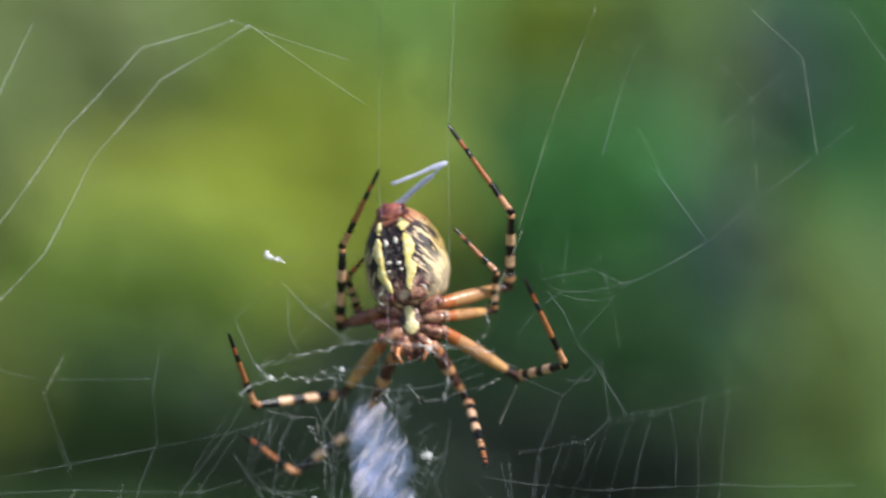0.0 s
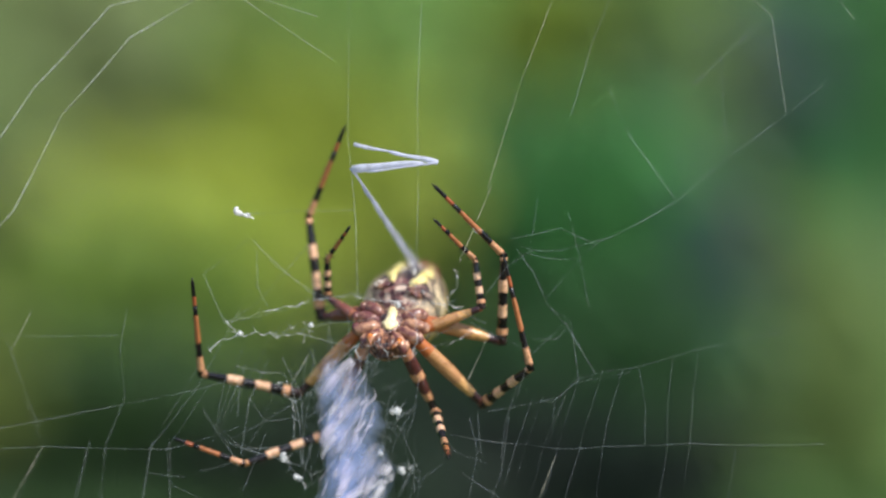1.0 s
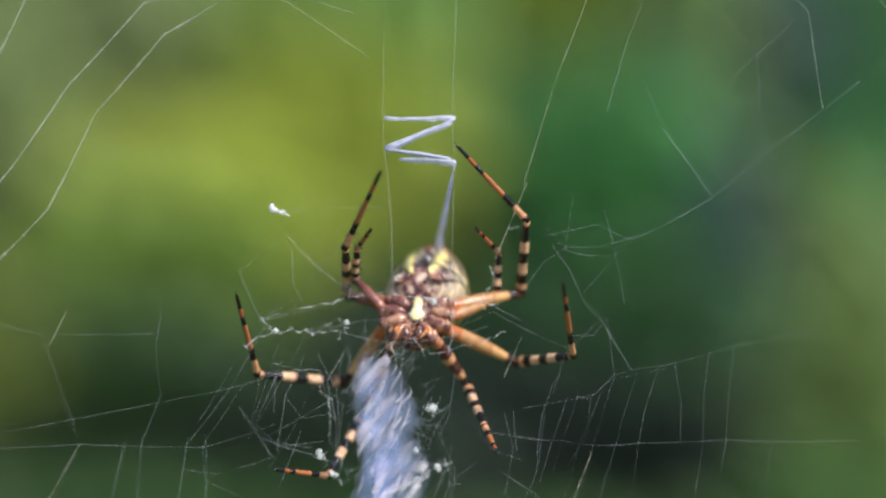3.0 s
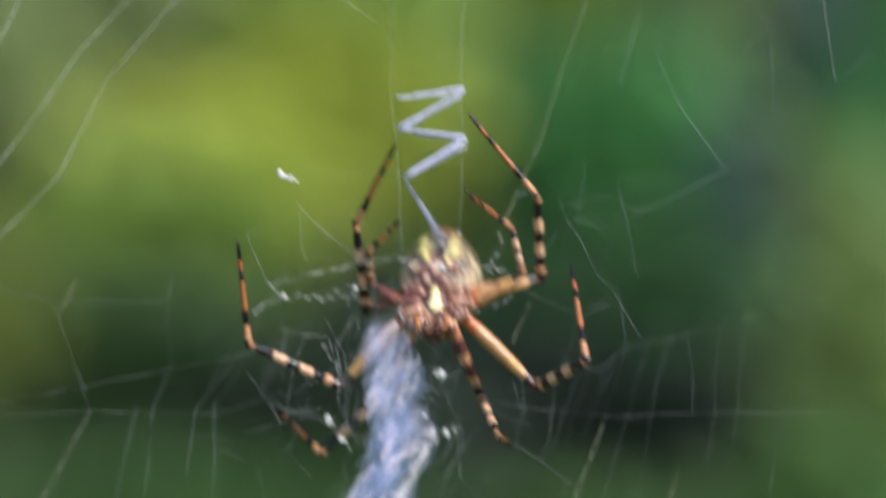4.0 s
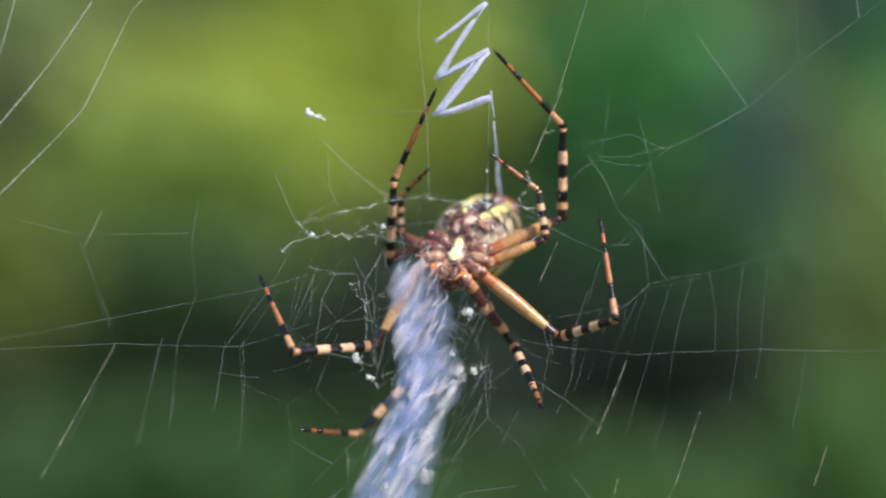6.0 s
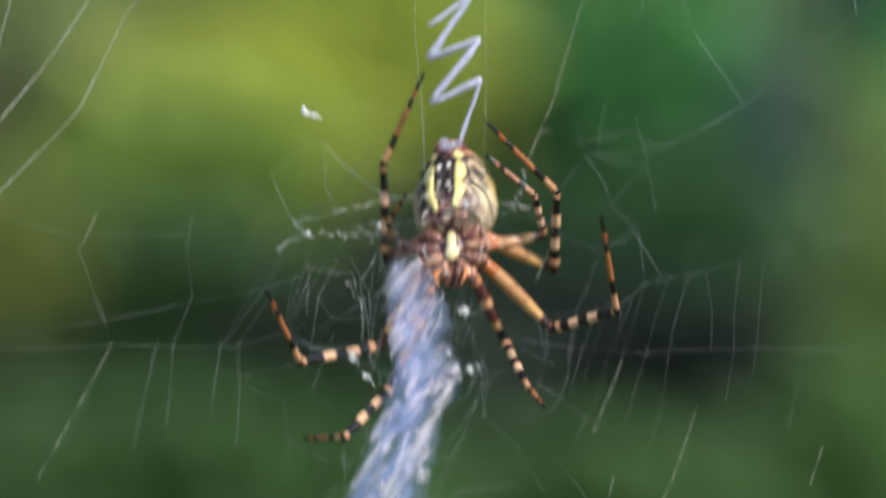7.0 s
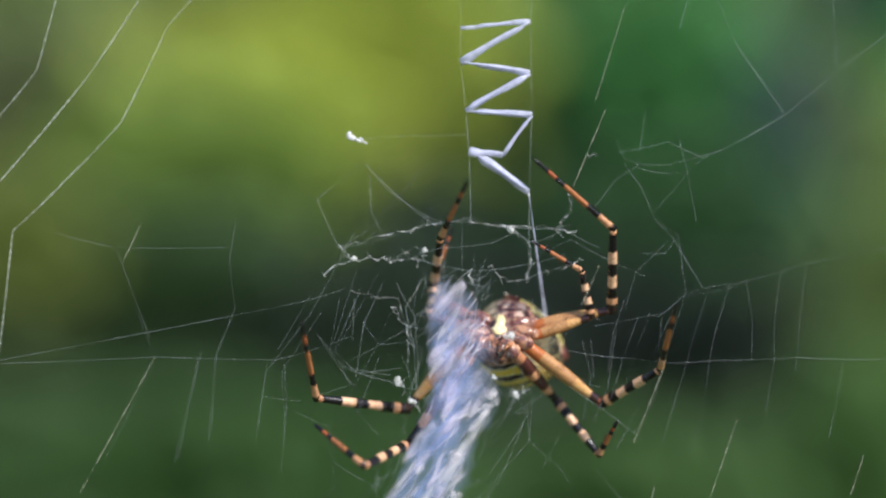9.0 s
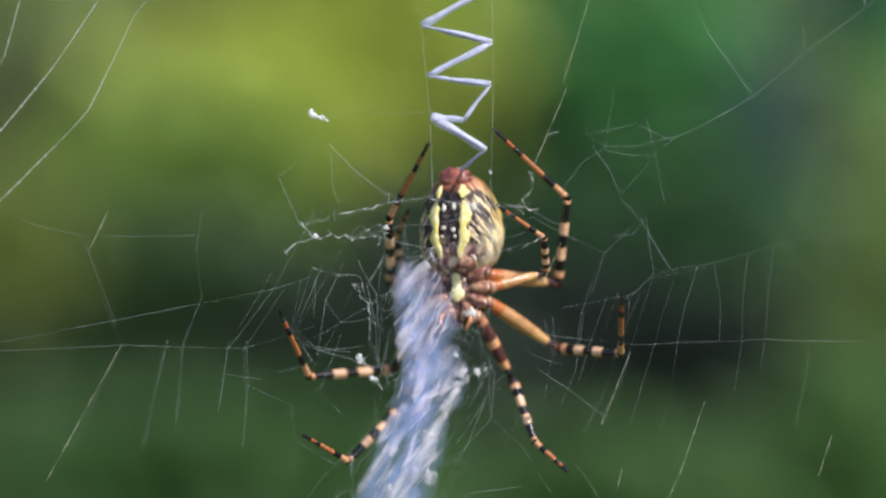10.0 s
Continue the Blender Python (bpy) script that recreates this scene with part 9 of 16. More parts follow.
    walk(leg["R2"]["tibia"], [
        (0, at(15.69, 8.93, -0.74, 79.6, 34.1, 28.7)), (0.1, at(15.76, 9.08, -1.06, 77.9, 33.9, 27.5)),
        (0.2, at(15.91, 9.15, -1.89, 73.4, 33.3, 24.7)), (0.3, at(16.11, 9.57, -3.03, 67.4, 32.3, 21.6)),
        (0.4, at(16.22, 9.18, -4.28, 61.3, 31.2, 18.9)), (0.5, at(16.21, 8.29, -5.42, 56.2, 30.4, 17.3)),
        (0.6, at(15.79, 7.4, -6.81, 52.8, 28.7, 14.5)), (0.7, at(15.3, 6.77, -7.68, 52.8, 27.8, 13.1)),
        (0.8, at(14.96, 4.08, -7.57, 55.4, 29.1, 15.2)), (0.9, at(14.61, 3.23, -7.31, 58.5, 31.9, 20.1)),
        (1, at(15.06, 8.07, -7.67, 56.5, 32.8, 21.9)), (1.2, at(15.02, 9.61, -7.04, 64.2, 36.5, 29.8)), (1.3, at(15, 10.26, -6.52, 70.1, 38.2, 34.8)),
        (1.5, at(15.01, 11.3, -5.9, 77.5, 39.7, 41.5)), (1.7, at(15.01, 10.3, -6.23, 75, 38.4, 34.5)),
        (1.8, at(15.14, 11.14, -6.56, 72.5, 37.2, 29.2)), (2, at(15.12, 8.03, -6.82, 69.9, 35, 21.3)), (2.2, at(15.34, 5.78, -6.19, 60.3, 32, 13.7)),
        (2.4, at(15.49, 8.52, -5.69, 65.5, 33.5, 17.2)), (2.5, at(15.52, 9.66, -5.4, 68.4, 34.6, 20.1)),
        (2.65, at(15.47, 10.52, -4.94, 73.1, 36.1, 25.5)), (2.8, at(15.34, 10.47, -4.48, 77.8, 37.4, 31.7)),
        (2.9, at(15.22, 9.95, -4.2, 80.8, 38, 35.8)), (3.1, at(15.04, 9.31, -3.79, 86, 38.7, 43.2)), (3.3, at(14.94, 8.71, -3.62, 89.1, 38.8, 46.9)),
        (3.5, at(15.1, 6.22, -5.87, 80.5, 38.1, 36.6)), (3.7, at(15.09, 3.78, -7.55, 75.4, 37.4, 33)), (3.8, at(15.46, 3.73, -8.58, 70.6, 36.3, 28.3)),
        (4, at(15.86, 3.44, -9.69, 65.1, 34.7, 23.4)), (4.1, at(16.34, 5.39, -10.12, 59.8, 32.5, 18.4)),
        (4.2, at(16.59, 5.38, -10.25, 57, 30.6, 14.7)), (4.3, at(17.04, 7.66, -9.97, 62.8, 32.4, 18.4)),
        (4.5, at(17.45, 8.34, -8.59, 83.6, 37.1, 37.1)), (4.7, at(17.33, 9.71, -7.97, 88.6, 37.3, 42)), (4.8, at(17.25, 11.27, -7.76, 90, 37.4, 44.8)),
        (5, at(16.94, 10.43, -7.47, 90.9, 37.4, 46.7)), (5.2, at(17.04, 10.67, -7.96, 86.3, 37.3, 42.8)),
        (5.3, at(17.14, 10.97, -8.49, 81.3, 37, 39.5)), (5.5, at(16.86, 6.66, -9.58, 69.5, 35.5, 32.1)),
        (5.6, at(16.53, 6.7, -10.79, 67.8, 34.3, 28.4)), (5.7, at(15.58, 3.1, -11.21, 71.7, 34.5, 29.3)),
        (6.05, at(15.41, 3.23, -10.66, 72.9, 35.6, 33.3)), (6.2, at(15.52, 3.31, -10.27, 73.4, 35.7, 33.8)),
        (6.4, at(15.69, 5.42, -9.71, 74.9, 36.4, 36.9)), (6.6, at(15.72, 6.72, -9.2, 76.7, 37.2, 40.7)),
        (6.8, at(15.62, 7.18, -8.99, 77.4, 37.7, 43.8)), (6.9, at(15.45, 7.46, -9.46, 75.6, 37.9, 44.7)),
        (7, at(15.2, 6.18, -10.23, 71.9, 37.7, 43.9)), (7.1, at(15.7, 7.32, -11.16, 66.4, 36.4, 39.5)),
        (7.2, at(16.5, 7.94, -12.18, 60.2, 33.6, 32.7)), (7.3, at(16.64, 4.6, -12.87, 56.6, 31.4, 28.5)),
        (7.4, at(16.55, 7.31, -13.94, 57.8, 32.4, 30.3)), (7.5, at(16.14, 5.94, -14.35, 61.1, 32.8, 31.2)),
        (7.7, at(16.75, 7.41, -13.28, 67.5, 33.6, 33.1)), (7.8, at(17.17, 7.5, -12.31, 72.6, 34.1, 34.8)),
        (8, at(17.81, 9.26, -11.23, 77, 34.6, 37.2)), (8.2, at(17.38, 8.36, -11.34, 72.5, 34.5, 36.6)),
        (8.3, at(16.9, 6.46, -11.41, 69.7, 34.4, 36.4)), (8.5, at(16.4, 7.15, -11.91, 63.9, 34.6, 36.7)),
        (8.7, at(15.74, 3.45, -12.98, 59.5, 33.6, 34.6)), (8.8, at(15.98, 6.88, -14.27, 55.4, 33.1, 33.6)),
        (8.9, at(15.86, 6.74, -15.04, 54.2, 32.8, 33.2)), (9, at(15.73, 6.44, -15.34, 55.4, 33, 33.5)),
        (9.1, at(15.47, 4.76, -14.81, 62.1, 33.6, 34.5)), (9.2, at(15.32, 4.57, -13.83, 73.2, 34.9, 38.3)),
        (9.3, at(15.44, 7.84, -12.88, 85.7, 36.1, 46.3)), (9.4, at(15.42, 9, -11.97, 96.3, 35.9, 54.4)),
        (9.5, at(15.39, 9.43, -11.58, 100.7, 35.4, 58.6)), (9.7, at(15.3, 9.17, -11.77, 97.9, 35.7, 56.6)),
        (9.8, at(15.18, 7.78, -11.86, 95.4, 35.9, 54.2)), (9.9, at(15.17, 7.96, -12.01, 93.4, 36, 52.9)),
        (10, at(15.27, 9.32, -12.14, 92.7, 36, 52.9)),
    ])
    walk(leg["R2"]["metatarsus"], [
        (0, at(19.9, 2.8, 0.38, 39.3, -22.9, -8.3)), (0.2, at(19.99, 3.09, -0.09, 34.3, -22.8, -8.2)), (0.3, at(20.1, 3.68, -0.59, 28.1, -22.6, -8.1)),
        (0.4, at(20.12, 3.54, -1.19, 19.1, -22.3, -7.9)), (0.5, at(20.08, 2.94, -1.82, 3.6, -21.9, -7.8)),
        (0.6, at(19.4, 2.14, -2.82, 23.2, -17.3, -6.7)), (0.7, at(18.73, 1.42, -3.66, 33.4, -13.2, -4.4)),
        (0.8, at(18.59, -1.34, -3.84, -27.1, -12, -4.3)), (0.9, at(18.76, -2.08, -3.97, -20.7, -12.4, -4.2)),
        (1, at(19.49, 3.09, -4.18, 13, -13.4, -4.1)), (1.3, at(20.34, 5.36, -4.5, 43, -15.5, -5.3)), (1.5, at(20.66, 6.49, -4.65, 53.3, -16.1, -6)),
        (1.7, at(20.12, 5, -4.71, 45.3, -14.7, -4.2)), (1.8, at(19.84, 5.55, -4.76, 37.2, -13.2, -2.9)), (2, at(19.06, 1.98, -4.71, 25, -10.7, -1.4)),
        (2.2, at(18.81, -0.1, -3.03, -37.5, 2, -2.8)), (2.3, at(18.97, 1.29, -3.06, 40.7, -1.9, -2.9)), (2.5, at(19.4, 3.63, -3.12, 42.6, -2.4, -3.3)),
        (2.65, at(19.73, 4.58, -3.16, 45.3, -3.2, -4.1)), (2.8, at(20.02, 4.72, -3.22, 48.6, -4.2, -5.2)),
        (2.9, at(20.16, 4.36, -3.26, 50.8, -4.8, -5.9)), (3.3, at(20.48, 3.63, -3.53, 57.2, -5.8, -7.3)),
        (3.5, at(20.14, 0.73, -4.9, 51.6, -4.8, -5.9)), (3.7, at(20.03, -1.7, -6.04, -42.5, -6.7, -6)),
        (3.8, at(20.12, -1.82, -6.57, -38.4, -7.4, -5.4)), (4, at(20.23, -2.1, -7.08, -33.9, -8.5, -4.6)),
        (4.1, at(20.32, -0.15, -6.94, -37.8, -8.5, -4.6)), (4.2, at(20.21, -0.19, -6.72, -43.4, -8.5, -4.6)),
        (4.3, at(20.9, 1.89, -7.07, 43.2, -12.2, -4.6)), (4.5, at(22.37, 2.68, -7.91, 39.4, -15.1, -7.2)),
        (4.7, at(22.44, 4.2, -7.82, 41.5, -15.5, -7.6)), (4.8, at(22.56, 5.93, -7.75, 42.4, -15.8, -7.9)),
        (5, at(22.37, 5.22, -7.57, 44.2, -16.1, -8.1)), (5.2, at(22.36, 5.36, -7.57, 43.5, -15.9, -8)),
        (5.3, at(22.39, 5.67, -7.58, 42.8, -15.8, -7.9)), (5.5, at(21.91, 1.51, -7.43, 42.7, -15.5, -7.6)),
        (5.6, at(21.25, 1.34, -8.43, 34.7, -12.5, -5.1)), (5.7, at(20.24, -2.47, -9.26, -26.8, -7.7, -4.7)),
        (6.05, at(20.44, -2.08, -8.86, -27.8, -8.4, -4.4)), (6.2, at(20.57, -1.98, -8.52, -29.8, -9, -4)),
        (6.4, at(20.98, 0.31, -8.14, 31.9, -11.9, -4.1)), (6.6, at(21.29, 1.85, -7.82, 33.6, -12.6, -4.6)),
        (6.8, at(21.42, 2.57, -7.69, 34.3, -12.8, -4.7)), (6.9, at(21.39, 3.1, -7.98, 35.2, -11.6, -3.8)),
        (7, at(21.2, 2.03, -8.38, 35.1, -10.3, -2.9)), (7.1, at(21.46, 3.13, -8.74, 30.1, -10.9, -3.3)),
        (7.2, at(21.77, 3.56, -9.06, 22.2, -12.6, -4.1)), (7.3, at(21.54, 0.12, -9.33, 15.1, -13.5, -4.4)),
        (7.4, at(21.62, 2.9, -10.56, 0, -12.3, -4.3)), (7.5, at(21.23, 1.33, -11.3, 10.9, -11.9, -4.2)),
        (7.7, at(21.87, 2.45, -10.89, 24.9, -15.5, -5.4)), (7.8, at(22.3, 2.32, -10.45, 30.5, -18, -6.8)), (8, at(23.01, 4, -9.84, 37, -20.8, -8.8)),
        (8.2, at(22.69, 3.37, -9.47, 41.3, -19.5, -7.7)), (8.3, at(22.27, 1.65, -9.26, 43.6, -18.2, -6.4)),
        (8.5, at(21.94, 2.86, -9.18, 45.8, -15.2, -3.3)), (8.7, at(21.16, -0.68, -9.8, -51.5, 0.6, -4.1)),
        (8.8, at(21.36, 3.02, -10.69, 50.4, 2.5, -4.1)), (8.9, at(21.2, 2.94, -11.35, 51.7, 4.7, -1.5)), (9, at(21.09, 2.57, -11.75, 53.5, 5.5, -0.3)),
        (9.1, at(20.85, 0.39, -11.87, 56.1, 5.2, -0.8)), (9.2, at(20.76, -0.31, -12.05, -60.1, 21, -1.4)),
        (9.3, at(21.09, 2.89, -12.43, 60.3, 0, -1.4)), (9.4, at(21.22, 4.26, -12.64, 61.7, -0.8, -2.8)),
        (9.5, at(21.27, 4.89, -12.72, 62.2, -1.2, -3.5)), (9.7, at(21.19, 4.57, -12.6, 60.7, -1.2, -3.7)),
        (9.8, at(21.01, 3.06, -12.43, 59.6, -1.2, -3.7)), (9.9, at(21, 3.22, -12.37, 58.5, -1.2, -3.6)),
        (10, at(21.14, 4.63, -12.43, 57.8, -1.2, -3.6)),
    ])
    walk(leg["R3"]["femur"], [
        (0, at(8.08, 4.63, 5.09, -77.8, 54.2, -44.9)), (0.1, at(8.06, 4.7, 4.48, -71.4, 53.6, -41.3)), (0.2, at(8.04, 4.81, 3.31, -61, 52.5, -37.1)),
        (0.3, at(8.32, 4.9, 1.89, -50.3, 49.8, -30.8)), (0.5, at(8.84, 4.95, 1, -59, 51, -33.4)), (0.6, at(9.08, 5.07, 0.34, -61.9, 52.5, -37.9)),
        (0.7, at(8.8, 4.97, -0.45, -54.9, 56.4, -48.8)), (0.8, at(8.91, 4.97, 0.66, -72.7, 59.2, -59.3)),
        (0.9, at(8.64, 4.99, 0.98, -75.2, 62.3, -81.1)), (1, at(8.91, 5.05, -0.43, -50.4, 56.7, -59.7)),
        (1.2, at(9.5, 5.35, 0.72, -59.8, 59.7, -67.8)), (1.3, at(10.4, 5.37, 1.74, -75, 56.6, -54)), (1.5, at(10.03, 5.36, 0.95, -54.6, 59, -63.5)),
        (1.7, at(9.39, 5.37, 1.07, -70.6, 62.5, -77.1)), (1.8, at(9.76, 5.36, 0.09, -68.6, 56.8, -47.5)),
        (2, at(8.48, 5.31, 0.41, -88.4, 59.3, -70.6)), (2.2, at(8.46, 5.24, 1.46, -106.9, 58.7, -78.8)),
        (2.3, at(8.49, 5.16, 0.97, -97.5, 60.1, -66.5)), (2.4, at(8.56, 4.99, -0.1, -75.7, 59.4, -44.4)),
        (2.5, at(8.84, 5.06, -0.57, -64.8, 56.7, -30.5)), (2.65, at(8.96, 5.05, -1.3, -48.4, 51.3, -16.6)),
        (2.8, at(8.78, 5.02, -0.81, -48.5, 51.3, -16.6)), (2.9, at(8.42, 4.83, -0.53, -46.6, 52.3, -18.3)),
        (3.1, at(7.82, 4.83, 1.54, -68.2, 59.2, -37.3)), (3.3, at(7.43, 4.54, 2.37, -75.3, 60.9, -47.5)),
        (3.5, at(7.48, 4.45, 1.29, -51.7, 58.3, -37.3)), (3.7, at(8.21, 4.96, 0.69, -50.8, 56.8, -33.8)),
        (3.8, at(8.49, 5.06, -0.49, -37.7, 55, -30.7)), (4, at(9.1, 5.12, -1.78, -25.6, 57.8, -33.8)),
        (4.1, at(8.88, 5.01, -3.61, -21.9, 53.9, -30.8)), (4.2, at(9.43, 4.99, -3.37, -25.7, 58, -34)), (4.3, at(10.2, 5.07, -3.22, -23.6, 56, -32.3)),
        (4.5, at(10.71, 5.17, -1.26, -53.6, 58, -35.2)), (4.7, at(11.82, 5.5, 0.14, -70.2, 56.5, -30)),
        (4.8, at(11.54, 5.5, -1.33, -42.6, 50.7, -15.5)), (5, at(10.71, 5.5, -0.76, -42, 55.3, -22.4)),
        (5.2, at(9.96, 5.32, -3.14, -9.6, 48.9, -17.3)), (5.3, at(10.58, 5.33, -3.02, -19.2, 46.3, -16.4)),
        (5.5, at(9.4, 5.24, -2.72, -18.1, 61, -24.7)), (5.6, at(9.76, 5.24, -3.2, -32.7, 57.5, -21.4)), (5.7, at(8.79, 4.91, -3.96, -18.2, 61, -24.7)),
        (6.05, at(8.29, 4.91, -3.56, -22.9, 65.9, -28.8)), (6.4, at(8.07, 4.75, -2.87, -30, 70.8, -35.3)),
        (6.6, at(7.98, 4.6, -2.6, -45.8, 70.2, -34.1)), (6.8, at(7.95, 4.54, -2.36, -52.8, 71.1, -37.2)),
        (6.9, at(7.94, 4.63, -2.58, -43.3, 70.8, -36)), (7, at(8.45, 4.77, -2.14, -55.4, 71.7, -39.5)), (7.1, at(9, 5.1, -3.42, -38.9, 66.1, -22.7)),
        (7.2, at(9.22, 5.07, -5.5, -10.6, 59.4, -16.1)), (7.3, at(9.14, 5.09, -5.81, -13.5, 65, -18.6)),
        (7.4, at(9.58, 5.03, -7.46, -10.1, 57.6, -15.4)), (7.5, at(9.52, 5.06, -6.88, -29.6, 65.3, -21.2)),
        (7.7, at(10.78, 5.23, -5.05, -60.4, 69.5, -32.1)), (7.8, at(10.61, 5.25, -4.6, -53.7, 70.9, -38.2)),
        (8, at(11.04, 5.24, -4.35, -42.3, 69.1, -32.6)), (8.2, at(10.05, 5.15, -4.74, -29.3, 70.3, -35.1)),
        (8.3, at(9.44, 5.05, -4.38, -38.2, 74.2, -43.5)), (8.5, at(9.38, 4.96, -4.6, -54.3, 72.3, -36.5)),
        (8.7, at(9.42, 5.01, -4.65, -95.3, 74.9, -70.3)), (8.8, at(9.8, 5.09, -6.16, -75, 74.3, -43.8)),
        (8.9, at(9.13, 5.04, -7.9, -41.9, 71.2, -26.6)), (9, at(8.57, 5.05, -8.67, -20.3, 70.3, -24.9)),
        (9.1, at(8.62, 4.95, -7.46, -49, 74.7, -35.2)), (9.2, at(8.23, 5.12, -6.37, -62.2, 76.6, -46)), (9.3, at(8.17, 5.08, -6.27, -45, 71.9, -22.8)),
        (9.4, at(8.34, 4.93, -5.73, -46.4, 69.4, -15.2)), (9.5, at(8.23, 4.8, -5.62, -42.9, 68.1, -11.7)),
        (9.7, at(8.48, 4.63, -5.03, -61.2, 72.1, -27)), (9.8, at(8.09, 4.63, -4.52, -80.5, 74.9, -54.3)),
        (9.9, at(8.16, 4.64, -4.79, -75.9, 74.7, -52)), (10, at(8.28, 4.63, -5.93, -45.9, 70.2, -25.3)),
    ])
    walk(leg["R3"]["tibia"], [
        (0, at(13.21, 8.25, 5.87, 39.3, 1.7, 0.6)), (0.1, at(13.24, 8.13, 5.68, 36.7, 1.5, 0.5)), (0.2, at(13.32, 7.75, 5.18, 29.5, 1.1, 0.2)),
        (0.3, at(13.47, 7.51, 4.49, 15.4, 0.8, 0.1)), (0.4, at(13.68, 7.75, 3.75, 2.4, 0.1, 0)), (0.5, at(13.94, 8.09, 3.05, 2.2, -1.4, -0.1)),
        (0.6, at(14.38, 8.03, 2.15, 1.8, -3.8, -0.2)), (0.7, at(14.7, 6.1, 1.56, 2.9, -6.9, -0.3)), (0.8, at(14.94, 6.66, 1.62, 1.2, -8.6, -0.4)),
        (0.9, at(14.91, 4.53, 1.74, 1.2, -9.8, -0.4)), (1, at(14.82, 4.59, 1.79, 1.3, -8.1, -0.4)), (1.2, at(15.6, 4.87, 2.33, 16.8, -13, -1.2)),
        (1.3, at(16.15, 7.86, 2.64, 20.9, -13.4, -1.3)), (1.5, at(16.05, 4.86, 2.83, 28, -11.2, -0.3)),
        (1.7, at(15.63, 4.88, 2.04, 35.4, -12.8, -1.2)), (1.8, at(15.42, 7.92, 1.36, 39.2, -13.3, -1.7)), (2, at(14.5, 7.27, 0.51, 44.9, -12.5, -0.9)),
        (2.3, at(13.96, 8.33, 0.56, 28.9, -7.9, 2.6)), (2.4, at(13.81, 8.43, 0.7, 24, -6.2, 3.4)), (2.5, at(13.69, 8.85, 0.91, 19.4, -4.6, 4.1)),
        (2.8, at(13.27, 8.63, 1.81, 14.1, -1.1, 5.1)), (2.9, at(13.13, 8.12, 2.13, 16.4, -0.7, 5.2)), (3.1, at(12.99, 8.29, 2.74, 22.5, -0.5, 5.3)),
        (3.3, at(12.89, 7.64, 3.15, 30.1, -1.1, 5)), (3.5, at(13.15, 6.38, 3.36, 36.8, -4.7, 2.6)), (3.7, at(13.72, 7.17, 2.88, 31, -8.1, 0.3)),
        (3.8, at(14, 6.29, 2.38, 24.3, -9.8, -0.6)), (4, at(14.63, 4.71, 1.26, 1.1, -13, -1.3)), (4.1, at(14.17, 4.61, -0.15, 1.3, -3, -1.1)),
        (4.2, at(14.97, 4.57, -0.34, 0.9, -7.8, -1.2)), (4.3, at(15.61, 4.65, 0.02, 0.7, -12.5, -1.3)), (4.5, at(16.26, 7.49, 0.73, 0.8, -13.3, -1.3)),
        (4.7, at(16.34, 9.78, 1.33, 11.9, -12.2, -1.2)), (4.8, at(16.16, 8.66, 1.62, 21.1, -11.6, -1)), (5, at(15.9, 7.94, 1.92, 28, -9.9, -0.2)),
        (5.2, at(14.76, 4.93, 0.97, 38.2, -4.1, 3.6)), (5.3, at(15.31, 6.1, 1.1, 56.9, -11.5, -4.5)), (5.5, at(15, 4.82, 0.2, 61.8, -13.3, -7.6)),
        (5.6, at(15.19, 6.78, -0.33, 43.2, -13.8, -8.3)), (5.7, at(14.4, 4.51, -1.05, 1.3, -7.7, -5.8)), (6.05, at(14.14, 4.5, -1.18, 1.4, -9, -5.8)),
        (6.4, at(14.12, 4.34, -1.07, 1.5, -12.3, -5.9)), (6.6, at(13.96, 6.03, -1.11, 1.5, -10.3, -5.8)),
        (6.8, at(13.88, 6.37, -1.12, 1.4, -9.4, -5.8)), (6.9, at(14.01, 5.58, -1.06, 14.5, -9.4, -5.8)), (7, at(14.4, 6.62, -1.01, 34.3, -10.5, -6.3)),
        (7.1, at(14.69, 7.02, -1.42, 36, -12.6, -7.8)), (7.2, at(14.69, 4.71, -2.34, 27, -13.4, -8.3)), (7.4, at(14.95, 4.7, -4.12, 1.3, -13.6, -8.7)),
        (7.5, at(15.31, 6.16, -4.58, 1.1, -13.2, -8.7)), (7.7, at(16.19, 8.33, -3.96, 1.3, -13.7, -8.7)),
        (7.8, at(16.55, 7.07, -3.37, 7.4, -14.7, -8.8)), (8, at(17.02, 6.48, -2.69, 13.1, -16.3, -9.1)), (8.2, at(16.08, 4.7, -2.88, 14.2, -14, -8.6)),
        (8.3, at(15.6, 4.6, -3.03, 15, -14.6, -8.7)), (8.5, at(15.27, 7.01, -3.48, 12.3, -16.3, -9.1)), (8.7, at(15.17, 7.67, -4.8, 13, -14.9, -8.8)),
        (8.8, at(15.18, 8.41, -5.71, 12.3, -14.5, -8.7)), (8.9, at(15, 6.83, -6.38, 14.7, -13.7, -8.5)),
        (9, at(14.56, 4.68, -6.67, 16.2, -10.4, -7.6)), (9.1, at(14.65, 6.54, -6.37, 24.4, -10.7, -7.7)),
        (9.3, at(13.82, 7.57, -4.87, 47.8, -5.9, -4.1)), (9.4, at(13.48, 8.28, -4.19, 55.2, -4.3, -2.2)),
        (9.5, at(13.32, 8.15, -3.89, 57.5, -3.8, -1.3)), (9.7, at(13.58, 8.25, -4.09, 52.2, -4, -1.6)),
        (9.8, at(13.75, 7.46, -4.25, 48.9, -4.2, -1.8)), (10, at(13.97, 6.96, -4.43, 44.8, -4.5, -2.2)),
    ])
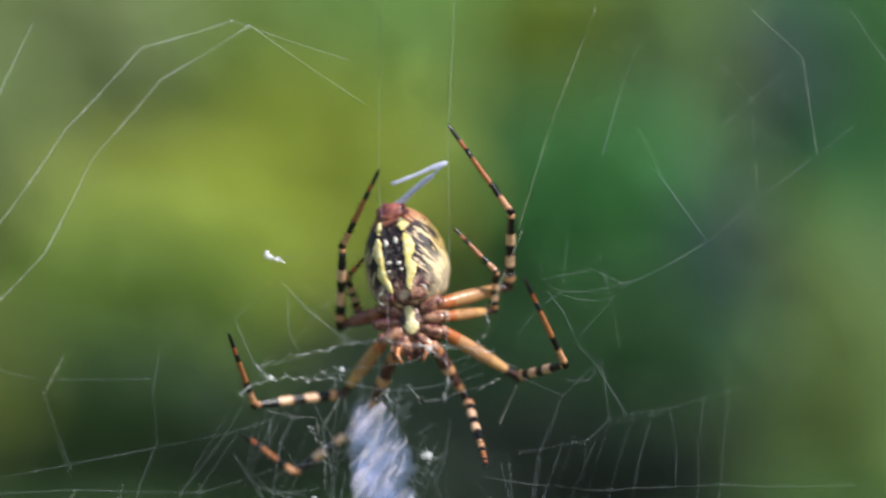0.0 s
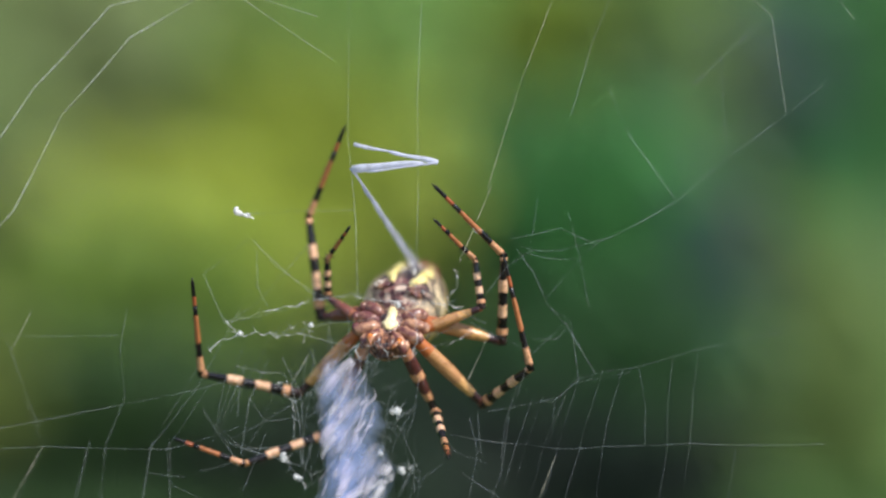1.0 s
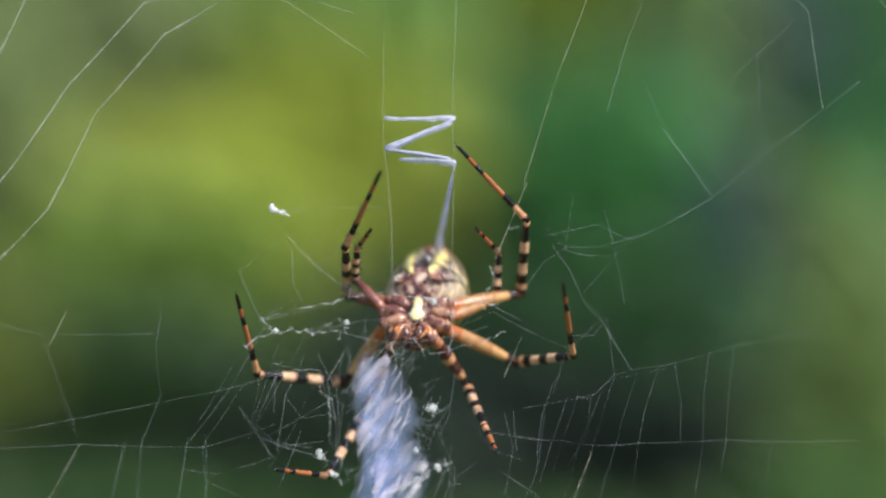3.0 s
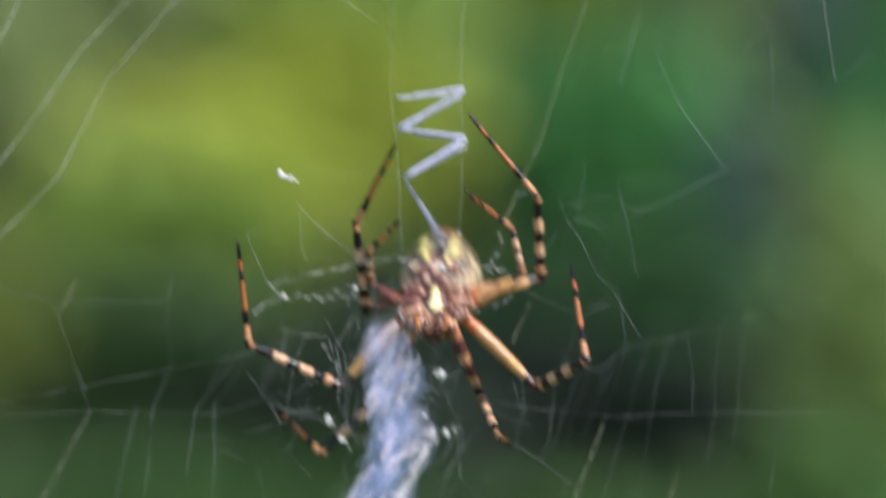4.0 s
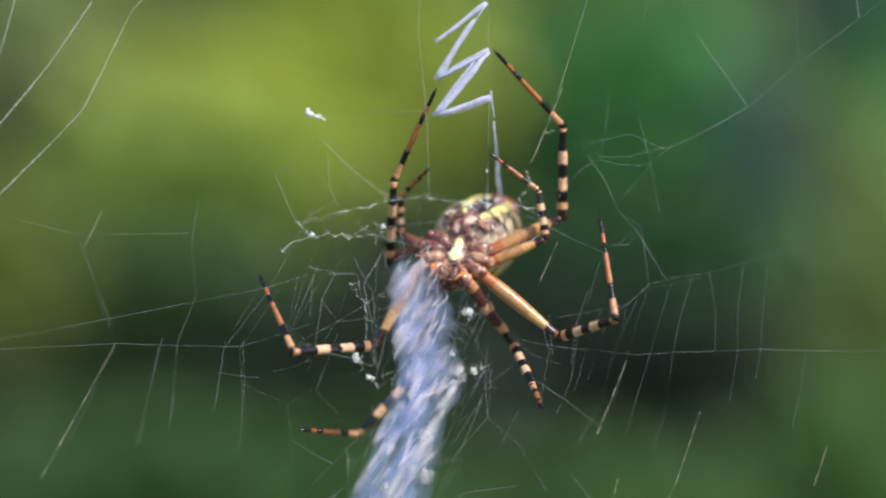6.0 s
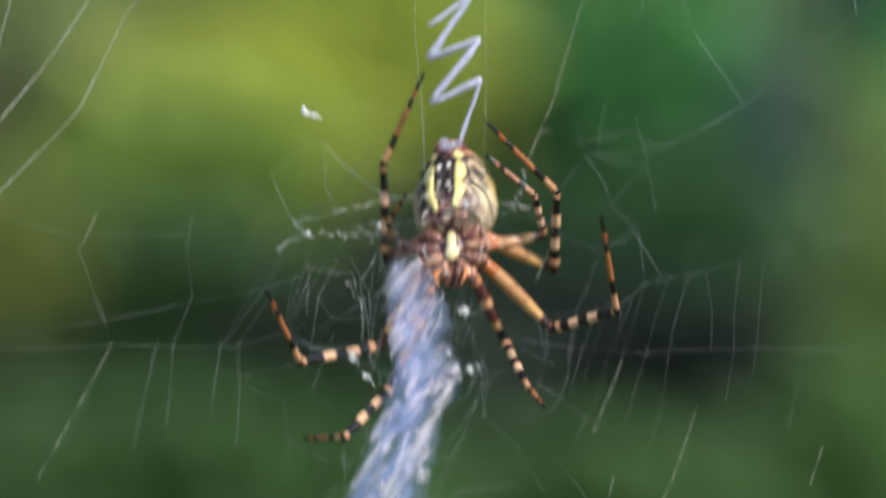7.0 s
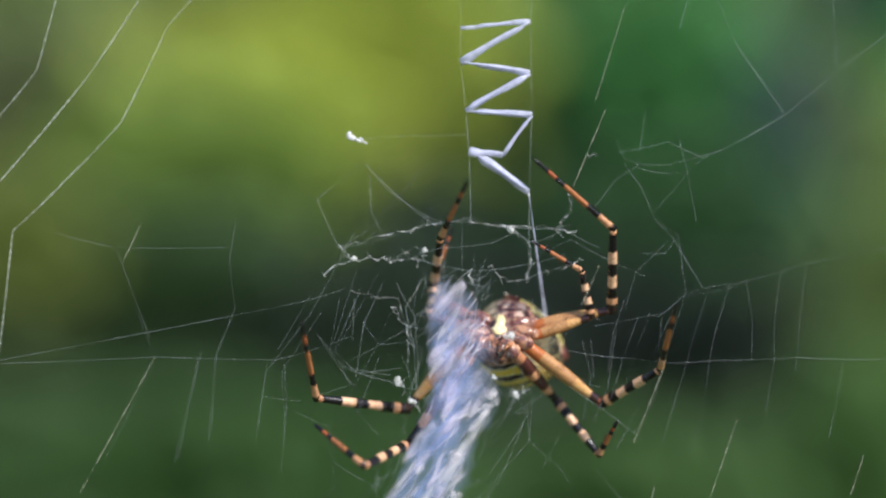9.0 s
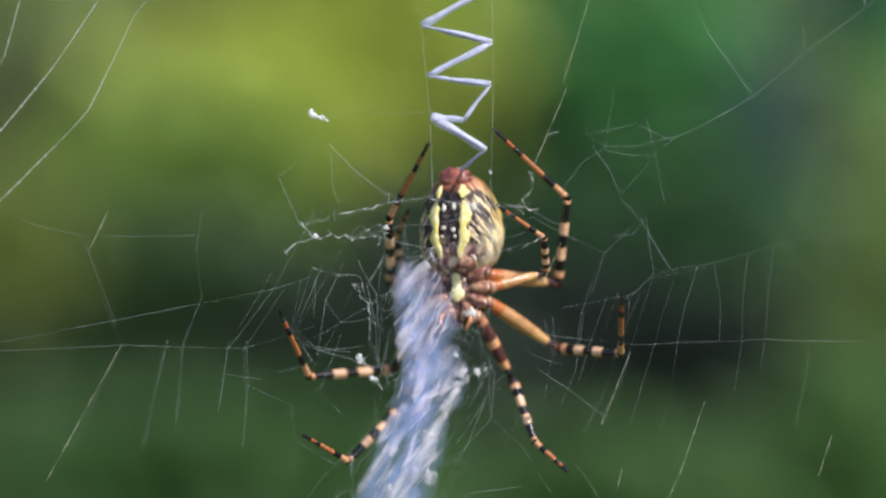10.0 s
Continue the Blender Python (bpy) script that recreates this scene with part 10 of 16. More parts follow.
    walk(leg["R3"]["metatarsus"], [
        (0, at(13.35, 5.22, 9.57, 1.6, -44.4, -0.7)), (0.2, at(13.42, 5.4, 9.34, 1.6, -43.5, -0.6)), (0.3, at(13.53, 6.24, 9.11, 1.6, -42.6, -0.6)),
        (0.4, at(13.69, 7.55, 8.53, 1.6, -40, -0.5)), (0.5, at(13.82, 7.91, 7.82, 1.6, -37.5, -0.4)), (0.6, at(14.06, 7.88, 6.92, 1, -40.1, -0.5)),
        (0.7, at(14.12, 5.86, 6.31, 29.6, -46.1, -2.7)), (0.8, at(14.22, 6.56, 6.35, 27.4, -46, -2.7)), (0.9, at(14.1, 4.43, 6.45, 28, -46.3, -2.9)),
        (1, at(14.15, 4.49, 6.52, 27, -46.6, -3.1)), (1.2, at(14.54, 3.51, 6.79, 46.1, -47.6, -4.2)), (1.3, at(15.08, 6.18, 6.99, 56.5, -47.6, -4.3)),
        (1.5, at(15.22, 2.62, 6.98, 73.9, -48.8, -8.2)), (1.7, at(14.71, 2.13, 5.84, 73.9, -48.8, -7.9)),
        (1.8, at(14.48, 4.92, 4.97, 68.5, -47.9, -3.9)), (2, at(13.71, 3.91, 3.81, 62, -45.8, 2.8)), (2.3, at(13.49, 5.99, 4.71, 72.6, -46.2, 1.1)),
        (2.4, at(13.45, 6.46, 5.04, 73.8, -46.4, -0.1)), (2.5, at(13.44, 7.25, 5.41, 73.5, -46.6, -1.1)),
        (2.8, at(13.28, 7.47, 6.45, 66.7, -47, -2.6)), (2.9, at(13.2, 6.77, 6.72, 63.1, -47.1, -2.9)), (3.1, at(13.12, 6.46, 7.16, 54.9, -47.4, -3.6)),
        (3.3, at(13.02, 5.24, 7.29, 47, -48, -4.9)), (3.5, at(12.97, 3.5, 7.17, 38.9, -49.8, -7.3)), (3.7, at(13.16, 4.7, 6.94, 35.7, -50.1, -7.7)),
        (3.8, at(13.24, 4.33, 6.68, 34.3, -50.5, -8.2)), (4, at(13.55, 4.64, 5.92, 28.6, -51.6, -9.2)), (4.1, at(13.92, 4.5, 4.63, 32.8, -48.2, -6.1)),
        (4.2, at(14.32, 4.51, 4.4, 47.6, -49.8, -8.1)), (4.3, at(14.58, 4.62, 4.69, 46.9, -51.8, -11.6)),
        (4.5, at(15.16, 7.44, 5.39, 41, -55.6, -17.7)), (4.7, at(15.33, 8.81, 5.9, 55.6, -54.9, -16.4)),
        (4.8, at(15.23, 6.96, 5.99, 62.4, -53.7, -13.1)), (5, at(15.17, 5.7, 6.08, 71.4, -53.2, -10.9)),
        (5.2, at(14.68, 1.97, 4.72, 68.7, -52.4, -7.3)), (5.3, at(14.48, 2.15, 3.67, 63.8, -51.2, -2.8)),
        (5.5, at(13.93, 0.71, 2.39, 57.8, -49.4, 2.1)), (5.6, at(13.9, 3.67, 3.06, 42.3, -52, -2.7)), (5.7, at(13.75, 4.47, 3.69, 3.1, -54.8, -4.7)),
        (5.9, at(13.54, 4.46, 3.55, 6.6, -53.1, -4.5)), (6.2, at(13.25, 4.42, 3.57, 21.2, -52.9, -4.5)), (6.4, at(13.1, 4.32, 3.6, 26.4, -53.1, -4.7)),
        (6.6, at(13.1, 6, 3.6, 27.4, -53, -4.6)), (6.8, at(13.09, 6.33, 3.6, 28, -53.1, -4.7)), (6.9, at(13.14, 4.46, 3.51, 23.9, -53.4, -4.9)),
        (7, at(13.39, 4.02, 2.88, 2.3, -50.1, -3.7)), (7.1, at(13.47, 4.35, 2.36, 2.2, -49.1, -3.6)), (7.2, at(13.4, 2.71, 1.8, 2, -50.3, -3.7)),
        (7.3, at(13.53, 3.71, 1.27, 14.5, -51.9, -4)), (7.4, at(13.82, 4.76, 0.53, 27.8, -52.5, -4.4)),
        (7.5, at(14.22, 6.23, 0.07, 34.4, -52.7, -4.6)), (7.7, at(15.05, 8.39, 0.69, 33.1, -56.1, -8.5)),
        (7.8, at(15.26, 6.64, 1.22, 34.8, -58.6, -11.7)), (8, at(15.55, 5.62, 1.78, 36.8, -60.6, -14.4)),
        (8.2, at(14.8, 3.7, 1.61, 52.7, -58.9, -11.1)), (8.3, at(14.27, 3.55, 1.44, 61.6, -58.3, -9.5)),
        (8.5, at(13.81, 6.21, 1.01, 71.2, -58.1, -8.4)), (8.7, at(13.82, 6.79, -0.3, 58.4, -58.1, -8.2)), (8.8, at(13.87, 7.58, -1.19, 44.8, -58, -8)),
        (8.9, at(13.74, 5.8, -1.89, 30.8, -58, -8.1)), (9, at(13.57, 3.47, -2.15, 23.8, -58, -8.1)), (9.1, at(13.58, 4.69, -2.09, 25.2, -57, -7.2)),
        (9.2, at(13.41, 4.15, -1.91, 29.3, -54.8, -5.2)), (9.3, at(13.24, 4.05, -1.68, 32.5, -52.3, -2.7)),
        (9.4, at(13.13, 4.37, -1.47, 34.4, -50.4, -0.7)), (9.5, at(13.06, 4.12, -1.33, 35.5, -49.7, 0.1)),
        (9.7, at(13.28, 4.48, -1.17, 33.5, -51.6, -2)), (9.8, at(13.4, 3.87, -1.11, 31.4, -53, -3.5)), (10, at(13.58, 3.6, -1.05, 28.1, -54.8, -5.2)),
    ])
    walk(leg["R4"]["femur"], [
        (0, at(7.56, 4.79, 6.34, -62.9, 59.2, -38.3)), (0.1, at(7.55, 4.85, 5.74, -62.7, 59.4, -39.3)), (0.2, at(7.56, 4.94, 4.57, -67, 60.8, -45.3)),
        (0.3, at(7.85, 5.02, 3.16, -74.9, 61.9, -51.8)), (0.4, at(8.12, 5.04, 2.61, -96.7, 62.6, -72)),
        (0.5, at(8.42, 5.44, 2.2, -113.6, 60.1, -90.7)), (0.6, at(8.84, 5.92, 1.37, -120.7, 57.1, -102.1)),
        (0.7, at(8.65, 6.01, 0.42, -115.3, 53, -115.5)), (0.8, at(8.76, 6.01, 1.53, -125.5, 50, -123.5)),
        (0.9, at(8.47, 6.03, 1.85, -126.2, 49.8, -124.1)), (1, at(8.79, 5.88, 0.64, -116.7, 56.4, -106.1)),
        (1.2, at(9.31, 5.59, 2.05, -122.4, 56, -107.4)), (1.3, at(10.16, 5.43, 3.08, -129.4, 57.4, -103.9)),
        (1.5, at(9.94, 5.43, 2.3, -109.5, 61.6, -89.2)), (1.7, at(9.2, 5.43, 2.41, -118.8, 58.8, -102)),
        (1.8, at(9.64, 5.43, 1.45, -116.6, 63.4, -83.8)), (2, at(8.46, 5.59, 1.74, -127.5, 59, -98.4)),
        (2.2, at(8.37, 5.71, 2.73, -133.3, 58, -100.7)), (2.3, at(8.43, 5.8, 2.17, -123.9, 62.6, -89.1)),
        (2.4, at(8.58, 5.84, 0.96, -99.8, 67.1, -63.4)), (2.5, at(8.64, 6.09, 0.3, -80.5, 67.1, -45.4)),
        (2.65, at(8.78, 6.08, -0.43, -58, 63.9, -25.6)), (2.8, at(8.57, 6.06, 0.04, -54.4, 63.9, -25.6)), (2.9, at(8.35, 5.82, 0.4, -53, 64.4, -27)),
        (3.1, at(7.47, 5.46, 2.7, -79.7, 70.3, -61.2)), (3.3, at(6.98, 4.71, 3.64, -94.8, 70.7, -84.8)),
        (3.5, at(7.07, 4.63, 2.58, -96.7, 71.2, -69.1)), (3.7, at(7.75, 5.36, 1.9, -93.3, 71.4, -64.6)), (3.8, at(8.03, 5.55, 0.69, -72.1, 70.7, -48)),
        (4, at(8.8, 5.91, -0.72, -55.2, 68.9, -38)), (4.1, at(8.74, 6.04, -2.73, -26.8, 67, -33.5)), (4.2, at(9.31, 6.02, -2.49, -44, 68.2, -35.7)),
        (4.3, at(10.07, 5.86, -2.13, -53.1, 66.7, -31.2)), (4.5, at(10.38, 5.49, 0.02, -84.7, 70.1, -54.7)),
        (4.7, at(11.48, 5.55, 1.46, -110.5, 69.5, -66.2)), (4.8, at(11.31, 5.55, 0.01, -80.5, 70.5, -37.4)),
        (5, at(10.45, 5.55, 0.57, -91.1, 70.8, -51.7)), (5.2, at(9.74, 5.4, -1.8, -50.9, 66.7, -19.3)),
        (5.3, at(10.31, 5.4, -1.69, -57.5, 66.2, -17.5)), (5.5, at(9.19, 5.73, -1.47, -62, 69.1, -30.7)),
        (5.6, at(9.59, 5.83, -1.98, -41.5, 63.1, -12.1)), (5.7, at(8.87, 5.81, -2.95, -1.8, 56.6, -6.9)),
        (5.9, at(8.49, 5.78, -2.76, -2.2, 60.8, -7.2)), (6.05, at(8.28, 5.71, -2.46, -21.5, 66.3, -9.8)),
        (6.2, at(8.1, 5.56, -2.09, -41.5, 72.7, -21)), (6.4, at(7.89, 5.25, -1.62, -89.1, 77.8, -62.4)),
        (6.6, at(7.72, 4.76, -1.28, -132.6, 73.6, -104.8)), (6.8, at(7.59, 4.7, -1.06, -146.4, 66.8, -121.8)),
        (6.9, at(7.51, 4.78, -1.29, -143.8, 65.8, -123.5)), (7, at(8.05, 5.24, -0.92, -149.3, 61.6, -129.8)),
        (7.1, at(8.63, 5.63, -2.22, -148.2, 66.5, -123)), (7.2, at(8.92, 5.52, -4.25, -133.4, 73, -107.7)),
        (7.3, at(8.92, 5.8, -4.67, -130.4, 71.3, -114)), (7.4, at(9.4, 6.06, -6.59, -89.1, 75.6, -73.3)),
        (7.5, at(9.33, 6.09, -6.01, -102.9, 74.7, -107.5)), (7.7, at(10.59, 5.73, -3.8, -137.1, 72.8, -118.9)),
        (7.8, at(10.45, 5.58, -3.29, -129, 73.6, -116.1)), (8, at(10.73, 5.32, -3.03, -114, 76.6, -97.1)),
        (8.2, at(9.78, 5.24, -3.41, -120.5, 74.4, -114.1)), (8.3, at(9.21, 5.41, -3.09, -132.8, 69.2, -136.2)),
        (8.5, at(9.19, 5.27, -3.29, -147.7, 67.9, -139.1)), (8.7, at(9.24, 5.6, -3.44, -142.8, 68.2, -138.6)),
        (8.8, at(9.6, 5.73, -4.97, -122.8, 77.5, -105.6)), (8.9, at(8.99, 5.98, -6.92, -55.3, 77.3, -60.6)),
        (9, at(8.39, 6.08, -7.8, -40, 73.9, -45.6)), (9.1, at(8.58, 5.9, -6.49, -62.5, 78.2, -67.6)), (9.2, at(8.01, 5.95, -5.31, -95.1, 79.4, -99.6)),
        (9.3, at(7.84, 5.7, -5.1, -97.3, 79.8, -81.6)), (9.4, at(7.98, 5.34, -4.48, -115, 79.6, -86.2)),
        (9.5, at(7.86, 4.94, -4.32, -118.2, 79.5, -86.9)), (9.7, at(7.99, 4.79, -3.77, -137.5, 76.4, -105.8)),
        (9.8, at(7.62, 4.79, -3.25, -144.2, 71.9, -119.1)), (9.9, at(7.73, 4.87, -3.51, -143.4, 72.7, -117.1)),
        (10, at(7.88, 4.78, -4.64, -124.2, 78.2, -94.6)),
    ])
    walk(leg["R4"]["tibia"], [
        (0, at(14.82, 8.65, 8.32, 40.6, -0.9, -0.3)), (0.1, at(14.9, 8.55, 7.71, 39.2, -1, -0.4)), (0.2, at(15.13, 8.37, 6.19, 35.6, -1.3, -0.7)),
        (0.3, at(15.47, 8.55, 4.19, 30.7, -1.7, -0.9)), (0.4, at(15.84, 8.47, 2.15, 26.1, -2, -1.1)), (0.5, at(16.21, 8.29, 0.51, 23.9, -2.2, -1.2)),
        (0.6, at(16.72, 7.93, -0.97, 26, -1.3, -0.8)), (0.7, at(16.79, 5.32, -1.76, 29.5, -0.1, -0.1)), (0.9, at(16.26, 5.36, -1.38, 29.9, 2.6, 1.4)),
        (1, at(16.93, 6.82, -1.46, 24.4, -0.2, 0)), (1.2, at(17.25, 7.04, -0.49, 29.7, 0.5, 0.3)), (1.3, at(17.6, 8.25, 0.19, 33.6, 1.1, 0.7)),
        (1.5, at(17.88, 8.03, 0.96, 38.6, 1.7, 1.2)), (1.7, at(17.18, 7.3, 0.3, 37.5, 3.5, 2.6)), (1.8, at(16.79, 9.62, -0.25, 35.3, 5.2, 3.8)),
        (2, at(15.75, 8.98, -0.91, 34, 6.6, 4.8)), (2.2, at(15.33, 9.41, -0.34, 31.1, 3.2, 2.7)), (2.4, at(15.45, 10.76, 0.4, 30.9, 2.8, 2.4)),
        (2.5, at(15.49, 11.04, 0.84, 31.8, 2.5, 2.2)), (2.8, at(15.53, 10.35, 2.21, 36.6, 1.6, 1.6)), (3.1, at(15.45, 8.22, 3.2, 41.2, 0.8, 0.9)),
        (3.3, at(15.31, 6.15, 3.41, 42.8, 0.3, 0.5)), (3.5, at(14.58, 8.5, 2.26, 28.5, 3.2, 2.6)), (3.7, at(15.17, 9.41, 1.74, 25, 1.4, 1.7)),
        (4, at(16.63, 8.62, 1.02, 28, -3.9, -1)), (4.1, at(16.65, 5.39, 0.23, 23.8, -2.8, -0.5)), (4.2, at(17.33, 7.49, -0.23, 18.7, -3.2, -0.6)),
        (4.3, at(17.56, 9.23, -0.11, 21.5, -3, -0.6)), (4.5, at(17.69, 9.75, 0.28, 28.8, -3.1, -0.6)), (4.7, at(17.61, 11.29, 0.42, 27.9, -2, 0)),
        (4.8, at(17.41, 11.38, 0.47, 26.4, -0.9, 0.6)), (5, at(16.98, 10.92, 0.51, 22, 1.3, 1.6)), (5.2, at(16.54, 9.98, 0.31, 9.9, 3.5, 2.2)),
        (5.3, at(16.43, 10.94, 0.14, 3.1, 4.2, 2.3)), (5.5, at(16.19, 10.27, -0.06, 3.1, 2.9, 2.2)), (5.6, at(16.29, 10.13, 0.88, 3, 1.2, 2.1)),
        (5.7, at(15.91, 5.22, 1.71, 12.8, -0.7, 1.8)), (5.8, at(15.83, 5.21, 1.57, 11.7, -0.4, 1.9)), (5.9, at(15.86, 5.18, 1.36, 14.8, -1.1, 1.7)),
        (6.05, at(15.91, 7.53, 0.71, 14.1, -0.5, 1.9)), (6.2, at(15.75, 8.64, -0.21, 15, 0.6, 2.2)), (6.4, at(15.45, 9.06, -1.6, 18.5, 2.1, 2.6)),
        (6.6, at(15.14, 8.48, -2.89, 23.4, 3, 3)), (6.8, at(14.98, 7.75, -3.83, 28.7, 2.9, 2.9)), (6.9, at(15.12, 7.22, -4.09, 32.2, 1.5, 2.1)),
        (7, at(15.46, 7.39, -4.39, 34.3, -0.5, 0.8)), (7.1, at(15.96, 8.73, -5.08, 32.4, -0.9, 0.5)), (7.2, at(16.47, 8.93, -5.95, 28.1, -0.2, 0.9)),
        (7.3, at(16.91, 7.93, -6.43, 24.9, -0.6, 0.7)), (7.4, at(17.54, 8.36, -6.56, 22.5, -3.1, -0.4)),
        (7.5, at(17.75, 5.35, -6.51, 23.3, -5.2, -1.3)), (7.7, at(18.5, 8.13, -5.63, 22.6, -4.1, -0.8)),
        (7.8, at(18.61, 7.27, -4.79, 24.1, -2.7, -0.2)), (8, at(18.81, 7.69, -3.83, 24.9, -0.8, 0.7)), (8.2, at(18.13, 6.04, -4.57, 24.1, 0, 1.1)),
        (8.3, at(17.39, 4.66, -5.13, 24.5, 1.5, 1.7)), (8.5, at(17.16, 6.19, -5.98, 23.5, 0.1, 1.1)), (8.7, at(17.31, 5.89, -5.94, 27.4, -3, -0.3)),
        (8.8, at(17.65, 8.12, -5.97, 27.6, -4.5, -1.2)), (8.9, at(17.35, 5.3, -5.86, 30, -5.1, -1.5)), (9, at(16.63, 5.43, -6, 28.9, -1.8, 0.4)),
        (9.1, at(16.97, 5.21, -5.69, 30.7, -5.2, -1.5)), (9.2, at(16.45, 5.26, -5.45, 29.6, -3.7, -0.7)), (9.3, at(15.99, 7.97, -5.29, 26, -1.3, 0.6)),
        (9.4, at(15.39, 9.37, -5.13, 22.6, 1.8, 2)), (9.5, at(15.09, 9.27, -5.05, 21.4, 3.1, 2.5)), (9.7, at(15.14, 9.06, -5.24, 21.5, 3.4, 2.6)),
        (9.8, at(15.12, 8.08, -5.39, 22.1, 3.6, 2.7)), (10, at(15.23, 8.86, -5.61, 21.4, 4, 2.9)),
    ])
    walk(leg["R4"]["metatarsus"], [
        (0, at(14.68, 2.74, 15.23, 5.1, -36, -1.7)), (0.1, at(14.73, 2.8, 14.76, 5, -36.6, -1.7)), (0.2, at(14.89, 3.08, 13.58, 15.3, -38.9, -2.2)),
        (0.3, at(15.17, 3.91, 12.01, 23.5, -41.2, -3.3)), (0.4, at(15.49, 4.48, 10.32, 28.7, -43.1, -4.6)),
        (0.5, at(15.81, 4.61, 8.82, 31.2, -44.2, -5.5)), (0.6, at(16.48, 3.94, 7.2, 30.4, -44.7, -5.9)), (0.7, at(16.77, 0.83, 6.15, 30.7, -45, -6.1)),
        (0.9, at(16.73, 0.84, 6.5, 30.1, -44.8, -5.9)), (1, at(16.9, 3.07, 6.83, 29.5, -45, -6.1)), (1.2, at(17.34, 2.53, 7.41, 33.8, -47.3, -8.2)),
        (1.3, at(17.81, 3.21, 7.76, 35.3, -48.7, -9.6)), (1.5, at(18.21, 2.36, 8.06, 37.6, -50.3, -11.4)),
        (1.7, at(17.88, 1.79, 7.5, 33.2, -48.7, -9.6)), (1.8, at(17.81, 4.42, 7.14, 27.5, -47.1, -8.3)), (2, at(17.03, 3.97, 6.58, 25.1, -44.3, -6.2)),
        (2.2, at(15.99, 4.74, 7.44, 34.4, -42.1, -4.5)), (2.4, at(16.02, 6.11, 8.2, 32.8, -42.6, -5)), (2.5, at(16.01, 6.26, 8.57, 31.3, -42.8, -5.2)),
        (2.65, at(15.95, 5.73, 9.07, 28.6, -43.1, -5.4)), (2.8, at(15.88, 4.94, 9.51, 25.2, -43.3, -5.5)),
        (3.1, at(15.64, 2.24, 10.05, 19.4, -43.3, -5.6)), (3.3, at(15.4, -0.03, 10.08, -8.8, -42.5, -5.4)),
        (3.5, at(15.22, 4.19, 10.24, 25.9, -39.9, -4.9)), (3.7, at(15.49, 5.57, 9.99, 21.3, -39.4, -4.7)),
        (3.8, at(15.62, 5.02, 9.68, 17.1, -39.4, -4.7)), (4, at(16.01, 4.36, 9.03, 5.1, -39.8, -4.8)), (4.1, at(16.2, 1.72, 8.54, 21.3, -42.2, -5.5)),
        (4.2, at(16.81, 4.58, 8.38, 26.5, -43.8, -6.5)), (4.3, at(17.08, 5.91, 8.34, 23.9, -43, -6)), (4.5, at(17.2, 5.37, 8.24, 19.6, -41.3, -5.1)),
        (4.7, at(17.32, 7.04, 8.46, 17.3, -41.2, -5)), (4.8, at(17.33, 7.34, 8.62, 18.3, -41.5, -5.1)), (5, at(17.27, 7.52, 8.95, 20.3, -41.9, -5.3)),
        (5.2, at(17.14, 8.43, 9.26, 18.4, -42, -5.4)), (5.3, at(17.11, 10.48, 9.2, 5, -40.5, -5)), (5.5, at(16.67, 9.81, 9.01, 5.1, -38.1, -4.7)),
        (5.6, at(16.5, 9.66, 9.96, 5.3, -38.8, -4.8)), (5.7, at(15.87, 3.2, 10.58, 22.6, -40.5, -5.3)),
        (5.8, at(15.83, 3.36, 10.48, 22.9, -40.8, -5.5)), (5.9, at(15.75, 2.85, 10.16, 24.9, -41.5, -5.9)),
        (6.05, at(15.9, 5.31, 9.53, 26.5, -43, -6.9)), (6.2, at(15.94, 6.29, 8.57, 29.8, -44.7, -8.1)), (6.4, at(15.9, 6.19, 7.02, 34, -46.6, -9.8)),
        (6.6, at(15.77, 4.9, 5.44, 36.1, -47.5, -10.7)), (6.8, at(15.61, 3.4, 4.14, 34, -46.6, -9.8)), (6.9, at(15.49, 2.39, 3.61, 31.3, -45.3, -8.6)),
        (7, at(15.46, 2.26, 3.13, 28.6, -44, -7.6)), (7.1, at(15.88, 3.86, 2.6, 23.8, -44.2, -7.7)), (7.2, at(16.52, 4.65, 2.07, 18.3, -46.1, -8.7)),
        (7.3, at(16.88, 4.1, 1.83, 21.4, -48.1, -9.8)), (7.4, at(17.06, 4.89, 1.83, 30.9, -50.2, -11.4)),
        (7.5, at(16.9, 1.76, 1.81, 37.6, -51.4, -12.6)), (7.7, at(17.84, 4.65, 2.75, 34.5, -53.9, -15.6)),
        (7.8, at(18.2, 3.56, 3.5, 33.6, -55.7, -17.8)), (8, at(18.74, 3.87, 4.42, 30.5, -58.1, -20.5)),
        (8.2, at(18.2, 2.32, 3.74, 32.5, -55.4, -17.5)), (8.3, at(17.72, 0.9, 3.14, 33.5, -53.1, -15)),
        (8.5, at(17.25, 2.57, 2.36, 32.1, -49.6, -11.4)), (8.7, at(16.87, 1.71, 2.12, 29.4, -48.6, -10.4)),
        (8.8, at(16.93, 3.92, 2.06, 24.3, -48.6, -10.4)), (8.9, at(16.54, 0.76, 1.98, 23.9, -48.1, -10.1)),
        (9, at(16.41, 1.04, 1.96, 22.4, -47.4, -9.6)), (9.1, at(16.15, 0.6, 2.1, 23.7, -46.1, -8.9)), (9.2, at(15.88, 0.77, 2.44, 25.2, -44.8, -8)),
        (9.3, at(15.85, 3.98, 2.89, 24.5, -43.5, -7.2)), (9.4, at(15.77, 5.87, 3.26, 24.5, -42.6, -6.6)),
        (9.5, at(15.69, 5.97, 3.41, 25, -42.2, -6.4)), (9.7, at(15.79, 5.76, 3.21, 24.9, -43.4, -7.1)),
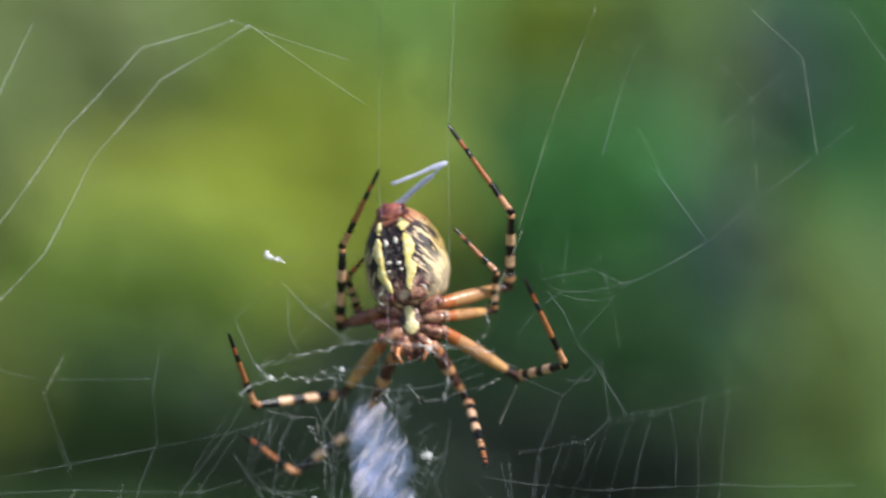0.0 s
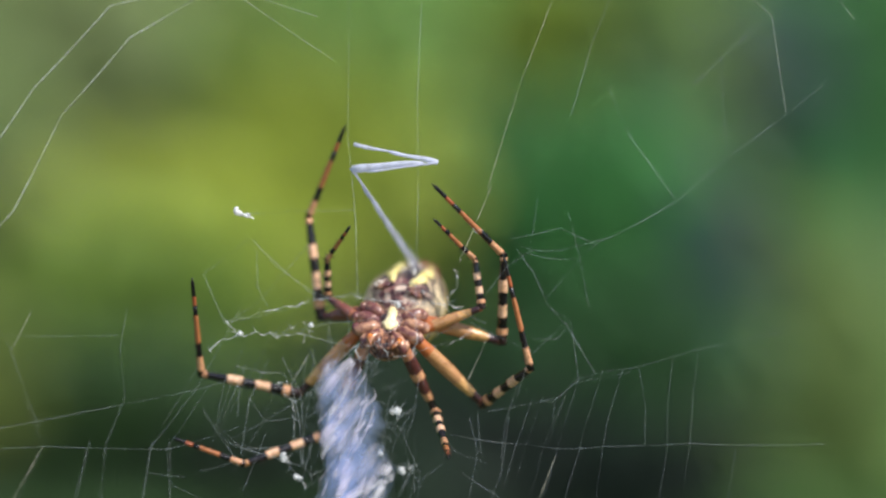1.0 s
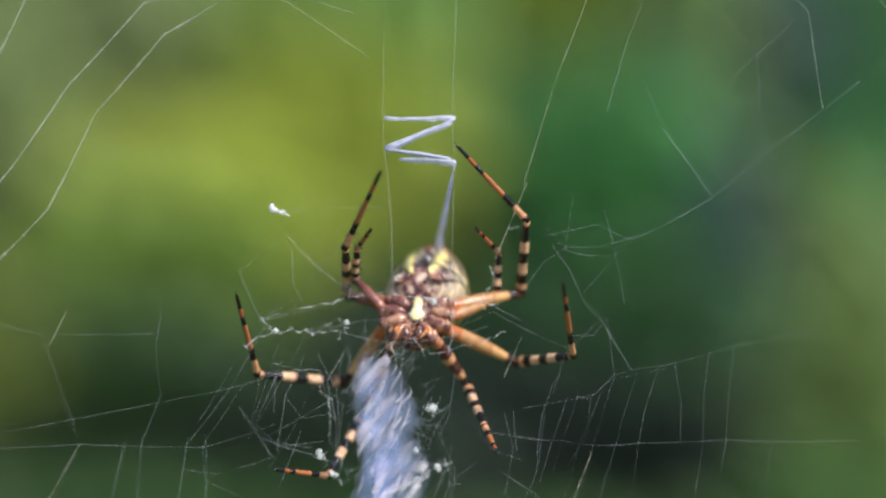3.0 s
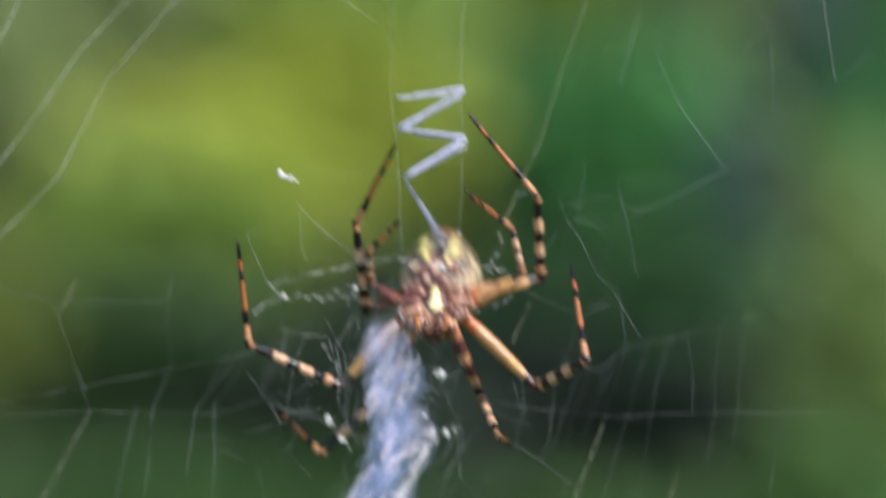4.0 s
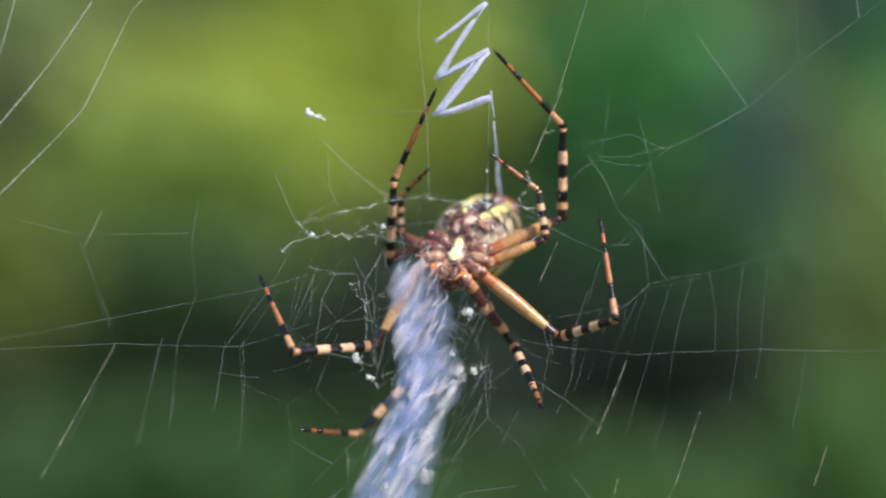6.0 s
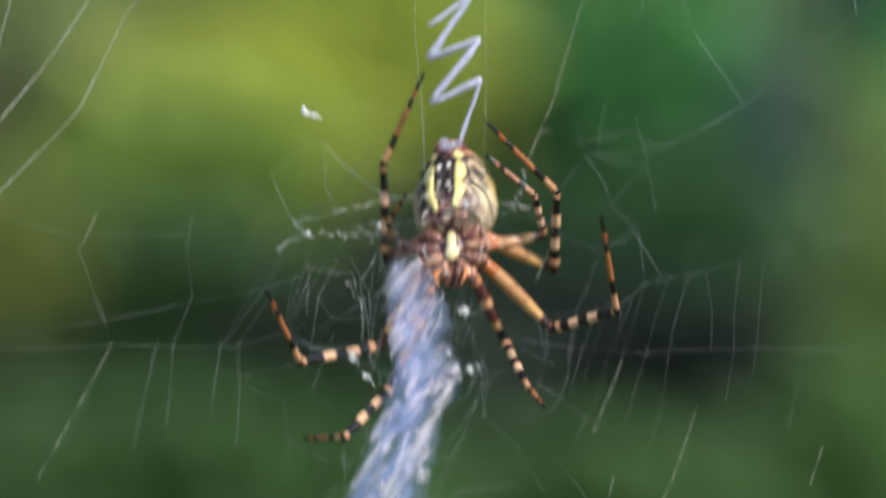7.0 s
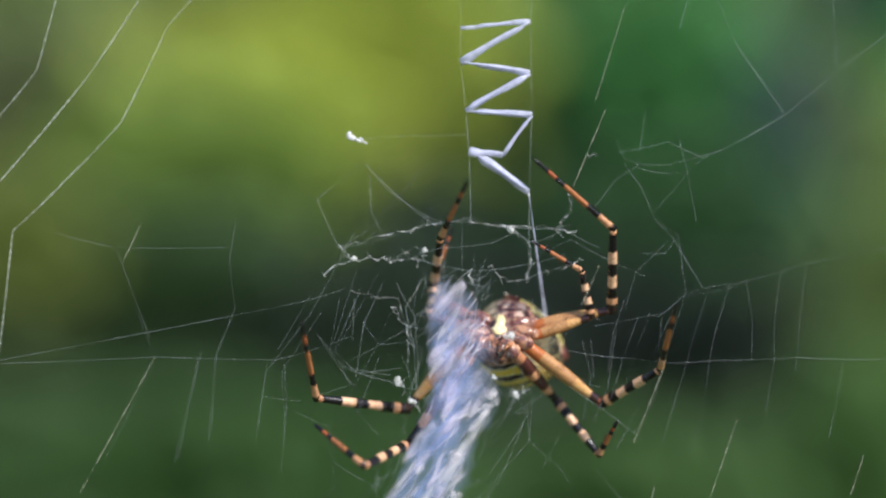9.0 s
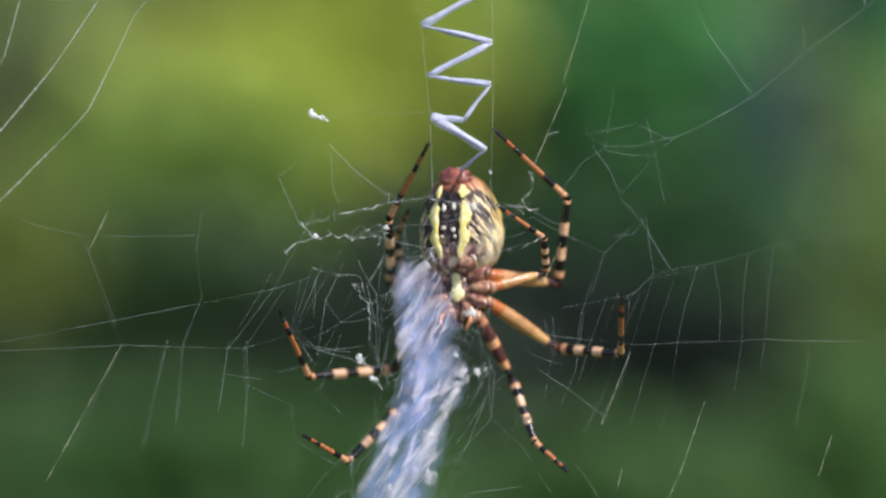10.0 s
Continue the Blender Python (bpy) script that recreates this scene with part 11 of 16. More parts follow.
        (9.8, at(15.81, 4.69, 3.03, 25.5, -44.4, -7.8)), (9.9, at(15.92, 5, 2.89, 24.9, -45.3, -8.3)), (10, at(16, 5.58, 2.84, 24.3, -45.7, -8.6)),
    ])
    walk(silk[0][0], [
        (0, at(2.93, 0, 17.73, 0, 69, 0)), (0.5, at(2.66, 0, 16.59, 0, 81, 0)), (0.7, at(2.22, 0, 16.81, 180, 77, 180)),
        (1.2, at(2.42, 0, 17.71, 180, 78, 180)), (1.5, at(2.98, 0, 18.16, 180, 78, 180)), (2, at(1.79, 0, 19.3, 180, 67, 180)),
        (2.65, at(1.8, 0, 19.61, 180, 79, 180)), (3.3, at(1.84, 0, 19.47, 0, 85, 0)), (3.5, at(2.17, 0, 18.54, 0, 80, 0)),
        (4.1, at(2.2, 0, 18.26, 0, 90, 0)), (4.3, at(2.42, 0, 18.48, 180, 84, 180)), (4.5, at(2.55, 0, 19.25, 180, 80, 180)),
        (5, at(2.66, 0, 19.36, 180, 81, 180)), (5.6, at(3.02, 0, 17.59, 0, 67, 0)), (6.05, at(3.23, 0, 17.64, 0, 52, 0)),
        (6.9, at(3, 0, 18.91, 0, 51, 0)), (7.3, at(2.28, 0, 19.3, 0, 74, 0)), (7.5, at(1.57, 0, 19.41, 0, 83, 0)),
        (8, at(2.49, 0, 22.34, 180, 88, 180)), (8.5, at(2.17, 0, 22.94, 180, 79, 180)), (9, at(1.68, 0, 21.2, 0, 85, 0)),
        (9.3, at(1.68, 0, 22.61, 0, 88, 0)), (9.5, at(1.68, 0, 23.37, 0, 90, 0)), (10, at(1.57, 0, 23.37, 180, 85, 180)),
    ])
    walk(silk[0][1], [
        (0, at(8.24, 0, 19.79, 180, -69, 180)), (0.3, at(8.38, 0, 18.85, 180, -72, 180)), (0.5, at(8.62, 0, 17.57, 180, -81, 180)),
        (0.7, at(9.54, 0, 15.18, 0, -77, 0)), (1.5, at(10.68, 0, 16.48, 0, -78, 0)), (2, at(9.65, 0, 15.94, 0, -67, 0)),
        (3.1, at(8.61, 0, 19.79, 180, -88, 180)), (3.3, at(8.51, 0, 20.01, 180, -85, 180)), (3.8, at(8.58, 0, 19.37, 180, -81, 180)),
        (4, at(8.78, 0, 19.03, 180, -84, 180)), (4.2, at(9.49, 0, 17.68, 0, -86, 0)), (4.8, at(10.11, 0, 18.09, 0, -81, 0)),
        (5.2, at(9.83, 0, 18.55, 0, -87, 0)), (5.6, at(8.83, 0, 20.05, 180, -67, 180)), (6.2, at(7.99, 0, 21.87, 180, -50, 180)),
        (6.8, at(7.32, 0, 22.5, 180, -48, 180)), (7.1, at(7.42, 0, 21.77, 180, -61, 180)), (7.3, at(8.24, 0, 21.04, 180, -74, 180)),
        (7.5, at(8.35, 0, 20.23, 180, -83, 180)), (8, at(8.89, 0, 22.07, 0, -88, 0)), (8.5, at(9.06, 0, 21.58, 0, -79, 0)),
        (9.1, at(8.19, 0, 21.95, 180, -85, 180)), (9.5, at(7.92, 0, 23.37, 180, -90, 180)), (10, at(8.08, 0, 22.83, 0, -85, 0)),
    ])
    walk(silk[1][0], [
        (0, at(8.24, 0, 19.79, -123, -35, 61)), (0.2, at(8.31, 0, 19.34, -132, -34, 64)), (0.3, at(8.38, 0, 18.85, -135, -13, 87)),
        (0.4, at(8.49, 0, 18.24, -127, -6, 95)), (0.5, at(8.62, 0, 17.57, -122, -7, 94)), (0.7, at(9.54, 0, 15.18, -100, -8, 91)),
        (1.5, at(10.68, 0, 16.48, -96, -8, 91)), (2, at(9.65, 0, 15.94, -85, -8, 89)), (3.1, at(8.61, 0, 19.79, -118, -7, 94)),
        (3.3, at(8.51, 0, 20.01, -121, -7, 94)), (4, at(8.78, 0, 19.03, -122, -7, 94)), (4.2, at(9.49, 0, 17.68, -109, -8, 93)),
        (4.8, at(10.11, 0, 18.09, -103, -8, 92)), (5.2, at(9.83, 0, 18.55, -111, -8, 93)), (5.6, at(8.83, 0, 20.05, -136, -6, 96)),
        (6.2, at(7.99, 0, 21.87, -149, -4, 97)), (6.8, at(7.32, 0, 22.5, -150, -4, 97)), (7.1, at(7.42, 0, 21.77, -142, -5, 96)),
        (7.3, at(8.24, 0, 21.04, -130, -6, 95)), (7.5, at(8.35, 0, 20.23, -124, -7, 95)), (8, at(8.89, 0, 22.07, -123, -7, 94)),
        (8.5, at(9.06, 0, 21.58, -112, -8, 93)), (9.1, at(8.19, 0, 21.95, -121, -7, 94)), (9.5, at(7.92, 0, 23.37, -123, -7, 94)),
        (10, at(8.08, 0, 22.83, -119, -7, 94)),
    ])
    walk(silk[1][1], [
        (0, at(3.1, 6.06, 15.85, 57, 35, 20)), (0.1, at(3.33, 6.06, 15.33, 54, 34, 17)), (0.2, at(3.68, 6.06, 14.28, 50, 31, 13)),
        (0.3, at(2.96, 1.57, 13.55, 27, 40, 22)), (0.4, at(2.55, 0, 13.77, 22, 50, 28)), (0.7, at(2.44, 0, 13.99, 61, 70, 62)),
        (1, at(2.11, 0, 14.97, 73, 72, 74)), (1.5, at(2.82, 0, 15.67, 71, 72, 72)), (2.2, at(1.9, 0, 16.86, 100, 72, 99)),
        (3.3, at(1.95, 0, 16.05, 26, 55, 31)), (3.8, at(2.27, 0, 15.14, 24, 52, 30)), (4.1, at(2.41, 0, 15.12, 32, 60, 36)),
        (4.5, at(2.55, 0, 16.32, 54, 69, 56)), (5, at(2.66, 0, 16.32, 50, 68, 52)), (5.5, at(2.87, 0, 14.59, 21, 48, 27)),
        (5.7, at(3.42, 0, 13.94, 13, 36, 22)), (6.6, at(3.13, 0, 14.82, 10, 28, 20)), (7.1, at(2.77, 0, 15.94, 13, 37, 22)),
        (7.5, at(1.84, 0, 15.89, 24, 53, 30)), (8, at(2.49, 0, 18, 25, 54, 30)), (8.5, at(2.17, 0, 18.87, 37, 63, 41)),
        (9, at(1.68, 0, 17.95, 28, 56, 32)), (9.5, at(1.68, 0, 19.3, 25, 53, 30)), (10, at(1.63, 0, 19.3, 29, 57, 33)),
    ])
    walk(silk[2][0], [
        (0, at(3.32, 5.98, 14.67, 176, 11, 142)), (0.1, at(3.52, 5.98, 14.15, 177, 10, 142)), (0.2, at(3.83, 5.99, 13.09, 179, 8, 142)),
        (0.3, at(2.96, 1.57, 13.55, 98, -16, 163)), (0.4, at(2.55, 0, 13.77, 102, -15, 159)), (0.5, at(2.55, 0, 13.77, 106, -16, 161)),
        (0.6, at(2.51, 0, 13.84, 117, -13, 154)), (0.7, at(2.44, 0, 13.99, 137, -3, 141)), (0.9, at(2.18, 0, 14.66, 134, -5, 142)),
        (1, at(2.11, 0, 14.97, 121, -10, 149)), (1.3, at(2.57, 0, 15.4, 103, -3, 130)), (1.5, at(2.82, 0, 15.67, 109, -1, 125)),
        (1.7, at(2.63, 0, 16.07, 112, -4, 131)), (1.8, at(2.45, 0, 16.29, 116, -2, 126)), (2.2, at(1.9, 0, 16.86, 114, -9, 143)),
        (2.4, at(1.9, 0, 16.83, 103, 10, 92)), (3.3, at(1.95, 0, 16.05, 96, 10, 91)), (3.8, at(2.27, 0, 15.14, 94, 10, 91)),
        (4.2, at(2.44, 0, 15.24, 107, 10, 93)), (4.5, at(2.55, 0, 16.32, 114, 9, 94)), (5, at(2.66, 0, 16.32, 111, 9, 94)),
        (5.5, at(2.87, 0, 14.59, 87, 10, 90)), (5.7, at(3.42, 0, 13.94, 70, 9, 87)), (6.6, at(3.13, 0, 14.82, 57, 8, 85)),
        (7.1, at(2.77, 0, 15.94, 75, 10, 87)), (7.5, at(1.84, 0, 15.89, 95, 10, 91)), (8, at(2.49, 0, 18, 97, 10, 91)),
        (8.5, at(2.17, 0, 18.87, 109, 9, 93)), (9, at(1.68, 0, 17.95, 99, 10, 92)), (9.5, at(1.68, 0, 19.3, 96, 10, 91)),
        (10, at(1.63, 0, 19.3, 104, 10, 92)),
    ])
    walk(silk[2][1], [
        (0, at(3.32, 5.98, 14.67, 176, 11, 142)), (0.1, at(3.52, 5.98, 14.15, 177, 10, 142)), (0.2, at(3.83, 5.99, 13.09, 179, 8, 142)),
        (0.3, at(2.92, 1.44, 13.57, 98, -16, 163)), (0.4, at(2.67, 0.36, 13.69, 102, -15, 159)), (0.5, at(2.95, 1.56, 13.33, 106, -16, 161)),
        (0.6, at(3.48, 2.72, 12.42, 117, -13, 154)), (0.7, at(4.31, 2.57, 10.58, 137, -3, 141)), (0.9, at(3.95, 2.72, 11.56, 134, -5, 142)),
        (1, at(3.41, 2.72, 13.21, 121, -10, 149)), (1.2, at(3.31, 1.14, 14.81, 108, -5, 139)), (1.3, at(3.36, 0.68, 15.15, 103, -3, 130)),
        (1.5, at(3.92, 0.79, 15.21, 109, -1, 125)), (1.7, at(3.39, 0.7, 15.65, 112, -4, 131)), (1.8, at(3.51, 0.81, 15.63, 116, -2, 126)),
        (2.2, at(3.12, 1.84, 15.91, 114, -9, 143)), (2.3, at(2.56, 0.32, 16.55, 112, 2, 117)), (2.4, at(2.3, 0, 16.74, 103, 10, 92)),
        (3.3, at(2.32, 0, 16.01, 96, 10, 91)), (3.8, at(2.56, 0, 15.13, 94, 10, 91)), (4.3, at(3.03, 0, 15.38, 109, 9, 93)),
        (4.5, at(3.17, 0, 16.04, 114, 9, 94)), (5, at(3.24, 0, 16.1, 111, 9, 94)), (5.5, at(3.1, 0, 14.6, 87, 10, 90)),
        (5.7, at(3.54, 0, 13.98, 70, 9, 87)), (6.6, at(3.2, 0, 14.87, 57, 8, 85)), (7.1, at(2.84, 0, 15.96, 75, 10, 87)),
        (7.5, at(2.24, 0, 15.86, 95, 10, 91)), (8, at(2.86, 0, 17.96, 97, 10, 91)), (8.5, at(2.7, 0, 18.69, 109, 9, 93)),
        (9, at(2.05, 0, 17.89, 99, 10, 92)), (9.5, at(2.03, 0, 19.27, 96, 10, 91)), (10, at(2.04, 0, 19.2, 104, 10, 92)),
    ])
    walk(silk[2][2], [
        (0, at(3.32, 5.98, 14.67, 176, 11, 142)), (0.1, at(3.52, 5.98, 14.15, 177, 10, 142)), (0.2, at(3.83, 5.99, 13.09, 179, 8, 142)),
        (0.3, at(2.89, 1.31, 13.59, 98, -16, 163)), (0.4, at(2.78, 0.72, 13.62, 102, -15, 159)), (0.5, at(3.36, 3.13, 12.89, 106, -16, 161)),
        (0.6, at(4.44, 5.44, 11, 117, -13, 154)), (0.7, at(6.17, 5.14, 7.17, 137, -3, 141)), (0.8, at(6.12, 5.11, 7.81, 135, -3, 140)),
        (0.9, at(5.72, 5.45, 8.47, 134, -5, 142)), (1, at(4.71, 5.45, 11.44, 121, -10, 149)), (1.2, at(4.25, 2.27, 14.33, 108, -5, 139)),
        (1.3, at(4.15, 1.37, 14.9, 103, -3, 130)), (1.5, at(5.02, 1.59, 14.74, 109, -1, 125)), (1.7, at(4.15, 1.4, 15.24, 112, -4, 131)),
        (1.8, at(4.57, 1.62, 14.98, 116, -2, 126)), (2, at(4.71, 2.77, 14.85, 116, -5, 134)), (2.2, at(4.34, 3.68, 14.96, 114, -9, 143)),
        (2.3, at(3.23, 0.65, 16.25, 112, 2, 117)), (2.4, at(2.71, 0, 16.65, 103, 10, 92)), (3.3, at(2.69, 0, 15.97, 96, 10, 91)),
        (3.8, at(2.85, 0, 15.11, 94, 10, 91)), (4.3, at(3.59, 0, 15.19, 109, 9, 93)), (4.5, at(3.8, 0, 15.76, 114, 9, 94)),
        (5, at(3.82, 0, 15.89, 111, 9, 94)), (5.5, at(3.33, 0, 14.61, 87, 10, 90)), (5.8, at(3.66, 0, 14.05, 67, 9, 86)),
        (6.6, at(3.27, 0, 14.91, 57, 8, 85)), (7.1, at(2.92, 0, 15.98, 75, 10, 87)), (7.5, at(2.63, 0, 15.82, 95, 10, 91)),
        (8, at(3.24, 0, 17.91, 97, 10, 91)), (8.5, at(3.22, 0, 18.5, 109, 9, 93)), (9, at(2.41, 0, 17.83, 99, 10, 92)),
        (9.5, at(2.39, 0, 19.23, 96, 10, 91)), (10, at(2.45, 0, 19.1, 104, 10, 92)),
    ])
    walk(silk[2][3], [
        (0, at(3.32, 5.98, 14.67, 176, 11, 142)), (0.1, at(3.52, 5.98, 14.15, 177, 10, 142)), (0.2, at(3.83, 5.99, 13.09, 179, 8, 142)),
        (0.3, at(2.86, 1.18, 13.61, 98, -16, 163)), (0.4, at(2.9, 1.07, 13.54, 102, -15, 159)), (0.5, at(3.76, 4.69, 12.45, 106, -16, 161)),
        (0.6, at(5.41, 8.16, 9.58, 117, -13, 154)), (0.7, at(8.04, 7.71, 3.75, 137, -3, 141)), (0.8, at(8.02, 7.67, 4.58, 135, -3, 140)),
        (0.9, at(7.48, 8.17, 5.38, 134, -5, 142)), (1, at(6.01, 8.17, 9.68, 121, -10, 149)), (1.2, at(5.19, 3.41, 13.86, 108, -5, 139)),
        (1.3, at(4.93, 2.05, 14.65, 103, -3, 130)), (1.5, at(6.12, 2.38, 14.28, 109, -1, 125)), (1.7, at(4.91, 2.09, 14.83, 112, -4, 131)),
        (1.8, at(5.64, 2.42, 14.33, 116, -2, 126)), (2, at(6.01, 4.15, 13.95, 116, -5, 134)), (2.2, at(5.56, 5.52, 14.01, 114, -9, 143)),
        (2.3, at(3.9, 0.97, 15.95, 112, 2, 117)), (2.4, at(3.11, 0, 16.56, 103, 10, 92)), (3.3, at(3.06, 0, 15.93, 96, 10, 91)),
        (3.8, at(3.13, 0, 15.09, 94, 10, 91)), (4.3, at(4.14, 0, 15, 109, 9, 93)), (4.5, at(4.42, 0, 15.48, 114, 9, 94)),
        (5, at(4.4, 0, 15.67, 111, 9, 94)), (5.5, at(3.55, 0, 14.62, 87, 10, 90)), (5.8, at(3.78, 0, 14.1, 67, 9, 86)),
        (6.6, at(3.34, 0, 14.96, 57, 8, 85)), (7.1, at(2.99, 0, 16.01, 75, 10, 87)), (7.5, at(3.02, 0, 15.79, 95, 10, 91)),
        (8, at(3.61, 0, 17.87, 97, 10, 91)), (8.5, at(3.75, 0, 18.32, 109, 9, 93)), (9, at(2.77, 0, 17.77, 99, 10, 92)),
        (9.5, at(2.74, 0, 19.2, 96, 10, 91)), (10, at(2.86, 0, 19.01, 104, 10, 92)),
    ])
    walk(silk[2][4], [
        (0, at(3.32, 5.98, 14.67, 176, 11, 142)), (0.1, at(3.52, 5.98, 14.15, 177, 10, 142)), (0.2, at(3.83, 5.99, 13.09, 179, 8, 142)),
        (0.3, at(4.12, 6.06, 12.91, -81, 32, 170)), (0.4, at(4.61, 6.3, 12.4, -76, 32, 169)), (0.5, at(5.43, 11.13, 10.64, -72, 30, 175)),
        (0.6, at(7.94, 15.3, 5.85, -59, 30, 177)), (0.7, at(12, 13.17, -3.48, -34, 28, 179)), (0.8, at(12.11, 13.17, -2.37, -35, 29, 178)),
        (0.9, at(11.31, 14.07, -1.32, -38, 29, 178)), (1, at(9.25, 14.97, 5.29, -54, 31, 175)), (1.2, at(9.31, 8.37, 11.78, -66, 40, 156)),
        (1.3, at(9.56, 6.07, 13.19, -71, 44, 144)), (1.5, at(11.23, 6.07, 12.12, -63, 43, 145)), (1.7, at(9.25, 6.07, 12.46, -61, 40, 153)),
        (1.8, at(10.44, 6.07, 11.38, -55, 41, 152)), (2, at(10.54, 8.98, 10.8, -57, 37, 158)), (2.2, at(9.43, 11.37, 10.99, -61, 35, 164)),
        (2.3, at(8.91, 3.42, 13.67, -57, 45, 140)), (2.4, at(8.62, 0, 15.35, -67, 56, 109)), (3.5, at(8.46, 0, 15.18, -85, 58, 94)),
        (4, at(8.89, 0, 14.26, -77, 58, 101)), (4.2, at(9.49, 0, 13.18, -61, 55, 114)), (4.8, at(9.86, 0, 13.31, -52, 52, 122)),
        (5.3, at(9.38, 0, 14.24, -71, 57, 106)), (5.8, at(8.74, 0, 16.13, -128, 52, 59)), (6.6, at(7.82, 0, 17.8, -140, 46, 49)),
        (7, at(7.97, 0, 17.73, -126, 53, 60)), (7.5, at(8.62, 0, 15.35, -81, 58, 97)), (8, at(9.16, 0, 17.19, -77, 58, 101)),
        (8.5, at(9.22, 0, 16.43, -57, 53, 118)), (9, at(8.3, 0, 16.86, -73, 57, 105)), (9.5, at(8.3, 0, 18.65, -79, 58, 99)),
        (10, at(8.35, 0, 17.68, -65, 56, 111)),
    ])
    walk(silk[3][0], [
        (0, at(3.32, 5.98, 14.67, 176, 11, 142)), (0.1, at(3.52, 5.98, 14.15, 177, 10, 142)), (0.3, at(4.25, 5.99, 11.72, 179, 7, 142)),
        (0.4, at(4.71, 6.19, 11.21, -179, 7, 142)), (0.5, at(5.47, 10.49, 9.63, -155, 21, 146)), (0.6, at(7.73, 14.21, 5.39, -116, 30, 155)),
        (0.7, at(11.3, 12.39, -2.89, -55, 30, 157)), (0.8, at(11.41, 12.39, -1.78, -55, 30, 157)), (0.9, at(10.67, 13.19, -0.82, -62, 29, 159)),
        (1, at(8.88, 13.92, 4.84, -115, 29, 148)), (1.2, at(8.99, 8.04, 10.68, -158, 5, 124)), (1.3, at(9.3, 5.99, 12.02, -168, -3, 121)),
        (1.5, at(10.75, 6, 11.03, -158, -9, 120)), (1.7, at(8.91, 5.99, 11.31, -164, -5, 121)), (1.8, at(10.01, 6, 10.26, -160, -8, 120)),
        (2, at(9.97, 8.58, 9.83, -144, 1, 124)), (2.2, at(8.98, 10.7, 10.1, -139, 11, 133)), (2.3, at(8.91, 3.42, 13.67, 137, -53, 134)),
        (2.4, at(8.62, 0, 15.35, 146, -46, 126)), (2.65, at(8.62, 0, 15.35, 157, -33, 116)), (2.9, at(8.62, 0, 15.35, 153, -45, 124)),
        (3.1, at(8.62, 0, 15.35, 146, -64, 142)), (3.3, at(8.62, 0, 15.35, 151, -74, 161)), (3.5, at(8.46, 0, 15.18, 157, -68, 151)),
        (3.7, at(8.54, 0, 14.92, -174, -53, 146)), (3.8, at(8.63, 0, 14.75, -155, -49, 148)), (4, at(8.89, 0, 14.26, -151, -52, 145)),
        (4.2, at(9.49, 0, 13.18, -139, -61, 135)), (4.7, at(9.85, 0, 13.19, -109, -69, 108)), (5.2, at(9.61, 0, 13.99, -132, -64, 129)),
        (5.6, at(8.92, 0, 15.36, -157, -46, 150)), (6.4, at(8, 0, 17.55, -166, -32, 156)), (6.9, at(7.83, 0, 17.85, -166, -33, 156)),
        (7.2, at(8.26, 0, 16.83, -160, -43, 152)), (7.5, at(8.62, 0, 15.35, -147, -56, 142)), (8, at(9.16, 0, 17.19, -146, -56, 141)),
        (8.5, at(9.22, 0, 16.43, -134, -63, 130)), (9, at(8.3, 0, 16.86, -150, -54, 144)), (9.5, at(8.3, 0, 18.65, -153, -51, 147)),
        (10, at(8.35, 0, 17.68, -147, -56, 142)),
    ])
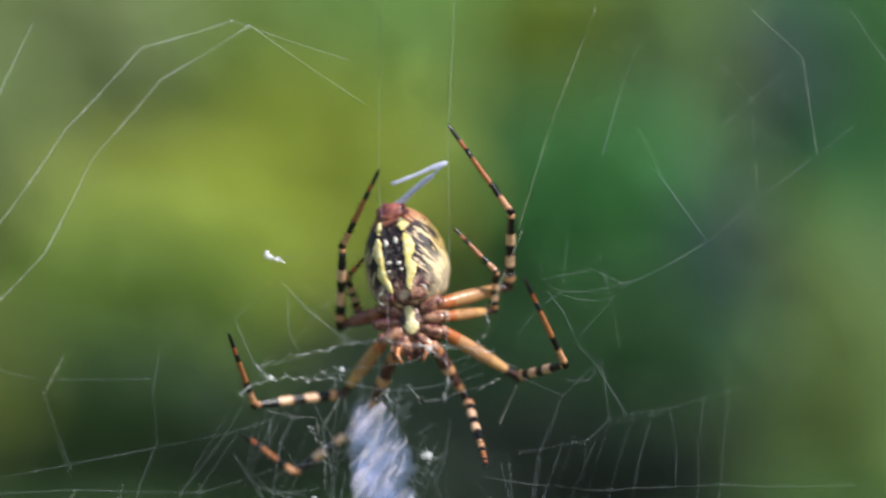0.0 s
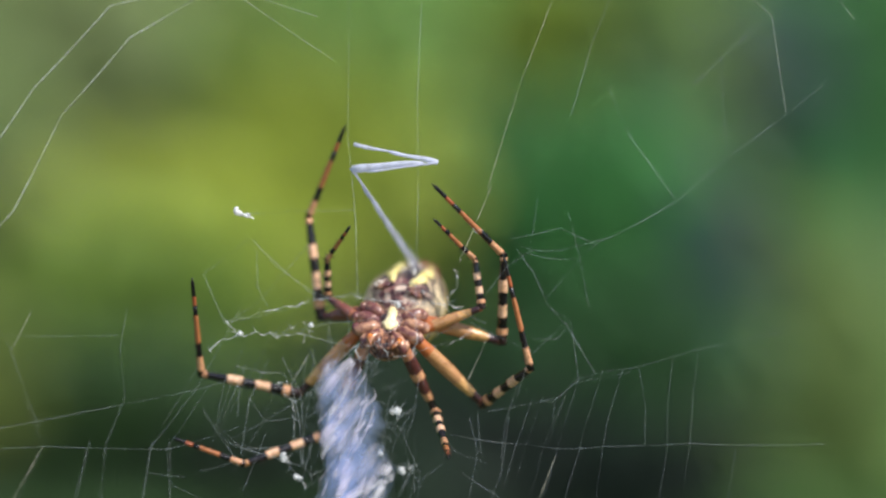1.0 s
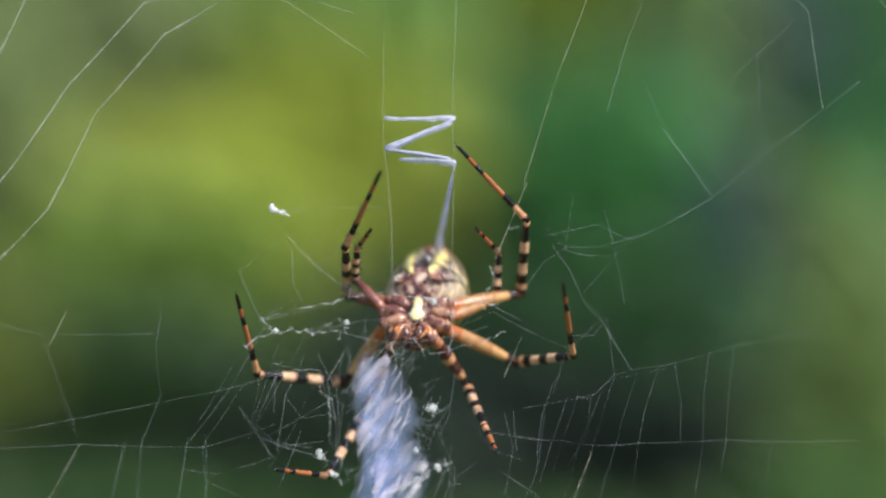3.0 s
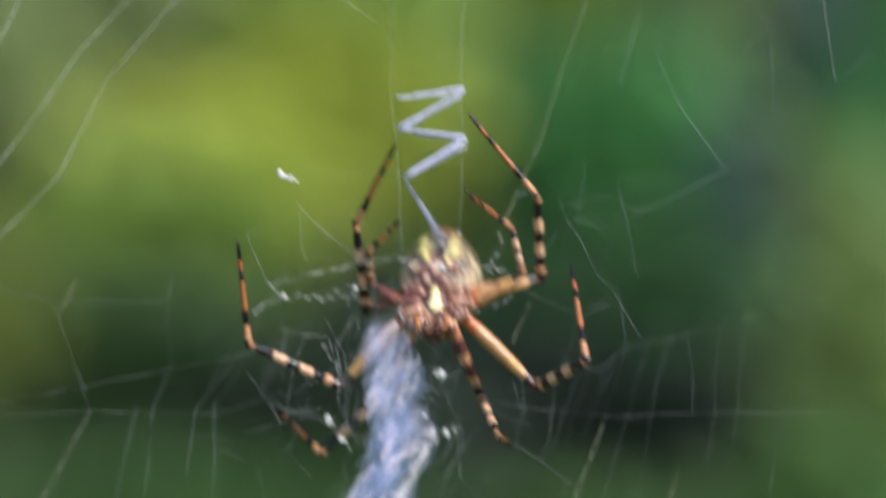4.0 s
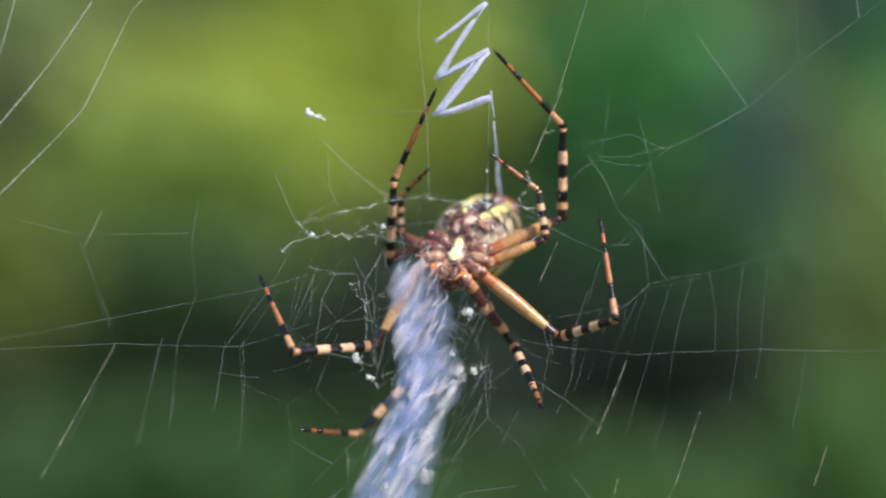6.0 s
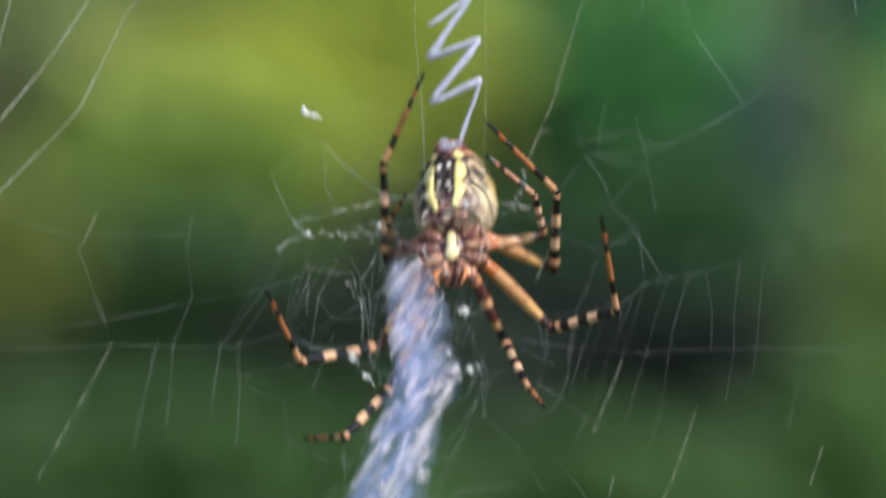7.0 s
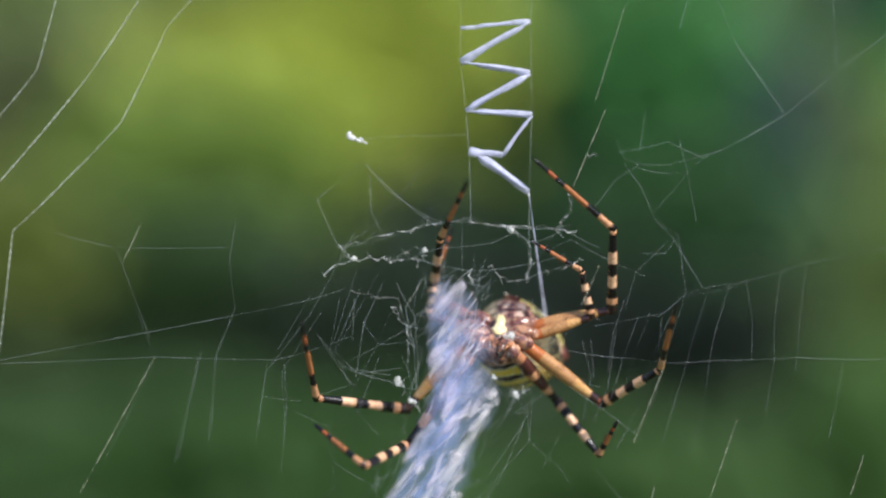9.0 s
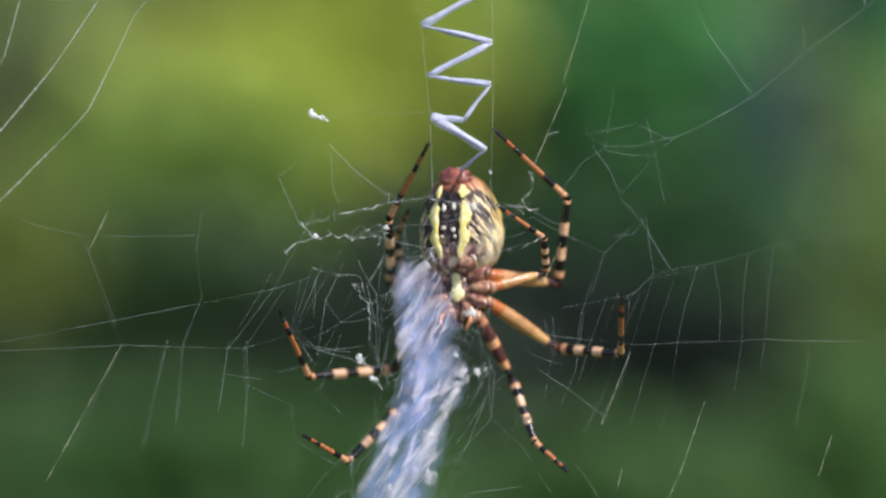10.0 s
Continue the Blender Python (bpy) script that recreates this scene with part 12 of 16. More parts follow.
    walk(silk[3][1], [
        (0, at(3.32, 5.98, 14.67, 176, 11, 142)), (0.1, at(3.52, 5.98, 14.15, 177, 10, 142)), (0.3, at(4.25, 5.99, 11.72, 179, 7, 142)),
        (0.4, at(4.71, 6.19, 11.21, -179, 7, 142)), (0.5, at(5.47, 10.49, 9.63, -155, 21, 146)), (0.6, at(7.73, 14.21, 5.39, -116, 30, 155)),
        (0.7, at(11.3, 12.39, -2.89, -55, 30, 157)), (0.8, at(11.41, 12.39, -1.78, -55, 30, 157)), (0.9, at(10.67, 13.19, -0.82, -62, 29, 159)),
        (1, at(8.88, 13.92, 4.84, -115, 29, 148)), (1.2, at(8.99, 8.04, 10.68, -158, 5, 124)), (1.3, at(9.3, 5.99, 12.02, -168, -3, 121)),
        (1.5, at(10.75, 6, 11.03, -158, -9, 120)), (1.7, at(8.91, 5.99, 11.31, -164, -5, 121)), (1.8, at(10.01, 6, 10.26, -160, -8, 120)),
        (2, at(9.97, 8.58, 9.83, -144, 1, 124)), (2.2, at(8.98, 10.7, 10.1, -139, 11, 133)), (2.3, at(8.99, 4.36, 13.21, 137, -53, 134)),
        (2.4, at(8.91, 2.35, 13.68, 146, -46, 126)), (2.5, at(9.02, 2.61, 12.8, 153, -39, 120)), (2.65, at(9.15, 2.57, 12.14, 157, -33, 116)),
        (2.9, at(8.69, 2.65, 13.21, 153, -45, 124)), (3.1, at(8.18, 1.67, 14.66, 146, -64, 142)), (3.3, at(8.39, 0.28, 15.26, 151, -74, 161)),
        (3.5, at(8.28, 0.25, 15.07, 157, -68, 151)), (3.7, at(8.42, 0.06, 14.82, -174, -53, 146)), (3.8, at(8.55, 0, 14.68, -155, -49, 148)),
        (4, at(8.82, 0, 14.21, -151, -52, 145)), (4.2, at(9.43, 0, 13.15, -139, -61, 135)), (4.7, at(9.76, 0, 13.18, -109, -69, 108)),
        (5.2, at(9.55, 0, 13.97, -132, -64, 129)), (5.6, at(8.73, 0, 15.2, -157, -46, 150)), (6.4, at(7.77, 0, 17.22, -166, -32, 156)),
        (6.9, at(7.66, 0, 17.61, -166, -33, 156)), (7.2, at(8.16, 0, 16.73, -160, -43, 152)), (7.5, at(8.54, 0, 15.3, -147, -56, 142)),
        (8, at(9.09, 0, 17.15, -146, -56, 141)), (8.5, at(9.17, 0, 16.41, -134, -63, 130)), (9.1, at(8.19, 0, 17.07, -151, -53, 145)),
        (9.5, at(8.12, 0, 18.54, -153, -51, 147)), (10, at(8.3, 0, 17.65, -147, -56, 142)),
    ])
    walk(silk[3][2], [
        (0, at(3.32, 5.98, 14.67, 176, 11, 142)), (0.1, at(3.52, 5.98, 14.15, 177, 10, 142)), (0.3, at(4.25, 5.99, 11.72, 179, 7, 142)),
        (0.4, at(4.71, 6.19, 11.21, -179, 7, 142)), (0.5, at(5.47, 10.49, 9.63, -155, 21, 146)), (0.6, at(7.73, 14.21, 5.39, -116, 30, 155)),
        (0.7, at(11.3, 12.39, -2.89, -55, 30, 157)), (0.8, at(11.41, 12.39, -1.78, -55, 30, 157)), (0.9, at(10.67, 13.19, -0.82, -62, 29, 159)),
        (1, at(8.88, 13.92, 4.84, -115, 29, 148)), (1.2, at(8.99, 8.04, 10.68, -158, 5, 124)), (1.3, at(9.3, 5.99, 12.02, -168, -3, 121)),
        (1.5, at(10.75, 6, 11.03, -158, -9, 120)), (1.7, at(8.91, 5.99, 11.31, -164, -5, 121)), (1.8, at(10.01, 6, 10.26, -160, -8, 120)),
        (2, at(9.97, 8.58, 9.83, -144, 1, 124)), (2.2, at(8.98, 10.7, 10.1, -139, 11, 133)), (2.3, at(9.07, 5.29, 12.75, 137, -53, 134)),
        (2.4, at(9.21, 4.7, 12.01, 146, -46, 126)), (2.5, at(9.42, 5.23, 10.25, 153, -39, 120)), (2.65, at(9.68, 5.15, 8.93, 157, -33, 116)),
        (2.8, at(9.26, 5.39, 9.8, 156, -38, 119)), (2.9, at(8.76, 5.29, 11.08, 153, -45, 124)), (3.1, at(7.73, 3.35, 13.97, 146, -64, 142)),
        (3.3, at(8.15, 0.55, 15.17, 151, -74, 161)), (3.5, at(8.1, 0.49, 14.96, 157, -68, 151)), (3.7, at(8.3, 0.12, 14.72, -174, -53, 146)),
        (3.8, at(8.46, 0, 14.62, -155, -49, 148)), (4, at(8.74, 0, 14.16, -151, -52, 145)), (4.2, at(9.38, 0, 13.13, -139, -61, 135)),
        (4.7, at(9.67, 0, 13.17, -109, -69, 108)), (5.2, at(9.48, 0, 13.95, -132, -64, 129)), (5.7, at(8.42, 0, 15.43, -160, -43, 152)),
        (6.6, at(7.38, 0, 17.14, -167, -31, 156)), (7, at(7.68, 0, 17.37, -165, -36, 155)), (7.5, at(8.45, 0, 15.25, -147, -56, 142)),
        (8, at(9.02, 0, 17.11, -146, -56, 141)), (8.5, at(9.12, 0, 16.4, -134, -63, 130)), (9.1, at(8.09, 0, 17.01, -151, -53, 145)),
        (9.5, at(7.95, 0, 18.42, -153, -51, 147)), (10, at(8.25, 0, 17.62, -147, -56, 142)),
    ])
    walk(silk[3][3], [
        (0, at(3.32, 5.98, 14.67, 176, 11, 142)), (0.1, at(3.52, 5.98, 14.15, 177, 10, 142)), (0.3, at(4.25, 5.99, 11.72, 179, 7, 142)),
        (0.4, at(4.71, 6.19, 11.21, -179, 7, 142)), (0.5, at(5.47, 10.49, 9.63, -155, 21, 146)), (0.6, at(7.73, 14.21, 5.39, -116, 30, 155)),
        (0.7, at(11.3, 12.39, -2.89, -55, 30, 157)), (0.8, at(11.41, 12.39, -1.78, -55, 30, 157)), (0.9, at(10.67, 13.19, -0.82, -62, 29, 159)),
        (1, at(8.88, 13.92, 4.84, -115, 29, 148)), (1.2, at(8.99, 8.04, 10.68, -158, 5, 124)), (1.3, at(9.3, 5.99, 12.02, -168, -3, 121)),
        (1.5, at(10.75, 6, 11.03, -158, -9, 120)), (1.7, at(8.91, 5.99, 11.31, -164, -5, 121)), (1.8, at(10.01, 6, 10.26, -160, -8, 120)),
        (2, at(9.97, 8.58, 9.83, -144, 1, 124)), (2.2, at(8.98, 10.7, 10.1, -139, 11, 133)), (2.3, at(9.15, 6.23, 12.29, 137, -53, 134)),
        (2.4, at(9.5, 7.05, 10.35, 146, -46, 126)), (2.5, at(9.82, 7.84, 7.7, 153, -39, 120)), (2.65, at(10.2, 7.72, 5.72, 157, -33, 116)),
        (2.8, at(9.57, 8.08, 7.03, 156, -38, 119)), (2.9, at(8.83, 7.94, 8.95, 153, -45, 124)), (3.1, at(7.29, 5.02, 13.28, 146, -64, 142)),
        (3.3, at(7.92, 0.83, 15.08, 151, -74, 161)), (3.5, at(7.91, 0.74, 14.85, 157, -68, 151)), (3.7, at(8.17, 0.18, 14.62, -174, -53, 146)),
        (3.8, at(8.38, 0, 14.55, -155, -49, 148)), (4, at(8.66, 0, 14.11, -151, -52, 145)), (4.2, at(9.33, 0, 13.11, -139, -61, 135)),
        (4.7, at(9.59, 0, 13.16, -109, -69, 108)), (5.2, at(9.42, 0, 13.93, -132, -64, 129)), (5.8, at(8.07, 0, 15.44, -161, -41, 153)),
        (6.6, at(7.17, 0, 16.81, -167, -31, 156)), (7, at(7.53, 0, 17.18, -165, -36, 155)), (7.5, at(8.37, 0, 15.21, -147, -56, 142)),
        (8, at(8.94, 0, 17.07, -146, -56, 141)), (8.5, at(9.07, 0, 16.38, -134, -63, 130)), (9.1, at(7.98, 0, 16.94, -151, -53, 145)),
        (9.5, at(7.78, 0, 18.3, -153, -51, 147)), (10, at(8.2, 0, 17.59, -147, -56, 142)),
    ])
    walk(silk[3][4], [
        (0, at(3.32, 5.98, 14.67, 176, 11, 142)), (0.1, at(3.52, 5.98, 14.15, 177, 10, 142)), (0.3, at(4.25, 5.99, 11.72, 179, 7, 142)),
        (0.4, at(4.71, 6.19, 11.21, -179, 7, 142)), (0.5, at(5.47, 10.49, 9.63, -155, 21, 146)), (0.6, at(7.73, 14.21, 5.39, -116, 30, 155)),
        (0.7, at(11.3, 12.39, -2.89, -55, 30, 157)), (0.8, at(11.41, 12.39, -1.78, -55, 30, 157)), (0.9, at(10.67, 13.19, -0.82, -62, 29, 159)),
        (1, at(8.88, 13.92, 4.84, -115, 29, 148)), (1.2, at(8.99, 8.04, 10.68, -158, 5, 124)), (1.3, at(9.3, 5.99, 12.02, -168, -3, 121)),
        (1.5, at(10.75, 6, 11.03, -158, -9, 120)), (1.7, at(8.91, 5.99, 11.31, -164, -5, 121)), (1.8, at(10.01, 6, 10.26, -160, -8, 120)),
        (2, at(9.97, 8.58, 9.83, -144, 1, 124)), (2.2, at(8.98, 10.7, 10.1, -139, 11, 133)), (2.3, at(9.75, 13.18, 8.89, -62, 22, -174)),
        (2.4, at(10.47, 14.85, 4.83, -52, 21, -172)), (2.5, at(10.94, 15.22, 0.49, -43, 19, -170)), (2.65, at(11.58, 14.45, -2.68, -36, 18, -169)),
        (2.8, at(10.44, 15.43, -0.54, -42, 17, -168)), (2.9, at(9.04, 15.8, 2.61, -49, 17, -168)), (3.1, at(5.25, 12.71, 10.13, -68, 12, -160)),
        (3.3, at(3.45, 6.06, 13.43, -76, 5, -138)), (3.5, at(3.99, 6.05, 12.46, -70, 6, -141)), (3.7, at(3.22, 2.62, 10.52, -53, -6, -120)),
        (3.8, at(2.93, 0, 10.47, -51, -18, -104)), (4.2, at(3.04, 0, 10.63, -67, -21, -99)), (4.5, at(2.77, 0, 12.09, -81, -23, -93)),
        (5, at(2.98, 0, 12.53, -80, -22, -94)), (5.6, at(3, 0, 10.48, -48, -17, -105)), (6.6, at(3.25, 0, 10.88, -31, -12, -109)),
        (7.1, at(3.12, 0, 11.79, -39, -15, -107)), (7.5, at(2.39, 0, 11.98, -60, -20, -101)), (8, at(2.93, 0, 13.94, -61, -20, -101)),
        (8.5, at(2.66, 0, 14.26, -70, -22, -97)), (9, at(2.22, 0, 13.23, -57, -19, -102)), (9.5, at(2.06, 0, 14.42, -54, -19, -103)),
        (10, at(2.22, 0, 14.42, -60, -20, -101)),
    ])
    walk(silk[4][0], [
        (0, at(3.32, 5.98, 14.67, 176, 11, 142)), (0.1, at(3.52, 5.98, 14.15, 177, 10, 142)), (0.3, at(4.25, 5.99, 11.72, 179, 7, 142)),
        (0.4, at(4.71, 6.19, 11.21, -179, 7, 142)), (0.5, at(5.47, 10.49, 9.63, -155, 21, 146)), (0.6, at(7.73, 14.21, 5.39, -116, 30, 155)),
        (0.7, at(11.3, 12.39, -2.89, -55, 30, 157)), (0.8, at(11.41, 12.39, -1.78, -55, 30, 157)), (0.9, at(10.67, 13.19, -0.82, -62, 29, 159)),
        (1, at(8.88, 13.92, 4.84, -115, 29, 148)), (1.2, at(8.99, 8.04, 10.68, -158, 5, 124)), (1.3, at(9.3, 5.99, 12.02, -168, -3, 121)),
        (1.5, at(10.75, 6, 11.03, -158, -9, 120)), (1.7, at(8.91, 5.99, 11.31, -164, -5, 121)), (1.8, at(10.01, 6, 10.26, -160, -8, 120)),
        (2, at(9.97, 8.58, 9.83, -144, 1, 124)), (2.2, at(8.98, 10.7, 10.1, -139, 11, 133)), (2.3, at(9.27, 12.31, 8.2, -127, 17, 139)),
        (2.4, at(9.94, 13.82, 4.51, -106, 21, 147)), (2.5, at(10.35, 14.18, 0.58, -86, 21, 152)), (2.65, at(10.94, 13.52, -2.29, -70, 21, 153)),
        (2.8, at(9.9, 14.37, -0.37, -81, 20, 156)), (2.9, at(8.65, 14.68, 2.46, -98, 20, 158)), (3.1, at(5.19, 11.9, 9.25, -140, 19, 155)),
        (3.3, at(3.56, 5.98, 12.24, -179, 6, 150)), (3.5, at(4.05, 5.98, 11.27, -178, 4, 150)), (3.7, at(3.22, 2.62, 10.52, 89, -20, 174)),
        (3.8, at(2.93, 0, 10.47, 99, -20, 169)), (4, at(2.93, 0, 10.47, 112, -17, 157)), (4.1, at(2.98, 0, 10.51, 135, -5, 139)),
        (4.2, at(3.04, 0, 10.63, 136, -3, 137)), (4.3, at(2.97, 0, 11.03, 116, -10, 148)), (4.5, at(2.77, 0, 12.09, 103, -10, 146)),
        (4.7, at(2.84, 0, 12.36, 95, -7, 131)), (4.8, at(2.91, 0, 12.45, 103, -6, 126)), (5, at(2.98, 0, 12.53, 102, -8, 131)),
        (5.2, at(2.94, 0, 11.93, 103, 2, 90)), (5.6, at(3, 0, 10.48, 86, 2, 90)), (6.4, at(3.24, 0, 10.7, 60, 2, 89)),
        (6.9, at(3.24, 0, 11.46, 62, 2, 89)), (7.5, at(2.39, 0, 11.98, 96, 2, 90)), (8, at(2.93, 0, 13.94, 97, 2, 90)),
        (8.5, at(2.66, 0, 14.26, 104, 2, 90)), (9, at(2.22, 0, 13.23, 94, 2, 90)), (9.5, at(2.06, 0, 14.42, 88, 2, 90)),
        (10, at(2.22, 0, 14.42, 98, 2, 90)),
    ])
    walk(silk[4][1], [
        (0, at(3.32, 5.98, 14.67, 176, 11, 142)), (0.1, at(3.52, 5.98, 14.15, 177, 10, 142)), (0.3, at(4.25, 5.99, 11.72, 179, 7, 142)),
        (0.4, at(4.71, 6.19, 11.21, -179, 7, 142)), (0.5, at(5.47, 10.49, 9.63, -155, 21, 146)), (0.6, at(7.73, 14.21, 5.39, -116, 30, 155)),
        (0.7, at(11.3, 12.39, -2.89, -55, 30, 157)), (0.8, at(11.41, 12.39, -1.78, -55, 30, 157)), (0.9, at(10.67, 13.19, -0.82, -62, 29, 159)),
        (1, at(8.88, 13.92, 4.84, -115, 29, 148)), (1.2, at(8.99, 8.04, 10.68, -158, 5, 124)), (1.3, at(9.3, 5.99, 12.02, -168, -3, 121)),
        (1.5, at(10.75, 6, 11.03, -158, -9, 120)), (1.7, at(8.91, 5.99, 11.31, -164, -5, 121)), (1.8, at(10.01, 6, 10.26, -160, -8, 120)),
        (2, at(9.97, 8.58, 9.83, -144, 1, 124)), (2.2, at(8.98, 10.7, 10.1, -139, 11, 133)), (2.3, at(9.27, 12.31, 8.2, -127, 17, 139)),
        (2.4, at(9.94, 13.82, 4.51, -106, 21, 147)), (2.5, at(10.35, 14.18, 0.58, -86, 21, 152)), (2.65, at(10.94, 13.52, -2.29, -70, 21, 153)),
        (2.8, at(9.9, 14.37, -0.37, -81, 20, 156)), (2.9, at(8.65, 14.68, 2.46, -98, 20, 158)), (3.1, at(5.19, 11.9, 9.25, -140, 19, 155)),
        (3.3, at(3.56, 5.98, 12.24, -179, 6, 150)), (3.5, at(4.05, 5.98, 11.27, -178, 4, 150)), (3.7, at(3.29, 3.21, 10.54, 89, -20, 174)),
        (3.8, at(3.15, 1.6, 10.24, 99, -20, 169)), (4, at(3.68, 2.56, 9.44, 112, -17, 157)), (4.1, at(4.82, 2.57, 7.35, 135, -5, 139)),
        (4.2, at(5.06, 2.41, 7.37, 136, -3, 137)), (4.3, at(4.31, 2.64, 9.6, 116, -10, 148)), (4.5, at(3.55, 1.25, 11.74, 103, -10, 146)),
        (4.7, at(3.57, 0.65, 12.27, 95, -7, 131)), (4.8, at(3.88, 0.75, 12.16, 103, -6, 126)), (5, at(3.7, 0.66, 12.33, 102, -8, 131)),
        (5.2, at(3.17, 0, 11.88, 103, 2, 90)), (5.6, at(3.18, 0, 10.49, 86, 2, 90)), (6.4, at(3.37, 0, 10.78, 60, 2, 89)),
        (6.9, at(3.3, 0, 11.5, 62, 2, 89)), (7.5, at(2.73, 0, 11.95, 96, 2, 90)), (8, at(3.24, 0, 13.9, 97, 2, 90)),
        (8.5, at(3.04, 0, 14.17, 104, 2, 90)), (9, at(2.49, 0, 13.21, 94, 2, 90)), (9.5, at(2.34, 0, 14.44, 88, 2, 90)),
        (10, at(2.44, 0, 14.39, 98, 2, 90)),
    ])
    walk(silk[4][2], [
        (0, at(3.32, 5.98, 14.67, 176, 11, 142)), (0.1, at(3.52, 5.98, 14.15, 177, 10, 142)), (0.3, at(4.25, 5.99, 11.72, 179, 7, 142)),
        (0.4, at(4.71, 6.19, 11.21, -179, 7, 142)), (0.5, at(5.47, 10.49, 9.63, -155, 21, 146)), (0.6, at(7.73, 14.21, 5.39, -116, 30, 155)),
        (0.7, at(11.3, 12.39, -2.89, -55, 30, 157)), (0.8, at(11.41, 12.39, -1.78, -55, 30, 157)), (0.9, at(10.67, 13.19, -0.82, -62, 29, 159)),
        (1, at(8.88, 13.92, 4.84, -115, 29, 148)), (1.2, at(8.99, 8.04, 10.68, -158, 5, 124)), (1.3, at(9.3, 5.99, 12.02, -168, -3, 121)),
        (1.5, at(10.75, 6, 11.03, -158, -9, 120)), (1.7, at(8.91, 5.99, 11.31, -164, -5, 121)), (1.8, at(10.01, 6, 10.26, -160, -8, 120)),
        (2, at(9.97, 8.58, 9.83, -144, 1, 124)), (2.2, at(8.98, 10.7, 10.1, -139, 11, 133)), (2.3, at(9.27, 12.31, 8.2, -127, 17, 139)),
        (2.4, at(9.94, 13.82, 4.51, -106, 21, 147)), (2.5, at(10.35, 14.18, 0.58, -86, 21, 152)), (2.65, at(10.94, 13.52, -2.29, -70, 21, 153)),
        (2.8, at(9.9, 14.37, -0.37, -81, 20, 156)), (2.9, at(8.65, 14.68, 2.46, -98, 20, 158)), (3.1, at(5.19, 11.9, 9.25, -140, 19, 155)),
        (3.3, at(3.56, 5.98, 12.24, -179, 6, 150)), (3.5, at(4.05, 5.98, 11.27, -178, 4, 150)), (3.7, at(3.35, 3.8, 10.55, 89, -20, 174)),
        (3.8, at(3.37, 3.19, 10.01, 99, -20, 169)), (4, at(4.43, 5.12, 8.42, 112, -17, 157)), (4.1, at(6.66, 5.14, 4.18, 135, -5, 139)),
        (4.2, at(7.09, 4.81, 4.11, 136, -3, 137)), (4.3, at(5.65, 5.27, 8.16, 116, -10, 148)), (4.5, at(4.33, 2.51, 11.39, 103, -10, 146)),
        (4.7, at(4.29, 1.31, 12.18, 95, -7, 131)), (4.8, at(4.86, 1.5, 11.87, 103, -6, 126)), (5, at(4.41, 1.32, 12.13, 102, -8, 131)),
        (5.2, at(3.4, 0, 11.82, 103, 2, 90)), (5.6, at(3.36, 0, 10.51, 86, 2, 90)), (6.4, at(3.51, 0, 10.85, 60, 2, 89)),
        (6.9, at(3.36, 0, 11.53, 62, 2, 89)), (7.5, at(3.06, 0, 11.91, 96, 2, 90)), (8, at(3.56, 0, 13.86, 97, 2, 90)),
        (8.5, at(3.42, 0, 14.07, 104, 2, 90)), (9, at(2.76, 0, 13.19, 94, 2, 90)), (9.5, at(2.62, 0, 14.45, 88, 2, 90)),
        (10, at(2.67, 0, 14.36, 98, 2, 90)),
    ])
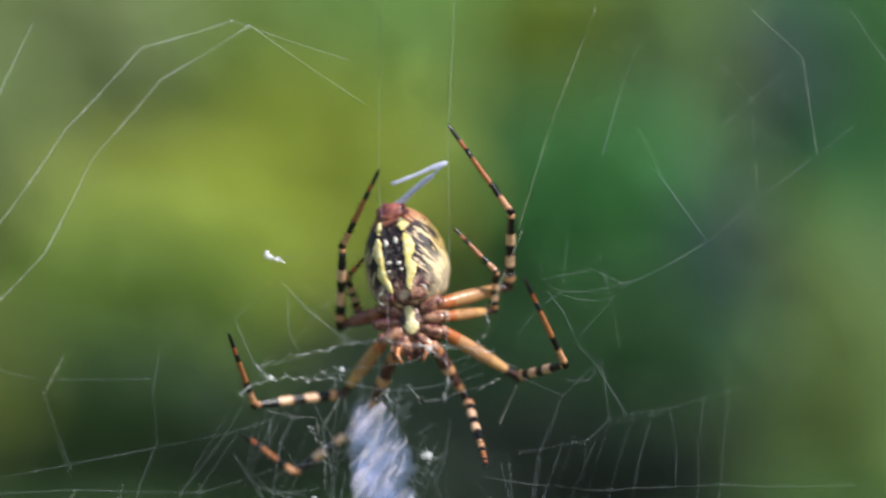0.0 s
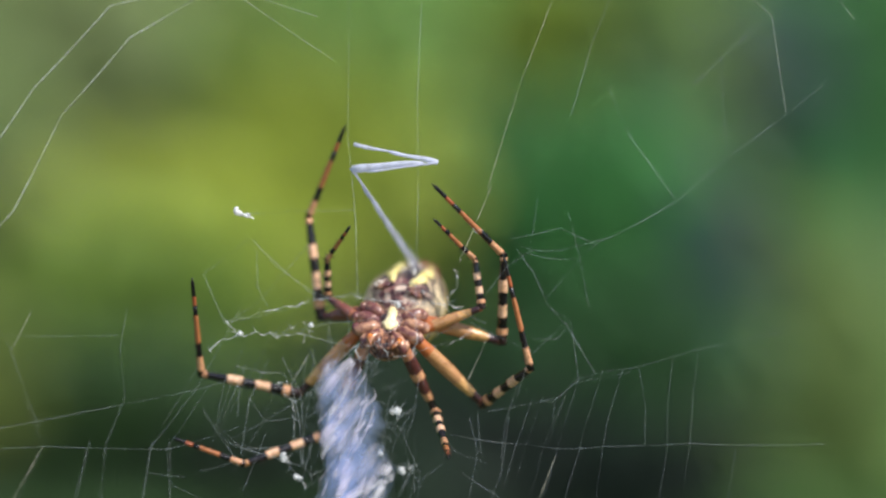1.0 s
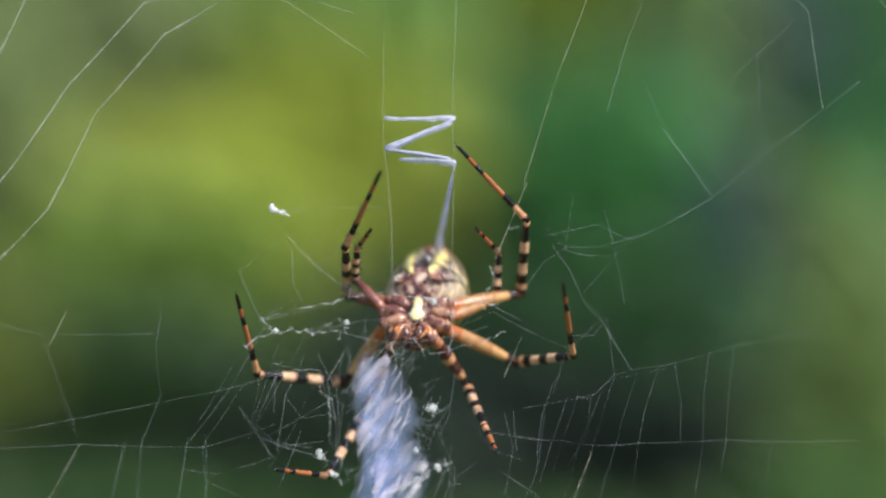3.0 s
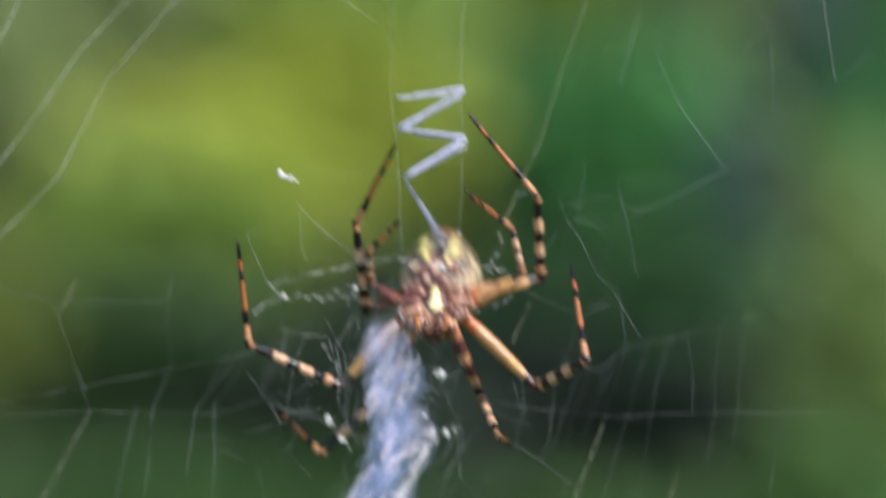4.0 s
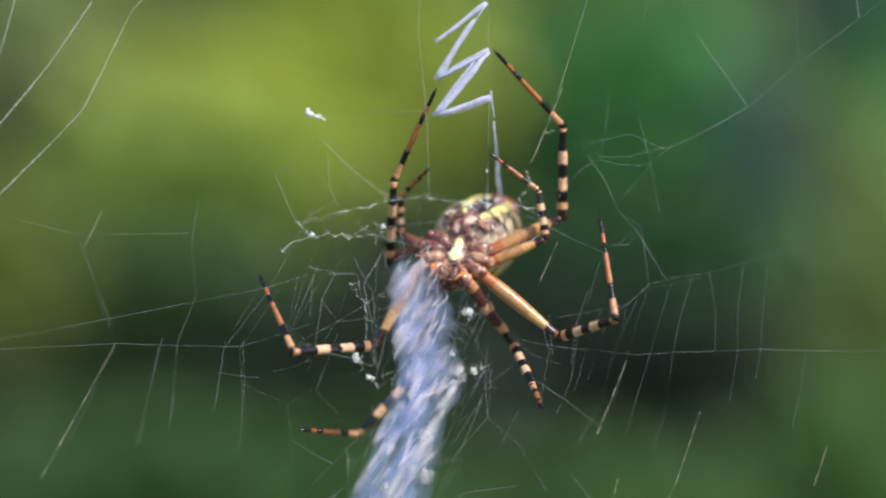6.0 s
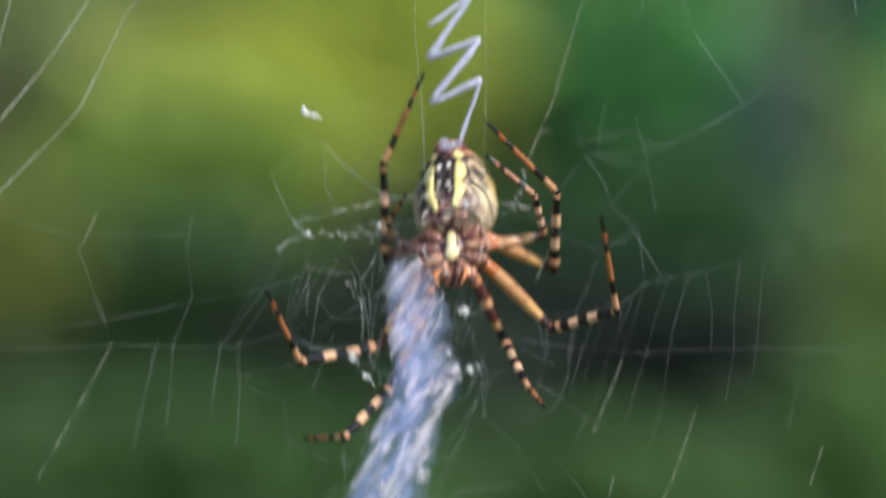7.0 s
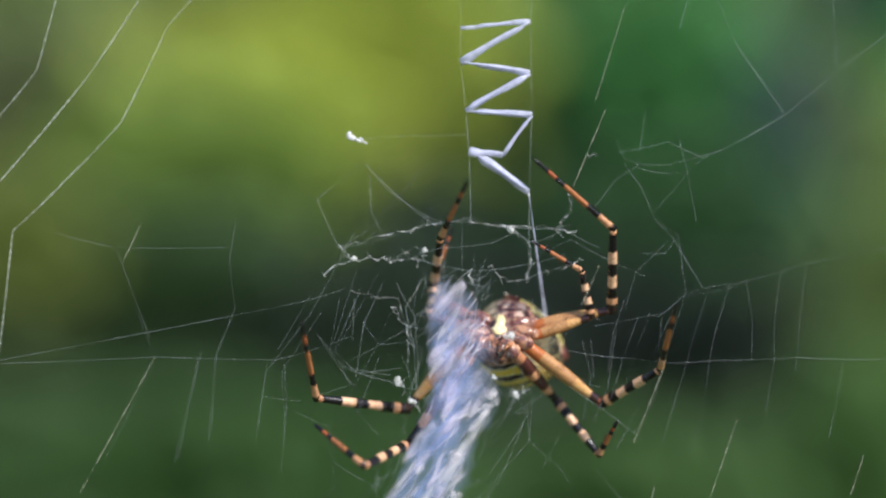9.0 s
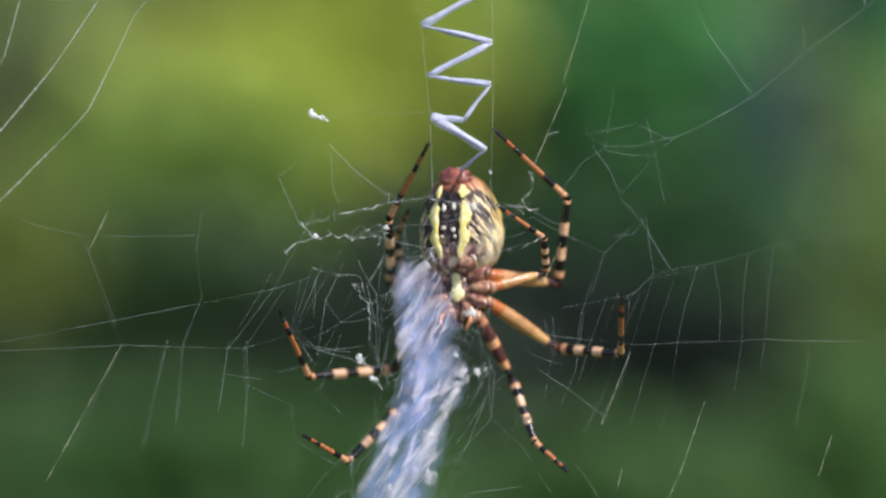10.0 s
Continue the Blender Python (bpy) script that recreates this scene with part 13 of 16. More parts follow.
    walk(silk[4][3], [
        (0, at(3.32, 5.98, 14.67, 176, 11, 142)), (0.1, at(3.52, 5.98, 14.15, 177, 10, 142)), (0.3, at(4.25, 5.99, 11.72, 179, 7, 142)),
        (0.4, at(4.71, 6.19, 11.21, -179, 7, 142)), (0.5, at(5.47, 10.49, 9.63, -155, 21, 146)), (0.6, at(7.73, 14.21, 5.39, -116, 30, 155)),
        (0.7, at(11.3, 12.39, -2.89, -55, 30, 157)), (0.8, at(11.41, 12.39, -1.78, -55, 30, 157)), (0.9, at(10.67, 13.19, -0.82, -62, 29, 159)),
        (1, at(8.88, 13.92, 4.84, -115, 29, 148)), (1.2, at(8.99, 8.04, 10.68, -158, 5, 124)), (1.3, at(9.3, 5.99, 12.02, -168, -3, 121)),
        (1.5, at(10.75, 6, 11.03, -158, -9, 120)), (1.7, at(8.91, 5.99, 11.31, -164, -5, 121)), (1.8, at(10.01, 6, 10.26, -160, -8, 120)),
        (2, at(9.97, 8.58, 9.83, -144, 1, 124)), (2.2, at(8.98, 10.7, 10.1, -139, 11, 133)), (2.3, at(9.27, 12.31, 8.2, -127, 17, 139)),
        (2.4, at(9.94, 13.82, 4.51, -106, 21, 147)), (2.5, at(10.35, 14.18, 0.58, -86, 21, 152)), (2.65, at(10.94, 13.52, -2.29, -70, 21, 153)),
        (2.8, at(9.9, 14.37, -0.37, -81, 20, 156)), (2.9, at(8.65, 14.68, 2.46, -98, 20, 158)), (3.1, at(5.19, 11.9, 9.25, -140, 19, 155)),
        (3.3, at(3.56, 5.98, 12.24, -179, 6, 150)), (3.5, at(4.05, 5.98, 11.27, -178, 4, 150)), (3.7, at(3.42, 4.38, 10.56, 89, -20, 174)),
        (3.8, at(3.59, 4.79, 9.79, 99, -20, 169)), (4, at(5.18, 7.69, 7.39, 112, -17, 157)), (4.1, at(8.5, 7.71, 1.02, 135, -5, 139)),
        (4.2, at(9.12, 7.22, 0.85, 136, -3, 137)), (4.3, at(6.99, 7.91, 6.72, 116, -10, 148)), (4.5, at(5.11, 3.76, 11.04, 103, -10, 146)),
        (4.7, at(5.01, 1.96, 12.1, 95, -7, 131)), (4.8, at(5.84, 2.25, 11.58, 103, -6, 126)), (5, at(5.13, 1.97, 11.93, 102, -8, 131)),
        (5.2, at(3.63, 0, 11.77, 103, 2, 90)), (5.6, at(3.53, 0, 10.52, 86, 2, 90)), (6.4, at(3.64, 0, 10.93, 60, 2, 89)),
        (6.9, at(3.42, 0, 11.56, 62, 2, 89)), (7.5, at(3.4, 0, 11.87, 96, 2, 90)), (8, at(3.87, 0, 13.82, 97, 2, 90)),
        (8.5, at(3.81, 0, 13.98, 104, 2, 90)), (9, at(3.02, 0, 13.17, 94, 2, 90)), (9.5, at(2.9, 0, 14.46, 88, 2, 90)),
        (10, at(2.89, 0, 14.33, 98, 2, 90)),
    ])
    walk(silk[4][4], [
        (0, at(3.32, 5.98, 14.67, 176, 11, 142)), (0.1, at(3.52, 5.98, 14.15, 177, 10, 142)), (0.3, at(4.25, 5.99, 11.72, 179, 7, 142)),
        (0.4, at(4.71, 6.19, 11.21, -179, 7, 142)), (0.5, at(5.47, 10.49, 9.63, -155, 21, 146)), (0.6, at(7.73, 14.21, 5.39, -116, 30, 155)),
        (0.7, at(11.3, 12.39, -2.89, -55, 30, 157)), (0.8, at(11.41, 12.39, -1.78, -55, 30, 157)), (0.9, at(10.67, 13.19, -0.82, -62, 29, 159)),
        (1, at(8.88, 13.92, 4.84, -115, 29, 148)), (1.2, at(8.99, 8.04, 10.68, -158, 5, 124)), (1.3, at(9.3, 5.99, 12.02, -168, -3, 121)),
        (1.5, at(10.75, 6, 11.03, -158, -9, 120)), (1.7, at(8.91, 5.99, 11.31, -164, -5, 121)), (1.8, at(10.01, 6, 10.26, -160, -8, 120)),
        (2, at(9.97, 8.58, 9.83, -144, 1, 124)), (2.2, at(8.98, 10.7, 10.1, -139, 11, 133)), (2.3, at(9.27, 12.31, 8.2, -127, 17, 139)),
        (2.4, at(9.94, 13.82, 4.51, -106, 21, 147)), (2.5, at(10.35, 14.18, 0.58, -86, 21, 152)), (2.65, at(10.94, 13.52, -2.29, -70, 21, 153)),
        (2.8, at(9.9, 14.37, -0.37, -81, 20, 156)), (2.9, at(8.65, 14.68, 2.46, -98, 20, 158)), (3.1, at(5.19, 11.9, 9.25, -140, 19, 155)),
        (3.3, at(3.56, 5.98, 12.24, -179, 6, 150)), (3.5, at(4.05, 5.98, 11.27, -178, 4, 150)), (3.7, at(4.06, 10.12, 10.69, -91, 26, 173)),
        (3.8, at(4.52, 11.46, 8.84, -81, 26, 176)), (4, at(7.28, 14.89, 4.51, -66, 26, 175)), (4.1, at(12.47, 13.25, -5.81, -38, 27, 174)),
        (4.2, at(13.46, 12.37, -6.14, -35, 28, 173)), (4.3, at(10.45, 14.69, 3.02, -59, 31, 170)), (4.5, at(8.55, 9.29, 9.5, -74, 35, 158)),
        (4.7, at(9.57, 6.07, 11.55, -84, 39, 136)), (4.8, at(10.81, 6.07, 10.11, -73, 38, 138)), (5, at(9.57, 6.07, 10.69, -75, 37, 142)),
        (5.2, at(8.89, 0, 10.52, -70, 46, 104)), (5.5, at(8.89, 0, 10.52, -88, 48, 91)), (6.2, at(8.43, 0, 13.14, -127, 42, 64)),
        (6.8, at(8.03, 0, 14.1, -133, 39, 59)), (7.1, at(8.19, 0, 13.5, -117, 45, 70)), (7.4, at(8.74, 0, 11.56, -86, 48, 93)),
        (7.5, at(8.89, 0, 11.28, -81, 48, 97)), (8, at(9.33, 0, 13.12, -79, 48, 98)), (8.7, at(8.94, 0, 12.66, -74, 47, 102)),
        (9.1, at(8.43, 0, 13.03, -86, 48, 93)), (9.5, at(8.35, 0, 14.69, -94, 48, 87)), (10, at(8.24, 0, 13.61, -79, 47, 98)),
    ])
    walk(silk[5][0], [
        (0, at(3.32, 5.98, 14.67, 176, 11, 142)), (0.1, at(3.52, 5.98, 14.15, 177, 10, 142)), (0.3, at(4.25, 5.99, 11.72, 179, 7, 142)),
        (0.4, at(4.71, 6.19, 11.21, -179, 7, 142)), (0.5, at(5.47, 10.49, 9.63, -155, 21, 146)), (0.6, at(7.73, 14.21, 5.39, -116, 30, 155)),
        (0.7, at(11.3, 12.39, -2.89, -55, 30, 157)), (0.8, at(11.41, 12.39, -1.78, -55, 30, 157)), (0.9, at(10.67, 13.19, -0.82, -62, 29, 159)),
        (1, at(8.88, 13.92, 4.84, -115, 29, 148)), (1.2, at(8.99, 8.04, 10.68, -158, 5, 124)), (1.3, at(9.3, 5.99, 12.02, -168, -3, 121)),
        (1.5, at(10.75, 6, 11.03, -158, -9, 120)), (1.7, at(8.91, 5.99, 11.31, -164, -5, 121)), (1.8, at(10.01, 6, 10.26, -160, -8, 120)),
        (2, at(9.97, 8.58, 9.83, -144, 1, 124)), (2.2, at(8.98, 10.7, 10.1, -139, 11, 133)), (2.3, at(9.27, 12.31, 8.2, -127, 17, 139)),
        (2.4, at(9.94, 13.82, 4.51, -106, 21, 147)), (2.5, at(10.35, 14.18, 0.58, -86, 21, 152)), (2.65, at(10.94, 13.52, -2.29, -70, 21, 153)),
        (2.8, at(9.9, 14.37, -0.37, -81, 20, 156)), (2.9, at(8.65, 14.68, 2.46, -98, 20, 158)), (3.1, at(5.19, 11.9, 9.25, -140, 19, 155)),
        (3.3, at(3.56, 5.98, 12.24, -179, 6, 150)), (3.5, at(4.05, 5.98, 11.27, -178, 4, 150)), (3.7, at(4.18, 9.59, 9.62, -160, 18, 153)),
        (3.8, at(4.62, 10.78, 7.85, -151, 21, 155)), (4, at(7.14, 13.84, 3.94, -121, 24, 158)), (4.1, at(11.72, 12.46, -5.31, -63, 24, 148)),
        (4.2, at(12.66, 11.68, -5.57, -58, 25, 146)), (4.3, at(10.09, 13.67, 2.51, -118, 25, 147)), (4.5, at(8.44, 8.85, 8.39, -161, 12, 135)),
        (4.7, at(9.47, 5.99, 10.36, -174, 0, 133)), (4.8, at(10.54, 5.99, 8.94, -168, -6, 132)), (5, at(9.35, 5.99, 9.51, -170, -5, 132)),
        (5.2, at(8.89, 0, 10.52, 120, -46, 153)), (5.5, at(8.89, 0, 10.52, 117, -48, 159)), (5.7, at(8.84, 0, 11.5, 138, -36, 138)),
        (6.4, at(8.24, 0, 13.64, 136, -43, 146)), (6.8, at(8.03, 0, 14.1, 153, -47, 149)), (6.9, at(8.04, 0, 14.05, -178, -26, 143)),
        (7, at(8.08, 0, 13.94, -169, -16, 144)), (7.5, at(8.89, 0, 11.28, -160, -27, 141)), (8, at(9.33, 0, 13.12, -154, -33, 138)),
        (8.7, at(8.94, 0, 12.66, -156, -31, 139)), (9.1, at(8.43, 0, 13.03, -159, -28, 140)), (9.5, at(8.35, 0, 14.69, -162, -24, 142)),
        (10, at(8.24, 0, 13.61, -157, -30, 139)),
    ])
    walk(silk[5][1], [
        (0, at(3.32, 5.98, 14.67, 176, 11, 142)), (0.1, at(3.52, 5.98, 14.15, 177, 10, 142)), (0.3, at(4.25, 5.99, 11.72, 179, 7, 142)),
        (0.4, at(4.71, 6.19, 11.21, -179, 7, 142)), (0.5, at(5.47, 10.49, 9.63, -155, 21, 146)), (0.6, at(7.73, 14.21, 5.39, -116, 30, 155)),
        (0.7, at(11.3, 12.39, -2.89, -55, 30, 157)), (0.8, at(11.41, 12.39, -1.78, -55, 30, 157)), (0.9, at(10.67, 13.19, -0.82, -62, 29, 159)),
        (1, at(8.88, 13.92, 4.84, -115, 29, 148)), (1.2, at(8.99, 8.04, 10.68, -158, 5, 124)), (1.3, at(9.3, 5.99, 12.02, -168, -3, 121)),
        (1.5, at(10.75, 6, 11.03, -158, -9, 120)), (1.7, at(8.91, 5.99, 11.31, -164, -5, 121)), (1.8, at(10.01, 6, 10.26, -160, -8, 120)),
        (2, at(9.97, 8.58, 9.83, -144, 1, 124)), (2.2, at(8.98, 10.7, 10.1, -139, 11, 133)), (2.3, at(9.27, 12.31, 8.2, -127, 17, 139)),
        (2.4, at(9.94, 13.82, 4.51, -106, 21, 147)), (2.5, at(10.35, 14.18, 0.58, -86, 21, 152)), (2.65, at(10.94, 13.52, -2.29, -70, 21, 153)),
        (2.8, at(9.9, 14.37, -0.37, -81, 20, 156)), (2.9, at(8.65, 14.68, 2.46, -98, 20, 158)), (3.1, at(5.19, 11.9, 9.25, -140, 19, 155)),
        (3.3, at(3.56, 5.98, 12.24, -179, 6, 150)), (3.5, at(4.05, 5.98, 11.27, -178, 4, 150)), (3.7, at(4.18, 9.59, 9.62, -160, 18, 153)),
        (3.8, at(4.62, 10.78, 7.85, -151, 21, 155)), (4, at(7.14, 13.84, 3.94, -121, 24, 158)), (4.1, at(11.72, 12.46, -5.31, -63, 24, 148)),
        (4.2, at(12.66, 11.68, -5.57, -58, 25, 146)), (4.3, at(10.09, 13.67, 2.51, -118, 25, 147)), (4.5, at(8.44, 8.85, 8.39, -161, 12, 135)),
        (4.7, at(9.47, 5.99, 10.36, -174, 0, 133)), (4.8, at(10.54, 5.99, 8.94, -168, -6, 132)), (5, at(9.35, 5.99, 9.51, -170, -5, 132)),
        (5.2, at(8.95, 0.62, 10.29, 120, -46, 153)), (5.3, at(8.94, 0.61, 10.31, 118, -47, 154)), (5.5, at(8.9, 2.01, 9.89, 117, -48, 159)),
        (5.6, at(9.02, 2.32, 9.93, 124, -45, 151)), (5.7, at(9.3, 2.99, 9.21, 138, -36, 138)), (6.2, at(8.57, 2.56, 11.45, 136, -41, 143)),
        (6.4, at(8.19, 1.94, 12.46, 136, -43, 146)), (6.6, at(7.9, 0.79, 13.3, 149, -42, 145)), (6.8, at(7.66, 0.82, 13.4, 153, -47, 149)),
        (6.9, at(7.77, 0.17, 13.39, -178, -26, 143)), (7, at(7.86, 0, 13.3, -169, -16, 144)), (7.5, at(8.84, 0, 11.2, -160, -27, 141)),
        (8, at(9.24, 0, 13.03, -154, -33, 138)), (8.7, at(8.88, 0, 12.59, -156, -31, 139)), (9.1, at(8.31, 0, 12.86, -159, -28, 140)),
        (9.5, at(8.24, 0, 14.51, -162, -24, 142)), (10, at(8.17, 0, 13.52, -157, -30, 139)),
    ])
    walk(silk[5][2], [
        (0, at(3.32, 5.98, 14.67, 176, 11, 142)), (0.1, at(3.52, 5.98, 14.15, 177, 10, 142)), (0.3, at(4.25, 5.99, 11.72, 179, 7, 142)),
        (0.4, at(4.71, 6.19, 11.21, -179, 7, 142)), (0.5, at(5.47, 10.49, 9.63, -155, 21, 146)), (0.6, at(7.73, 14.21, 5.39, -116, 30, 155)),
        (0.7, at(11.3, 12.39, -2.89, -55, 30, 157)), (0.8, at(11.41, 12.39, -1.78, -55, 30, 157)), (0.9, at(10.67, 13.19, -0.82, -62, 29, 159)),
        (1, at(8.88, 13.92, 4.84, -115, 29, 148)), (1.2, at(8.99, 8.04, 10.68, -158, 5, 124)), (1.3, at(9.3, 5.99, 12.02, -168, -3, 121)),
        (1.5, at(10.75, 6, 11.03, -158, -9, 120)), (1.7, at(8.91, 5.99, 11.31, -164, -5, 121)), (1.8, at(10.01, 6, 10.26, -160, -8, 120)),
        (2, at(9.97, 8.58, 9.83, -144, 1, 124)), (2.2, at(8.98, 10.7, 10.1, -139, 11, 133)), (2.3, at(9.27, 12.31, 8.2, -127, 17, 139)),
        (2.4, at(9.94, 13.82, 4.51, -106, 21, 147)), (2.5, at(10.35, 14.18, 0.58, -86, 21, 152)), (2.65, at(10.94, 13.52, -2.29, -70, 21, 153)),
        (2.8, at(9.9, 14.37, -0.37, -81, 20, 156)), (2.9, at(8.65, 14.68, 2.46, -98, 20, 158)), (3.1, at(5.19, 11.9, 9.25, -140, 19, 155)),
        (3.3, at(3.56, 5.98, 12.24, -179, 6, 150)), (3.5, at(4.05, 5.98, 11.27, -178, 4, 150)), (3.7, at(4.18, 9.59, 9.62, -160, 18, 153)),
        (3.8, at(4.62, 10.78, 7.85, -151, 21, 155)), (4, at(7.14, 13.84, 3.94, -121, 24, 158)), (4.1, at(11.72, 12.46, -5.31, -63, 24, 148)),
        (4.2, at(12.66, 11.68, -5.57, -58, 25, 146)), (4.3, at(10.09, 13.67, 2.51, -118, 25, 147)), (4.5, at(8.44, 8.85, 8.39, -161, 12, 135)),
        (4.7, at(9.47, 5.99, 10.36, -174, 0, 133)), (4.8, at(10.54, 5.99, 8.94, -168, -6, 132)), (5, at(9.35, 5.99, 9.51, -170, -5, 132)),
        (5.2, at(9, 1.24, 10.06, 120, -46, 153)), (5.3, at(8.99, 1.22, 10.1, 118, -47, 154)), (5.5, at(8.9, 4.02, 9.26, 117, -48, 159)),
        (5.6, at(9.17, 4.64, 8.95, 124, -45, 151)), (5.7, at(9.77, 5.97, 6.92, 138, -36, 138)), (6.05, at(9.1, 5.64, 8.66, 138, -39, 140)),
        (6.4, at(8.14, 3.88, 11.27, 136, -43, 146)), (6.6, at(7.71, 1.59, 12.62, 149, -42, 145)), (6.8, at(7.29, 1.64, 12.71, 153, -47, 149)),
        (6.9, at(7.5, 0.34, 12.73, -178, -26, 143)), (7, at(7.64, 0, 12.66, -169, -16, 144)), (7.5, at(8.79, 0, 11.12, -160, -27, 141)),
        (8, at(9.16, 0, 12.93, -154, -33, 138)), (8.5, at(9.18, 0, 12.59, -154, -33, 138)), (9, at(8.22, 0, 12.46, -158, -29, 140)),
        (9.5, at(8.14, 0, 14.33, -162, -24, 142)), (10, at(8.1, 0, 13.43, -157, -30, 139)),
    ])
    walk(silk[5][3], [
        (0, at(3.32, 5.98, 14.67, 176, 11, 142)), (0.1, at(3.52, 5.98, 14.15, 177, 10, 142)), (0.3, at(4.25, 5.99, 11.72, 179, 7, 142)),
        (0.4, at(4.71, 6.19, 11.21, -179, 7, 142)), (0.5, at(5.47, 10.49, 9.63, -155, 21, 146)), (0.6, at(7.73, 14.21, 5.39, -116, 30, 155)),
        (0.7, at(11.3, 12.39, -2.89, -55, 30, 157)), (0.8, at(11.41, 12.39, -1.78, -55, 30, 157)), (0.9, at(10.67, 13.19, -0.82, -62, 29, 159)),
        (1, at(8.88, 13.92, 4.84, -115, 29, 148)), (1.2, at(8.99, 8.04, 10.68, -158, 5, 124)), (1.3, at(9.3, 5.99, 12.02, -168, -3, 121)),
        (1.5, at(10.75, 6, 11.03, -158, -9, 120)), (1.7, at(8.91, 5.99, 11.31, -164, -5, 121)), (1.8, at(10.01, 6, 10.26, -160, -8, 120)),
        (2, at(9.97, 8.58, 9.83, -144, 1, 124)), (2.2, at(8.98, 10.7, 10.1, -139, 11, 133)), (2.3, at(9.27, 12.31, 8.2, -127, 17, 139)),
        (2.4, at(9.94, 13.82, 4.51, -106, 21, 147)), (2.5, at(10.35, 14.18, 0.58, -86, 21, 152)), (2.65, at(10.94, 13.52, -2.29, -70, 21, 153)),
        (2.8, at(9.9, 14.37, -0.37, -81, 20, 156)), (2.9, at(8.65, 14.68, 2.46, -98, 20, 158)), (3.1, at(5.19, 11.9, 9.25, -140, 19, 155)),
        (3.3, at(3.56, 5.98, 12.24, -179, 6, 150)), (3.5, at(4.05, 5.98, 11.27, -178, 4, 150)), (3.7, at(4.18, 9.59, 9.62, -160, 18, 153)),
        (3.8, at(4.62, 10.78, 7.85, -151, 21, 155)), (4, at(7.14, 13.84, 3.94, -121, 24, 158)), (4.1, at(11.72, 12.46, -5.31, -63, 24, 148)),
        (4.2, at(12.66, 11.68, -5.57, -58, 25, 146)), (4.3, at(10.09, 13.67, 2.51, -118, 25, 147)), (4.5, at(8.44, 8.85, 8.39, -161, 12, 135)),
        (4.7, at(9.47, 5.99, 10.36, -174, 0, 133)), (4.8, at(10.54, 5.99, 8.94, -168, -6, 132)), (5, at(9.35, 5.99, 9.51, -170, -5, 132)),
        (5.2, at(9.05, 1.86, 9.84, 120, -46, 153)), (5.3, at(9.03, 1.84, 9.89, 118, -47, 154)), (5.5, at(8.91, 6.03, 8.63, 117, -48, 159)),
        (5.6, at(9.32, 6.96, 7.96, 124, -45, 151)), (5.7, at(10.23, 8.96, 4.63, 138, -36, 138)), (5.9, at(9.81, 8.85, 5.46, 139, -37, 138)),
        (6.2, at(8.83, 7.69, 8.09, 136, -41, 143)), (6.4, at(8.09, 5.81, 10.09, 136, -43, 146)), (6.6, at(7.53, 2.38, 11.95, 149, -42, 145)),
        (6.8, at(6.93, 2.46, 12.01, 153, -47, 149)), (6.9, at(7.23, 0.51, 12.08, -178, -26, 143)), (7, at(7.43, 0, 12.02, -169, -16, 144)),
        (7.5, at(8.73, 0, 11.04, -160, -27, 141)), (8, at(9.08, 0, 12.84, -154, -33, 138)), (8.5, at(9.16, 0, 12.57, -154, -33, 138)),
        (9, at(8.1, 0, 12.29, -158, -29, 140)), (9.5, at(8.03, 0, 14.14, -162, -24, 142)), (10, at(8.04, 0, 13.34, -157, -30, 139)),
    ])
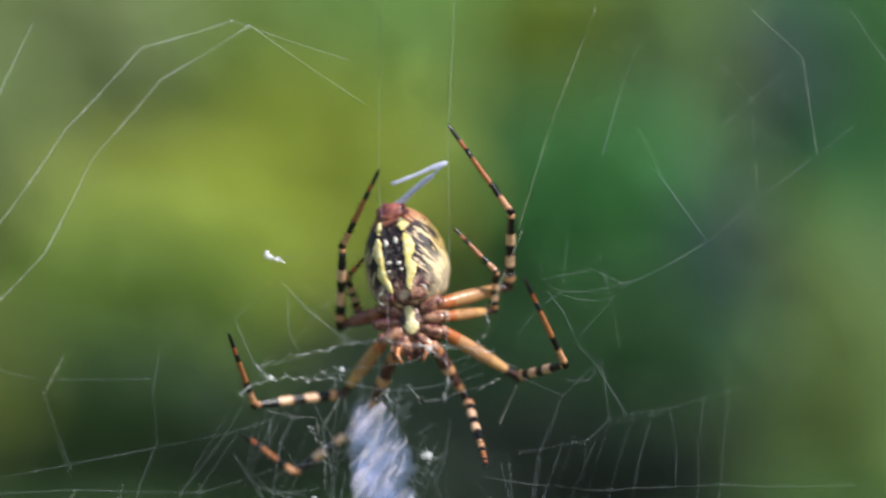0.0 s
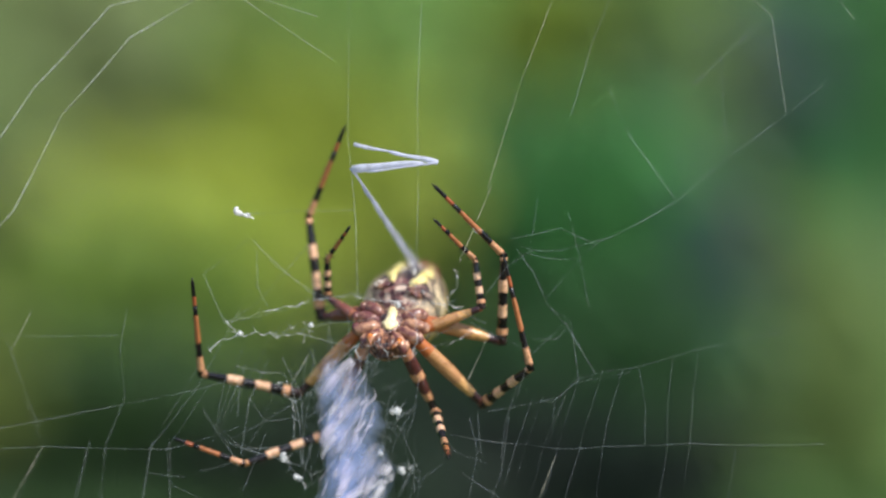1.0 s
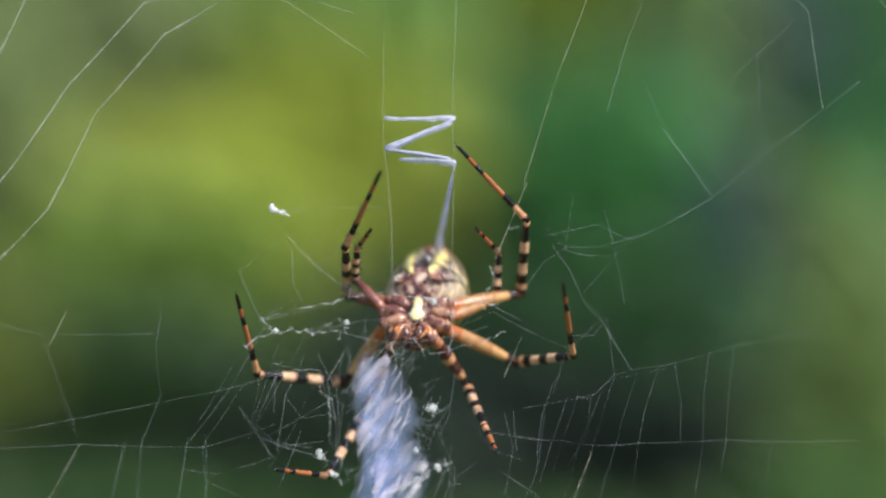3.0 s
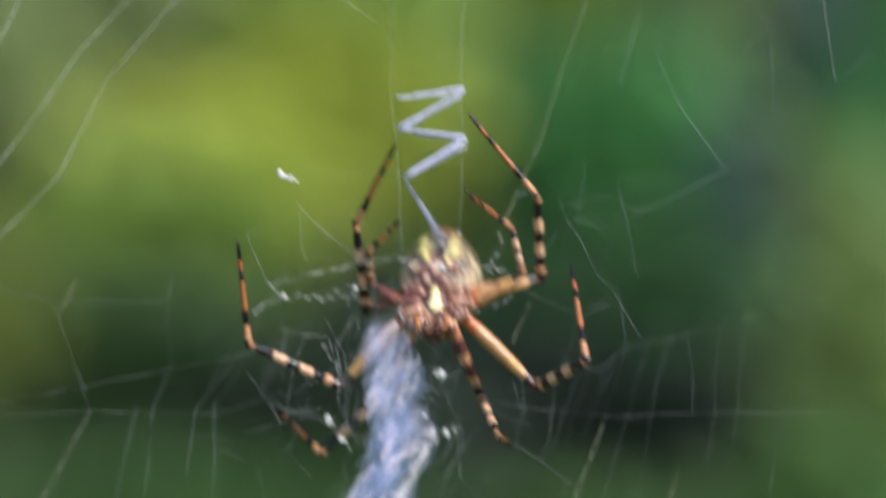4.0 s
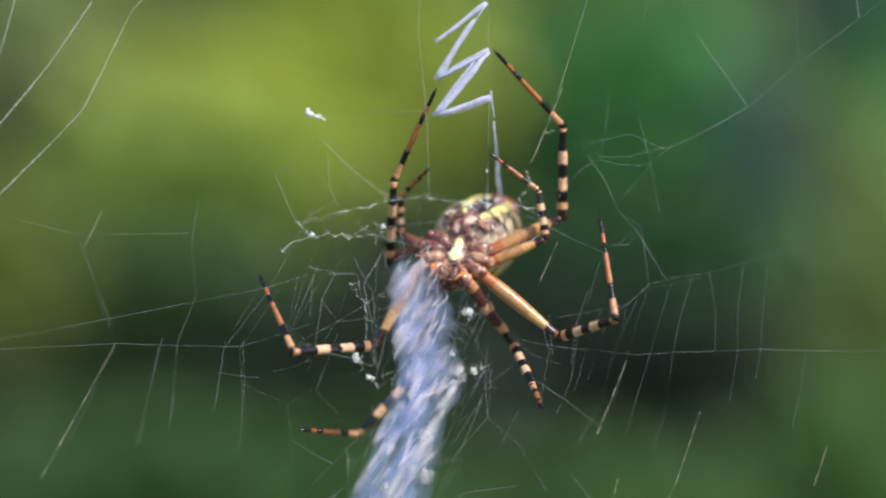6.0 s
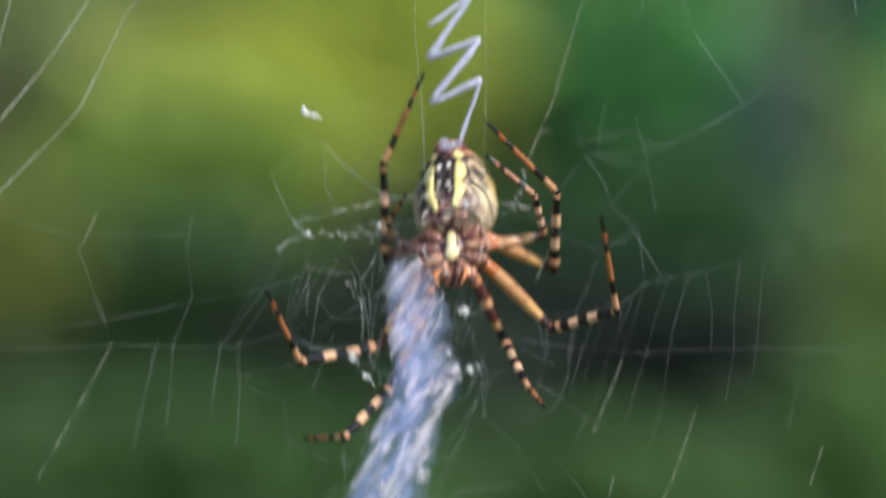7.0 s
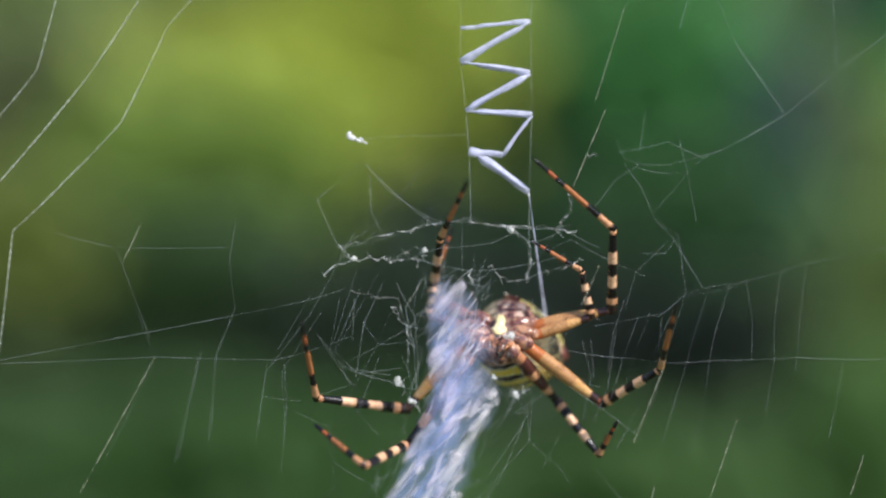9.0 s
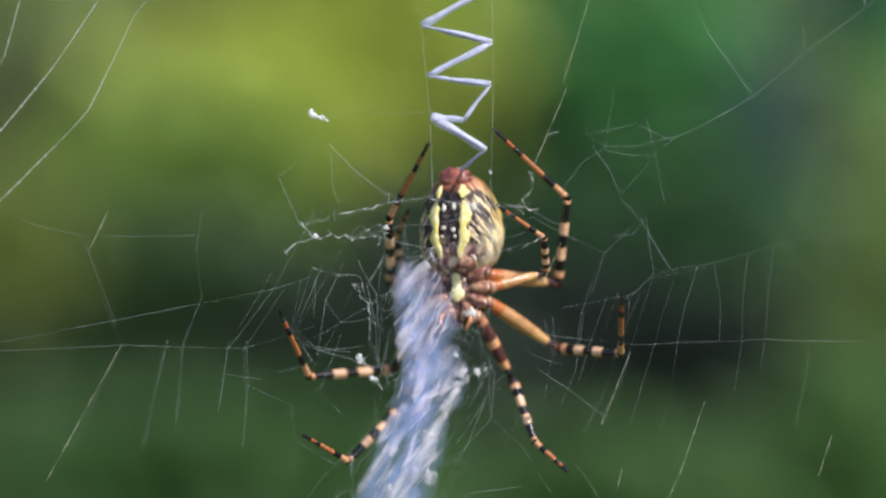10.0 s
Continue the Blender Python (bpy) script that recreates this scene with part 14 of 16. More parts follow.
    walk(silk[5][4], [
        (0, at(3.32, 5.98, 14.67, 176, 11, 142)), (0.1, at(3.52, 5.98, 14.15, 177, 10, 142)), (0.3, at(4.25, 5.99, 11.72, 179, 7, 142)),
        (0.4, at(4.71, 6.19, 11.21, -179, 7, 142)), (0.5, at(5.47, 10.49, 9.63, -155, 21, 146)), (0.6, at(7.73, 14.21, 5.39, -116, 30, 155)),
        (0.7, at(11.3, 12.39, -2.89, -55, 30, 157)), (0.8, at(11.41, 12.39, -1.78, -55, 30, 157)), (0.9, at(10.67, 13.19, -0.82, -62, 29, 159)),
        (1, at(8.88, 13.92, 4.84, -115, 29, 148)), (1.2, at(8.99, 8.04, 10.68, -158, 5, 124)), (1.3, at(9.3, 5.99, 12.02, -168, -3, 121)),
        (1.5, at(10.75, 6, 11.03, -158, -9, 120)), (1.7, at(8.91, 5.99, 11.31, -164, -5, 121)), (1.8, at(10.01, 6, 10.26, -160, -8, 120)),
        (2, at(9.97, 8.58, 9.83, -144, 1, 124)), (2.2, at(8.98, 10.7, 10.1, -139, 11, 133)), (2.3, at(9.27, 12.31, 8.2, -127, 17, 139)),
        (2.4, at(9.94, 13.82, 4.51, -106, 21, 147)), (2.5, at(10.35, 14.18, 0.58, -86, 21, 152)), (2.65, at(10.94, 13.52, -2.29, -70, 21, 153)),
        (2.8, at(9.9, 14.37, -0.37, -81, 20, 156)), (2.9, at(8.65, 14.68, 2.46, -98, 20, 158)), (3.1, at(5.19, 11.9, 9.25, -140, 19, 155)),
        (3.3, at(3.56, 5.98, 12.24, -179, 6, 150)), (3.5, at(4.05, 5.98, 11.27, -178, 4, 150)), (3.7, at(4.18, 9.59, 9.62, -160, 18, 153)),
        (3.8, at(4.62, 10.78, 7.85, -151, 21, 155)), (4, at(7.14, 13.84, 3.94, -121, 24, 158)), (4.1, at(11.72, 12.46, -5.31, -63, 24, 148)),
        (4.2, at(12.66, 11.68, -5.57, -58, 25, 146)), (4.3, at(10.09, 13.67, 2.51, -118, 25, 147)), (4.5, at(8.44, 8.85, 8.39, -161, 12, 135)),
        (4.7, at(9.47, 5.99, 10.36, -174, 0, 133)), (4.8, at(10.54, 5.99, 8.94, -168, -6, 132)), (5, at(9.35, 5.99, 9.51, -170, -5, 132)),
        (5.2, at(9.41, 6.07, 8.29, -67, 27, -174)), (5.3, at(9.35, 6.07, 8.43, -69, 27, -174)), (5.5, at(8.92, 11.7, 6.85, -71, 26, -171)),
        (5.6, at(9.7, 12.8, 5.47, -64, 26, -172)), (5.7, at(11.17, 14.97, 0.03, -49, 24, -169)), (5.9, at(10.55, 14.84, 0.9, -49, 23, -168)),
        (6.05, at(9.9, 14.41, 2.41, -51, 23, -168)), (6.2, at(9.13, 13.46, 4.3, -54, 23, -167)), (6.4, at(7.97, 11.03, 6.91, -56, 21, -165)),
        (6.6, at(6.66, 6.06, 8.83, -49, 14, -155)), (6.8, at(5.32, 6.06, 8.97, -52, 9, -149)), (6.9, at(5.53, 1.57, 7.97, -25, -7, -136)),
        (7, at(5.96, 0, 7.75, -13, -13, -134)), (7.4, at(6.26, 0, 7.75, -25, -23, -130)), (7.5, at(6.56, 0, 7.75, -25, -23, -130)),
        (8, at(6.45, 0, 9.87, -32, -28, -127)), (8.5, at(6.62, 0, 9.65, -31, -28, -127)), (9, at(5.75, 0, 9, -27, -24, -130)),
        (9.5, at(6.02, 0, 10.63, -22, -21, -131)), (10, at(5.64, 0, 10.19, -28, -26, -129)),
    ])
    walk(silk[6][0], [
        (0, at(3.32, 5.98, 14.67, 176, 11, 142)), (0.1, at(3.52, 5.98, 14.15, 177, 10, 142)), (0.3, at(4.25, 5.99, 11.72, 179, 7, 142)),
        (0.4, at(4.71, 6.19, 11.21, -179, 7, 142)), (0.5, at(5.47, 10.49, 9.63, -155, 21, 146)), (0.6, at(7.73, 14.21, 5.39, -116, 30, 155)),
        (0.7, at(11.3, 12.39, -2.89, -55, 30, 157)), (0.8, at(11.41, 12.39, -1.78, -55, 30, 157)), (0.9, at(10.67, 13.19, -0.82, -62, 29, 159)),
        (1, at(8.88, 13.92, 4.84, -115, 29, 148)), (1.2, at(8.99, 8.04, 10.68, -158, 5, 124)), (1.3, at(9.3, 5.99, 12.02, -168, -3, 121)),
        (1.5, at(10.75, 6, 11.03, -158, -9, 120)), (1.7, at(8.91, 5.99, 11.31, -164, -5, 121)), (1.8, at(10.01, 6, 10.26, -160, -8, 120)),
        (2, at(9.97, 8.58, 9.83, -144, 1, 124)), (2.2, at(8.98, 10.7, 10.1, -139, 11, 133)), (2.3, at(9.27, 12.31, 8.2, -127, 17, 139)),
        (2.4, at(9.94, 13.82, 4.51, -106, 21, 147)), (2.5, at(10.35, 14.18, 0.58, -86, 21, 152)), (2.65, at(10.94, 13.52, -2.29, -70, 21, 153)),
        (2.8, at(9.9, 14.37, -0.37, -81, 20, 156)), (2.9, at(8.65, 14.68, 2.46, -98, 20, 158)), (3.1, at(5.19, 11.9, 9.25, -140, 19, 155)),
        (3.3, at(3.56, 5.98, 12.24, -179, 6, 150)), (3.5, at(4.05, 5.98, 11.27, -178, 4, 150)), (3.7, at(4.18, 9.59, 9.62, -160, 18, 153)),
        (3.8, at(4.62, 10.78, 7.85, -151, 21, 155)), (4, at(7.14, 13.84, 3.94, -121, 24, 158)), (4.1, at(11.72, 12.46, -5.31, -63, 24, 148)),
        (4.2, at(12.66, 11.68, -5.57, -58, 25, 146)), (4.3, at(10.09, 13.67, 2.51, -118, 25, 147)), (4.5, at(8.44, 8.85, 8.39, -161, 12, 135)),
        (4.7, at(9.47, 5.99, 10.36, -174, 0, 133)), (4.8, at(10.54, 5.99, 8.94, -168, -6, 132)), (5, at(9.35, 5.99, 9.51, -170, -5, 132)),
        (5.2, at(9.12, 5.99, 7.13, -167, -7, 132)), (5.3, at(9.14, 5.99, 7.25, -170, -4, 132)), (5.5, at(8.63, 10.99, 5.93, -143, 14, 140)),
        (5.6, at(9.36, 11.98, 4.66, -134, 16, 142)), (5.7, at(10.6, 13.94, -0.16, -100, 19, 148)), (5.9, at(10, 13.81, 0.61, -105, 19, 147)),
        (6.05, at(9.4, 13.42, 1.95, -114, 18, 145)), (6.2, at(8.69, 12.57, 3.64, -126, 17, 142)), (6.4, at(7.63, 10.4, 5.95, -145, 11, 137)),
        (6.6, at(6.47, 5.98, 7.65, -171, -3, 131)), (6.8, at(5.27, 5.98, 7.77, -176, 1, 131)), (6.9, at(5.53, 1.57, 7.97, 71, -67, -147)),
        (7, at(5.96, 0, 7.75, 87, -68, -168)), (7.1, at(5.96, 0, 7.75, 69, -56, -72)), (7.4, at(6.26, 0, 7.75, 70, -56, -73)),
        (7.5, at(6.56, 0, 7.75, 68, -56, -72)), (8, at(6.45, 0, 9.87, 68, -55, -71)), (8.5, at(6.62, 0, 9.65, 61, -54, -66)),
        (9, at(5.75, 0, 9, 78, -57, -80)), (9.5, at(6.02, 0, 10.63, 93, -57, -93)), (10, at(5.64, 0, 10.19, 79, -57, -81)),
    ])
    walk(silk[6][1], [
        (0, at(3.32, 5.98, 14.67, 176, 11, 142)), (0.1, at(3.52, 5.98, 14.15, 177, 10, 142)), (0.3, at(4.25, 5.99, 11.72, 179, 7, 142)),
        (0.4, at(4.71, 6.19, 11.21, -179, 7, 142)), (0.5, at(5.47, 10.49, 9.63, -155, 21, 146)), (0.6, at(7.73, 14.21, 5.39, -116, 30, 155)),
        (0.7, at(11.3, 12.39, -2.89, -55, 30, 157)), (0.8, at(11.41, 12.39, -1.78, -55, 30, 157)), (0.9, at(10.67, 13.19, -0.82, -62, 29, 159)),
        (1, at(8.88, 13.92, 4.84, -115, 29, 148)), (1.2, at(8.99, 8.04, 10.68, -158, 5, 124)), (1.3, at(9.3, 5.99, 12.02, -168, -3, 121)),
        (1.5, at(10.75, 6, 11.03, -158, -9, 120)), (1.7, at(8.91, 5.99, 11.31, -164, -5, 121)), (1.8, at(10.01, 6, 10.26, -160, -8, 120)),
        (2, at(9.97, 8.58, 9.83, -144, 1, 124)), (2.2, at(8.98, 10.7, 10.1, -139, 11, 133)), (2.3, at(9.27, 12.31, 8.2, -127, 17, 139)),
        (2.4, at(9.94, 13.82, 4.51, -106, 21, 147)), (2.5, at(10.35, 14.18, 0.58, -86, 21, 152)), (2.65, at(10.94, 13.52, -2.29, -70, 21, 153)),
        (2.8, at(9.9, 14.37, -0.37, -81, 20, 156)), (2.9, at(8.65, 14.68, 2.46, -98, 20, 158)), (3.1, at(5.19, 11.9, 9.25, -140, 19, 155)),
        (3.3, at(3.56, 5.98, 12.24, -179, 6, 150)), (3.5, at(4.05, 5.98, 11.27, -178, 4, 150)), (3.7, at(4.18, 9.59, 9.62, -160, 18, 153)),
        (3.8, at(4.62, 10.78, 7.85, -151, 21, 155)), (4, at(7.14, 13.84, 3.94, -121, 24, 158)), (4.1, at(11.72, 12.46, -5.31, -63, 24, 148)),
        (4.2, at(12.66, 11.68, -5.57, -58, 25, 146)), (4.3, at(10.09, 13.67, 2.51, -118, 25, 147)), (4.5, at(8.44, 8.85, 8.39, -161, 12, 135)),
        (4.7, at(9.47, 5.99, 10.36, -174, 0, 133)), (4.8, at(10.54, 5.99, 8.94, -168, -6, 132)), (5, at(9.35, 5.99, 9.51, -170, -5, 132)),
        (5.2, at(9.12, 5.99, 7.13, -167, -7, 132)), (5.3, at(9.14, 5.99, 7.25, -170, -4, 132)), (5.5, at(8.63, 10.99, 5.93, -143, 14, 140)),
        (5.6, at(9.36, 11.98, 4.66, -134, 16, 142)), (5.7, at(10.6, 13.94, -0.16, -100, 19, 148)), (5.9, at(10, 13.81, 0.61, -105, 19, 147)),
        (6.05, at(9.4, 13.42, 1.95, -114, 18, 145)), (6.2, at(8.69, 12.57, 3.64, -126, 17, 142)), (6.4, at(7.63, 10.4, 5.95, -145, 11, 137)),
        (6.6, at(6.47, 5.98, 7.65, -171, -3, 131)), (6.8, at(5.27, 5.98, 7.77, -176, 1, 131)), (6.9, at(5.25, 2.58, 8.1, 71, -67, -147)),
        (7, at(5.54, 2.65, 7.81, 87, -68, -168)), (7.1, at(5.93, 0, 7.76, 69, -56, -72)), (7.5, at(5.92, 0, 7.89, 68, -56, -72)),
        (8, at(5.87, 0, 10, 68, -55, -71)), (8.5, at(6.01, 0, 9.83, 61, -54, -66)), (9, at(5.4, 0, 9.04, 78, -57, -80)),
        (9.5, at(5.49, 0, 10.61, 93, -57, -93)), (10, at(5.38, 0, 10.22, 79, -57, -81)),
    ])
    walk(silk[6][2], [
        (0, at(3.32, 5.98, 14.67, 176, 11, 142)), (0.1, at(3.52, 5.98, 14.15, 177, 10, 142)), (0.3, at(4.25, 5.99, 11.72, 179, 7, 142)),
        (0.4, at(4.71, 6.19, 11.21, -179, 7, 142)), (0.5, at(5.47, 10.49, 9.63, -155, 21, 146)), (0.6, at(7.73, 14.21, 5.39, -116, 30, 155)),
        (0.7, at(11.3, 12.39, -2.89, -55, 30, 157)), (0.8, at(11.41, 12.39, -1.78, -55, 30, 157)), (0.9, at(10.67, 13.19, -0.82, -62, 29, 159)),
        (1, at(8.88, 13.92, 4.84, -115, 29, 148)), (1.2, at(8.99, 8.04, 10.68, -158, 5, 124)), (1.3, at(9.3, 5.99, 12.02, -168, -3, 121)),
        (1.5, at(10.75, 6, 11.03, -158, -9, 120)), (1.7, at(8.91, 5.99, 11.31, -164, -5, 121)), (1.8, at(10.01, 6, 10.26, -160, -8, 120)),
        (2, at(9.97, 8.58, 9.83, -144, 1, 124)), (2.2, at(8.98, 10.7, 10.1, -139, 11, 133)), (2.3, at(9.27, 12.31, 8.2, -127, 17, 139)),
        (2.4, at(9.94, 13.82, 4.51, -106, 21, 147)), (2.5, at(10.35, 14.18, 0.58, -86, 21, 152)), (2.65, at(10.94, 13.52, -2.29, -70, 21, 153)),
        (2.8, at(9.9, 14.37, -0.37, -81, 20, 156)), (2.9, at(8.65, 14.68, 2.46, -98, 20, 158)), (3.1, at(5.19, 11.9, 9.25, -140, 19, 155)),
        (3.3, at(3.56, 5.98, 12.24, -179, 6, 150)), (3.5, at(4.05, 5.98, 11.27, -178, 4, 150)), (3.7, at(4.18, 9.59, 9.62, -160, 18, 153)),
        (3.8, at(4.62, 10.78, 7.85, -151, 21, 155)), (4, at(7.14, 13.84, 3.94, -121, 24, 158)), (4.1, at(11.72, 12.46, -5.31, -63, 24, 148)),
        (4.2, at(12.66, 11.68, -5.57, -58, 25, 146)), (4.3, at(10.09, 13.67, 2.51, -118, 25, 147)), (4.5, at(8.44, 8.85, 8.39, -161, 12, 135)),
        (4.7, at(9.47, 5.99, 10.36, -174, 0, 133)), (4.8, at(10.54, 5.99, 8.94, -168, -6, 132)), (5, at(9.35, 5.99, 9.51, -170, -5, 132)),
        (5.2, at(9.12, 5.99, 7.13, -167, -7, 132)), (5.3, at(9.14, 5.99, 7.25, -170, -4, 132)), (5.5, at(8.63, 10.99, 5.93, -143, 14, 140)),
        (5.6, at(9.36, 11.98, 4.66, -134, 16, 142)), (5.7, at(10.6, 13.94, -0.16, -100, 19, 148)), (5.9, at(10, 13.81, 0.61, -105, 19, 147)),
        (6.05, at(9.4, 13.42, 1.95, -114, 18, 145)), (6.2, at(8.69, 12.57, 3.64, -126, 17, 142)), (6.4, at(7.63, 10.4, 5.95, -145, 11, 137)),
        (6.6, at(6.47, 5.98, 7.65, -171, -3, 131)), (6.8, at(5.27, 5.98, 7.77, -176, 1, 131)), (6.9, at(4.28, 6.06, 8.57, -105, 61, -178)),
        (7, at(4.72, 7.85, 7.91, -92, 61, -173)), (7.1, at(3.36, 0, 8.3, -124, 69, -123)), (7.4, at(3.06, 0, 8.38, -123, 69, -121)),
        (7.5, at(2.77, 0, 8.57, -125, 69, -123)), (8, at(2.77, 0, 10.68, -126, 68, -124)), (8.5, at(2.93, 0, 10.74, -134, 66, -131)),
        (9, at(2.49, 0, 9.38, -111, 71, -110)), (9.5, at(2.39, 0, 10.52, -84, 72, -85)), (10, at(2.55, 0, 10.52, -109, 71, -108)),
    ])
    walk(silk[7][0], [
        (0, at(3.32, 5.98, 14.67, 176, 11, 142)), (0.1, at(3.52, 5.98, 14.15, 177, 10, 142)), (0.3, at(4.25, 5.99, 11.72, 179, 7, 142)),
        (0.4, at(4.71, 6.19, 11.21, -179, 7, 142)), (0.5, at(5.47, 10.49, 9.63, -155, 21, 146)), (0.6, at(7.73, 14.21, 5.39, -116, 30, 155)),
        (0.7, at(11.3, 12.39, -2.89, -55, 30, 157)), (0.8, at(11.41, 12.39, -1.78, -55, 30, 157)), (0.9, at(10.67, 13.19, -0.82, -62, 29, 159)),
        (1, at(8.88, 13.92, 4.84, -115, 29, 148)), (1.2, at(8.99, 8.04, 10.68, -158, 5, 124)), (1.3, at(9.3, 5.99, 12.02, -168, -3, 121)),
        (1.5, at(10.75, 6, 11.03, -158, -9, 120)), (1.7, at(8.91, 5.99, 11.31, -164, -5, 121)), (1.8, at(10.01, 6, 10.26, -160, -8, 120)),
        (2, at(9.97, 8.58, 9.83, -144, 1, 124)), (2.2, at(8.98, 10.7, 10.1, -139, 11, 133)), (2.3, at(9.27, 12.31, 8.2, -127, 17, 139)),
        (2.4, at(9.94, 13.82, 4.51, -106, 21, 147)), (2.5, at(10.35, 14.18, 0.58, -86, 21, 152)), (2.65, at(10.94, 13.52, -2.29, -70, 21, 153)),
        (2.8, at(9.9, 14.37, -0.37, -81, 20, 156)), (2.9, at(8.65, 14.68, 2.46, -98, 20, 158)), (3.1, at(5.19, 11.9, 9.25, -140, 19, 155)),
        (3.3, at(3.56, 5.98, 12.24, -179, 6, 150)), (3.5, at(4.05, 5.98, 11.27, -178, 4, 150)), (3.7, at(4.18, 9.59, 9.62, -160, 18, 153)),
        (3.8, at(4.62, 10.78, 7.85, -151, 21, 155)), (4, at(7.14, 13.84, 3.94, -121, 24, 158)), (4.1, at(11.72, 12.46, -5.31, -63, 24, 148)),
        (4.2, at(12.66, 11.68, -5.57, -58, 25, 146)), (4.3, at(10.09, 13.67, 2.51, -118, 25, 147)), (4.5, at(8.44, 8.85, 8.39, -161, 12, 135)),
        (4.7, at(9.47, 5.99, 10.36, -174, 0, 133)), (4.8, at(10.54, 5.99, 8.94, -168, -6, 132)), (5, at(9.35, 5.99, 9.51, -170, -5, 132)),
        (5.2, at(9.12, 5.99, 7.13, -167, -7, 132)), (5.3, at(9.14, 5.99, 7.25, -170, -4, 132)), (5.5, at(8.63, 10.99, 5.93, -143, 14, 140)),
        (5.6, at(9.36, 11.98, 4.66, -134, 16, 142)), (5.7, at(10.6, 13.94, -0.16, -100, 19, 148)), (5.9, at(10, 13.81, 0.61, -105, 19, 147)),
        (6.05, at(9.4, 13.42, 1.95, -114, 18, 145)), (6.2, at(8.69, 12.57, 3.64, -126, 17, 142)), (6.4, at(7.63, 10.4, 5.95, -145, 11, 137)),
        (6.6, at(6.47, 5.98, 7.65, -171, -3, 131)), (6.8, at(5.27, 5.98, 7.77, -176, 1, 131)), (6.9, at(4.35, 5.98, 7.37, 180, 5, 131)),
        (7, at(4.72, 7.85, 7.91, 93, -35, 168)), (7.1, at(3.36, 0, 8.3, 103, -34, 159)), (7.3, at(3.36, 0, 8.3, 118, -30, 146)),
        (7.4, at(3.06, 0, 8.38, 140, -18, 129)), (7.5, at(2.77, 0, 8.57, 139, -18, 129)), (7.7, at(2.77, 0, 9.44, 111, -24, 138)),
        (8, at(2.77, 0, 10.68, 114, -19, 125)), (8.2, at(2.82, 0, 10.72, 117, -19, 126)), (8.3, at(2.87, 0, 10.73, 114, -25, 138)),
        (8.5, at(2.93, 0, 10.74, 115, -23, 135)), (8.7, at(2.79, 0, 10.26, 120, -23, 134)), (8.8, at(2.67, 0, 9.86, 129, 5, 94)),
        (9.1, at(2.46, 0, 9.5, 124, 6, 94)), (9.5, at(2.39, 0, 10.52, 113, 6, 93)), (10, at(2.55, 0, 10.52, 121, 6, 94)),
    ])
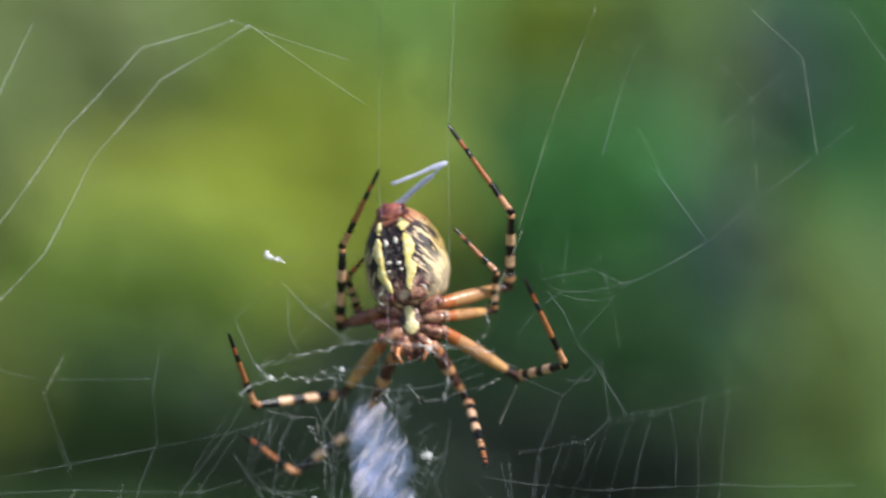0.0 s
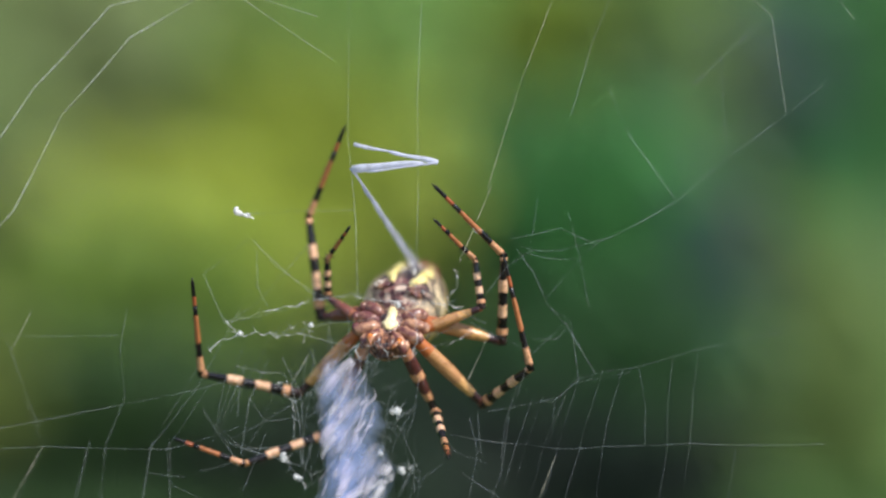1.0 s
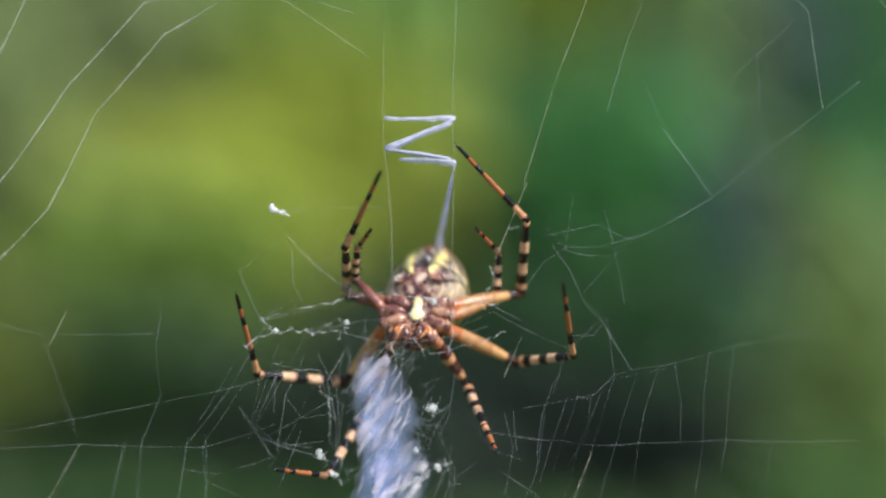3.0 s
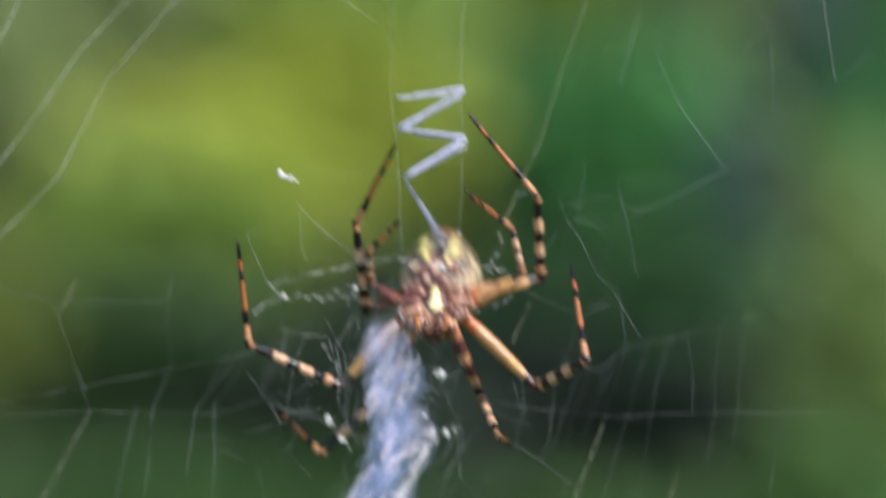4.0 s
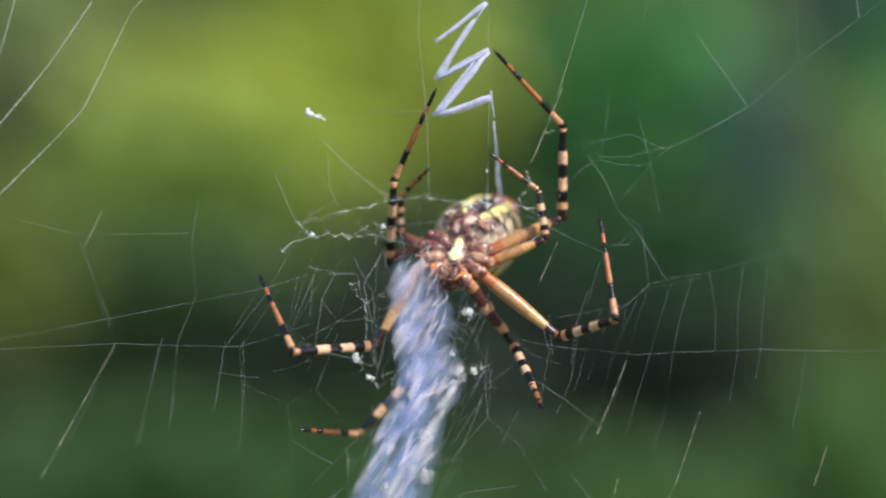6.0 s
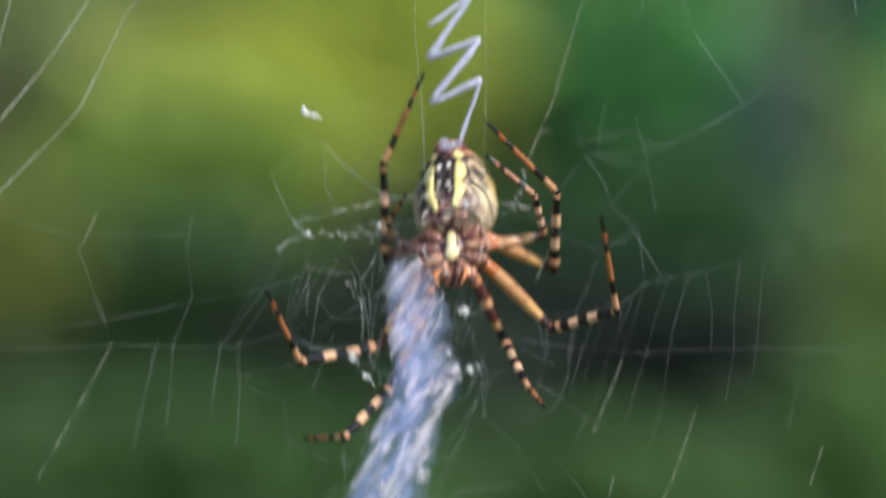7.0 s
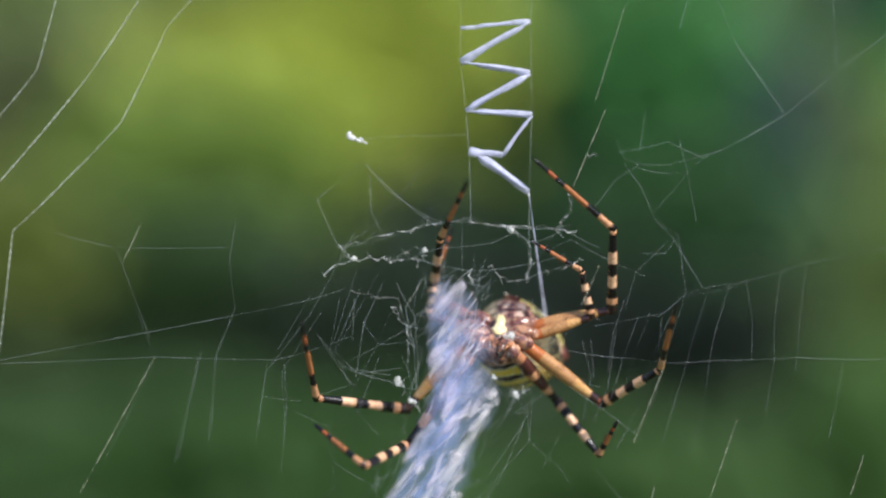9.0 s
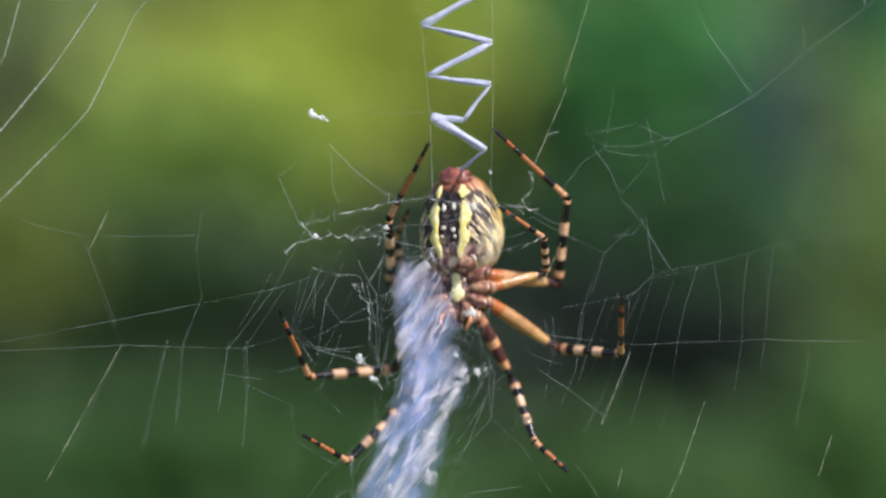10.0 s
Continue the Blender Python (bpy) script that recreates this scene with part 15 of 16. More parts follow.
    walk(silk[7][1], [
        (0, at(3.32, 5.98, 14.67, 176, 11, 142)), (0.1, at(3.52, 5.98, 14.15, 177, 10, 142)), (0.3, at(4.25, 5.99, 11.72, 179, 7, 142)),
        (0.4, at(4.71, 6.19, 11.21, -179, 7, 142)), (0.5, at(5.47, 10.49, 9.63, -155, 21, 146)), (0.6, at(7.73, 14.21, 5.39, -116, 30, 155)),
        (0.7, at(11.3, 12.39, -2.89, -55, 30, 157)), (0.8, at(11.41, 12.39, -1.78, -55, 30, 157)), (0.9, at(10.67, 13.19, -0.82, -62, 29, 159)),
        (1, at(8.88, 13.92, 4.84, -115, 29, 148)), (1.2, at(8.99, 8.04, 10.68, -158, 5, 124)), (1.3, at(9.3, 5.99, 12.02, -168, -3, 121)),
        (1.5, at(10.75, 6, 11.03, -158, -9, 120)), (1.7, at(8.91, 5.99, 11.31, -164, -5, 121)), (1.8, at(10.01, 6, 10.26, -160, -8, 120)),
        (2, at(9.97, 8.58, 9.83, -144, 1, 124)), (2.2, at(8.98, 10.7, 10.1, -139, 11, 133)), (2.3, at(9.27, 12.31, 8.2, -127, 17, 139)),
        (2.4, at(9.94, 13.82, 4.51, -106, 21, 147)), (2.5, at(10.35, 14.18, 0.58, -86, 21, 152)), (2.65, at(10.94, 13.52, -2.29, -70, 21, 153)),
        (2.8, at(9.9, 14.37, -0.37, -81, 20, 156)), (2.9, at(8.65, 14.68, 2.46, -98, 20, 158)), (3.1, at(5.19, 11.9, 9.25, -140, 19, 155)),
        (3.3, at(3.56, 5.98, 12.24, -179, 6, 150)), (3.5, at(4.05, 5.98, 11.27, -178, 4, 150)), (3.7, at(4.18, 9.59, 9.62, -160, 18, 153)),
        (3.8, at(4.62, 10.78, 7.85, -151, 21, 155)), (4, at(7.14, 13.84, 3.94, -121, 24, 158)), (4.1, at(11.72, 12.46, -5.31, -63, 24, 148)),
        (4.2, at(12.66, 11.68, -5.57, -58, 25, 146)), (4.3, at(10.09, 13.67, 2.51, -118, 25, 147)), (4.5, at(8.44, 8.85, 8.39, -161, 12, 135)),
        (4.7, at(9.47, 5.99, 10.36, -174, 0, 133)), (4.8, at(10.54, 5.99, 8.94, -168, -6, 132)), (5, at(9.35, 5.99, 9.51, -170, -5, 132)),
        (5.2, at(9.12, 5.99, 7.13, -167, -7, 132)), (5.3, at(9.14, 5.99, 7.25, -170, -4, 132)), (5.5, at(8.63, 10.99, 5.93, -143, 14, 140)),
        (5.6, at(9.36, 11.98, 4.66, -134, 16, 142)), (5.7, at(10.6, 13.94, -0.16, -100, 19, 148)), (5.9, at(10, 13.81, 0.61, -105, 19, 147)),
        (6.05, at(9.4, 13.42, 1.95, -114, 18, 145)), (6.2, at(8.69, 12.57, 3.64, -126, 17, 142)), (6.4, at(7.63, 10.4, 5.95, -145, 11, 137)),
        (6.6, at(6.47, 5.98, 7.65, -171, -3, 131)), (6.8, at(5.27, 5.98, 7.77, -176, 1, 131)), (6.9, at(4.35, 5.98, 7.37, 180, 5, 131)),
        (7, at(4.59, 7.09, 7.95, 93, -35, 168)), (7.1, at(3.75, 1.57, 7.98, 103, -34, 159)), (7.2, at(3.89, 1.39, 7.82, 111, -31, 148)),
        (7.3, at(4.15, 2.23, 7.24, 118, -30, 146)), (7.4, at(4.75, 2.75, 4.99, 140, -18, 129)), (7.5, at(4.49, 2.74, 5.26, 139, -18, 129)),
        (7.7, at(3.95, 1.81, 8.67, 111, -24, 138)), (7.8, at(3.88, 1.32, 9.46, 109, -22, 133)), (8, at(3.38, 0.58, 10.34, 114, -19, 125)),
        (8.2, at(3.39, 0.57, 10.34, 117, -19, 126)), (8.3, at(3.62, 1.24, 10.15, 114, -25, 138)), (8.5, at(3.7, 1.1, 10.18, 115, -23, 135)),
        (8.7, at(3.6, 1.22, 9.5, 120, -23, 134)), (8.8, at(2.92, 0, 9.66, 129, 5, 94)), (9.1, at(2.68, 0, 9.35, 124, 6, 94)),
        (9.5, at(2.43, 0, 10.5, 113, 6, 93)), (10, at(2.6, 0, 10.49, 121, 6, 94)),
    ])
    walk(silk[7][2], [
        (0, at(3.32, 5.98, 14.67, 176, 11, 142)), (0.1, at(3.52, 5.98, 14.15, 177, 10, 142)), (0.3, at(4.25, 5.99, 11.72, 179, 7, 142)),
        (0.4, at(4.71, 6.19, 11.21, -179, 7, 142)), (0.5, at(5.47, 10.49, 9.63, -155, 21, 146)), (0.6, at(7.73, 14.21, 5.39, -116, 30, 155)),
        (0.7, at(11.3, 12.39, -2.89, -55, 30, 157)), (0.8, at(11.41, 12.39, -1.78, -55, 30, 157)), (0.9, at(10.67, 13.19, -0.82, -62, 29, 159)),
        (1, at(8.88, 13.92, 4.84, -115, 29, 148)), (1.2, at(8.99, 8.04, 10.68, -158, 5, 124)), (1.3, at(9.3, 5.99, 12.02, -168, -3, 121)),
        (1.5, at(10.75, 6, 11.03, -158, -9, 120)), (1.7, at(8.91, 5.99, 11.31, -164, -5, 121)), (1.8, at(10.01, 6, 10.26, -160, -8, 120)),
        (2, at(9.97, 8.58, 9.83, -144, 1, 124)), (2.2, at(8.98, 10.7, 10.1, -139, 11, 133)), (2.3, at(9.27, 12.31, 8.2, -127, 17, 139)),
        (2.4, at(9.94, 13.82, 4.51, -106, 21, 147)), (2.5, at(10.35, 14.18, 0.58, -86, 21, 152)), (2.65, at(10.94, 13.52, -2.29, -70, 21, 153)),
        (2.8, at(9.9, 14.37, -0.37, -81, 20, 156)), (2.9, at(8.65, 14.68, 2.46, -98, 20, 158)), (3.1, at(5.19, 11.9, 9.25, -140, 19, 155)),
        (3.3, at(3.56, 5.98, 12.24, -179, 6, 150)), (3.5, at(4.05, 5.98, 11.27, -178, 4, 150)), (3.7, at(4.18, 9.59, 9.62, -160, 18, 153)),
        (3.8, at(4.62, 10.78, 7.85, -151, 21, 155)), (4, at(7.14, 13.84, 3.94, -121, 24, 158)), (4.1, at(11.72, 12.46, -5.31, -63, 24, 148)),
        (4.2, at(12.66, 11.68, -5.57, -58, 25, 146)), (4.3, at(10.09, 13.67, 2.51, -118, 25, 147)), (4.5, at(8.44, 8.85, 8.39, -161, 12, 135)),
        (4.7, at(9.47, 5.99, 10.36, -174, 0, 133)), (4.8, at(10.54, 5.99, 8.94, -168, -6, 132)), (5, at(9.35, 5.99, 9.51, -170, -5, 132)),
        (5.2, at(9.12, 5.99, 7.13, -167, -7, 132)), (5.3, at(9.14, 5.99, 7.25, -170, -4, 132)), (5.5, at(8.63, 10.99, 5.93, -143, 14, 140)),
        (5.6, at(9.36, 11.98, 4.66, -134, 16, 142)), (5.7, at(10.6, 13.94, -0.16, -100, 19, 148)), (5.9, at(10, 13.81, 0.61, -105, 19, 147)),
        (6.05, at(9.4, 13.42, 1.95, -114, 18, 145)), (6.2, at(8.69, 12.57, 3.64, -126, 17, 142)), (6.4, at(7.63, 10.4, 5.95, -145, 11, 137)),
        (6.6, at(6.47, 5.98, 7.65, -171, -3, 131)), (6.8, at(5.27, 5.98, 7.77, -176, 1, 131)), (6.9, at(4.35, 5.98, 7.37, 180, 5, 131)),
        (7, at(4.46, 6.33, 7.99, 93, -35, 168)), (7.1, at(4.13, 3.14, 7.67, 103, -34, 159)), (7.2, at(4.41, 2.77, 7.34, 111, -31, 148)),
        (7.3, at(4.94, 4.45, 6.19, 118, -30, 146)), (7.4, at(6.44, 5.49, 1.59, 140, -18, 129)), (7.5, at(6.22, 5.48, 1.96, 139, -18, 129)),
        (7.7, at(5.14, 3.61, 7.9, 111, -24, 138)), (7.8, at(4.99, 2.65, 8.91, 109, -22, 133)), (8, at(3.99, 1.16, 9.99, 114, -19, 125)),
        (8.2, at(3.96, 1.15, 9.96, 117, -19, 126)), (8.3, at(4.37, 2.48, 9.57, 114, -25, 138)), (8.5, at(4.47, 2.19, 9.63, 115, -23, 135)),
        (8.7, at(4.41, 2.45, 8.74, 120, -23, 134)), (8.8, at(3.17, 0, 9.46, 129, 5, 94)), (9.1, at(2.9, 0, 9.21, 124, 6, 94)),
        (9.5, at(2.47, 0, 10.48, 113, 6, 93)), (10, at(2.66, 0, 10.45, 121, 6, 94)),
    ])
    walk(silk[7][3], [
        (0, at(3.32, 5.98, 14.67, 176, 11, 142)), (0.1, at(3.52, 5.98, 14.15, 177, 10, 142)), (0.3, at(4.25, 5.99, 11.72, 179, 7, 142)),
        (0.4, at(4.71, 6.19, 11.21, -179, 7, 142)), (0.5, at(5.47, 10.49, 9.63, -155, 21, 146)), (0.6, at(7.73, 14.21, 5.39, -116, 30, 155)),
        (0.7, at(11.3, 12.39, -2.89, -55, 30, 157)), (0.8, at(11.41, 12.39, -1.78, -55, 30, 157)), (0.9, at(10.67, 13.19, -0.82, -62, 29, 159)),
        (1, at(8.88, 13.92, 4.84, -115, 29, 148)), (1.2, at(8.99, 8.04, 10.68, -158, 5, 124)), (1.3, at(9.3, 5.99, 12.02, -168, -3, 121)),
        (1.5, at(10.75, 6, 11.03, -158, -9, 120)), (1.7, at(8.91, 5.99, 11.31, -164, -5, 121)), (1.8, at(10.01, 6, 10.26, -160, -8, 120)),
        (2, at(9.97, 8.58, 9.83, -144, 1, 124)), (2.2, at(8.98, 10.7, 10.1, -139, 11, 133)), (2.3, at(9.27, 12.31, 8.2, -127, 17, 139)),
        (2.4, at(9.94, 13.82, 4.51, -106, 21, 147)), (2.5, at(10.35, 14.18, 0.58, -86, 21, 152)), (2.65, at(10.94, 13.52, -2.29, -70, 21, 153)),
        (2.8, at(9.9, 14.37, -0.37, -81, 20, 156)), (2.9, at(8.65, 14.68, 2.46, -98, 20, 158)), (3.1, at(5.19, 11.9, 9.25, -140, 19, 155)),
        (3.3, at(3.56, 5.98, 12.24, -179, 6, 150)), (3.5, at(4.05, 5.98, 11.27, -178, 4, 150)), (3.7, at(4.18, 9.59, 9.62, -160, 18, 153)),
        (3.8, at(4.62, 10.78, 7.85, -151, 21, 155)), (4, at(7.14, 13.84, 3.94, -121, 24, 158)), (4.1, at(11.72, 12.46, -5.31, -63, 24, 148)),
        (4.2, at(12.66, 11.68, -5.57, -58, 25, 146)), (4.3, at(10.09, 13.67, 2.51, -118, 25, 147)), (4.5, at(8.44, 8.85, 8.39, -161, 12, 135)),
        (4.7, at(9.47, 5.99, 10.36, -174, 0, 133)), (4.8, at(10.54, 5.99, 8.94, -168, -6, 132)), (5, at(9.35, 5.99, 9.51, -170, -5, 132)),
        (5.2, at(9.12, 5.99, 7.13, -167, -7, 132)), (5.3, at(9.14, 5.99, 7.25, -170, -4, 132)), (5.5, at(8.63, 10.99, 5.93, -143, 14, 140)),
        (5.6, at(9.36, 11.98, 4.66, -134, 16, 142)), (5.7, at(10.6, 13.94, -0.16, -100, 19, 148)), (5.9, at(10, 13.81, 0.61, -105, 19, 147)),
        (6.05, at(9.4, 13.42, 1.95, -114, 18, 145)), (6.2, at(8.69, 12.57, 3.64, -126, 17, 142)), (6.4, at(7.63, 10.4, 5.95, -145, 11, 137)),
        (6.6, at(6.47, 5.98, 7.65, -171, -3, 131)), (6.8, at(5.27, 5.98, 7.77, -176, 1, 131)), (6.9, at(4.35, 5.98, 7.37, 180, 5, 131)),
        (7, at(4.33, 5.57, 8.02, 93, -35, 168)), (7.2, at(4.94, 4.16, 6.87, 111, -31, 148)), (7.3, at(5.72, 6.68, 5.14, 118, -30, 146)),
        (7.4, at(8.12, 8.24, -1.8, 140, -18, 129)), (7.5, at(7.94, 8.21, -1.35, 139, -18, 129)), (7.7, at(6.33, 5.42, 7.13, 111, -24, 138)),
        (7.8, at(6.11, 3.97, 8.35, 109, -22, 133)), (8, at(4.6, 1.74, 9.65, 114, -19, 125)), (8.2, at(4.52, 1.72, 9.58, 117, -19, 126)),
        (8.3, at(5.12, 3.73, 9, 114, -25, 138)), (8.5, at(5.24, 3.29, 9.07, 115, -23, 135)), (8.7, at(5.22, 3.67, 7.98, 120, -23, 134)),
        (8.8, at(3.42, 0, 9.25, 129, 5, 94)), (9.1, at(3.12, 0, 9.06, 124, 6, 94)), (9.5, at(2.51, 0, 10.47, 113, 6, 93)),
        (10, at(2.71, 0, 10.42, 121, 6, 94)),
    ])
    walk(silk[7][4], [
        (0, at(3.32, 5.98, 14.67, 176, 11, 142)), (0.1, at(3.52, 5.98, 14.15, 177, 10, 142)), (0.3, at(4.25, 5.99, 11.72, 179, 7, 142)),
        (0.4, at(4.71, 6.19, 11.21, -179, 7, 142)), (0.5, at(5.47, 10.49, 9.63, -155, 21, 146)), (0.6, at(7.73, 14.21, 5.39, -116, 30, 155)),
        (0.7, at(11.3, 12.39, -2.89, -55, 30, 157)), (0.8, at(11.41, 12.39, -1.78, -55, 30, 157)), (0.9, at(10.67, 13.19, -0.82, -62, 29, 159)),
        (1, at(8.88, 13.92, 4.84, -115, 29, 148)), (1.2, at(8.99, 8.04, 10.68, -158, 5, 124)), (1.3, at(9.3, 5.99, 12.02, -168, -3, 121)),
        (1.5, at(10.75, 6, 11.03, -158, -9, 120)), (1.7, at(8.91, 5.99, 11.31, -164, -5, 121)), (1.8, at(10.01, 6, 10.26, -160, -8, 120)),
        (2, at(9.97, 8.58, 9.83, -144, 1, 124)), (2.2, at(8.98, 10.7, 10.1, -139, 11, 133)), (2.3, at(9.27, 12.31, 8.2, -127, 17, 139)),
        (2.4, at(9.94, 13.82, 4.51, -106, 21, 147)), (2.5, at(10.35, 14.18, 0.58, -86, 21, 152)), (2.65, at(10.94, 13.52, -2.29, -70, 21, 153)),
        (2.8, at(9.9, 14.37, -0.37, -81, 20, 156)), (2.9, at(8.65, 14.68, 2.46, -98, 20, 158)), (3.1, at(5.19, 11.9, 9.25, -140, 19, 155)),
        (3.3, at(3.56, 5.98, 12.24, -179, 6, 150)), (3.5, at(4.05, 5.98, 11.27, -178, 4, 150)), (3.7, at(4.18, 9.59, 9.62, -160, 18, 153)),
        (3.8, at(4.62, 10.78, 7.85, -151, 21, 155)), (4, at(7.14, 13.84, 3.94, -121, 24, 158)), (4.1, at(11.72, 12.46, -5.31, -63, 24, 148)),
        (4.2, at(12.66, 11.68, -5.57, -58, 25, 146)), (4.3, at(10.09, 13.67, 2.51, -118, 25, 147)), (4.5, at(8.44, 8.85, 8.39, -161, 12, 135)),
        (4.7, at(9.47, 5.99, 10.36, -174, 0, 133)), (4.8, at(10.54, 5.99, 8.94, -168, -6, 132)), (5, at(9.35, 5.99, 9.51, -170, -5, 132)),
        (5.2, at(9.12, 5.99, 7.13, -167, -7, 132)), (5.3, at(9.14, 5.99, 7.25, -170, -4, 132)), (5.5, at(8.63, 10.99, 5.93, -143, 14, 140)),
        (5.6, at(9.36, 11.98, 4.66, -134, 16, 142)), (5.7, at(10.6, 13.94, -0.16, -100, 19, 148)), (5.9, at(10, 13.81, 0.61, -105, 19, 147)),
        (6.05, at(9.4, 13.42, 1.95, -114, 18, 145)), (6.2, at(8.69, 12.57, 3.64, -126, 17, 142)), (6.4, at(7.63, 10.4, 5.95, -145, 11, 137)),
        (6.6, at(6.47, 5.98, 7.65, -171, -3, 131)), (6.8, at(5.27, 5.98, 7.77, -176, 1, 131)), (6.9, at(4.35, 5.98, 7.37, 180, 5, 131)),
        (7, at(5.2, 10.59, 7.78, -86, 43, 173)), (7.1, at(6.28, 11.88, 5.93, -75, 42, 176)), (7.2, at(7.45, 10.78, 4.6, -66, 42, 176)),
        (7.3, at(8.3, 13.96, 1.69, -58, 40, -178)), (7.4, at(11.92, 14.43, -9.46, -30, 33, -169)), (7.5, at(11.86, 14.43, -8.85, -31, 34, -170)),
        (7.7, at(10.56, 11.84, 4.39, -59, 49, 171)), (7.8, at(10.83, 9.57, 6.01, -61, 51, 163)), (8, at(9.15, 6.07, 7.08, -53, 51, 164)),
        (8.2, at(8.82, 6.07, 6.71, -50, 49, 168)), (8.3, at(8.68, 9.64, 6.25, -58, 46, 173)), (8.5, at(9.14, 8.81, 6.27, -56, 47, 171)),
        (8.7, at(8.92, 9.24, 4.52, -50, 44, 177)), (8.8, at(8.24, 0, 5.37, -6, 51, 172)), (9.1, at(8.22, 0, 5.66, -8, 56, 171)),
        (9.4, at(8.03, 0, 7.89, -12, 65, 167)), (9.6, at(7.93, 0, 8.1, -12, 66, 167)), (10, at(7.81, 0, 7.37, -9, 59, 170)),
    ])
    walk(silk[8][0], [
        (0, at(3.32, 5.98, 14.67, 176, 11, 142)), (0.1, at(3.52, 5.98, 14.15, 177, 10, 142)), (0.3, at(4.25, 5.99, 11.72, 179, 7, 142)),
        (0.4, at(4.71, 6.19, 11.21, -179, 7, 142)), (0.5, at(5.47, 10.49, 9.63, -155, 21, 146)), (0.6, at(7.73, 14.21, 5.39, -116, 30, 155)),
        (0.7, at(11.3, 12.39, -2.89, -55, 30, 157)), (0.8, at(11.41, 12.39, -1.78, -55, 30, 157)), (0.9, at(10.67, 13.19, -0.82, -62, 29, 159)),
        (1, at(8.88, 13.92, 4.84, -115, 29, 148)), (1.2, at(8.99, 8.04, 10.68, -158, 5, 124)), (1.3, at(9.3, 5.99, 12.02, -168, -3, 121)),
        (1.5, at(10.75, 6, 11.03, -158, -9, 120)), (1.7, at(8.91, 5.99, 11.31, -164, -5, 121)), (1.8, at(10.01, 6, 10.26, -160, -8, 120)),
        (2, at(9.97, 8.58, 9.83, -144, 1, 124)), (2.2, at(8.98, 10.7, 10.1, -139, 11, 133)), (2.3, at(9.27, 12.31, 8.2, -127, 17, 139)),
        (2.4, at(9.94, 13.82, 4.51, -106, 21, 147)), (2.5, at(10.35, 14.18, 0.58, -86, 21, 152)), (2.65, at(10.94, 13.52, -2.29, -70, 21, 153)),
        (2.8, at(9.9, 14.37, -0.37, -81, 20, 156)), (2.9, at(8.65, 14.68, 2.46, -98, 20, 158)), (3.1, at(5.19, 11.9, 9.25, -140, 19, 155)),
        (3.3, at(3.56, 5.98, 12.24, -179, 6, 150)), (3.5, at(4.05, 5.98, 11.27, -178, 4, 150)), (3.7, at(4.18, 9.59, 9.62, -160, 18, 153)),
        (3.8, at(4.62, 10.78, 7.85, -151, 21, 155)), (4, at(7.14, 13.84, 3.94, -121, 24, 158)), (4.1, at(11.72, 12.46, -5.31, -63, 24, 148)),
        (4.2, at(12.66, 11.68, -5.57, -58, 25, 146)), (4.3, at(10.09, 13.67, 2.51, -118, 25, 147)), (4.5, at(8.44, 8.85, 8.39, -161, 12, 135)),
        (4.7, at(9.47, 5.99, 10.36, -174, 0, 133)), (4.8, at(10.54, 5.99, 8.94, -168, -6, 132)), (5, at(9.35, 5.99, 9.51, -170, -5, 132)),
        (5.2, at(9.12, 5.99, 7.13, -167, -7, 132)), (5.3, at(9.14, 5.99, 7.25, -170, -4, 132)), (5.5, at(8.63, 10.99, 5.93, -143, 14, 140)),
        (5.6, at(9.36, 11.98, 4.66, -134, 16, 142)), (5.7, at(10.6, 13.94, -0.16, -100, 19, 148)), (5.9, at(10, 13.81, 0.61, -105, 19, 147)),
        (6.05, at(9.4, 13.42, 1.95, -114, 18, 145)), (6.2, at(8.69, 12.57, 3.64, -126, 17, 142)), (6.4, at(7.63, 10.4, 5.95, -145, 11, 137)),
        (6.6, at(6.47, 5.98, 7.65, -171, -3, 131)), (6.8, at(5.27, 5.98, 7.77, -176, 1, 131)), (6.9, at(4.35, 5.98, 7.37, 180, 5, 131)),
        (7, at(5.22, 10.01, 6.73, -161, 22, 134)), (7.1, at(6.23, 11.15, 4.97, -153, 26, 136)), (7.2, at(7.3, 10.17, 3.57, -155, 19, 132)),
        (7.3, at(8.05, 13.01, 1, -132, 30, 141)), (7.4, at(11.32, 13.51, -8.99, -63, 32, 162)), (7.5, at(11.25, 13.5, -8.39, -63, 32, 162)),
        (7.7, at(10.24, 11.12, 3.49, -146, 24, 126)), (7.8, at(10.45, 9.1, 4.97, -153, 13, 119)), (8, at(9.01, 5.99, 5.89, -172, 1, 115)),
        (8.2, at(8.61, 5.99, 5.53, -169, -1, 114)), (8.3, at(8.42, 9.16, 5.18, -157, 15, 119)), (8.5, at(8.82, 8.43, 5.18, -157, 10, 117)),
        (8.7, at(8.92, 9.24, 4.52, 111, -76, 155)), (8.8, at(8.24, 0, 5.37, 136, -71, 131)), (9, at(8.24, 0, 5.37, 165, -38, 102)),
        (9.1, at(8.22, 0, 5.66, 158, -56, 111)), (9.4, at(8.03, 0, 7.89, 159, -71, 125)), (9.6, at(7.93, 0, 8.1, 174, -71, 124)),
        (9.8, at(7.85, 0, 7.66, 178, -81, 126)), (9.9, at(7.82, 0, 7.46, 169, -81, 126)), (10, at(7.81, 0, 7.37, 174, -73, 121)),
    ])
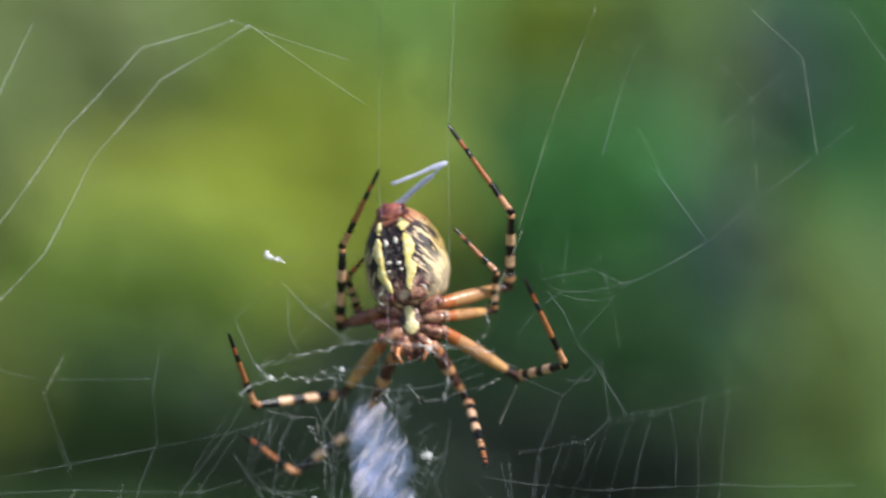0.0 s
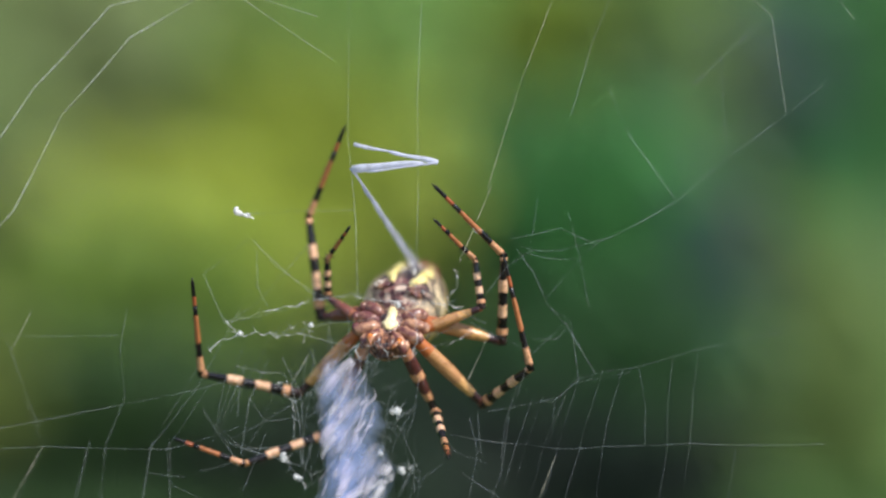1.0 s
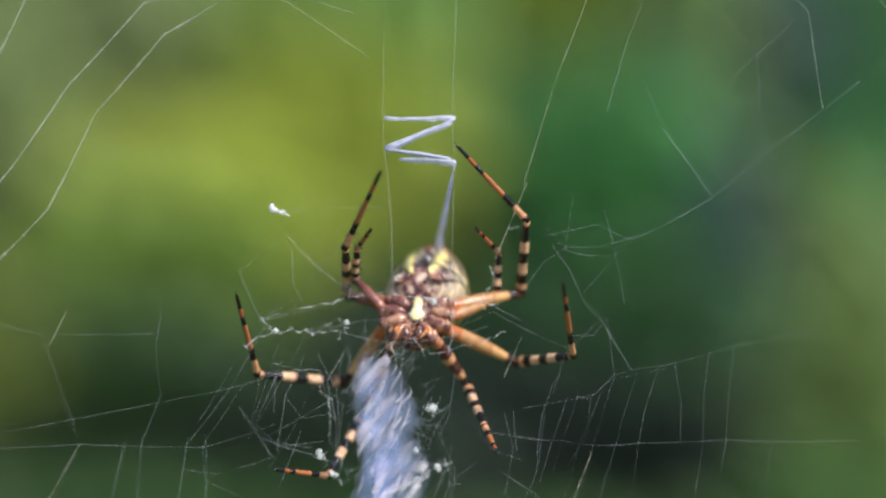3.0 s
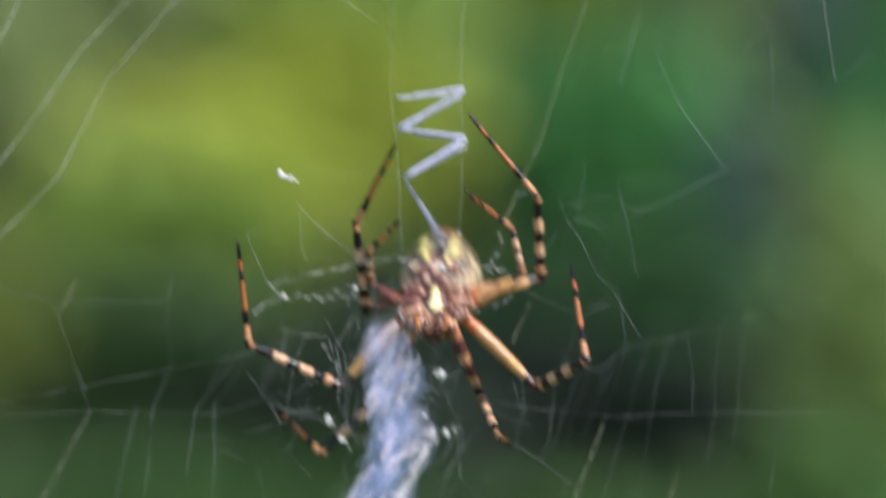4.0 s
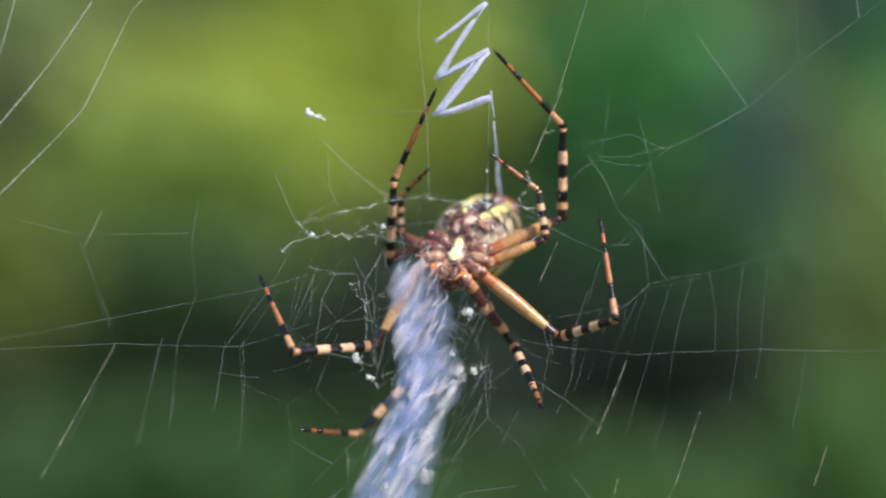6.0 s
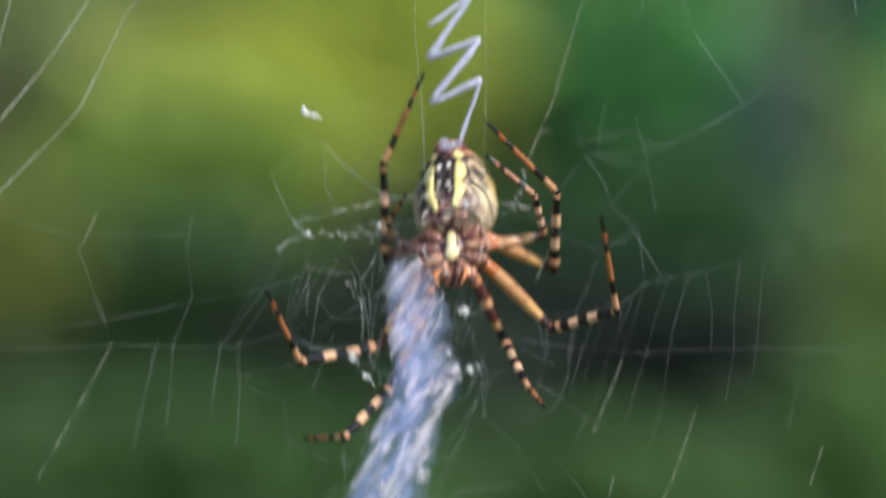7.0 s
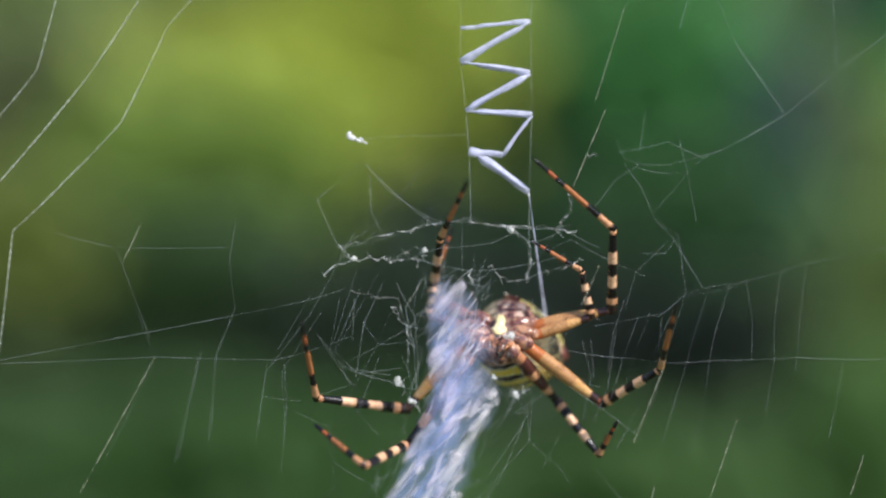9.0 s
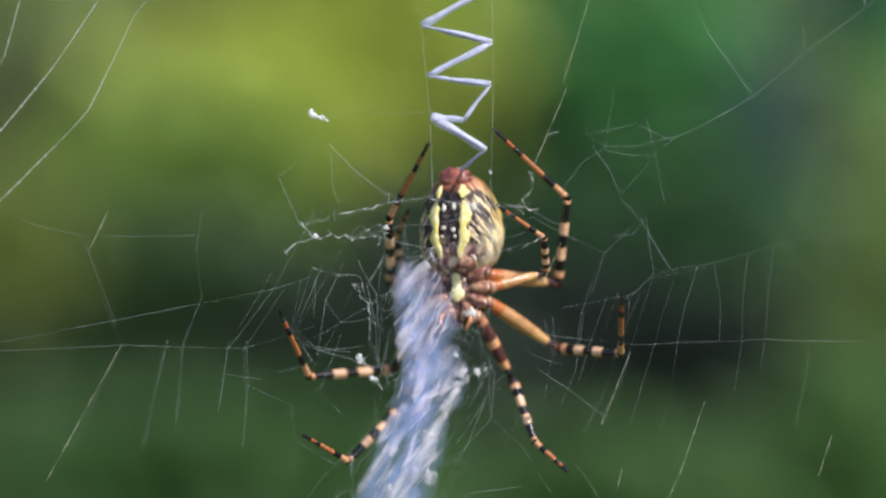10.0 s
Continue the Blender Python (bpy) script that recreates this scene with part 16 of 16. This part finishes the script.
    walk(silk[8][1], [
        (0, at(3.32, 5.98, 14.67, 176, 11, 142)), (0.1, at(3.52, 5.98, 14.15, 177, 10, 142)), (0.3, at(4.25, 5.99, 11.72, 179, 7, 142)),
        (0.4, at(4.71, 6.19, 11.21, -179, 7, 142)), (0.5, at(5.47, 10.49, 9.63, -155, 21, 146)), (0.6, at(7.73, 14.21, 5.39, -116, 30, 155)),
        (0.7, at(11.3, 12.39, -2.89, -55, 30, 157)), (0.8, at(11.41, 12.39, -1.78, -55, 30, 157)), (0.9, at(10.67, 13.19, -0.82, -62, 29, 159)),
        (1, at(8.88, 13.92, 4.84, -115, 29, 148)), (1.2, at(8.99, 8.04, 10.68, -158, 5, 124)), (1.3, at(9.3, 5.99, 12.02, -168, -3, 121)),
        (1.5, at(10.75, 6, 11.03, -158, -9, 120)), (1.7, at(8.91, 5.99, 11.31, -164, -5, 121)), (1.8, at(10.01, 6, 10.26, -160, -8, 120)),
        (2, at(9.97, 8.58, 9.83, -144, 1, 124)), (2.2, at(8.98, 10.7, 10.1, -139, 11, 133)), (2.3, at(9.27, 12.31, 8.2, -127, 17, 139)),
        (2.4, at(9.94, 13.82, 4.51, -106, 21, 147)), (2.5, at(10.35, 14.18, 0.58, -86, 21, 152)), (2.65, at(10.94, 13.52, -2.29, -70, 21, 153)),
        (2.8, at(9.9, 14.37, -0.37, -81, 20, 156)), (2.9, at(8.65, 14.68, 2.46, -98, 20, 158)), (3.1, at(5.19, 11.9, 9.25, -140, 19, 155)),
        (3.3, at(3.56, 5.98, 12.24, -179, 6, 150)), (3.5, at(4.05, 5.98, 11.27, -178, 4, 150)), (3.7, at(4.18, 9.59, 9.62, -160, 18, 153)),
        (3.8, at(4.62, 10.78, 7.85, -151, 21, 155)), (4, at(7.14, 13.84, 3.94, -121, 24, 158)), (4.1, at(11.72, 12.46, -5.31, -63, 24, 148)),
        (4.2, at(12.66, 11.68, -5.57, -58, 25, 146)), (4.3, at(10.09, 13.67, 2.51, -118, 25, 147)), (4.5, at(8.44, 8.85, 8.39, -161, 12, 135)),
        (4.7, at(9.47, 5.99, 10.36, -174, 0, 133)), (4.8, at(10.54, 5.99, 8.94, -168, -6, 132)), (5, at(9.35, 5.99, 9.51, -170, -5, 132)),
        (5.2, at(9.12, 5.99, 7.13, -167, -7, 132)), (5.3, at(9.14, 5.99, 7.25, -170, -4, 132)), (5.5, at(8.63, 10.99, 5.93, -143, 14, 140)),
        (5.6, at(9.36, 11.98, 4.66, -134, 16, 142)), (5.7, at(10.6, 13.94, -0.16, -100, 19, 148)), (5.9, at(10, 13.81, 0.61, -105, 19, 147)),
        (6.05, at(9.4, 13.42, 1.95, -114, 18, 145)), (6.2, at(8.69, 12.57, 3.64, -126, 17, 142)), (6.4, at(7.63, 10.4, 5.95, -145, 11, 137)),
        (6.6, at(6.47, 5.98, 7.65, -171, -3, 131)), (6.8, at(5.27, 5.98, 7.77, -176, 1, 131)), (6.9, at(4.35, 5.98, 7.37, 180, 5, 131)),
        (7, at(5.22, 10.01, 6.73, -161, 22, 134)), (7.1, at(6.23, 11.15, 4.97, -153, 26, 136)), (7.2, at(7.3, 10.17, 3.57, -155, 19, 132)),
        (7.3, at(8.05, 13.01, 1, -132, 30, 141)), (7.4, at(11.32, 13.51, -8.99, -63, 32, 162)), (7.5, at(11.25, 13.5, -8.39, -63, 32, 162)),
        (7.7, at(10.24, 11.12, 3.49, -146, 24, 126)), (7.8, at(10.45, 9.1, 4.97, -153, 13, 119)), (8, at(9.01, 5.99, 5.89, -172, 1, 115)),
        (8.2, at(8.61, 5.99, 5.53, -169, -1, 114)), (8.3, at(8.42, 9.16, 5.18, -157, 15, 119)), (8.5, at(8.82, 8.43, 5.18, -157, 10, 117)),
        (8.7, at(8.89, 8.93, 4.55, 111, -76, 155)), (8.8, at(8.41, 2.22, 4.82, 136, -71, 131)), (8.9, at(8.39, 2.98, 3.61, 159, -57, 112)),
        (9, at(8.81, 2.78, 2.08, 165, -38, 102)), (9.1, at(8.48, 2.95, 3.86, 158, -56, 111)), (9.3, at(7.74, 2.2, 6.36, 159, -68, 122)),
        (9.4, at(7.67, 1.51, 7.4, 159, -71, 125)), (9.5, at(7.74, 0.55, 7.96, 170, -69, 123)), (9.8, at(7.45, 0.59, 7.54, 178, -81, 126)),
        (9.9, at(7.46, 0.76, 7.33, 169, -81, 126)), (10, at(7.56, 0.54, 7.19, 174, -73, 121)),
    ])
    walk(silk[8][2], [
        (0, at(3.32, 5.98, 14.67, 176, 11, 142)), (0.1, at(3.52, 5.98, 14.15, 177, 10, 142)), (0.3, at(4.25, 5.99, 11.72, 179, 7, 142)),
        (0.4, at(4.71, 6.19, 11.21, -179, 7, 142)), (0.5, at(5.47, 10.49, 9.63, -155, 21, 146)), (0.6, at(7.73, 14.21, 5.39, -116, 30, 155)),
        (0.7, at(11.3, 12.39, -2.89, -55, 30, 157)), (0.8, at(11.41, 12.39, -1.78, -55, 30, 157)), (0.9, at(10.67, 13.19, -0.82, -62, 29, 159)),
        (1, at(8.88, 13.92, 4.84, -115, 29, 148)), (1.2, at(8.99, 8.04, 10.68, -158, 5, 124)), (1.3, at(9.3, 5.99, 12.02, -168, -3, 121)),
        (1.5, at(10.75, 6, 11.03, -158, -9, 120)), (1.7, at(8.91, 5.99, 11.31, -164, -5, 121)), (1.8, at(10.01, 6, 10.26, -160, -8, 120)),
        (2, at(9.97, 8.58, 9.83, -144, 1, 124)), (2.2, at(8.98, 10.7, 10.1, -139, 11, 133)), (2.3, at(9.27, 12.31, 8.2, -127, 17, 139)),
        (2.4, at(9.94, 13.82, 4.51, -106, 21, 147)), (2.5, at(10.35, 14.18, 0.58, -86, 21, 152)), (2.65, at(10.94, 13.52, -2.29, -70, 21, 153)),
        (2.8, at(9.9, 14.37, -0.37, -81, 20, 156)), (2.9, at(8.65, 14.68, 2.46, -98, 20, 158)), (3.1, at(5.19, 11.9, 9.25, -140, 19, 155)),
        (3.3, at(3.56, 5.98, 12.24, -179, 6, 150)), (3.5, at(4.05, 5.98, 11.27, -178, 4, 150)), (3.7, at(4.18, 9.59, 9.62, -160, 18, 153)),
        (3.8, at(4.62, 10.78, 7.85, -151, 21, 155)), (4, at(7.14, 13.84, 3.94, -121, 24, 158)), (4.1, at(11.72, 12.46, -5.31, -63, 24, 148)),
        (4.2, at(12.66, 11.68, -5.57, -58, 25, 146)), (4.3, at(10.09, 13.67, 2.51, -118, 25, 147)), (4.5, at(8.44, 8.85, 8.39, -161, 12, 135)),
        (4.7, at(9.47, 5.99, 10.36, -174, 0, 133)), (4.8, at(10.54, 5.99, 8.94, -168, -6, 132)), (5, at(9.35, 5.99, 9.51, -170, -5, 132)),
        (5.2, at(9.12, 5.99, 7.13, -167, -7, 132)), (5.3, at(9.14, 5.99, 7.25, -170, -4, 132)), (5.5, at(8.63, 10.99, 5.93, -143, 14, 140)),
        (5.6, at(9.36, 11.98, 4.66, -134, 16, 142)), (5.7, at(10.6, 13.94, -0.16, -100, 19, 148)), (5.9, at(10, 13.81, 0.61, -105, 19, 147)),
        (6.05, at(9.4, 13.42, 1.95, -114, 18, 145)), (6.2, at(8.69, 12.57, 3.64, -126, 17, 142)), (6.4, at(7.63, 10.4, 5.95, -145, 11, 137)),
        (6.6, at(6.47, 5.98, 7.65, -171, -3, 131)), (6.8, at(5.27, 5.98, 7.77, -176, 1, 131)), (6.9, at(4.35, 5.98, 7.37, 180, 5, 131)),
        (7, at(5.22, 10.01, 6.73, -161, 22, 134)), (7.1, at(6.23, 11.15, 4.97, -153, 26, 136)), (7.2, at(7.3, 10.17, 3.57, -155, 19, 132)),
        (7.3, at(8.05, 13.01, 1, -132, 30, 141)), (7.4, at(11.32, 13.51, -8.99, -63, 32, 162)), (7.5, at(11.25, 13.5, -8.39, -63, 32, 162)),
        (7.7, at(10.24, 11.12, 3.49, -146, 24, 126)), (7.8, at(10.45, 9.1, 4.97, -153, 13, 119)), (8, at(9.01, 5.99, 5.89, -172, 1, 115)),
        (8.2, at(8.61, 5.99, 5.53, -169, -1, 114)), (8.3, at(8.42, 9.16, 5.18, -157, 15, 119)), (8.5, at(8.82, 8.43, 5.18, -157, 10, 117)),
        (8.7, at(8.87, 8.62, 4.58, 111, -76, 155)), (8.8, at(8.57, 4.44, 4.27, 136, -71, 131)), (8.9, at(8.54, 5.96, 1.86, 159, -57, 112)),
        (9, at(9.39, 5.56, -1.22, 165, -38, 102)), (9.1, at(8.74, 5.9, 2.06, 158, -56, 111)), (9.2, at(7.89, 5.52, 3.83, 158, -63, 117)),
        (9.3, at(7.39, 4.4, 5.53, 159, -68, 122)), (9.4, at(7.32, 3.03, 6.9, 159, -71, 125)), (9.5, at(7.51, 1.09, 7.74, 170, -69, 123)),
        (9.8, at(7.05, 1.19, 7.42, 178, -81, 126)), (9.9, at(7.1, 1.51, 7.2, 169, -81, 126)), (10, at(7.32, 1.07, 7.01, 174, -73, 121)),
    ])
    walk(silk[8][3], [
        (0, at(3.32, 5.98, 14.67, 176, 11, 142)), (0.1, at(3.52, 5.98, 14.15, 177, 10, 142)), (0.3, at(4.25, 5.99, 11.72, 179, 7, 142)),
        (0.4, at(4.71, 6.19, 11.21, -179, 7, 142)), (0.5, at(5.47, 10.49, 9.63, -155, 21, 146)), (0.6, at(7.73, 14.21, 5.39, -116, 30, 155)),
        (0.7, at(11.3, 12.39, -2.89, -55, 30, 157)), (0.8, at(11.41, 12.39, -1.78, -55, 30, 157)), (0.9, at(10.67, 13.19, -0.82, -62, 29, 159)),
        (1, at(8.88, 13.92, 4.84, -115, 29, 148)), (1.2, at(8.99, 8.04, 10.68, -158, 5, 124)), (1.3, at(9.3, 5.99, 12.02, -168, -3, 121)),
        (1.5, at(10.75, 6, 11.03, -158, -9, 120)), (1.7, at(8.91, 5.99, 11.31, -164, -5, 121)), (1.8, at(10.01, 6, 10.26, -160, -8, 120)),
        (2, at(9.97, 8.58, 9.83, -144, 1, 124)), (2.2, at(8.98, 10.7, 10.1, -139, 11, 133)), (2.3, at(9.27, 12.31, 8.2, -127, 17, 139)),
        (2.4, at(9.94, 13.82, 4.51, -106, 21, 147)), (2.5, at(10.35, 14.18, 0.58, -86, 21, 152)), (2.65, at(10.94, 13.52, -2.29, -70, 21, 153)),
        (2.8, at(9.9, 14.37, -0.37, -81, 20, 156)), (2.9, at(8.65, 14.68, 2.46, -98, 20, 158)), (3.1, at(5.19, 11.9, 9.25, -140, 19, 155)),
        (3.3, at(3.56, 5.98, 12.24, -179, 6, 150)), (3.5, at(4.05, 5.98, 11.27, -178, 4, 150)), (3.7, at(4.18, 9.59, 9.62, -160, 18, 153)),
        (3.8, at(4.62, 10.78, 7.85, -151, 21, 155)), (4, at(7.14, 13.84, 3.94, -121, 24, 158)), (4.1, at(11.72, 12.46, -5.31, -63, 24, 148)),
        (4.2, at(12.66, 11.68, -5.57, -58, 25, 146)), (4.3, at(10.09, 13.67, 2.51, -118, 25, 147)), (4.5, at(8.44, 8.85, 8.39, -161, 12, 135)),
        (4.7, at(9.47, 5.99, 10.36, -174, 0, 133)), (4.8, at(10.54, 5.99, 8.94, -168, -6, 132)), (5, at(9.35, 5.99, 9.51, -170, -5, 132)),
        (5.2, at(9.12, 5.99, 7.13, -167, -7, 132)), (5.3, at(9.14, 5.99, 7.25, -170, -4, 132)), (5.5, at(8.63, 10.99, 5.93, -143, 14, 140)),
        (5.6, at(9.36, 11.98, 4.66, -134, 16, 142)), (5.7, at(10.6, 13.94, -0.16, -100, 19, 148)), (5.9, at(10, 13.81, 0.61, -105, 19, 147)),
        (6.05, at(9.4, 13.42, 1.95, -114, 18, 145)), (6.2, at(8.69, 12.57, 3.64, -126, 17, 142)), (6.4, at(7.63, 10.4, 5.95, -145, 11, 137)),
        (6.6, at(6.47, 5.98, 7.65, -171, -3, 131)), (6.8, at(5.27, 5.98, 7.77, -176, 1, 131)), (6.9, at(4.35, 5.98, 7.37, 180, 5, 131)),
        (7, at(5.22, 10.01, 6.73, -161, 22, 134)), (7.1, at(6.23, 11.15, 4.97, -153, 26, 136)), (7.2, at(7.3, 10.17, 3.57, -155, 19, 132)),
        (7.3, at(8.05, 13.01, 1, -132, 30, 141)), (7.4, at(11.32, 13.51, -8.99, -63, 32, 162)), (7.5, at(11.25, 13.5, -8.39, -63, 32, 162)),
        (7.7, at(10.24, 11.12, 3.49, -146, 24, 126)), (7.8, at(10.45, 9.1, 4.97, -153, 13, 119)), (8, at(9.01, 5.99, 5.89, -172, 1, 115)),
        (8.2, at(8.61, 5.99, 5.53, -169, -1, 114)), (8.3, at(8.42, 9.16, 5.18, -157, 15, 119)), (8.5, at(8.82, 8.43, 5.18, -157, 10, 117)),
        (8.7, at(8.85, 8.31, 4.61, 111, -76, 155)), (8.8, at(8.73, 6.66, 3.73, 136, -71, 131)), (8.9, at(8.69, 8.94, 0.11, 159, -57, 112)),
        (9, at(9.96, 8.34, -4.51, 165, -38, 102)), (9.1, at(9, 8.85, 0.25, 158, -56, 111)), (9.2, at(7.76, 8.28, 2.57, 158, -63, 117)),
        (9.3, at(7.04, 6.59, 4.69, 159, -68, 122)), (9.4, at(6.96, 4.54, 6.4, 159, -71, 125)), (9.5, at(7.29, 1.64, 7.52, 170, -69, 123)),
        (9.8, at(6.65, 1.78, 7.31, 178, -81, 126)), (9.9, at(6.75, 2.27, 7.06, 169, -81, 126)), (10, at(7.08, 1.61, 6.83, 174, -73, 121)),
    ])
    walk(silk[8][4], [
        (0, at(3.32, 5.98, 14.67, 176, 11, 142)), (0.1, at(3.52, 5.98, 14.15, 177, 10, 142)), (0.3, at(4.25, 5.99, 11.72, 179, 7, 142)),
        (0.4, at(4.71, 6.19, 11.21, -179, 7, 142)), (0.5, at(5.47, 10.49, 9.63, -155, 21, 146)), (0.6, at(7.73, 14.21, 5.39, -116, 30, 155)),
        (0.7, at(11.3, 12.39, -2.89, -55, 30, 157)), (0.8, at(11.41, 12.39, -1.78, -55, 30, 157)), (0.9, at(10.67, 13.19, -0.82, -62, 29, 159)),
        (1, at(8.88, 13.92, 4.84, -115, 29, 148)), (1.2, at(8.99, 8.04, 10.68, -158, 5, 124)), (1.3, at(9.3, 5.99, 12.02, -168, -3, 121)),
        (1.5, at(10.75, 6, 11.03, -158, -9, 120)), (1.7, at(8.91, 5.99, 11.31, -164, -5, 121)), (1.8, at(10.01, 6, 10.26, -160, -8, 120)),
        (2, at(9.97, 8.58, 9.83, -144, 1, 124)), (2.2, at(8.98, 10.7, 10.1, -139, 11, 133)), (2.3, at(9.27, 12.31, 8.2, -127, 17, 139)),
        (2.4, at(9.94, 13.82, 4.51, -106, 21, 147)), (2.5, at(10.35, 14.18, 0.58, -86, 21, 152)), (2.65, at(10.94, 13.52, -2.29, -70, 21, 153)),
        (2.8, at(9.9, 14.37, -0.37, -81, 20, 156)), (2.9, at(8.65, 14.68, 2.46, -98, 20, 158)), (3.1, at(5.19, 11.9, 9.25, -140, 19, 155)),
        (3.3, at(3.56, 5.98, 12.24, -179, 6, 150)), (3.5, at(4.05, 5.98, 11.27, -178, 4, 150)), (3.7, at(4.18, 9.59, 9.62, -160, 18, 153)),
        (3.8, at(4.62, 10.78, 7.85, -151, 21, 155)), (4, at(7.14, 13.84, 3.94, -121, 24, 158)), (4.1, at(11.72, 12.46, -5.31, -63, 24, 148)),
        (4.2, at(12.66, 11.68, -5.57, -58, 25, 146)), (4.3, at(10.09, 13.67, 2.51, -118, 25, 147)), (4.5, at(8.44, 8.85, 8.39, -161, 12, 135)),
        (4.7, at(9.47, 5.99, 10.36, -174, 0, 133)), (4.8, at(10.54, 5.99, 8.94, -168, -6, 132)), (5, at(9.35, 5.99, 9.51, -170, -5, 132)),
        (5.2, at(9.12, 5.99, 7.13, -167, -7, 132)), (5.3, at(9.14, 5.99, 7.25, -170, -4, 132)), (5.5, at(8.63, 10.99, 5.93, -143, 14, 140)),
        (5.6, at(9.36, 11.98, 4.66, -134, 16, 142)), (5.7, at(10.6, 13.94, -0.16, -100, 19, 148)), (5.9, at(10, 13.81, 0.61, -105, 19, 147)),
        (6.05, at(9.4, 13.42, 1.95, -114, 18, 145)), (6.2, at(8.69, 12.57, 3.64, -126, 17, 142)), (6.4, at(7.63, 10.4, 5.95, -145, 11, 137)),
        (6.6, at(6.47, 5.98, 7.65, -171, -3, 131)), (6.8, at(5.27, 5.98, 7.77, -176, 1, 131)), (6.9, at(4.35, 5.98, 7.37, 180, 5, 131)),
        (7, at(5.22, 10.01, 6.73, -161, 22, 134)), (7.1, at(6.23, 11.15, 4.97, -153, 26, 136)), (7.2, at(7.3, 10.17, 3.57, -155, 19, 132)),
        (7.3, at(8.05, 13.01, 1, -132, 30, 141)), (7.4, at(11.32, 13.51, -8.99, -63, 32, 162)), (7.5, at(11.25, 13.5, -8.39, -63, 32, 162)),
        (7.7, at(10.24, 11.12, 3.49, -146, 24, 126)), (7.8, at(10.45, 9.1, 4.97, -153, 13, 119)), (8, at(9.01, 5.99, 5.89, -172, 1, 115)),
        (8.2, at(8.61, 5.99, 5.53, -169, -1, 114)), (8.3, at(8.42, 9.16, 5.18, -157, 15, 119)), (8.5, at(8.82, 8.43, 5.18, -157, 10, 117)),
        (8.7, at(9.15, 12.48, 4.23, -82, 47, -179)), (8.8, at(9.21, 13.24, 2.11, -70, 46, -170)), (8.9, at(9.04, 15.79, -3.93, -49, 39, -155)),
        (9, at(11.12, 13.99, -11.21, -28, 31, -147)), (9.1, at(9.59, 15.62, -3.89, -48, 40, -155)), (9.2, at(7.42, 15.13, -0.57, -57, 40, -155)),
        (9.3, at(6.02, 12.95, 2.28, -63, 39, -153)), (9.4, at(5.63, 10.23, 4.52, -67, 38, -152)), (9.5, at(5.43, 6.06, 5.7, -64, 35, -142)),
        (9.7, at(3.93, 6.06, 5.87, -71, 33, -136)), (9.8, at(3.78, 6.06, 6.46, -79, 34, -140)), (9.9, at(4.49, 7.05, 6.23, -79, 35, -148)),
        (10, at(5.06, 6.06, 5.31, -69, 34, -144)),
    ])


motions()
